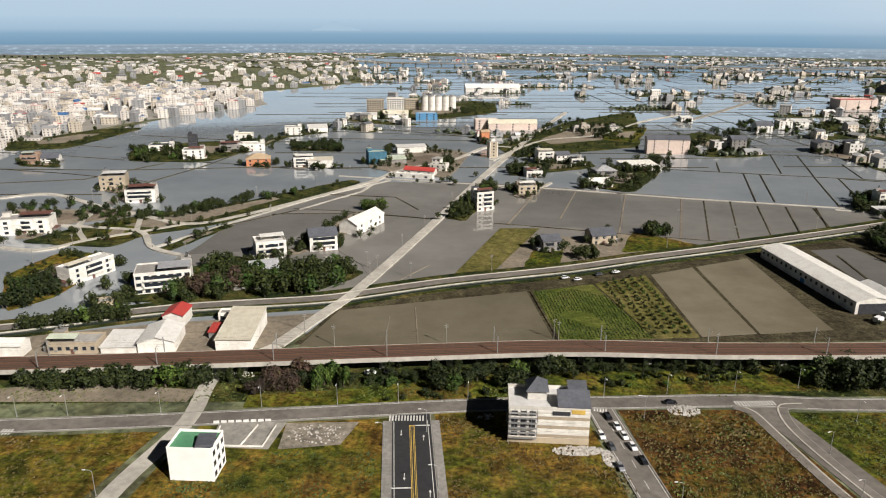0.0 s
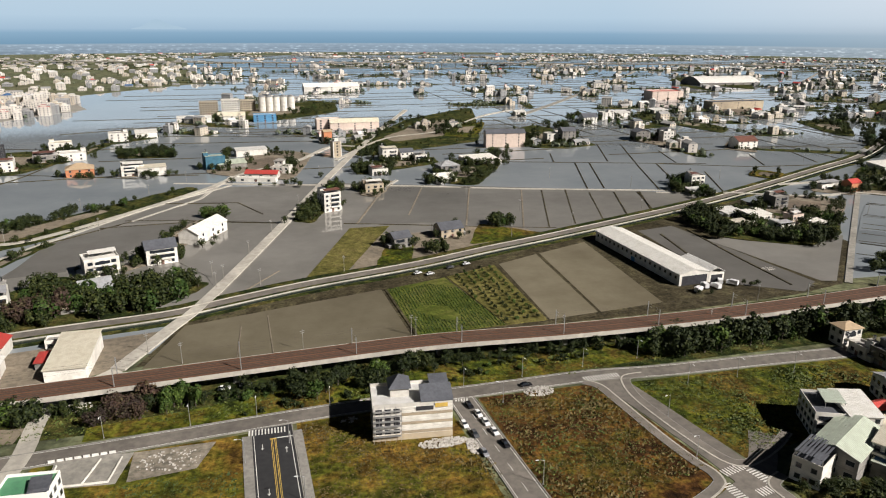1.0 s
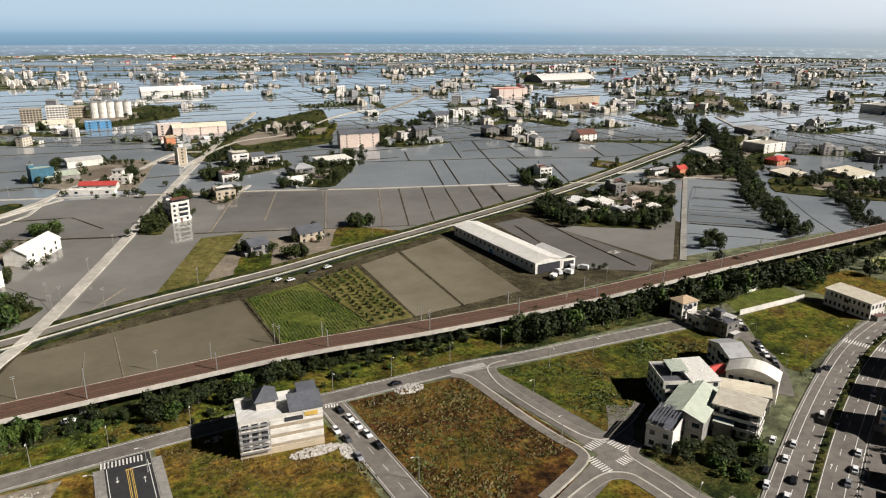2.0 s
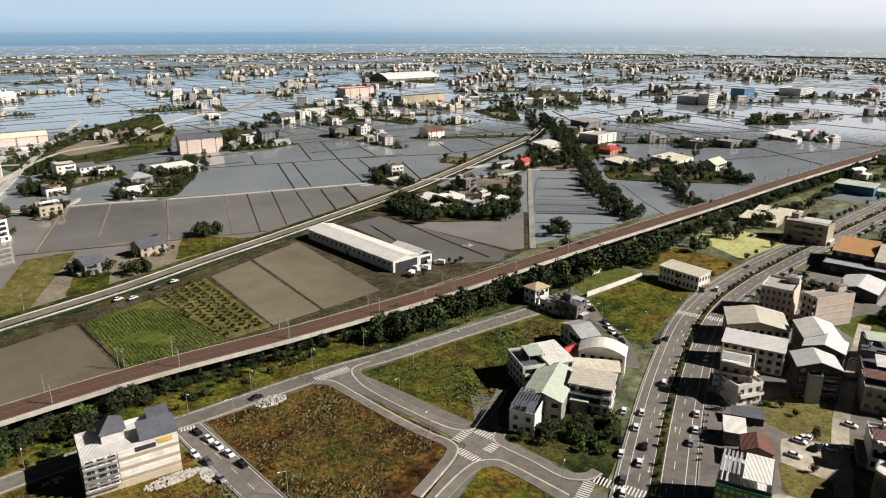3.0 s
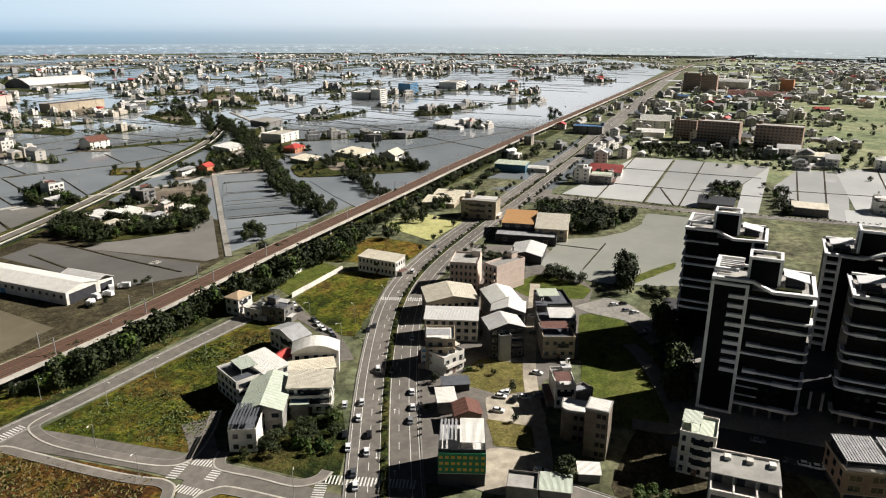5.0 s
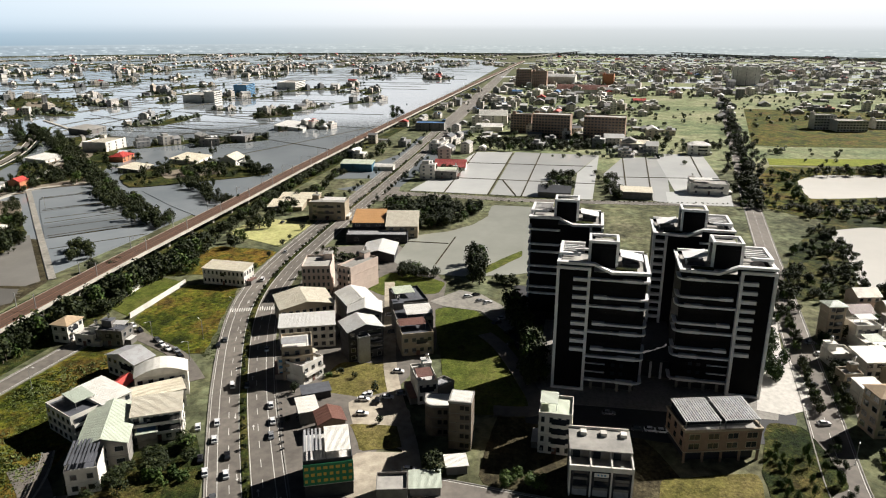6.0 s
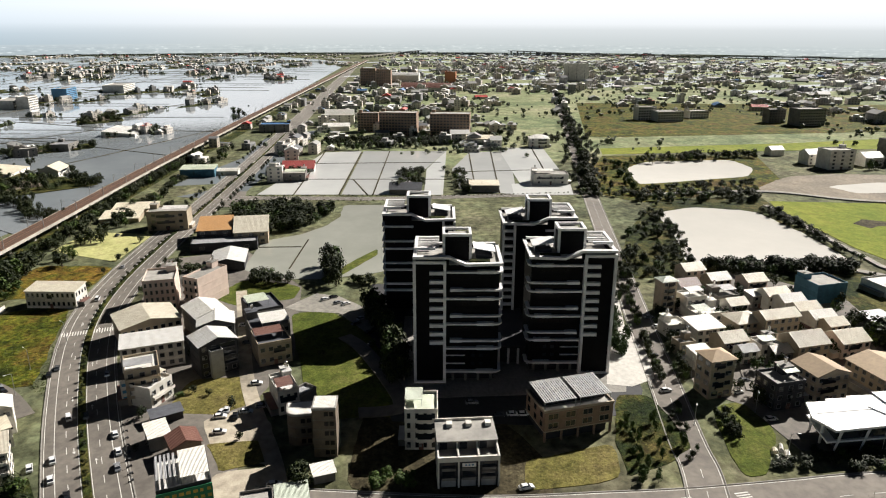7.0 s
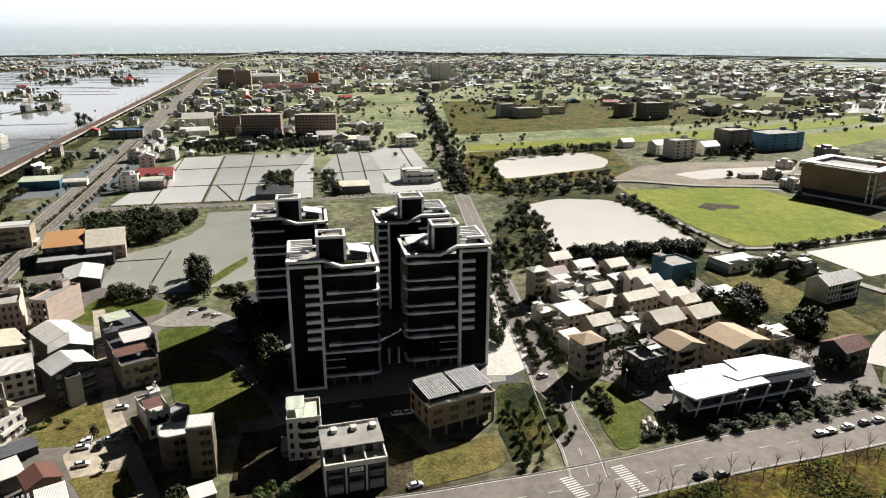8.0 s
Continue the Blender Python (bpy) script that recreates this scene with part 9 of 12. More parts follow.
yard_trees(-40, 662, 11, 9)
house(-7.3, 723.6, 10, 30.5, 12.2, 6.3, 2, "shed", WHITEWALL, WHITEROOF, "long white shed by the fields", "", "small", z=0, hut=True, name="shed", category="shed")
yard_trees(-7, 724, 19, 9)
house(-25.0, 663.0, 10, 25.9, 15.6, 4.6, 1, "shed", GREYWALL, PALEGREENROOF, "pale green shed by the fields", "", "small", z=0, hut=True, name="shed", category="shed")
yard_trees(-25, 663, 16, 9)
yard_trees(7, 600, 28, 9)
yard_trees(20, 625, 10, 9)
house(45.6, 484.7, 20, 12.8, 11.5, 13.0, 4, "flat", WHITEWALL, SLATE, "tall white house with dark gables on a narrow plot", "fl", "small", z=0, hut=True, name="house", category="house")
yard_trees(46, 485, 8, 9)
house(74.7, 781.8, 15, 9.4, 7.5, 13.1, 4, "gable", ORANGEWALL, TANROOF, "small shrine with an orange roof", "", "small", z=0, hut=True, name="house", category="house")
yard_trees(75, 782, 6, 9)
house(76.5, 388.5, 15, 11.2, 10.1, 6.6, 2, "gable", GREYWALL, SLATE, "grey house with steep dark gables", "fl", "small", z=0, hut=True, name="house", category="house")
yard_trees(76, 389, 7, 9)
house(110.8, 403.5, 10, 15.1, 12.0, 5.7, 2, "gable", CREAMWALL, SLATE, "cream house with a dark pitched roof", "fl", "small", z=0, hut=True, name="house", category="house")
yard_trees(111, 404, 9, 9)
house(122.3, 666.1, 8, 15.9, 12.7, 10.5, 3, "flat", WHITEWALL, CEMENTROOF, "house on a green island among flooded fields", "f", "small", z=0, hut=True, name="house", category="house")
yard_trees(122, 666, 10, 9)
house(138.9, 664.8, 8, 13.5, 10.8, 7.9, 2, "gable", WHITEWALL, SLATE, "house on a green island among flooded fields", "f", "small", z=0, hut=True, name="house", category="house")
yard_trees(139, 665, 8, 9)
house(149.7, 649.7, 8, 11.9, 9.5, 6.5, 2, "flat", WHITEWALL, CEMENTROOF, "house on a green island among flooded fields", "f", "small", z=0, hut=True, name="house", category="house")
yard_trees(150, 650, 7, 9)
house(100.8, 600.0, 8, 14.5, 11.6, 4.9, 1, "flat", WHITEWALL, CEMENTROOF, "house on a green island among flooded fields", "f", "small", z=0, hut=True, name="house", category="house")
yard_trees(101, 600, 9, 9)
house(85.0, 536.3, 8, 14.9, 11.9, 6.0, 2, "flat", CREAMWALL, CEMENTROOF, "house on a green island among flooded fields", "f", "small", z=0, hut=True, name="house", category="house")
yard_trees(85, 536, 9, 9)
house(147.8, 556.6, 8, 16.8, 13.5, 3.9, 1, "gable", WHITEWALL, WHITEROOF, "house on a green island among flooded fields", "f", "small", z=0, hut=True, name="house", category="house")
yard_trees(148, 557, 10, 9)
house(162.1, 594.2, 8, 17.9, 14.3, 7.2, 2, "hip", GREYWALL, GREYROOF, "house on a green island among flooded fields", "f", "small", z=0, hut=True, name="house", category="house")
yard_trees(162, 594, 11, 9)
house(205.6, 633.6, 8, 33.1, 26.5, 2.8, 1, "shed", WHITEWALL, WHITEROOF, "house on a green island among flooded fields", "f", "small", z=0, hut=True, name="house", category="house")
yard_trees(206, 634, 21, 9)
house(120.2, 890.0, 0, 61.6, 15.4, 8.7, 3, "gable", PINKWALL, CREAMROOF, "long row of orange and cream houses", "f", "small", z=0, hut=False, name="row_house", category="house")
yard_trees(120, 890, 38, 6)
house(259.0, 713.9, -5, 43.3, 13.0, 15.2, 5, "gable", PINKWALL, SLATE, "long row of pink houses mirrored in the water", "f", "tall", z=0, hut=True, name="row_house", category="house")
yard_trees(259, 714, 27, 9)
house(324.2, 735.2, 0, 17.2, 13.8, 9.1, 3, "flat", WHITEWALL, CEMENTROOF, "house on a green island among flooded fields", "f", "small", z=0, hut=True, name="house", category="house")
yard_trees(324, 735, 11, 6)
house(338.8, 727.5, 0, 16.0, 12.8, 13.2, 4, "gable", GREYWALL, SLATE, "house on a green island among flooded fields", "f", "small", z=0, hut=True, name="house", category="house")
yard_trees(339, 727, 10, 6)
house(436.8, 873.2, 0, 20.2, 16.1, 8.4, 3, "gable", WHITEWALL, SLATE, "house on a green island among flooded fields", "f", "small", z=0, hut=True, name="house", category="house")
yard_trees(437, 873, 13, 6)
house(481.8, 907.7, 0, 17.9, 14.4, 8.8, 3, "flat", WHITEWALL, CEMENTROOF, "house on a green island among flooded fields", "f", "small", z=0, hut=True, name="house", category="house")
yard_trees(482, 908, 11, 6)
house(514.9, 926.9, 0, 24.3, 19.4, 6.3, 2, "shed", WHITEWALL, WHITEROOF, "house on a green island among flooded fields", "f", "small", z=0, hut=True, name="house", category="house")
yard_trees(515, 927, 15, 6)
house(371.7, 962.8, 0, 16.2, 12.9, 6.9, 2, "shed", WHITEWALL, WHITEROOF, "house on a green island among flooded fields", "f", "small", z=0, hut=True, name="house", category="house")
yard_trees(372, 963, 10, 6)
house(587.3, 943.7, 0, 24.7, 19.7, 5.8, 2, "shed", WHITEWALL, WHITEROOF, "house on a green island among flooded fields", "f", "small", z=0, hut=True, name="house", category="house")
yard_trees(587, 944, 15, 6)
house(727.5, 1160.2, 0, 61.4, 24.5, 13.4, 4, "flat", PINKWALL, REDROOF, "low building with a bright red roof", "f", "small", z=0, hut=False, name="hall", category="hall")
house(431.5, 727.0, 0, 16.8, 13.4, 10.1, 3, "gable_y", GREYWALL, SLATE, "tall grey twin house mirrored in the water", "f", "small", z=0, hut=False, name="house", category="house")
yard_trees(431, 727, 10, 6)
house(461.1, 719.7, 0, 16.6, 13.3, 11.2, 3, "gable_y", GREYWALL, SLATE, "tall grey twin house mirrored in the water", "f", "small", z=0, hut=False, name="house", category="house")
yard_trees(461, 720, 10, 6)
house(342.7, 488.0, 0, 12.2, 9.8, 9.6, 3, "flat", WHITEWALL, CEMENTROOF, "white villa with deep balconies on a plot", "f", "wide", z=0, hut=True, name="house", category="house")
yard_trees(343, 488, 8, 9)
house(330.5, 465.4, 0, 15.6, 10.9, 3.4, 1, "shed", GREYWALL, WHITEROOF, "low shed beside the dike", "", "small", z=0, hut=True, name="shed", category="shed")
yard_trees(331, 465, 10, 9)
house(359.4, 413.2, 10, 13.5, 10.8, 9.0, 3, "flat", GREYWALL, CEMENTROOF, "farmhouse of a dense cluster on a green island among flooded fields", "f", "small", z=0, hut=True, name="house", category="house")
yard_trees(359, 413, 8, 9)
house(314.4, 404.0, 10, 16.3, 13.0, 2.8, 1, "shed", WHITEWALL, WHITEROOF, "farmhouse of a dense cluster on a green island among flooded fields", "f", "small", z=0, hut=True, name="house", category="house")
yard_trees(314, 404, 10, 9)
house(323.0, 388.2, 10, 16.2, 13.0, 4.8, 1, "shed", WHITEWALL, WHITEROOF, "farmhouse of a dense cluster on a green island among flooded fields", "f", "small", z=0, hut=True, name="house", category="house")
yard_trees(323, 388, 10, 9)
house(317.3, 357.1, 10, 12.5, 10.0, 5.6, 2, "flat", WHITEWALL, WHITEROOF, "farmhouse of a dense cluster on a green island among flooded fields", "f", "small", z=0, hut=True, name="house", category="house")
yard_trees(317, 357, 8, 9)
house(340.0, 372.9, 10, 9.9, 7.9, 6.6, 2, "flat", PINKWALL, CEMENTROOF, "farmhouse of a dense cluster on a green island among flooded fields", "f", "small", z=0, hut=True, name="house", category="house")
yard_trees(340, 373, 6, 9)
house(352.7, 366.6, 10, 11.8, 9.4, 2.8, 1, "shed", WHITEWALL, WHITEROOF, "farmhouse of a dense cluster on a green island among flooded fields", "f", "small", z=0, hut=True, name="house", category="house")
yard_trees(353, 367, 7, 9)
house(302.4, 376.2, 10, 12.4, 9.9, 2.8, 1, "shed", CREAMWALL, CREAMROOF, "farmhouse of a dense cluster on a green island among flooded fields", "f", "small", z=0, hut=True, name="house", category="house")
yard_trees(302, 376, 8, 9)
house(449.1, 460.2, 10, 28.3, 11.3, 3.5, 1, "flat", WHITEWALL, CEMENTROOF, "long low white house with dark band", "f", "small", z=0, hut=False, name="house", category="house")
yard_trees(449, 460, 18, 9)
house(455.6, 443.5, 10, 11.3, 9.1, 7.7, 2, "gable", ORANGEWALL, REDROOF, "small temple with a red roof", "", "small", z=0, hut=True, name="house", category="house")
yard_trees(456, 444, 7, 9)
house(636.0, 503.9, 5, 36.5, 25.5, 9.4, 3, "flat", WHITEWALL, CREAMROOF, "house on a green island among flooded fields", "f", "small", z=0, hut=True, name="house", category="house")
yard_trees(636, 504, 23, 6)
house(585.0, 447.1, 5, 19.7, 13.8, 5.0, 2, "hip", ORANGEWALL, REDROOF, "house on a green island among flooded fields", "f", "small", z=0, hut=True, name="house", category="house")
yard_trees(585, 447, 12, 9)
house(565.1, 514.3, 5, 28.6, 20.1, 3.5, 1, "shed", WHITEWALL, WHITEROOF, "house on a green island among flooded fields", "f", "small", z=0, hut=True, name="house", category="house")
yard_trees(565, 514, 18, 9)
house(736.2, 603.1, 5, 35.9, 25.1, 5.3, 2, "shed", GREYWALL, CEMENTROOF, "house on a green island among flooded fields", "f", "small", z=0, hut=True, name="house", category="house")
yard_trees(736, 603, 22, 6)
house(596.1, 380.7, 5, 35.5, 24.8, 2.8, 1, "shed", WHITEWALL, CREAMROOF, "house on a green island among flooded fields", "f", "small", z=0, hut=True, name="house", category="house")
yard_trees(596, 381, 22, 9)
house(593.2, 336.5, 5, 22.7, 15.9, 5.2, 2, "gable", WHITEWALL, CREAMROOF, "house on a green island among flooded fields", "f", "small", z=0, hut=True, name="house", category="house")
yard_trees(593, 337, 14, 9)
house(685.2, 413.4, 5, 20.4, 14.3, 5.1, 2, "flat", GREYWALL, CEMENTROOF, "house on a green island among flooded fields", "f", "small", z=0, hut=True, name="house", category="house")
yard_trees(685, 413, 13, 6)
house(720.3, 393.3, 5, 26.0, 18.2, 6.4, 2, "flat", GREYWALL, GREYROOF, "house on a green island among flooded fields", "f", "small", z=0, hut=True, name="house", category="house")
yard_trees(720, 393, 16, 6)
house(830.8, 378.3, 5, 52.3, 36.6, 2.8, 1, "shed", WHITEWALL, WHITEROOF, "house on a green island among flooded fields", "f", "small", z=0, hut=True, name="house", category="house")
yard_trees(831, 378, 32, 6)
house(545.5, 404.0, 5, 26.4, 18.5, 2.8, 1, "shed", GREYWALL, CREAMROOF, "house on a green island among flooded fields", "f", "small", z=0, hut=True, name="house", category="house")
yard_trees(545, 404, 16, 9)
house(427.1, 719.5, 0, 17.7, 14.2, 10.4, 3, "gable_y", GREYWALL, SLATE, "tall grey house mirrored in the water", "f", "small", z=0, hut=True, name="house", category="house")
yard_trees(427, 720, 11, 6)
house(451.1, 703.8, 0, 12.8, 10.2, 11.5, 3, "flat", WHITEWALL, SLATE, "tall pale house mirrored in the water", "f", "small", z=0, hut=True, name="house", category="house")
yard_trees(451, 704, 8, 6)
house(507.6, 643.9, 0, 23.8, 16.7, 8.5, 3, "gable", WHITEWALL, BROWNROOF, "house with broad roofs on a green island among flooded fields", "f", "small", z=0, hut=True, name="house", category="house")
yard_trees(508, 644, 15, 6)
house(713.0, 1130.7, 0, 62.0, 24.8, 15.0, 5, "flat", PINKWALL, REDROOF, "long building with a bright red roof", "f", "small", z=0, hut=False, name="hall", category="hall")
house(745.3, 979.7, 0, 94.3, 23.6, 11.5, 3, "flat", CREAMWALL, SLATE, "long row of narrow cream gabled houses", "f", "tall", z=0, hut=False, name="row_house", category="house")
yard_trees(745, 980, 58, 6)
house(1037.3, 1420.8, 0, 154.4, 77.2, 6.0, 2, "vault", GREYWALL, WHITEROOF, "wide hall with a low white arched roof", "", "small", z=0, hut=True, name="hall", category="hall")
house(1110.0, 676.5, 5, 55.4, 33.3, 11.5, 3, "flat", WHITEWALL, CEMENTROOF, "mid-rise block on the flooded plain", "f", "wide", z=0, hut=False, name="apartment_block", category="apartment block")
yard_trees(1110, 677, 34, 6)
house(1235.1, 657.2, 5, 41.4, 24.9, 18.4, 6, "flat", BLUEWALL, CEMENTROOF, "mid-rise block on the flooded plain", "f", "wide", z=0, hut=False, name="apartment_block", category="apartment block")
house(1391.7, 632.7, 5, 65.0, 39.0, 12.8, 4, "flat", WHITEWALL, CEMENTROOF, "mid-rise block on the flooded plain", "f", "wide", z=0, hut=False, name="apartment_block", category="apartment block")
house(1097.2, 643.4, 5, 30.1, 18.1, 17.4, 5, "flat", WHITEWALL, CEMENTROOF, "mid-rise block on the flooded plain", "f", "wide", z=0, hut=False, name="apartment_block", category="apartment block")
yard_trees(1097, 643, 19, 6)
# ---- crossings ----
zebra(-4.4, 204.8, -1.4, 12.1, 3.2)
zebra(117.2, 211.2, 0.0, 14.5, 3.2)
zebra(-133.1, 200.1, -1.4, 4.0, 3.2)
zebra(128.2, 149.2, 13.5, 8.5, 3.2)
zebra(134.1, 144.7, -77.4, 7.8, 3.2)
zebra(122.3, 139.9, -83.3, 8.6, 3.2)
zebra(131.1, 138.4, 11.1, 6.2, 3.2)
zebra(147.2, 96.2, -69.8, 26.1, 4)
zebra(273.6, 153.3, -69.0, 22.1, 4)
zebra(136.2, 106.3, 21.9, 11.0, 3.5)
zebra(162.5, -57.9, -168.2, 9.8, 4)
zebra(163.2, -74.4, -169.3, 12.9, 4)
zebra(61.9, 208.2, -14.6, 4.8, 2.5)
# ---- cars ----
car(183.2, 120.9, 31, 0, "sedan", "queueing on the main road", 0.16)
car(207.7, 123.2, 31, 3, "sedan", "queueing on the main road", 0.16)
car(206.3, 128.0, 31, 0, "van", "queueing on the main road", 0.16)
car(174.1, 116.7, 31, 0, "sedan", "queueing on the main road", 0.16)
car(158.4, 110.7, 31, 0, "sedan", "queueing on the main road", 0.16)
car(164.0, 115.5, 31, 2, "sedan", "queueing on the main road", 0.16)
car(167.2, 108.6, 31, 2, "sedan", "queueing on the main road", 0.16)
car(158.8, 104.4, 31, 0, "sedan", "queueing on the main road", 0.16)
car(148.2, 102.5, 31, 3, "sedan", "queueing on the main road", 0.16)
car(143.4, 98.8, 31, 0, "sedan", "queueing on the main road", 0.16)
car(196.8, 108.8, 30, 0, "sedan", "parked at the edge of the main road", 0.16)
car(187.7, 103.8, 30, 0, "sedan", "parked at the edge of the main road", 0.16)
car(180.0, 100.7, 30, 1, "sedan", "parked at the edge of the main road", 0.16)
car(200.2, 143.7, 30, 2, "sedan", "parked at the edge of the main road", 0.16)
car(189.6, 137.9, 30, 3, "sedan", "parked at the edge of the main road", 0.16)
car(179.4, 125.4, 30, 0, "sedan", "parked at the edge of the main road", 0.16)
car(235.3, 149.8, 24, 2, "sedan", "driving along the main road", 0.16)
car(240.4, 149.5, 24, 3, "sedan", "driving along the main road", 0.16)
car(236.3, 129.2, 24, 1, "sedan", "driving along the main road", 0.16)
car(308.7, 166.7, 14, 0, "van", "waiting at the crossing", 0.16)
car(302.9, 172.6, 14, 0, "sedan", "waiting at the crossing", 0.16)
car(353.5, 174.7, 14, 1, "sedan", "waiting at the crossing", 0.16)
car(589.1, 230.2, 4, 0, "sedan", "driving along the main road", 0.16)
car(705.7, 242.0, 4, 3, "sedan", "driving along the main road", 0.16)
car(546.2, 221.7, 4, 1, "sedan", "driving along the main road", 0.16)
car(1015.7, 299.7, 4, 0, "sedan", "driving along the main road", 0.16)
car(411.4, 203.1, 4, 3, "sedan", "driving along the main road", 0.16)
car(1134.7, 314.4, 4, 2, "sedan", "driving along the main road", 0.16)
car(244.9, 194.9, -125, 0, "sedan", "parked along the lane", 0.13)
car(241.2, 189.1, -125, 2, "sedan", "parked along the lane", 0.13)
car(234.3, 176.4, -125, 3, "sedan", "parked along the lane", 0.13)
car(231.1, 172.2, -125, 0, "sedan", "parked along the lane", 0.13)
car(228.2, 167.7, -125, 0, "sedan", "parked along the lane", 0.13)
car(227.4, 163.4, -125, 1, "sedan", "parked along the lane", 0.13)
car(223.7, 159.6, -125, 2, "sedan", "parked along the lane", 0.13)
car(63.2, 203.3, -84, 2, "sedan", "parked at the kerb of the side road", 0.14)
car(64.5, 197.3, -84, 0, "sedan", "parked at the kerb of the side road", 0.14)
car(65.3, 191.7, -84, 0, "sedan", "parked at the kerb of the side road", 0.14)
car(66.3, 185.7, -84, 0, "sedan", "parked at the kerb of the side road", 0.14)
car(67.3, 178.3, -84, 2, "sedan", "parked at the kerb of the side road", 0.14)
car(58.1, 192.2, -84, 0, "sedan", "parked opposite on the side road", 0.14)
car(59.7, 185.9, -84, 3, "sedan", "parked opposite on the side road", 0.14)
car(59.5, 175.4, -84, 1, "sedan", "parked opposite on the side road", 0.14)
car(87.4, 211.8, 2, 2, "sedan", "driving on the frontage road", 0.14)
car(76.0, 337.4, 16, 0, "sedan", "driving on the embankment road", 0.72)
car(82.0, 334.7, 16, 0, "sedan", "driving on the embankment road", 0.72)
car(95.0, 342.1, 16, 3, "sedan", "driving on the embankment road", 0.72)
car(104.9, 345.4, 16, 0, "sedan", "driving on the embankment road", 0.72)
car(-18.6, 236.6, 0, 0, "sedan", "parked under the railway", 0.1)
car(-11.2, 237.3, 0, 1, "sedan", "parked under the railway", 0.1)
car(207.2, 79.7, -80, 0, "sedan", "parked on bare ground", 0.1)
car(210.3, 72.0, -80, 0, "sedan", "parked on bare ground", 0.1)
car(172.2, 54.2, -80, 0, "sedan", "parked on bare ground", 0.1)
car(423.0, 119.9, 10, 1, "sedan", "parked by the factory", 0.14)
car(308.6, 61.9, -50, 0, "sedan", "parked near the pond", 0.14)
car(311.4, 58.4, -50, 2, "sedan", "parked near the pond", 0.14)
car(303.1, 51.5, -50, 0, "sedan", "parked near the pond", 0.14)
car(304.4, 55.3, -50, 1, "sedan", "parked near the pond", 0.14)
car(286.5, 42.5, -50, 0, "sedan", "parked near the pond", 0.14)
car(281.1, 44.3, -50, 3, "sedan", "parked near the pond", 0.14)
car(272.5, 37.5, -50, 2, "sedan", "parked near the pond", 0.14)
car(261.8, 35.4, -50, 3, "sedan", "parked near the pond", 0.14)
car(243.4, 25.2, -50, 0, "sedan", "parked near the pond", 0.14)
car(216.1, -2.1, -85, 1, "sedan", "parked in the shade of the towers", 0.12)
car(208.6, -15.1, -85, 0, "sedan", "parked in the shade of the towers", 0.12)
car(208.6, -18.5, -85, 0, "sedan", "parked in the shade of the towers", 0.12)
car(208.2, -11.0, -85, 3, "sedan", "parked in the shade of the towers", 0.12)
car(160.2, -94.3, -82, 2, "sedan", "on the wide road", 0.14)
car(159.7, -100.7, -82, 3, "sedan", "on the wide road", 0.14)
car(172.7, -142.0, -82, 0, "sedan", "on the wide road", 0.14)
car(173.2, -146.4, -82, 1, "sedan", "on the wide road", 0.14)
car(174.5, -153.5, -82, 0, "sedan", "on the wide road", 0.14)
car(175.5, -160.5, -82, 2, "sedan", "on the wide road", 0.14)
car(176.1, -166.2, -82, 0, "sedan", "on the wide road", 0.14)
car(170.9, -15.1, -75, 0, "sedan", "parked near the houses", 0.14)
car(251.3, -73.1, -75, 3, "sedan", "parked near the houses", 0.14)
car(224.3, -69.7, -75, 0, "sedan", "parked near the houses", 0.14)
car(223.2, -94.2, -75, 0, "sedan", "parked near the houses", 0.14)
car(226.0, -103.3, -75, 0, "sedan", "parked near the houses", 0.14)
car(205.8, 53.0, -20, 0, "sedan", "parked on bare ground", 0.1)
car(210.3, 79.7, -20, 0, "sedan", "parked on bare ground", 0.1)
scooter(202.7, 108.5, 110, 0.15)
scooter(198.6, 106.5, 122, 0.15)
scooter(194.7, 104.6, 134, 0.15)
scooter(191.0, 102.7, 121, 0.15)
scooter(187.4, 100.9, 133, 0.15)
scooter(183.8, 99.2, 120, 0.15)
scooter(180.4, 97.5, 132, 0.15)
scooter(177.1, 95.8, 119, 0.15)
scooter(173.9, 94.2, 131, 0.15)
car(211.1, 78.5, 10, 0, "sedan", "parked on bare ground", 0.3)
car(207.3, 74.7, 10, 2, "sedan", "parked on bare ground", 0.3)
# ---- street lamps and poles ----
street_lamp(-134.7, 209.4, -90)
street_lamp(-118.1, 209.7, -90)
street_lamp(-87.7, 211.0, -90)
street_lamp(-54.4, 213.8, -90)
street_lamp(-28.5, 214.6, -90)
street_lamp(-7.4, 214.8, -90)
street_lamp(16.9, 215.6, -90)
street_lamp(40.8, 215.8, -90)
street_lamp(65.1, 216.3, -90)
street_lamp(88.6, 218.8, -90)
street_lamp(113.9, 220.2, -90)
street_lamp(138.0, 221.6, -90)
street_lamp(161.1, 223.9, -90)
street_lamp(-90.3, 166.9, 180)
street_lamp(-11.1, 188.8, 180)
street_lamp(2.2, 196.4, 180)
street_lamp(5.0, 166.6, 180)
street_lamp(71.1, 156.9, 180)
street_lamp(75.4, 202.9, 180)
street_lamp(126.0, 180.3, 200)
street_lamp(121.2, 157.0, 200)
street_lamp(145.8, 198.7, -90)
street_lamp(166.5, 198.4, -90)
street_lamp(189.8, 196.2, -90)
street_lamp(234.4, 178.5, 150)
street_lamp(221.5, 153.9, 150)
street_lamp(131.6, 110.8, 30)
street_lamp(264.3, 158.3, 60)
street_lamp(203.5, -32.7, 60)
street_lamp(240.2, 159.3, 60)
street_lamp(203.1, -72.3, 160)
street_lamp(277.7, -86.6, 160)
street_lamp(210.4, -94.9, 160)
street_lamp(234.7, -82.2, -100)
street_lamp(185.2, -93.5, -100)
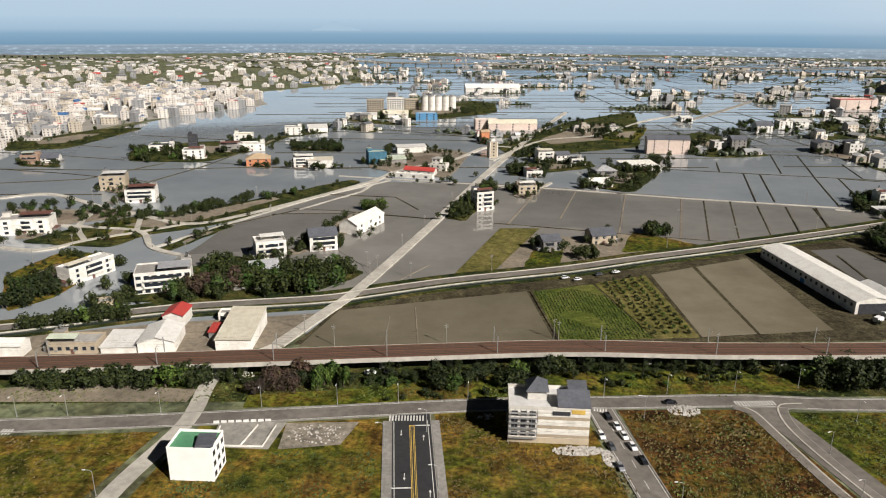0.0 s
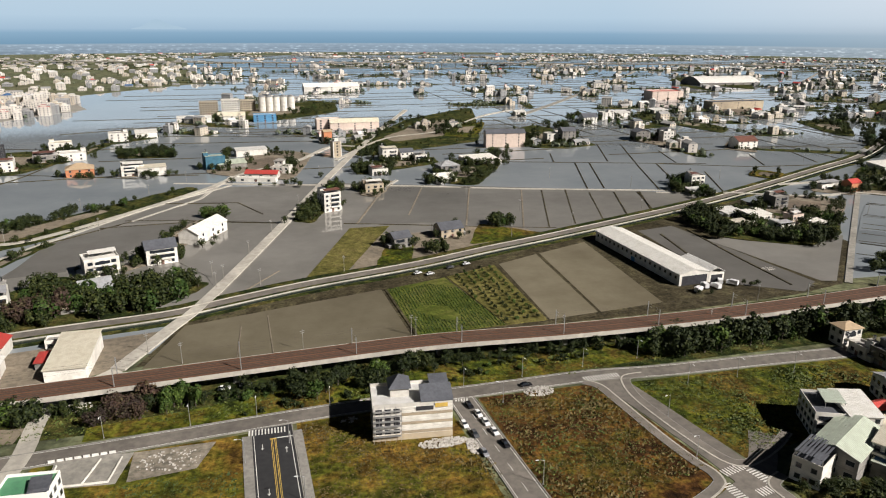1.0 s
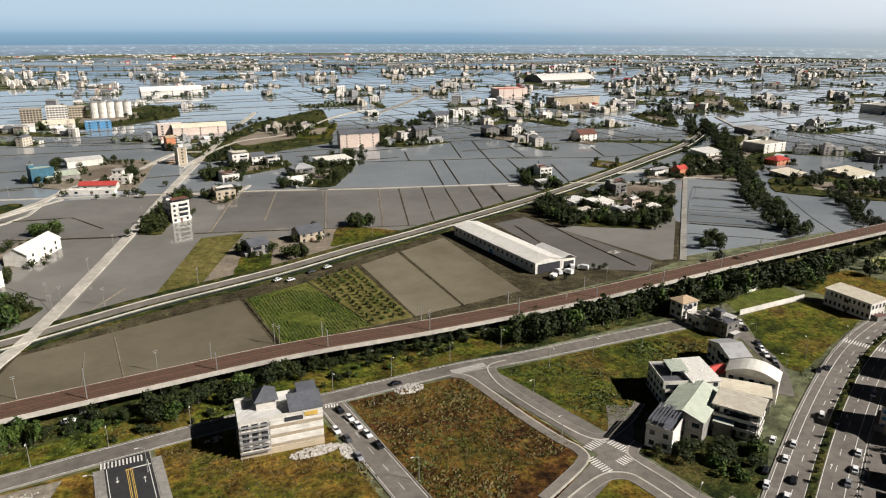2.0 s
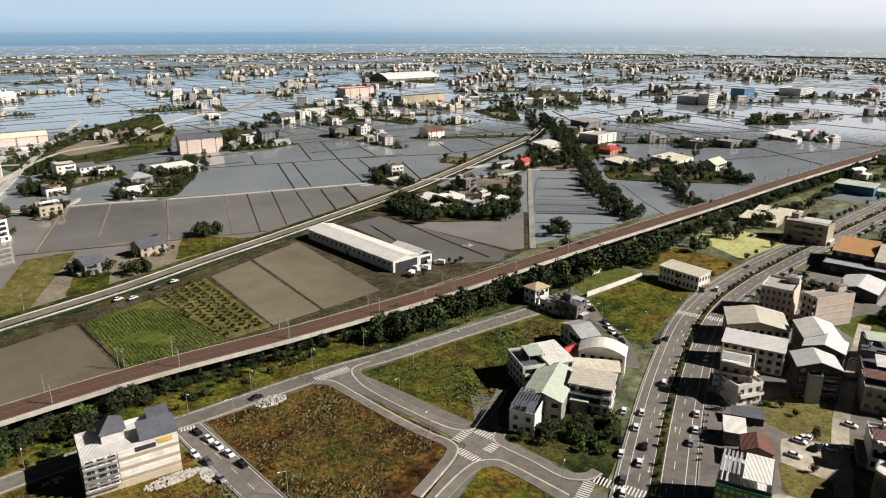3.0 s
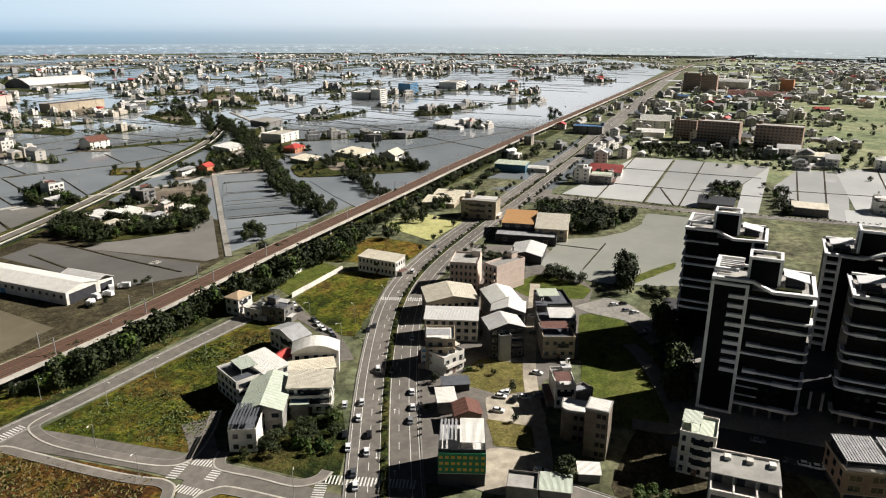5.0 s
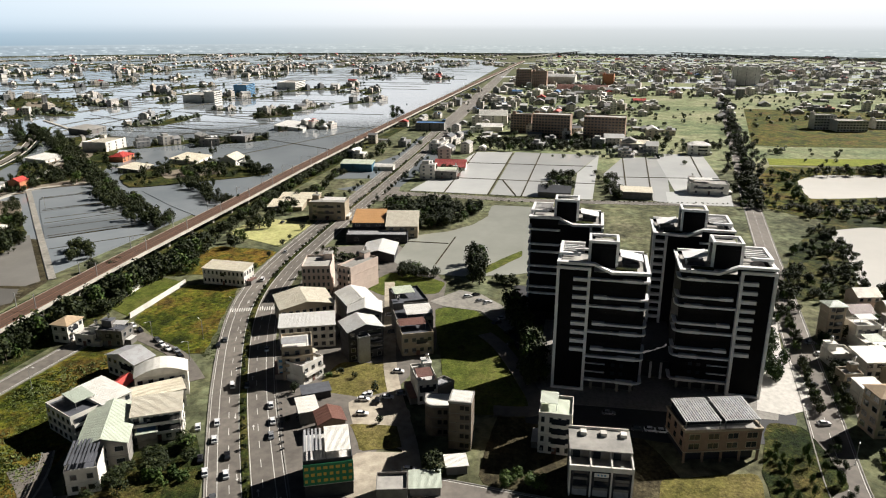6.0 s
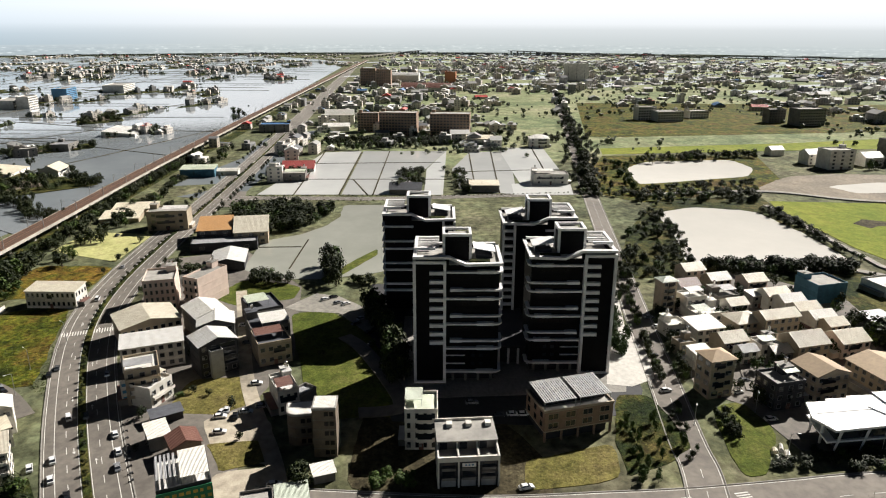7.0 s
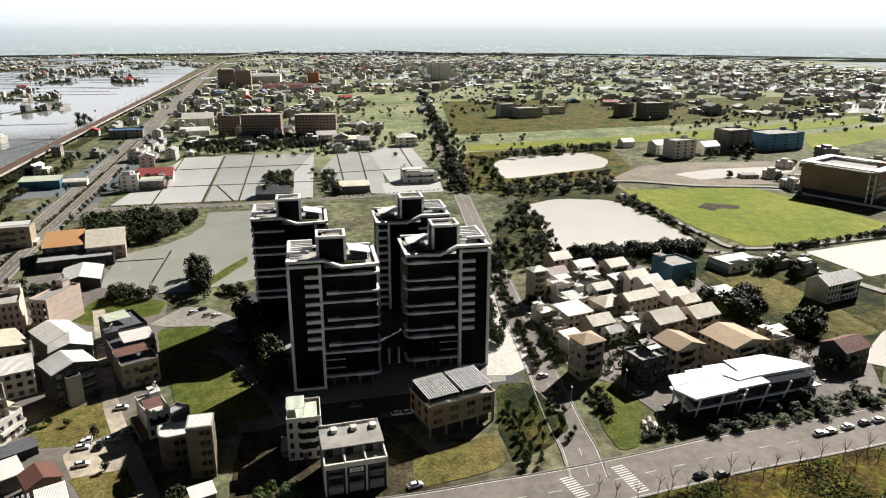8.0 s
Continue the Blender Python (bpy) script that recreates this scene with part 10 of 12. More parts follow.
street_lamp(186.6, -121.9, -100)
street_lamp(190.6, -154.0, -100)
utility_pole(-25.4, 342.2, 20)
utility_pole(-22.2, 352.7, 20)
utility_pole(-9.7, 392.4, 20)
utility_pole(-4.2, 341.7, 20)
utility_pole(-28.1, 360.2, 20)
utility_pole(4.1, 434.4, 20)
utility_pole(24.9, 498.9, 20)
utility_pole(50.0, 605.5, 20)
utility_pole(95.6, 728.4, 20)
utility_pole(-202.5, 396.3, 20)
utility_pole(-209.7, 366.1, 20)
utility_pole(-243.1, 515.5, 20)
utility_pole(-213.9, 489.6, 20)
utility_pole(-156.4, 395.4, 20)
utility_pole(-131.6, 379.1, 20)
utility_pole(-123.1, 522.7, 20)
utility_pole(-83.4, 561.6, 20)
utility_pole(-59.9, 606.9, 20)
utility_pole(11.2, 261.3, 20)
utility_pole(-34.8, 261.4, 20)
utility_pole(39.1, 351.4, 20)
utility_pole(-100.8, 464.4, 20)
utility_pole(56.6, 265.6, 20)
utility_pole(-48.7, 273.9, 20)
utility_pole(-150.3, 450.9, 20)
utility_pole(147.5, 389.2, 20)
utility_pole(195.6, 405.5, 20)
utility_pole(58.0, 263.0, 20)
utility_pole(175.5, 448.5, 20)
utility_pole(291.3, 498.8, 20)
utility_pole(241.4, 548.9, 20)
utility_pole(183.4, 239.3, 20)
utility_pole(225.1, 261.4, 20)
utility_pole(119.4, 249.8, 20)
utility_pole(381.3, 508.2, 20)
utility_pole(509.6, 556.6, 20)
utility_pole(409.3, 380.3, 20)
utility_pole(526.4, 362.8, 20)
utility_pole(680.0, 413.6, 20)
utility_pole(795.3, 387.9, 20)
utility_pole(513.3, 414.8, 20)
utility_pole(259.1, 427.0, 20)
utility_pole(431.5, 148.4, 5)
utility_pole(586.8, 160.4, 5)
utility_pole(682.2, 153.8, 5)
# ---- trees and shrubs ----
grove([(-151.1, 228.9), (-121.7, 234.9), (-80.6, 235.6), (-73.8, 226.0), (-90.0, 226.5), (-130.5, 227.6)], 22, (1.6, 2.8), (3, 5), "dark", "on the bank below the railway", "tree", 1, 0)
grove([(-63.7, 221.7), (-66.5, 233.4), (-38.5, 234.4), (-34.9, 223.0)], 14, (2.2, 3.4), (4, 6), "red", "on the bank below the railway", "tree", 2, 0)
grove([(-40.6, 221.1), (-40.3, 232.7), (-25.7, 232.4), (-25.0, 224.7)], 6, (1.6, 2.4), (5, 7), "bright", "on the bank below the railway", "tree", 3, 0)
grove([(3.5, 219.1), (5.8, 233.3), (57.9, 237.8), (58.8, 231.9), (32.3, 224.0)], 24, (1.8, 3), (3.5, 6), "dark", "on the bank below the railway", "tree", 4, 0)
grove([(-24.4, 218.7), (65.0, 222.3), (63.8, 217.5), (-20.2, 215.9)], 14, (0.8, 1.6), (0.8, 1.6), "dark", "on the bank below the railway", "shrub", 5, 0)
grove([(-25.0, 224.7), (3.6, 226.0), (3.7, 231.6), (-21.3, 230.5)], 8, (1, 1.8), (1, 2), "bright", "on the bank below the railway", "shrub", 6, 0)
grove([(65.0, 222.3), (138.8, 228.0), (142.7, 235.5), (66.9, 229.9)], 16, (0.8, 1.8), (0.8, 1.6), "dark", "on the bank below the railway", "shrub", 7, 0)
grove([(139.0, 220.3), (174.5, 227.0), (184.0, 241.6), (152.7, 237.6)], 18, (2, 3.2), (4, 6), "dark", "on the bank below the railway", "tree", 8, 0)
grove([(145.1, 226.0), (179.9, 229.0), (235.9, 227.2), (282.3, 229.1), (338.9, 227.7), (357.8, 220.1), (309.7, 215.1), (262.2, 223.9), (232.3, 219.9), (174.0, 218.0), (145.3, 218.5)], 64, (1.8, 3.2), (4, 7), "dark", "on the bank below the railway", "tree", 9, 0)
grove([(149.9, 221.1), (230.4, 221.9), (242.8, 225.9), (157.0, 223.1)], 24, (1, 2), (1.2, 2.4), "bright", "on the bank below the railway", "shrub", 10, 0)
grove([(145.8, 223.1), (153.7, 226.4), (155.4, 220.9), (146.9, 216.8)], 2, (2, 2.5), (5, 6), "bright", "on the bank below the railway", "tree", 11, 0)
grove([(352.8, 217.0), (442.9, 219.8), (565.3, 223.7), (740.8, 229.4), (712.8, 215.1), (480.6, 208.8), (354.8, 199.1)], 26, (1.5, 2.8), (2.5, 5), "dark", "on the bank below the railway", "tree", 12, 0)
grove([(288.8, 222.6), (307.1, 224.8), (303.9, 207.3), (352.8, 217.0), (343.2, 226.6)], 12, (1.2, 2.2), (2, 4), "dark", "on the bank below the railway", "tree", 13, 0)
grove([(445.9, 227.8), (460.5, 229.0), (502.0, 201.5), (469.2, 193.4), (448.4, 214.3)], 9, (1, 1.8), (1.5, 2.5), "dark", "in rows beside the sheds", "shrub", 14, 0)
grove([(-118.5, 303.8), (-50.3, 320.2), (-29.8, 342.3), (-36.9, 354.9), (-55.4, 358.0), (-75.5, 336.6), (-105.4, 363.8), (-118.7, 337.6)], 34, (1.8, 3.2), (4, 6.5), "dark", "on a green island among flooded fields", "tree", 15, 0)
grove([(-111.4, 314.2), (-86.1, 321.0), (-92.8, 337.0), (-113.3, 329.4)], 10, (2, 3), (4, 6), "red", "on a green island among flooded fields", "tree", 16, 0)
grove([(-188.4, 295.6), (-174.1, 323.1), (-187.4, 339.1), (-200.0, 316.3)], 14, (2, 3), (4, 6), "dark", "on a green island among flooded fields", "tree", 17, 0)
grove([(-173.3, 277.1), (-128.3, 289.1), (-132.8, 294.2), (-166.8, 282.7)], 14, (1.6, 2.6), (3, 5), "dark", "beside the irrigation ditch", "tree", 18, 0)
grove([(-227.5, 466.7), (-180.4, 473.3), (-129.5, 522.8), (-80.6, 541.1), (-127.6, 496.4), (-176.4, 451.4)], 40, (1, 2.2), (2, 4), "dark", "along the field road", "tree", 19, 0)
grove([(-295.9, 487.8), (-257.8, 507.0), (-183.1, 481.1), (-243.0, 459.7)], 16, (1.2, 2.2), (2, 4), "dark", "by the field road", "tree", 20, 0)
grove([(-282.9, 676.9), (-303.8, 742.0), (-266.1, 752.5), (-223.6, 691.6), (-246.4, 662.0)], 18, (1.6, 3), (3, 5.5), "dark", "on a green island among flooded fields", "tree", 21, 0)
grove([(-205.8, 707.3), (-167.0, 766.7), (-192.6, 798.5)], 8, (1.6, 3), (3, 5.5), "dark", "on a green island among flooded fields", "tree", 22, 0)
grove([(-134.8, 730.2), (-138.1, 778.1), (-81.8, 766.2), (-77.5, 722.9)], 22, (1.6, 3), (3, 5.5), "dark", "on a green island among flooded fields", "tree", 23, 0)
grove([(-39.8, 473.9), (-20.2, 476.7), (-24.6, 486.4), (-38.5, 483.4)], 5, (1.6, 3), (3, 5.5), "dark", "on a green island among flooded fields", "tree", 24, 0)
grove([(18.9, 454.9), (28.3, 450.5), (63.9, 549.0), (58.4, 563.9)], 14, (1.6, 3), (3, 5.5), "dark", "on a green island among flooded fields", "tree", 25, 0)
grove([(-66.1, 388.1), (-60.3, 393.4), (-67.0, 404.8), (-68.6, 393.6)], 4, (1.6, 3), (3, 5.5), "dark", "on a green island among flooded fields", "tree", 26, 0)
grove([(75.3, 586.1), (96.9, 600.0), (96.4, 630.6), (80.1, 617.7)], 5, (1.6, 3), (3, 5.5), "dark", "on a green island among flooded fields", "tree", 27, 0)
grove([(108.2, 592.7), (122.5, 630.3), (117.0, 644.0)], 3, (1.6, 3), (3, 5.5), "dark", "on a green island among flooded fields", "tree", 28, 0)
grove([(132.8, 548.0), (168.4, 527.6), (225.9, 616.0), (197.4, 643.1)], 20, (1.6, 3), (3, 5.5), "dark", "on a green island among flooded fields", "tree", 29, 0)
grove([(223.5, 657.1), (231.2, 623.7), (240.0, 656.9), (222.7, 671.9)], 6, (1.6, 3), (3, 5.5), "dark", "on a green island among flooded fields", "tree", 30, 0)
grove([(276.6, 703.1), (293.3, 693.1), (323.1, 775.4), (314.6, 795.8)], 8, (1.6, 3), (3, 5.5), "dark", "on a green island among flooded fields", "tree", 31, 0)
grove([(321.7, 755.9), (352.3, 719.4), (374.9, 775.1)], 10, (1.6, 3), (3, 5.5), "dark", "on a green island among flooded fields", "tree", 32, 0)
grove([(137.7, 412.7), (155.5, 412.3), (157.1, 422.4), (142.6, 422.6)], 7, (1.6, 3), (3, 5.5), "dark", "on a green island among flooded fields", "tree", 33, 0)
grove([(85.8, 369.4), (100.5, 364.2), (101.4, 374.2), (91.2, 379.6)], 4, (1.6, 3), (3, 5.5), "dark", "on a green island among flooded fields", "tree", 34, 0)
grove([(91.4, 673.2), (130.3, 721.2), (129.1, 749.8)], 6, (1.6, 3), (3, 5.5), "dark", "on a green island among flooded fields", "tree", 35, 0)
grove([(178.5, 840.3), (208.9, 796.4), (261.3, 915.2), (221.3, 972.7)], 14, (1.6, 3), (3, 5.5), "dark", "on a green island among flooded fields", "tree", 36, 0)
grove([(-82.5, 1036.3), (-47.3, 990.7), (-32.8, 1036.5)], 5, (1.6, 3), (3, 5.5), "dark", "on a green island among flooded fields", "tree", 37, 0)
grove([(34.9, 1072.1), (92.3, 1037.0), (92.9, 1150.6)], 10, (1.6, 3), (3, 5.5), "dark", "on a green island among flooded fields", "tree", 38, 0)
grove([(-34.5, 705.8), (-23.7, 729.3), (-30.7, 758.3)], 4, (1.6, 3), (3, 5.5), "dark", "on a green island among flooded fields", "tree", 39, 0)
grove([(20.8, 631.5), (31.8, 644.9), (27.7, 673.9)], 3, (1.6, 3), (3, 5.5), "dark", "on a green island among flooded fields", "tree", 40, 0)
grove([(333.4, 515.5), (311.3, 435.4), (351.8, 497.1), (358.7, 534.5)], 8, (1.6, 3), (3, 5.5), "dark", "on a green island among flooded fields", "tree", 41, 0)
grove([(573.7, 914.9), (595.9, 877.9), (678.7, 1005.2)], 8, (1.6, 3), (3, 5.5), "dark", "on a green island among flooded fields", "tree", 42, 0)
grove([(412.8, 915.0), (418.2, 816.8), (478.3, 973.0)], 9, (1.6, 3), (3, 5.5), "dark", "on a green island among flooded fields", "tree", 43, 0)
grove([(313.9, 476.1), (320.3, 469.6), (338.0, 499.0), (330.6, 496.6)], 4, (1.6, 3), (3, 5.5), "dark", "on a green island among flooded fields", "tree", 44, 0)
grove([(330.0, 459.9), (335.5, 448.5), (348.1, 472.6)], 2, (1.6, 3), (3, 5.5), "dark", "on a green island among flooded fields", "tree", 45, 0)
grove([(272.0, 396.2), (269.4, 350.2), (285.0, 357.9), (301.1, 403.5), (302.8, 426.5)], 22, (1.6, 3), (3, 5.5), "dark", "on a green island among flooded fields", "tree", 46, 0)
grove([(280.5, 352.4), (315.0, 323.7), (350.5, 339.6), (332.6, 353.0), (299.8, 363.8)], 26, (1.6, 3), (3, 5.5), "dark", "on a green island among flooded fields", "tree", 47, 0)
grove([(350.4, 397.0), (364.9, 356.5), (381.9, 379.1)], 8, (1.6, 3), (3, 5.5), "dark", "on a green island among flooded fields", "tree", 48, 0)
grove([(313.0, 282.4), (319.4, 270.8), (341.0, 291.6), (334.4, 298.2)], 5, (1.6, 3), (3, 5.5), "dark", "on a green island among flooded fields", "tree", 49, 0)
grove([(450.1, 439.3), (511.4, 416.7), (569.1, 471.6), (523.5, 502.3)], 22, (1.6, 3), (3, 5.5), "dark", "on a green island among flooded fields", "tree", 50, 0)
grove([(716.9, 649.8), (479.2, 410.2), (421.0, 339.8), (370.8, 281.8), (389.8, 262.7), (417.3, 291.5), (448.2, 341.3), (534.6, 435.7), (730.7, 636.2)], 60, (1.6, 3), (3, 5.5), "dark", "on a green island among flooded fields", "tree", 51, 0)
grove([(782.8, 832.3), (821.7, 793.9), (956.6, 931.4), (899.9, 956.2)], 14, (1.6, 3), (3, 5.5), "dark", "on a green island among flooded fields", "tree", 52, 0)
grove([(674.0, 651.5), (593.1, 558.1), (724.5, 685.8)], 4, (1.6, 3), (3, 5.5), "dark", "on a green island among flooded fields", "tree", 53, 0)
grove([(727.2, 831.0), (726.1, 730.4), (771.0, 787.8)], 6, (1.6, 3), (3, 5.5), "dark", "on a green island among flooded fields", "tree", 54, 0)
grove([(693.2, 1190.1), (722.2, 1016.9), (768.2, 1116.5)], 10, (1.6, 3), (3, 5.5), "dark", "on a green island among flooded fields", "tree", 55, 0)
grove([(902.0, 466.2), (938.1, 430.4), (1007.0, 471.6), (977.1, 501.2)], 14, (1.6, 3), (3, 5.5), "dark", "on a green island among flooded fields", "tree", 56, 0)
grove([(654.5, 422.6), (673.3, 420.2), (704.2, 447.4)], 2, (1.6, 3), (3, 5.5), "dark", "on a green island among flooded fields", "tree", 57, 0)
grove([(715.6, 378.0), (731.2, 362.5), (765.0, 386.8)], 3, (1.6, 3), (3, 5.5), "dark", "on a green island among flooded fields", "tree", 58, 0)
grove([(831.4, 351.9), (843.5, 339.9), (876.4, 360.8)], 3, (1.6, 3), (3, 5.5), "dark", "on a green island among flooded fields", "tree", 59, 0)
grove([(501.0, 388.3), (550.8, 275.7), (576.4, 294.5), (549.3, 378.8)], 20, (1.6, 3), (3, 5.5), "dark", "on a green island among flooded fields", "tree", 60, 0)
grove([(947.0, 290.5), (951.1, 265.7), (1063.3, 306.1), (1052.2, 317.1)], 5, (1.6, 3), (3, 5.5), "dark", "on a green island among flooded fields", "tree", 61, 0)
grove([(641.8, 540.8), (657.5, 494.0), (703.7, 546.7)], 6, (1.6, 3), (3, 5.5), "dark", "on a green island among flooded fields", "tree", 62, 0)
grove([(454.5, 935.9), (447.2, 801.8), (516.3, 938.2)], 8, (1.6, 3), (3, 5.5), "dark", "on a green island among flooded fields", "tree", 63, 0)
grove([(369.8, 878.8), (355.2, 737.6), (409.1, 876.1)], 12, (1.6, 3), (3, 5.5), "dark", "on a green island among flooded fields", "tree", 64, 0)
grove([(414.0, 117.0), (428.0, 138.0), (478.0, 150.0), (484.0, 108.0), (474.0, 80.5), (421.0, 96.0)], 62, (2, 3.4), (3, 5.5), "dark", "beside the pond", "tree", 65, 0)
grove([(328.5, 67.8), (326.2, 57.8), (353.6, 60.2), (359.9, 70.0)], 9, (2, 3), (5, 8), "dark", "beside the pond", "tree", 66, 0)
grove([(336, 113), (348, 131), (354, 148), (340, 147), (329, 119)], 9, (1.4, 2.3), (2, 3.6), "dark", "behind the roadside shed", "tree", 166, 0)
grove([(328.4, 102.3), (328.4, 80.2), (338.9, 85.2), (340.5, 102.6)], 9, (1.4, 2.2), (2.5, 4), "dark", "beside the pond", "tree", 67, 0)
grove([(328.5, 52.6), (324.7, 39.8), (336.5, 42.3), (334.9, 52.0)], 6, (1, 1.8), (1.5, 3), "dark", "beside the pond", "tree", 68, 0)
grove([(575.1, 153.2), (589.1, 120.7), (623.5, 132.0), (613.1, 157.3)], 10, (1.6, 2.6), (3, 5), "dark", "among roadside houses", "tree", 69, 0)
grove([(521.0, 44.6), (530.6, 21.4), (599.4, 25.4), (589.7, 44.3)], 14, (1.8, 3), (3, 5.5), "dark", "beside the pond", "tree", 70, 0)
grove([(619.5, 5.9), (594.9, -15.8), (521.4, -17.2), (530.7, -0.3)], 10, (1.5, 2.5), (2.5, 4.5), "dark", "beside the pond", "tree", 71, 0)
grove([(712.6, 111.7), (734.7, -3.4), (780.0, 2.2), (770.7, 119.8)], 28, (1.6, 2.8), (3, 5), "dark", "behind the paddies", "tree", 72, 0)
grove([(338.7, -81.2), (427.8, -108.6), (492.4, -145.8), (467.4, -140.0), (403.6, -132.6), (359.5, -124.0), (340.3, -121.8), (327.3, -95.9)], 40, (0.9, 1.8), (1.8, 3.6), "dark", "beside the pond", "tree", 73, 0)
grove([(356.7, -127.9), (354.3, -208.7), (342.4, -205.1), (341.4, -141.4)], 40, (1.4, 2.6), (2.5, 4.5), "dark", "beside the pond", "tree", 74, 0)
grove([(471.7, -210.2), (369.6, -217.7), (361.1, -220.0), (474.4, -224.8)], 24, (1, 2), (1.5, 3), "dark", "beside the pond", "tree", 75, 0)
grove([(495.0, -131.3), (493.9, -220.2), (516.1, -230.3), (521.6, -143.4)], 26, (1.4, 2.4), (2, 4), "dark", "beside the pond", "tree", 76, 0)
grove([(657.8, -149.0), (554.4, -138.5), (532.1, -141.8), (626.7, -157.7)], 12, (1.4, 2.4), (2.5, 4.5), "bright", "beside the pond", "tree", 77, 0)
grove([(640.5, -161.3), (670.2, -300.2), (618.0, -288.0), (691.0, -303.2), (682.8, -190.2)], 26, (1.6, 2.8), (3, 5), "dark", "beside the pond", "tree", 78, 0)
grove([(547.7, -151.0), (570.2, -249.5), (554.2, -242.5), (534.5, -151.8)], 22, (1, 1.8), (1.5, 3), "dark", "beside the pond", "tree", 79, 0)
grove([(340.2, -200.4), (343.7, -266.2), (360.3, -333.5), (367.3, -343.2), (356.6, -333.4), (339.5, -220.6)], 22, (1, 1.8), (1.5, 3), "dark", "along the lawn", "tree", 80, 0)
grove([(619.5, -365.0), (597.3, -404.8), (655.4, -444.0), (654.1, -391.7)], 8, (2, 3), (4, 6), "dark", "by the office blocks", "tree", 81, 0)
grove([(263.3, -163.2), (247.1, -168.8), (259.6, -182.7), (279.0, -187.3), (271.4, -172.4)], 18, (2, 3.2), (4, 6), "dark", "in a garden", "tree", 82, 0)
grove([(237.1, -177.3), (234.5, -190.9), (244.8, -196.3), (246.6, -186.9)], 7, (2, 3), (4, 6), "dark", "in a garden", "tree", 83, 0)
grove([(313.8, -215.3), (294.2, -228.6), (300.5, -239.8), (325.2, -228.2)], 8, (1.5, 2.5), (3, 5), "dark", "in a garden", "tree", 84, 0)
grove([(180.0, -87.2), (189.1, -99.5), (189.6, -153.2), (196.9, -187.9), (183.5, -175.7), (181.8, -147.1), (177.9, -106.7)], 26, (1.0, 1.8), (1.0, 2.0), "dark", "in front of the pavilion", "tree", 85, 0)
grove([(207.0, -52.0), (180.7, -52.2), (171.5, -56.0), (170.6, -46.4), (200.9, -46.5)], 20, (0.6, 1.1), (1.8, 3), "bright", "in the roadside garden", "tree", 86, 0)
grove([(211.8, -66.5), (214.8, -71.6), (186.8, -67.9), (181.6, -63.2)], 12, (0.7, 1.1), (1.6, 2.4), "dark", "along the boulevard", "tree", 87, 0)
grove([(209.1, -80.8), (212.1, -86.1), (193.7, -84.1), (188.0, -78.7)], 10, (0.7, 1.1), (1.6, 2.4), "dark", "along the boulevard", "tree", 88, 0)
grove([(322.3, -78.3), (321.8, -81.0), (256.6, -73.6), (227.6, -70.9), (232.4, -69.2)], 26, (0.7, 1.1), (1.6, 2.6), "dark", "along the boulevard", "tree", 89, 0)
grove([(304.7, -88.7), (296.9, -91.7), (230.3, -80.6), (231.3, -75.4)], 22, (0.7, 1.1), (1.6, 2.6), "dark", "along the boulevard", "tree", 90, 0)
grove([(308.9, -66.4), (259.6, -57.8), (238.4, -62.3), (257.9, -66.8), (294.1, -69.3)], 14, (0.9, 1.5), (2.5, 3.5), "bright", "in planters on the plaza", "tree", 91, 0)
grove([(518.7, -104.4), (539.3, -102.1), (728.3, -132.3), (935.0, -157.5), (1294.4, -201.2), (1293.3, -208.4), (746.1, -138.9), (527.1, -113.0)], 54, (2, 3.4), (4, 6), "dark", "along the boulevard", "tree", 92, 0)
grove([(140.8, 136.0), (146.3, 127.2), (163.3, 117.9), (171.8, 123.7), (162.9, 131.1), (150.5, 135.2)], 22, (1.4, 2.6), (2, 4), "dark", "on the overgrown corner lot", "tree", 93, 0)
grove([(148.1, 124.3), (151.2, 113.7), (158.0, 114.2), (155.3, 127.6)], 12, (1, 2), (1, 2), "bright", "on the corner lot", "shrub", 94, 0)
grove([(168.6, 51.4), (177.2, 49.4), (170.0, 45.2)], 3, (2, 2.6), (4, 5), "dark", "by the ruin", "tree", 95, 0)
grove([(217.8, 101.0), (220.7, 95.6), (226.1, 97.7), (222.9, 102.0)], 4, (0.8, 1.4), (0.8, 1.4), "bright", "on the grass lot", "shrub", 96, 0)
grove([(174.9, 28.5), (177.7, 16.2), (168.6, 16.0), (169.5, 26.6)], 8, (1.2, 2), (2, 3.5), "bright", "by the row house", "tree", 97, 0)
grove([(214.3, -53.8), (214.3, -63.3), (188.4, -65.8), (180.1, -48.3)], 16, (0.6, 1.0), (2.5, 4), "bright", "in the garden of young trees", "tree", 98, 0)
grove([(230, 223), (300, 228), (420, 238), (520, 247), (700, 252), (700, 244), (520, 238), (420, 228), (300, 217), (232, 214)], 130, (1.2, 2.3), (2, 4), "dark", "on the railway bank", "tree", 110, 0)
grove([(302.7, 261.0), (314.2, 251.0), (299.5, 235.4), (288.6, 246.7)], 5, (1.5, 2.5), (3, 4.5), "dark", "on the bank below the railway", "tree", 99, 0)
grove([(319.5, -93.4), (350.5, -145.2), (311.5, -180.4), (249.2, -172.9), (213.2, -195.8), (189.3, -155.1), (190.7, -100.3), (214.7, -93.7), (225.7, -81.0)], 42, (1, 2), (2, 4), "dark", "between the houses", "tree", 100, 0)
grove([(226, 26), (262, 30), (286, 40), (300, 44), (300, 38), (262, 24), (230, 21)], 26, (1.6, 2.6), (4, 6.5), "dark", "beside the drive", "tree", 111, 0)
grove([(283.2, 67.6), (289.2, 39.4), (229.6, 27.5), (218.9, 48.2)], 2, (1, 1.8), (2, 3.5), "dark", "by the access road", "tree", 101, 0)
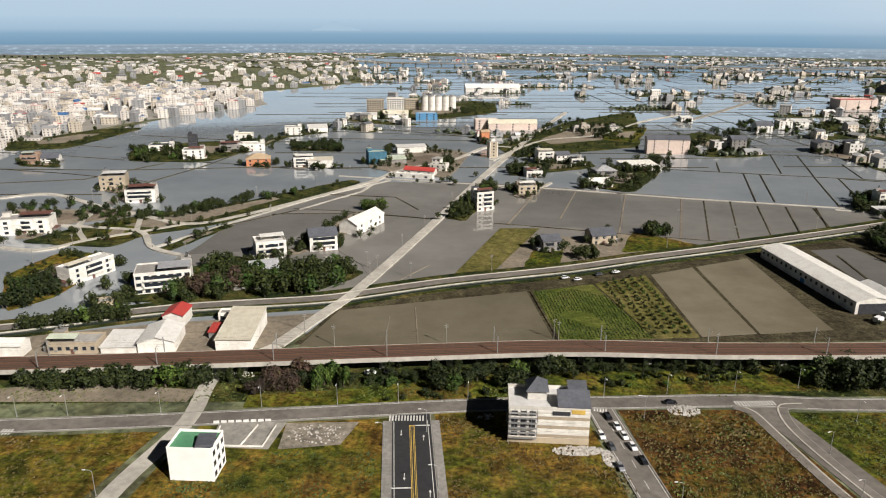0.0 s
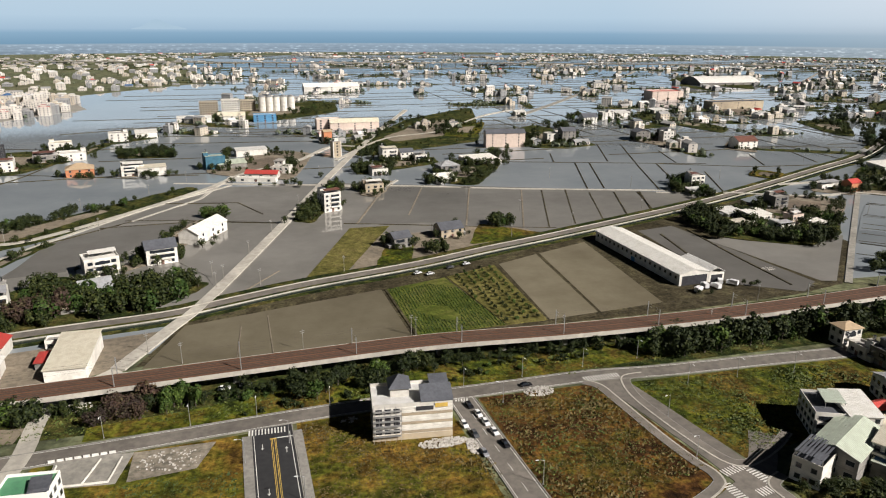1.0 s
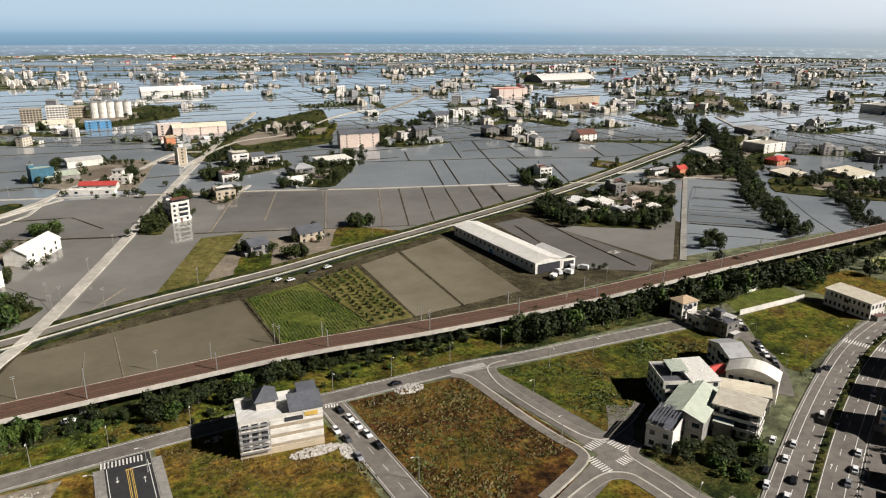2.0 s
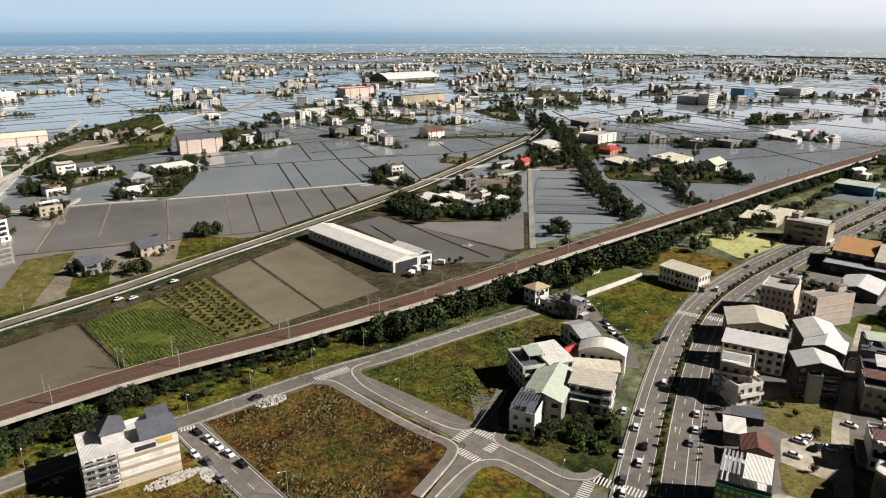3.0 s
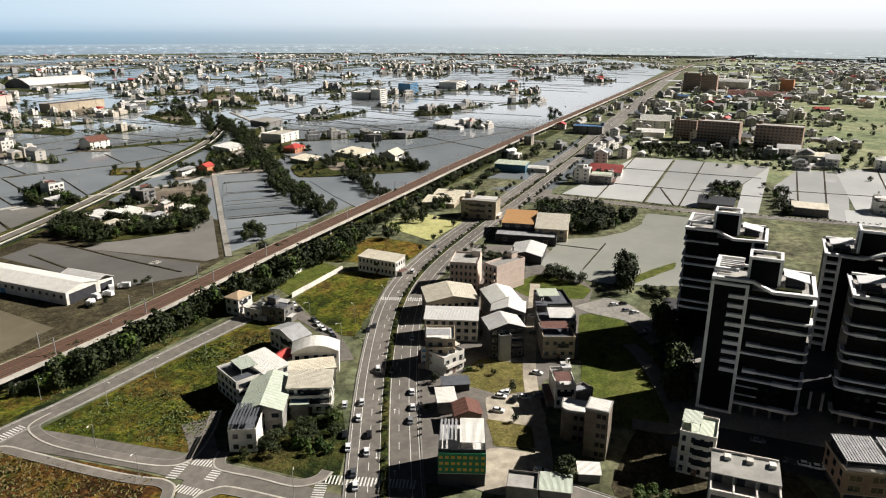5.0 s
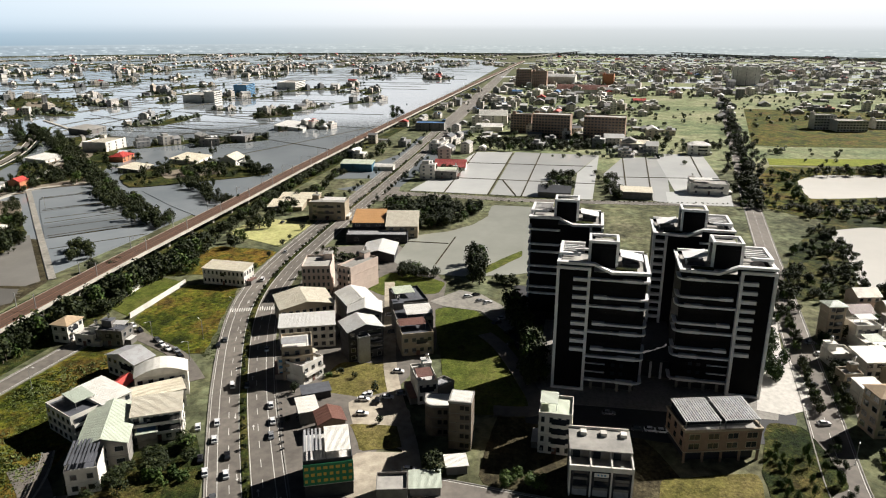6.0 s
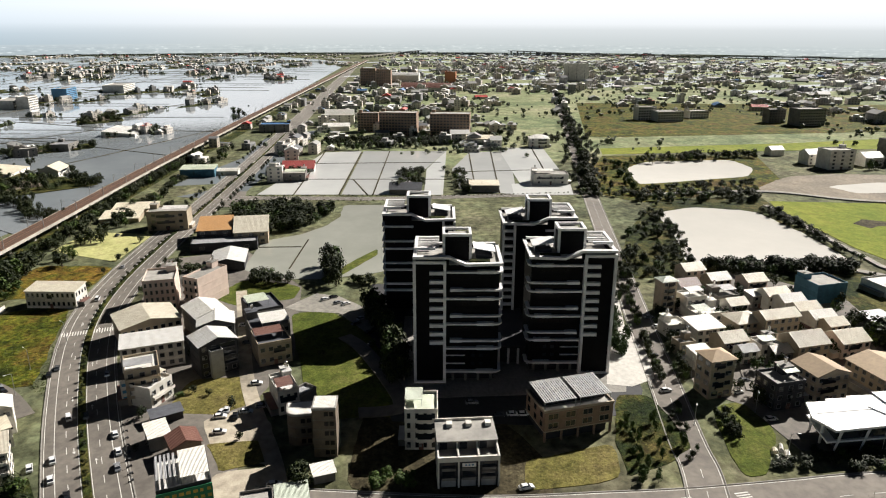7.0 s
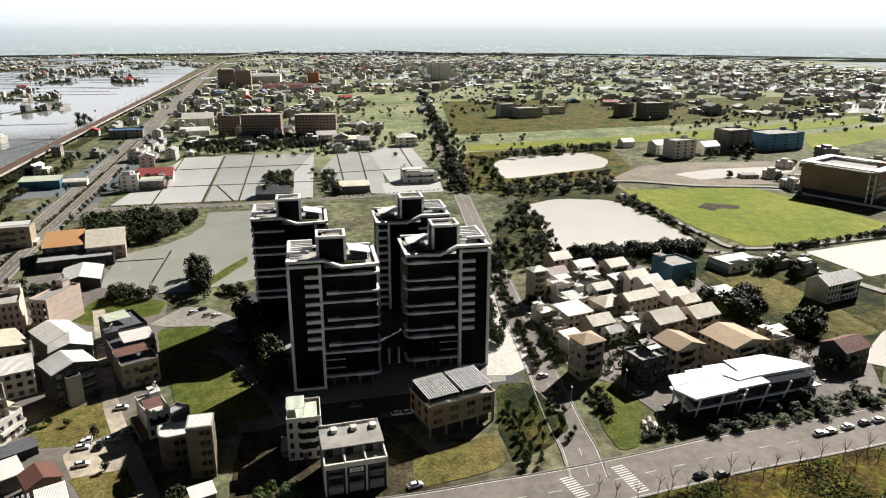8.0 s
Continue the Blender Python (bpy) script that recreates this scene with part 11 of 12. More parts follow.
grove([(228.7, 118.0), (272.1, 123.1), (305.4, 99.2), (261.2, 64.5), (216.8, 71.0), (167.8, 67.0), (158.2, 86.9)], 12, (0.7, 1.3), (1.2, 2.6), "dark", "between the houses", "tree", 102, 0)
car(251.9, -98.3, -80, 0, "sedan", "parked in the alley", 0.14)
car(231.3, -100.0, -80, 3, "sedan", "parked in the alley", 0.14)
car(268.8, -134.0, -80, 1, "sedan", "parked in the alley", 0.14)
car(235.6, -129.1, -80, 0, "sedan", "parked in the alley", 0.14)
car(208.8, -125.1, -80, 2, "sedan", "parked in the alley", 0.14)
car(205.8, -97.9, -80, 0, "sedan", "parked in the alley", 0.14)
car(291.6, -120.1, -80, 0, "sedan", "parked in the alley", 0.14)
car(249.3, -84.1, -80, 3, "sedan", "parked in the alley", 0.14)
car(278.3, -83.0, -80, 0, "sedan", "parked in the alley", 0.14)
car(288.3, -82.2, -80, 1, "sedan", "parked in the alley", 0.14)
car(279.1, 91.4, -80, 0, "sedan", "parked in the alley", 0.14)
car(262.2, 85.2, -80, 3, "sedan", "parked in the alley", 0.14)
car(229.2, 73.5, -80, 0, "sedan", "parked in the alley", 0.14)
car(213.5, 67.6, -80, 1, "sedan", "parked in the alley", 0.14)
car(198.2, 77.2, -80, 0, "sedan", "parked in the alley", 0.14)
car(277.5, 98.7, -80, 2, "sedan", "parked in the alley", 0.14)
tree_line([(-140, 229), (-66, 232)], 40, 1.6, (1.2, 2.0), (2.2, 3.8), "in the shade of the railway", 0.0)
tree_line([(-62, 230), (0, 233), (60, 236), (140, 233), (200, 231), (250, 235)], 140, 2.4, (0.8, 2.2), (1.4, 4.2), "in the shade of the railway", 0.0)
tree_line([(756.6, 700.2), (627.4, 555.1), (551.5, 464.6), (481.8, 389.3), (436.7, 338.1), (404.2, 299.7), (383.0, 269.5)], 300, 3.2, (1.5, 2.6), (2.5, 4.8), "along a canal between paddies")
tree_line([(812.2, 863.4), (805.4, 809.9), (769.0, 737.2), (644.1, 605.9)], 70, 6, (1.6, 2.8), (2.6, 5), "along a canal between paddies")
tree_line([(205.4, 972.7), (154.9, 864.0), (110.6, 749.9)], 16, 5, (2, 3), (3, 5), "along the lane")
tree_line([(18.8, 452.1), (39.6, 529.5), (65.0, 581.6)], 14, 4, (1.6, 2.6), (2.5, 4.5), "on a narrow bank")
tree_line([(440.7, 251.5), (461.7, 281.2), (510.0, 333.0)], 50, 4, (1.5, 2.6), (3.5, 6), "along a canal between paddies")
tree_line([(354.6, -207.1), (356.7, -127.9), (359.8, -122.5)], 44, 3, (1.2, 2.2), (2, 3.6), "on the pond bank")
tree_line([(472.5, -139.6), (409.9, -133.0), (364.4, -125.8)], 34, 3, (1.1, 2.0), (2, 3.4), "on the pond bank")
tree_line([(530.2, -95.7), (729.3, -126.5), (1031.6, -166.5)], 40, 5, (2, 3.2), (3.5, 5.5), "along the boulevard")
tree_line([(536.5, -117.5), (691.5, -140.8), (933.1, -168.7)], 40, 5, (2, 3.2), (3.5, 5.5), "along the boulevard")
tree_line([(182.7, -89.4), (184.6, -110.7), (188.6, -152.4), (193.7, -183.1)], 34, 2, (0.9, 1.5), (0.9, 1.8), "in front of the pavilion")
bare_tree(156.6, -67.3, 4.5, 0)
bare_tree(155.0, -73.0, 5.2, 1)
bare_tree(156.2, -79.4, 5.9, 2)
bare_tree(157.7, -84.4, 6.6, 3)
bare_tree(155.2, -87.2, 4.5, 4)
bare_tree(159.0, -93.6, 5.2, 5)
bare_tree(155.6, -95.4, 5.9, 6)
bare_tree(159.4, -102.6, 6.6, 7)
bare_tree(155.2, -102.5, 4.5, 8)
bare_tree(159.1, -109.5, 5.2, 9)
bare_tree(155.7, -110.7, 5.9, 10)
bare_tree(159.8, -117.4, 6.6, 11)
bare_tree(155.6, -118.0, 4.5, 12)
bare_tree(160.4, -125.7, 5.2, 13)
bare_tree(156.1, -125.5, 5.9, 14)
bare_tree(160.9, -133.0, 6.6, 15)
bare_tree(156.2, -133.4, 4.5, 16)
bare_tree(161.4, -141.0, 5.2, 17)
bare_tree(156.6, -141.2, 5.9, 18)
bare_tree(162.1, -149.8, 6.6, 19)
bare_tree(157.7, -149.8, 4.5, 20)
bare_tree(159.2, -63.6, 5.2, 21)
bare_tree(152.9, -80.1, 5.9, 22)
bare_tree(151.3, -94.9, 6.6, 23)
bare_tree(150.3, -115.5, 4.5, 24)
bare_tree(151.3, -134.0, 5.2, 25)
tree_line([(516.4, 150), (516.2, 8), (522, -45), (528, -92)], 70, 0.5, (0.5, 0.9), (0.5, 0.9), "clipped low along the crossroad", 0)
tree_line([(501.6, 168), (501.4, 100), (501.0, 30)], 26, 0.5, (0.5, 0.9), (0.5, 1.0), "clipped low beside the crossroad", 0)
grove([(511.4, -91.9), (515.9, -141.7), (526.0, -234.8), (540.4, -241.3), (531.3, -146.2), (529.4, -100.0)], 30, (1.2, 2.2), (1.6, 3), "dark", "along the crossroad", "tree", 104, 0)
grove([(733.1, 138.1), (749.2, -3.6), (761.9, -126.3), (823.8, -136.9), (822.0, 8.4), (798.7, 149.3)], 50, (1.6, 3), (3, 5), "dark", "behind the paddies", "tree", 105, 0)
grove([(375.7, -68.1), (403.5, -84.6), (318.5, -86.7), (291.7, -73.6)], 24, (0.8, 1.4), (2, 3), "dark", "along the boulevard", "tree", 106, 0)
# ---- sign boards and canopies ----
billboard(156.25, 72.13, -66.8, 13.3, 6.4, 4.6, "large green billboard with yellow and white lettering on a shop front", BOARDGREEN, 24, YELLOWPAINT)
billboard(215.9, 112.3, -60, 4.5, 8.0, 1.0, "pale sign board with red foot on a house wall", WHITEWALL, 6, BLUEWALL)
canopy(162.1, 78.6, 11.1, -66.8, 5.2, 11, "slatted roof frame over a shop building", GREYROOF)
canopy(164.2, 72.5, 11.1, -66.8, 6.9, 12, "white sheet canopy over a shop building", WHITEROOF)
tagged(part("roof_shelter", Geo().box(-2.3, 2.3, -2.4, 2.4, 0, 1.5).extrude([(-2.9, 0.9), (2.8, 1.9), (2.8, 2.02), (-2.9, 1.02)], -2.6, 2.6), SLATE, None, "", pose(-61.4, 175.6, 10.28, 0, 0, 2)), "dark sheet-roofed shelter on a white house roof", "roof shelter")
# ---- white pavilion ----
pavilion([(202.0, -106.0), (206.4, -154.7), (193.5, -159.3), (186.3, -104.3)])
tarp_heap(186.1, -92.1)
ORCHARD, VEG, REEDS = [(89.7, 330.4), (119.8, 342.4), (118.7, 265.2), (99.6, 264.6)], [(56.1, 320.0), (88.4, 329.6), (99.1, 264.6), (59.1, 263.4)], [(152.7, -75.1), (158.4, -103.7), (162.5, -156.6), (138.9, -135.1), (151.4, -69.7)]


# ---- the railway ----
viaduct(VIADUCT)
for i, (x, y, a) in enumerate(along(VIADUCT, 42, 20)):
    if -380 < x < 1500:
        c, s = math.cos(radians(a)), math.sin(radians(a))
        catenary_mast(x - s * 4.6, y + c * 4.6, a, 6.2)
        catenary_mast(x + s * 4.6, y - c * 4.6, a + 180, 6.2)
for off in (2.2, -2.2):
    g = Geo()
    line = offset_line(VIADUCT, off)
    for p, q in zip(line, line[1:]):
        if -400 < p[0] < 1200:
            g.rod((*p, 12.6), (*q, 12.6), 0.018, 0.018, 3)
            g.rod((*p, 13.4), (*q, 13.4), 0.018, 0.018, 3)
    tagged(part("catenary_wire", g, WIRE), "thin overhead wire above the railway track", "wire", "", "stuff")

# ---- main road: lanes, median ----
line = smooth(MAIN)
g = Geo()
for off in (4.5, -4.5):
    dashes(g, line, off, 0.18, 4, 6, 0.165)
for off in (1.4, -1.4, 7.8, -7.8):
    ribbon(g, line, off + 0.1, off - 0.1, 0.145, 0.165)
tagged(part("lane_lines", g, PAINT), "white lane lines on the main road", "road marking", "", "structure")
strip = line[4:50]
tagged(part("median", ribbon(Geo(), strip, 1.1, -1.1, 0.0, 0.34), SHRUBBY), "planted median strip of the main road", "median", "", "structure")
for i, (x, y, a) in enumerate(along(strip, 5.5, 3)):
    if 120 < x < 640 and i % 7 != 3:
        shrub(x, y, rng.uniform(0.8, 1.25), rng.uniform(0.9, 1.5), "dark", 0.3, "median hedge", "in the median of the main road")
for off in (13.5, -13.5):
    for x, y, a in along(offset_line(line, off), 11, 4):
        if 300 < x < 900 and rng.random() < 0.75:
            tree(x, y, rng.uniform(1.2, 2.0), rng.uniform(3, 4.5), "dark", 0, "along the main road", "street trees")


def road_arrow(x, y, yaw, z=0.17):
    g = Geo().box(-1.6, 0.6, -0.1, 0.1, 0, 0.012)
    g.prism([(0.6, -0.45), (1.7, 0), (0.6, 0.45)], 0, 0.012)
    tagged(part("road_arrow", g, PAINT, None, "", pose(x, y, z, 0, 0, yaw)), "white direction arrow painted on asphalt", "road marking", "road arrows", "structure")


for x, y, a in along(offset_line(line, -3), 34, 40)[:7]:
    road_arrow(x, y, a)
    road_arrow(x + 5, y + 9, a + 180)

# ---- the fresh black road ----
g = Geo()
for off in (-0.75, -0.35, 0.35, 0.75):
    ribbon(g, [(-2.6, 200), (-0.6, 130)], off + 0.08, off - 0.08, 0.135, 0.155)
for y0 in (200, 130):
    g.box(-3.6 if y0 > 150 else -1.6, -1.6 if y0 > 150 else 0.4, y0 - 0.3, y0 + 0.3, 0.135, 0.155)
tagged(part("median_lines", g, YELLOWPAINT), "double yellow median lines on black asphalt", "road marking", "", "structure")
g = Geo()
for off in (5.6, -5.6):
    ribbon(g, [(-3, 203), (0, 115)], off + 0.1, off - 0.1, 0.135, 0.155)
g.box(-2.2, 3.4, 200.0, 200.5, 0.135, 0.155)
g.box(-8.2, -2.6, 167.5, 168.0, 0.135, 0.155)
tagged(part("lane_lines", g, PAINT), "white edge and stop lines on black asphalt", "road marking", "", "structure")
for x, y, a in ((-6, 196, -90), (1.2, 193, 90), (-4.6, 173, -90), (2.8, 165, 90)):
    road_arrow(x, y, a, 0.14)
for x0, x1 in ((-12.2, -9.6), (3.9, 6.5)):
    tagged(part("pavement", ribbon(Geo(), [((x0 + x1) / 2, 203), ((x0 + x1) / 2 + 3, 110)], 1.3, -1.3, -0.1, 0.28), PAVE), "grey paved footway beside the black road", "pavement", "", "structure")

# ---- the warehouse ----
def warehouse(x, y, yaw, w, d, h):
    """A long white hall; its end bay is a wider second roof over dark panels for open doors."""
    t = thing("warehouse", x, y, 0, yaw, "long white sheet-metal warehouse beside a paddy", "warehouse")
    a, b = w / 2, d / 2
    g = Geo().box(-a, a, -b, b, -0.3, h)
    k = len(g.v)
    g.v += [(-a, -b, h), (-a, b, h), (-a, 0, h + 1.9), (a, -b, h), (a, b, h), (a, 0, h + 1.9)]
    g.f += [(k, k + 2, k + 1), (k + 3, k + 4, k + 5)]
    g.s += [0, 0]
    part("wall", g, WHITEWALL, t)
    part("roof", Geo().gable(-a, a, -b, b, h, 1.9, 0.5, 0.18), WHITEROOF, t)
    part("annexe", Geo().box(a - 24, a, b, b + 9, -0.3, h - 1.2), WHITEWALL, t)
    part("annexe_roof", Geo().extrude([(b - 0.4, h - 0.1), (b + 4.5, h + 1.3), (b + 9.5, h - 1.0), (b + 9.5, h - 0.8), (b + 4.5, h + 1.5), (b - 0.4, h + 0.1)], a - 24.4, a + 0.6), WHITEROOF, t)
    for i in range(18):
        part("window", WINDOWS["small"], None, t, "", pose(-a + 3 + i * (w - 6) / 17, -b, h * 0.62))
    part("gutter", Geo().box(-a, a, -b - 0.75, -b - 0.5, h - 0.4, h - 0.15), STEEL, t)
    # dark sheets on the wall give the shade inside the open doors
    part("dark_door_panel", Geo().box(a, a + 0.06, -b + 1.5, b - 1.5, 0, h - 1.3), DARKWALL, t, "dark panel for the shade in an open loading door")
    part("dark_door_panel", Geo().box(a, a + 0.06, b + 1.0, b + 8, 0, h - 2.3), DARKWALL, t, "dark panel for the shade in an open loading door")
    part("entrance", Geo().box(-a * 0.05, a * 0.03, -b - 0.08, -b + 0.05, 0, 2.6), BLUEWALL, t)
    return t


warehouse(206.5, 330, -87, 83, 18, 6.4)


def lorry(x, y, yaw, paint):
    t = thing("lorry", x, y, 0.1, yaw, "small white box lorry parked by the warehouse", "lorry", "lorries")
    part("box_body", Geo().box(-3.0, 1.0, -1.05, 1.05, 0.9, 3.0), CAR_PAINTS[paint], t)
    part("cab", Geo().extrude([(-0.98, 0.5), (0.98, 0.5), (0.98, 1.6), (0.85, 2.3), (-0.85, 2.3), (-0.98, 1.6)], 1.15, 2.8), CAR_PAINTS[paint], t)
    part("windscreen", Geo().box(2.8, 2.83, -0.8, 0.8, 1.45, 2.15), GLASS, t)
    part("chassis", Geo().box(-2.9, 2.7, -0.5, 0.5, 0.5, 0.88), TYRE, t)
    for sx in (-2.0, 1.9):
        for sy in (-0.9, 0.9):
            part("wheel", WHEEL, None, t, "", pose(sx, sy, 0.42) @ Matrix.Diagonal((1.25, 1.25, 1.25, 1)))
    return t


for x, y, a in ((211, 283, 80), (216, 281, 95), (222, 286, 60), (205, 279, 30), (227, 283, 120)):
    lorry(x, y, a, 0)
for x, y in ((203, 276), (209, 274), (233, 282), (236, 279), (240, 281)):
    tree(x, y, rng.uniform(1.2, 2), rng.uniform(2, 3.4), "dark", 0.1, "by the warehouse yard")

# ---- the building site ----
def building_site(x, y, yaw):
    """A four-storey concrete shell in horizontal white boarding with scaffold, slate-roofed attic and roof terraces."""
    t = thing("building_under_construction", x, y, 0, yaw, "white four-storey house shell under construction with scaffolding and slate roofs", "building")
    w, d, h = 25.0, 14.0, 11.8
    a, b = w / 2, d / 2
    part("plinth", Geo().box(-a - 0.2, a + 0.2, -b - 0.2, b + 0.2, -0.3, 2.0), CREAMWALL, t)
    part("wall", Geo().box(-a, a, -b, b, 2.0, h), WHITEWALL, t)
    for k in range(9):
        part("boarding", Geo().box(-a + 9, a + 0.12, -b - 0.22, -b, 2.3 + k * 1.05, 3.1 + k * 1.05), WHITEWALL if k % 3 else CREAMWALL, t)
        part("boarding", Geo().box(a, a + 0.2, -b + 0.2, b - 0.2, 2.3 + k * 1.05, 3.1 + k * 1.05), WHITEWALL, t)
    for i in range(6):
        part("scaffold_pole", Geo().rod((-a + 0.2 + i * 1.7, -b - 1.2, 0), (-a + 0.2 + i * 1.7, -b - 1.2, h + 1.2), 0.06, 0.06, 5), STEEL, t)
    for k in range(6):
        part("scaffold_board", Geo().box(-a, -a + 8.8, -b - 1.3, -b - 0.3, 2.0 + k * 1.75, 2.08 + k * 1.75), STEEL, t)
    # unglazed holes drawn as dark panels, with the inner shade as their colour
    for k in range(4):
        for i in range(3):
            part("dark_opening_panel", Geo().box(-a + 0.8 + i * 2.8, -a + 2.8 + i * 2.8, -b - 0.05, -b + 0.1, 2.4 + k * 2.4, 4.0 + k * 2.4), DARKWALL, t)
        for i in range(4):
            part("dark_opening_panel", Geo().box(-a - 0.05, -a + 0.1, -b + 1.0 + i * 3.5, -b + 2.8 + i * 3.5, 2.4 + k * 2.4, 4.0 + k * 2.4), DARKWALL, t)
    part("parapet", Geo().ring(-a - 0.1, a + 0.1, -b - 0.1, b + 0.1, h, h + 1.1, 0.3), WHITEWALL, t)
    part("roof_deck", Geo().box(-a + 0.2, a - 0.2, -b + 0.2, b - 0.2, h, h + 0.1), WHITEROOF, t)
    part("attic", Geo().box(-6.5, -0.5, -1, 6, h + 0.1, h + 3.2), WHITEWALL, t)
    g = Geo()
    r = [(-7.2, -1.8, h + 3.2), (0.2, -1.8, h + 3.2), (0.2, 6.8, h + 3.2), (-7.2, 6.8, h + 3.2)]
    top = (-3.5, 2.5, h + 6.6)
    for i in range(4):
        g.poly([r[i], r[(i + 1) % 4], top])
    part("attic_roof", g, SLATE, t, "dark slate pyramid roof")
    part("pitched_roof", Geo().extrude([(-b - 0.3, h + 1.2), (-1.0, h + 4.0), (-1.0, h + 4.2), (-b - 0.3, h + 1.4)], a - 10, a + 0.3), SLATE, t, "slate lean-to roof")
    part("pitched_roof", Geo().extrude([(0.5, h + 1.2), (b + 0.3, h + 3.0), (b + 0.3, h + 3.2), (0.5, h + 1.4)], a - 6, a + 0.3), SLATE, t, "slate lean-to roof")
    part("sign_board", Geo().box(a - 5.5, a - 1.5, -b - 0.35, -b - 0.24, h - 0.9, h + 0.5), YELLOWPAINT, t, "yellow and dark sign board")
    part("sign_board", Geo().box(a - 11.5, a - 6, -b - 0.35, -b - 0.24, h - 1.6, h - 0.2), DARKWALL, t, "dark window band")
    return t


building_site(41.0, 196.0, -6)


def rubble_heap(x, y, r, h, n, seed, label):
    """Broken slabs and lumps heaped up; single lumps lie outside."""
    q = random.Random(seed)
    g = Geo()
    for _ in range(n):
        a, k = q.uniform(0, math.tau), math.sqrt(q.random())
        px, py = r[0] * k * math.cos(a), r[1] * k * math.sin(a)
        s = q.uniform(0.06, 0.30)
        z = h * (1 - k) * q.uniform(0.4, 1.0)
        c = [Vector((px + q.uniform(-s, s) * 0.3 + sx * s, py + q.uniform(-s, s) * 0.3 + sy * s, z + sz * s * q.uniform(0.3, 0.9))) for sx, sy, sz in ((-1, -1, -1), (1, -1, -1), (1, 1, -1), (-1, 1, -1), (-1, -1, 1), (1, -1, 1), (1, 1, 1), (-1, 1, 1))]
        k0 = len(g.v)
        g.v += [tuple(p) for p in c]
        g.f += [tuple(k0 + i for i in f) for f in ((3, 2, 1, 0), (4, 5, 6, 7), (0, 1, 5, 4), (1, 2, 6, 5), (2, 3, 7, 6), (3, 0, 4, 7))]
        g.s += [0] * 6
    return tagged(part("rubble_heap", g, RUBBLE, None, "", pose(x, y, 0.1)), label, "rubble", "", "stuff")


rubble_heap(49, 184.5, (8, 2.6), 0.3, 520, 3, "pale building rubble spilled beside the building site")
rubble_heap(57.5, 180, (2, 4.5), 0.2, 260, 4, "pale building rubble strewn on weeds")
rubble_heap(90.5, 207, (5.5, 3.6), 0.9, 320, 5, "heap of white plaster rubble on weeds")
rubble_heap(-33, 196, (9, 6), 0.12, 120, 12, "scattered rubble on a bare lot")
rubble_heap(22, 205, (3, 2), 0.5, 40, 6, "small heap of pale rubble in dry grass")
rubble_heap(-67, 236, (6, 3), 0.5, 60, 8, "pale stones by the underpass")
rubble_heap(262, 300, (4, 3), 0.6, 50, 9, "pale clods at the field edge")

# ---- the slab beside the white house ----
tagged(part("foundation_slab", Geo().prism([(-66, 190), (-47, 188), (-44, 203), (-66, 204)], 0, 0.3), CONCRETE), "bare grey foundation slab with a low wall", "slab", "", "structure")
slab = thing("slab_wall", -55, 196, 0.3, 0, "low white wall ring on a foundation slab", "wall")
for p0, p1 in (((-10, -6), (6, -7)), ((6, -7), (8, 5)), ((-1, -6.5), (2, 5.5)), ((-10, -6), (-10, 5))):
    part("wall", ribbon(Geo(), [p0, p1], 0.15, -0.15, 0, 0.5), WHITEWALL, slab)
patch("earth_lot", [(-44, 188), (-25, 190), (-20, 203), (-44, 203)], SPOIL, 0.1, "bare lot of crushed pale rubble", category="ground")
for i in range(8):
    tagged(part("jersey_barrier", Geo().extrude([(-0.3, 0), (0.3, 0), (0.12, 0.9), (-0.12, 0.9)], -0.9, 0.9), PAINT, None, "", pose(-67 + i * 2.4, 203.5 + 0.1 * i, 0.1, 0, 0, 3)), "white concrete barrier block beside the road", "barrier", "white barriers")

# ---- the towers ----
for tx, ty, flip, front in ((230.5, 2.6, False, True), (237.5, -37.6, True, True), (287, 17.5, False, False), (281, -32.0, True, False)):
    tower(tx, ty, flip, front, "black and white high-rise apartment tower with balcony bands")
hall = thing("entrance_hall", 246, -17, 0, 0, "low dark entrance hall between the towers", "entrance hall")
part("wall", Geo().box(0, 40, -8, 8, -0.2, 6.5), DARKWALL, hall)
part("roof", Geo().box(-0.6, 40, -8.3, 8.3, 6.5, 7.1), DARKWALL, hall)
for u in range(5):
    part("column", Geo().box(-1.2, -0.4, -7.5 + u * 3.6, -6.7 + u * 3.6, 0, 6.5), TOWERWHITE, hall)


tagged(part("woodland", YARD, [LEAF, BARK]), "dark green trees and bushes round farmhouses", "trees", "", "stuff")

# ---- orchard rows and vegetable rows ----
def rows_in(pts, step, gap, seed):
    """Places in straight rows inside an outline."""
    q = random.Random(seed)
    xs, ys = [p[0] for p in pts], [p[1] for p in pts]
    out = []
    x = min(xs)
    while x < max(xs):
        y = min(ys)
        while y < max(ys):
            if inside(x, y, pts):
                out.append((x + q.uniform(-0.3, 0.3), y + q.uniform(-0.3, 0.3)))
            y += gap
        x += step
    return out


for x, y in rows_in(ORCHARD, 5.2, 4.6, 2):
    shrub(x, y, rng.uniform(0.9, 1.35), rng.uniform(1.0, 1.6), rng.choice(("dark", "dark", "bright")), 0.2, "orchard rows", "in an orchard row")
g = Geo()
q = random.Random(12)
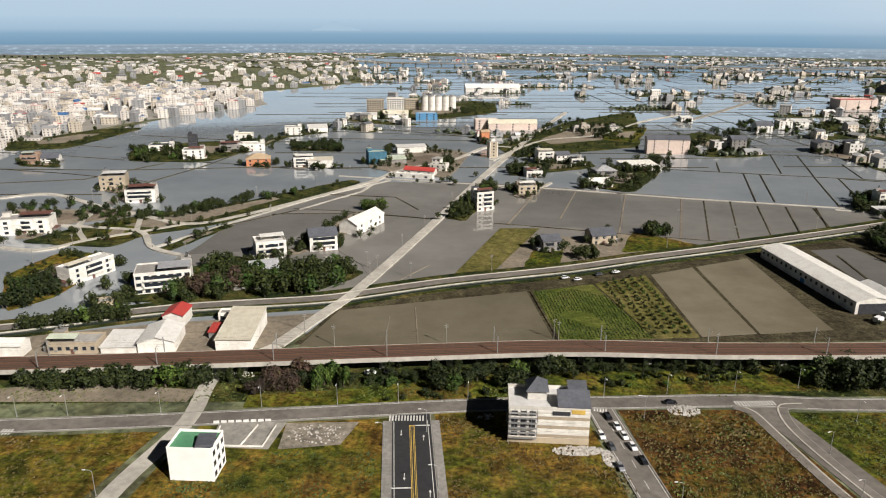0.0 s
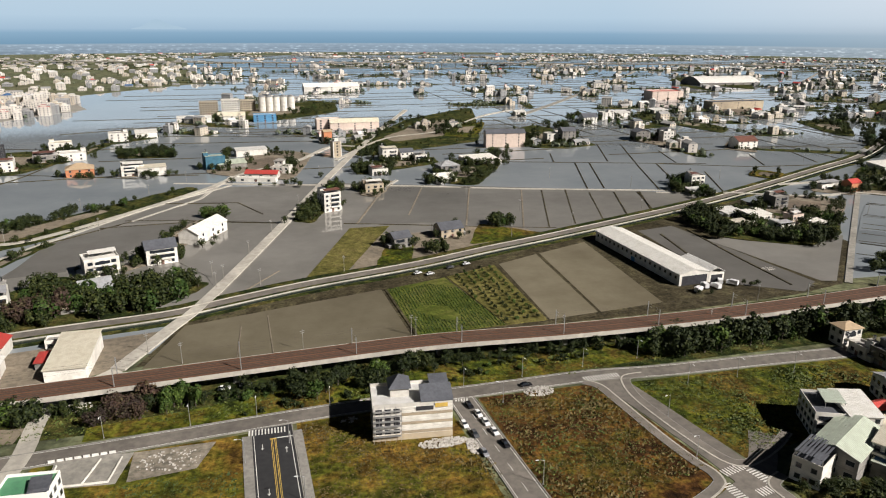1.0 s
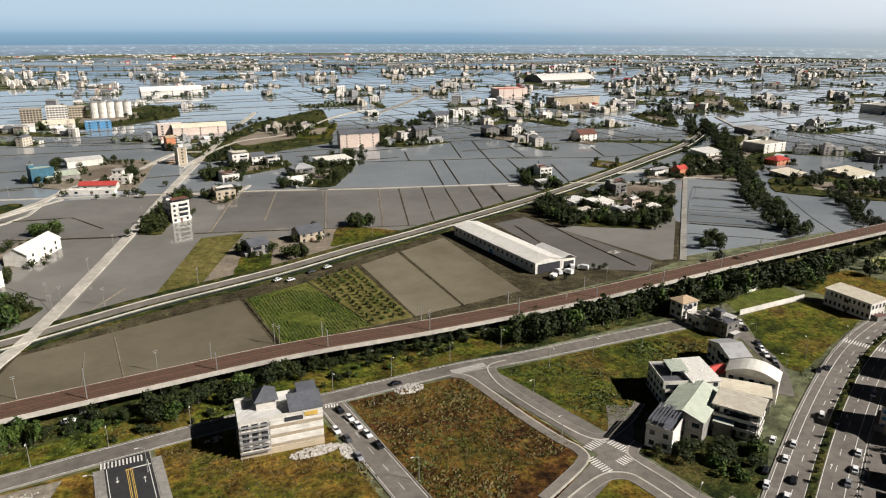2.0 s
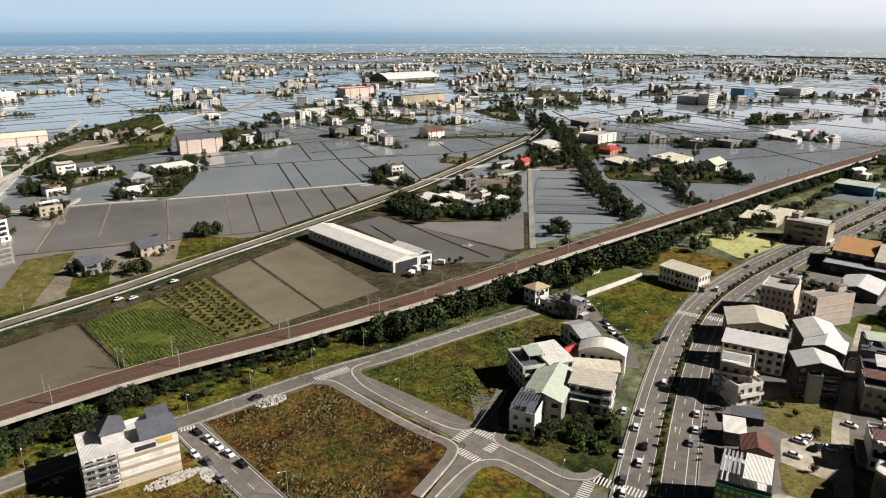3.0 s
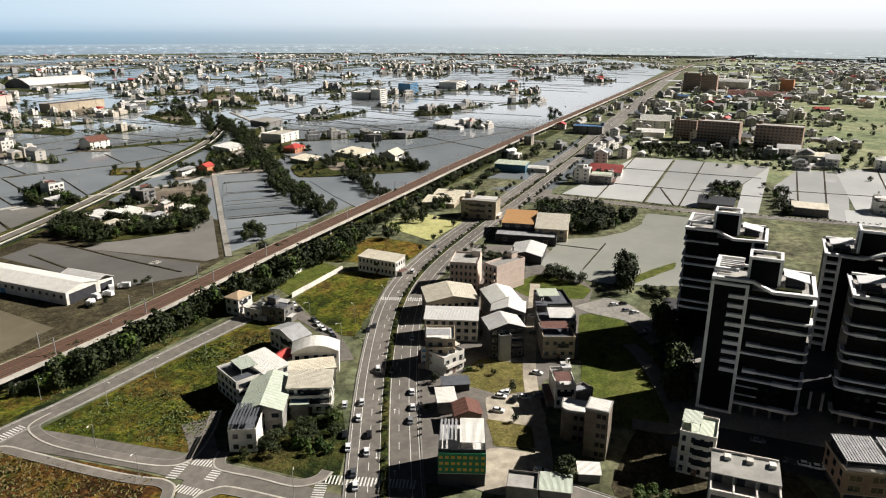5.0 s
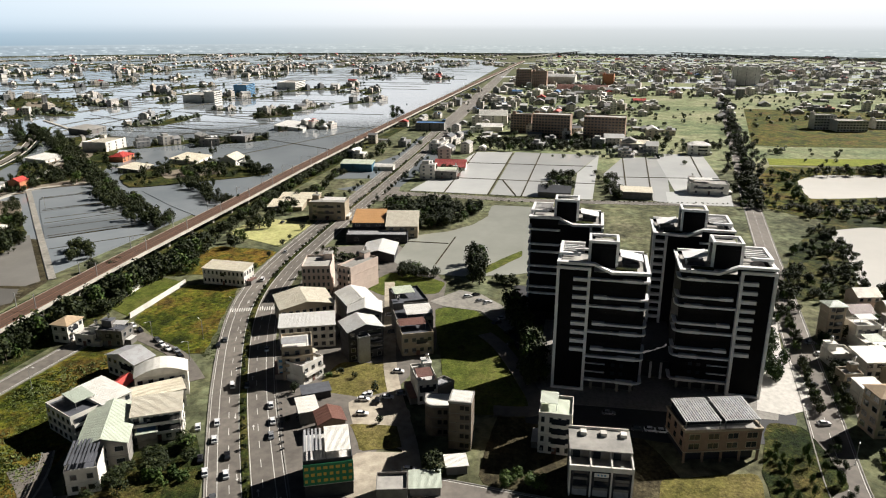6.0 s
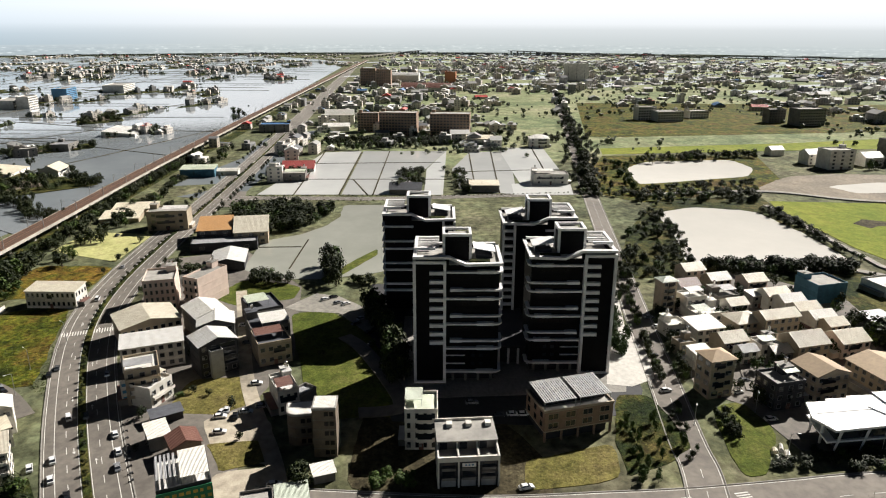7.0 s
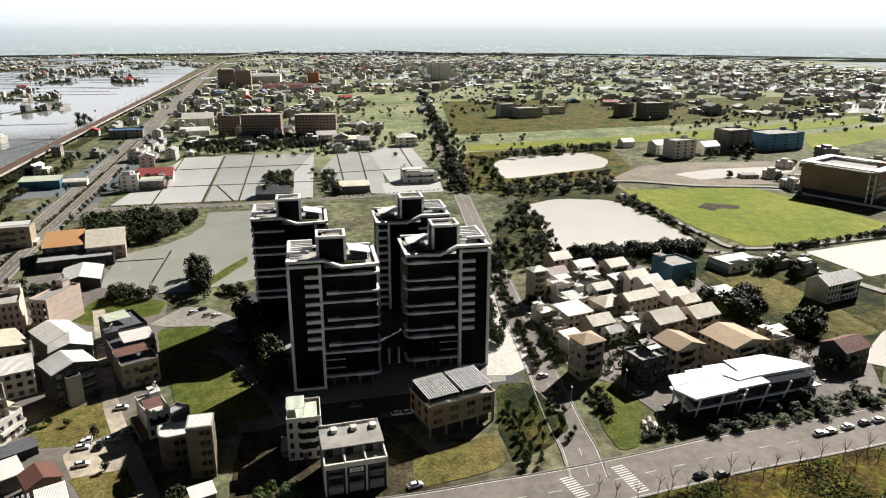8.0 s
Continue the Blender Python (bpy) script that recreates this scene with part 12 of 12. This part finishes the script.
for x, y in rows_in(VEG, 1.5, 1.0, 4):
    if noise.noise((x * 0.06, y * 0.06, 2)) > -0.15:
        s = q.uniform(0.3, 0.6)
        for _ in range(3):
            a = q.uniform(0, math.tau)
            g.poly([(x - s * math.cos(a), y - s * math.sin(a), 0.25), (x + s * math.cos(a), y + s * math.sin(a), 0.25), (x - s * 0.5 * math.sin(a), y + s * 0.5 * math.cos(a), 0.25 + s)])
tagged(part("vegetable_rows", g, LEAFBRIGHT), "light green vegetable rows in dark soil", "crop", "", "stuff")

# ---- rough growth on the lots ----
tufts("grass_tufts", [(-180, 140), (-98, 140), (-84, 199), (-180, 196)], 2600, 0.6, LEAFDRY, 1, "tufts of dry grass")
tufts("grass_tufts", [(-80, 140), (-72, 186), (-14, 186), (-8, 130)], 3200, 0.6, LEAFGRASS, 2, "tufts of green and dry grass")
tufts("grass_tufts", [(6, 206), (34, 206), (36, 186), (60, 180), (62, 120), (9, 120)], 4200, 0.6, LEAFDRY, 3, "tufts of golden dry grass")
tufts("grass_tufts", [(69, 206), (111, 205), (117, 180), (122, 152), (100, 148), (73, 125)], 2600, 0.8, LEAFDRY, 4, "tufts of reddish weeds")
tufts("grass_tufts", [(69, 206), (111, 205), (117, 180), (122, 152), (100, 148), (73, 125)], 1500, 0.7, LEAFGRASS, 14, "green weeds among dry stalks")
tufts("grass_tufts", [(126, 203), (180, 201), (222, 198), (220, 172), (152, 157), (139, 150)], 4200, 0.65, LEAFGRASS, 5, "tufts of green grass")
tufts("grass_tufts", [(-300, 218), (250, 216), (300, 224), (250, 232), (0, 236), (-300, 228)], 3600, 0.8, LEAFGRASS, 6, "rough grass on the railway bank")
tufts("grass_tufts", [(220, 144), (245, 178), (262, 180), (285, 168), (262, 158)], 700, 0.45, LEAFGRASS, 7, "rank green weeds beside the main road")
tufts("grass_tufts", REEDS, 2600, 0.7, LEAFGRASS, 9, "rough green weeds beside the road")

# ---- far fields, villages and woods ----
# contrast is muted in these colours to stand in for distance haze
FARWALL = mat("weathered hazy pale wall", (0.70, 0.655, 0.59), (0.54, 0.49, 0.43), 0.05, 0.9, stain=0.2, world_space=True)
FARCREAM = mat("weathered hazy beige wall", (0.55, 0.48, 0.38), (0.44, 0.39, 0.31), 0.05, 0.9, stain=0.2, world_space=True)
FARGREY = mat("weathered hazy grey wall", (0.30, 0.30, 0.295), (0.22, 0.22, 0.22), 0.05, 0.9, stain=0.2, world_space=True)
FARSHEET = mat("hazy white sheet roof", (0.70, 0.69, 0.66), (0.52, 0.51, 0.48), 0.06, 0.7, stain=0.2, world_space=True)
FARCEMENT = mat("hazy cement roof", (0.34, 0.335, 0.32), (0.24, 0.235, 0.225), 0.06, 0.9, stain=0.2, world_space=True)
FARDARK = mat("hazy dark roof", (0.13, 0.135, 0.145), (0.09, 0.095, 0.10), 0.06, 0.8, stain=0.2, world_space=True)
FARGLASS = mat("hazy window glass", (0.10, 0.11, 0.125), None, 0.06, 0.4, world_space=True)
FAR_ROOFS = [FARWALL, FARCREAM, FARGLASS, FARSHEET, FARCEMENT, FARGREY, REDROOF, FARGREY, FARDARK, BLUEROOF]


def far_town(name, pts, n, seed, label, tall=2.2, size=11.0, trees=1.2, land=True):
    """Distant houses inside an outline, past counting, with trees between."""
    q = random.Random(seed)
    g, t = Geo(), Geo()
    for x, y in strewn(pts, n, seed):
        w, d = size * q.uniform(0.6, 1.6), size * q.uniform(0.6, 1.2)
        h = 3.2 * max(1, min(8, round(q.gauss(tall, 0.9))))
        if math.hypot(x, y) > 2400:
            h = 3.2
        far_house(g, x, y, q.choice((0, 0, 1.57)) + q.uniform(-0.2, 0.2), w, d, h, q.random() < 0.35, q.choice((3, 3, 4, 4, 5, 3, 8, 4, 3, 6 if q.random() < 0.4 else 4, 9 if q.random() < 0.3 else 5)), q.choice((0, 0, 0, 1, 7)))
        for _ in range(int(trees + q.random()) if math.hypot(x, y) < 2500 else 0):
            clump(t, x + q.uniform(-1.6, 1.6) * w, y + q.uniform(-1.6, 1.6) * d, q.uniform(1.6, 3.4), q, 22)
    tagged(part(name, g, FAR_ROOFS), label, "houses", "", "stuff")
    if t.f:
        tagged(part("far_trees", t, LEAFHAZY), "dark trees between distant houses", "trees", "", "stuff")


far_town("far_town", [(-445, 745), (-382, 972), (-250, 1191), (-330, 1400), (-700, 1500), (-1100, 1100), (-700, 740)], 900, 41, "dense pale town of flat-roofed houses", 3.2, 12, 0.6)
patch("town_ground", [(-445, 745), (-382, 972), (-250, 1191), (-330, 1400), (-700, 1500), (-1100, 1100), (-700, 740)], CONCRETE, 0.1, "grey town ground between houses", category="ground")
patch("bank", [(-2200, 1600), (-330, 1400), (-100, 1700), (-300, 3300), (-2600, 2400)], PLAIN, 0.12, "distant fields with trees", category="ground")
far_town("far_town", [(-2200, 1600), (-330, 1400), (-100, 1700), (-300, 3300), (-2600, 2400)], 900, 42, "distant sprawl of pale houses", 2.2, 13, 1.0)


def far_hamlets(seed, count, box, houses, spread, glazed=True):
    """Hamlets strung over the flooded plain, each on its own low island."""
    q = random.Random(seed)
    g, t, land = Geo(), Geo(), Geo()
    for _ in range(count):
        r, a = math.sqrt(q.uniform(box[0] ** 2, box[1] ** 2)), radians(q.uniform(*box[2]))
        cx, cy = r * math.cos(a), r * math.sin(a)
        tilt = q.choice((0.0, 0.15, 1.4, -0.5)) + q.uniform(-0.15, 0.15)
        lx, ly = spread * q.uniform(0.6, 2.0), spread * q.uniform(0.22, 0.5)
        c, s = math.cos(tilt), math.sin(tilt)
        ring = []
        for i in range(12):
            w = math.tau * i / 12
            k = q.uniform(0.8, 1.15)
            ring.append((cx + c * lx * k * math.cos(w) - s * ly * k * math.sin(w), cy + s * lx * k * math.cos(w) + c * ly * k * math.sin(w)))
        land.prism(ring, -0.1, 0.4 + q.uniform(0, 0.05))
        for _ in range(q.randint(*houses)):
            u, v = q.uniform(-0.85, 0.85) * lx, q.uniform(-0.7, 0.7) * ly
            x, y = cx + c * u - s * v, cy + s * u + c * v
            far_house(g, x, y, tilt + q.choice((0, 1.57)), 10.5 * q.uniform(0.6, 1.7), 10 * q.uniform(0.6, 1.2), 3.2 * (max(1, min(5, round(q.gauss(2.0, 0.8)))) if r < 2300 else 1), q.random() < 0.4, q.choice((3, 3, 4, 5, 4, 8, 3, 6 if q.random() < 0.4 else 4)), q.choice((0, 0, 1, 7)), glazed)
        for _ in range(q.randint(8, 22) if glazed else 2):
            u, v = q.uniform(-1, 1) * lx, q.uniform(-1, 1) * ly
            clump(t, cx + c * u - s * v, cy + s * u + c * v, q.uniform(1.5, 3.6), q, 22)
    tagged(part("far_hamlets", g, FAR_ROOFS), "scattered pale farmhouses on the flooded plain", "houses", "", "stuff")
    tagged(part("far_trees", t, LEAFHAZY), "dark trees round distant farmhouses", "trees", "", "stuff")
    tagged(part("far_islands", land, SHRUBBY), "low green islands in the flooded plain", "ground", "", "stuff")


far_hamlets(51, 66, (760, 1500, (18, 97)), (1, 6), 36)
far_hamlets(52, 130, (1400, 2400, (11, 100)), (2, 8), 50)
far_hamlets(53, 330, (2250, 3560, (7, 106)), (4, 12), 62, False)
g = Geo()
q = random.Random(61)
for k in range(70):
    y = 640 + k * 40 + q.uniform(-8, 8)
    x = -250 + q.uniform(0, 300)
    while x < 3300:
        n = q.uniform(80, 420)
        if q.random() < 0.75 and math.hypot(x, y) > 600:
            ribbon(g, [(x, y), (x + n, y + n * q.uniform(-0.03, 0.03))], 0.8, -0.8, 0, 0.4)
        x += n * q.uniform(1.0, 1.3)
for k in range(90):
    x = 330 + k * 33 + q.uniform(-8, 8)
    y = 300 + q.uniform(0, 200)
    while y < 3000:
        n = q.uniform(60, 300)
        if q.random() < 0.5 and math.hypot(x, y) > 720:
            ribbon(g, [(x, y), (x + n * q.uniform(-0.05, 0.05), y + n)], 0.6, -0.6, 0, 0.4)
        y += n * q.uniform(1.0, 1.5)
tagged(part("far_dikes", g, WETMUD), "thin dikes between distant flooded paddies", "dike", "", "stuff")

EAST = [(620, -20), (760, 150), (1500, 200), (3560, 250), (3460, -900), (2560, -2480), (1300, -1900), (700, -1000), (760, -300)]
patch("park_land", EAST, PARK, 0.03, "green park land and fields among far houses", category="ground")
far_town("far_town", [(760, 120), (1400, 190), (1500, -60), (1000, -100), (700, -60)], 130, 71, "distant low-rise houses among trees", 2.2, 14, 3.0)
far_town("far_town", [(1300, 200), (3500, 240), (3400, -1000), (1700, -500), (1300, -180)], 900, 72, "distant hazy town on the plain", 2.2, 15, 1.6)
far_town("far_town", [(1000, -150), (1500, -220), (1700, -500), (3300, -900), (2400, -1900), (1100, -1300), (800, -700), (1150, -330)], 700, 73, "distant hazy houses and halls", 1.8, 16, 1.6)
far_town("far_town", [(640, 200), (1400, 236), (1400, 255), (640, 250)], 22, 74, "roadside houses between railway and road", 2, 10, 1.5)
far_town("far_town", [(560, 160), (1300, 205), (1300, 180), (800, 120), (560, 120)], 36, 75, "roadside houses along the main road", 2.2, 11, 2.0)
far_town("far_town", [(380, -420), (520, -330), (620, -480), (420, -700)], 30, 76, "distant pale houses among trees", 2, 12, 2.0)
strips = Geo()
q = random.Random(91)
for _ in range(150):
    r, a = math.sqrt(q.uniform(1500 ** 2, 3450 ** 2)), radians(q.uniform(-48, 4))
    x, y, n, m = r * math.cos(a), r * math.sin(a), q.uniform(60, 260), q.uniform(14, 40)
    turn = radians(q.choice((-78, -70, -62))) + q.uniform(-0.06, 0.06)
    c, k = math.cos(turn), math.sin(turn)
    strips.prism([(x + c * u - k * v, y + k * u + c * v) for u, v in ((-n, -m), (n, -m), (n * 0.9, m), (-n * 0.95, m))], 0.05, 0.1 + q.uniform(0, 0.05))
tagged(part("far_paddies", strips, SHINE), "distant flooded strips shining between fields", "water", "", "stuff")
t = Geo()
q = random.Random(81)
for x, y in strewn(EAST, 7200, 82):
    if noise.noise((x * 0.004, y * 0.004, 5)) > -0.12 and y < 170 and math.hypot(x, y) < 2500:
        clump(t, x, y, q.uniform(1.4, 3.6), q, 20)
tagged(part("far_trees", t, LEAFHAZY), "scattered woods on the distant plain", "trees", "", "stuff")
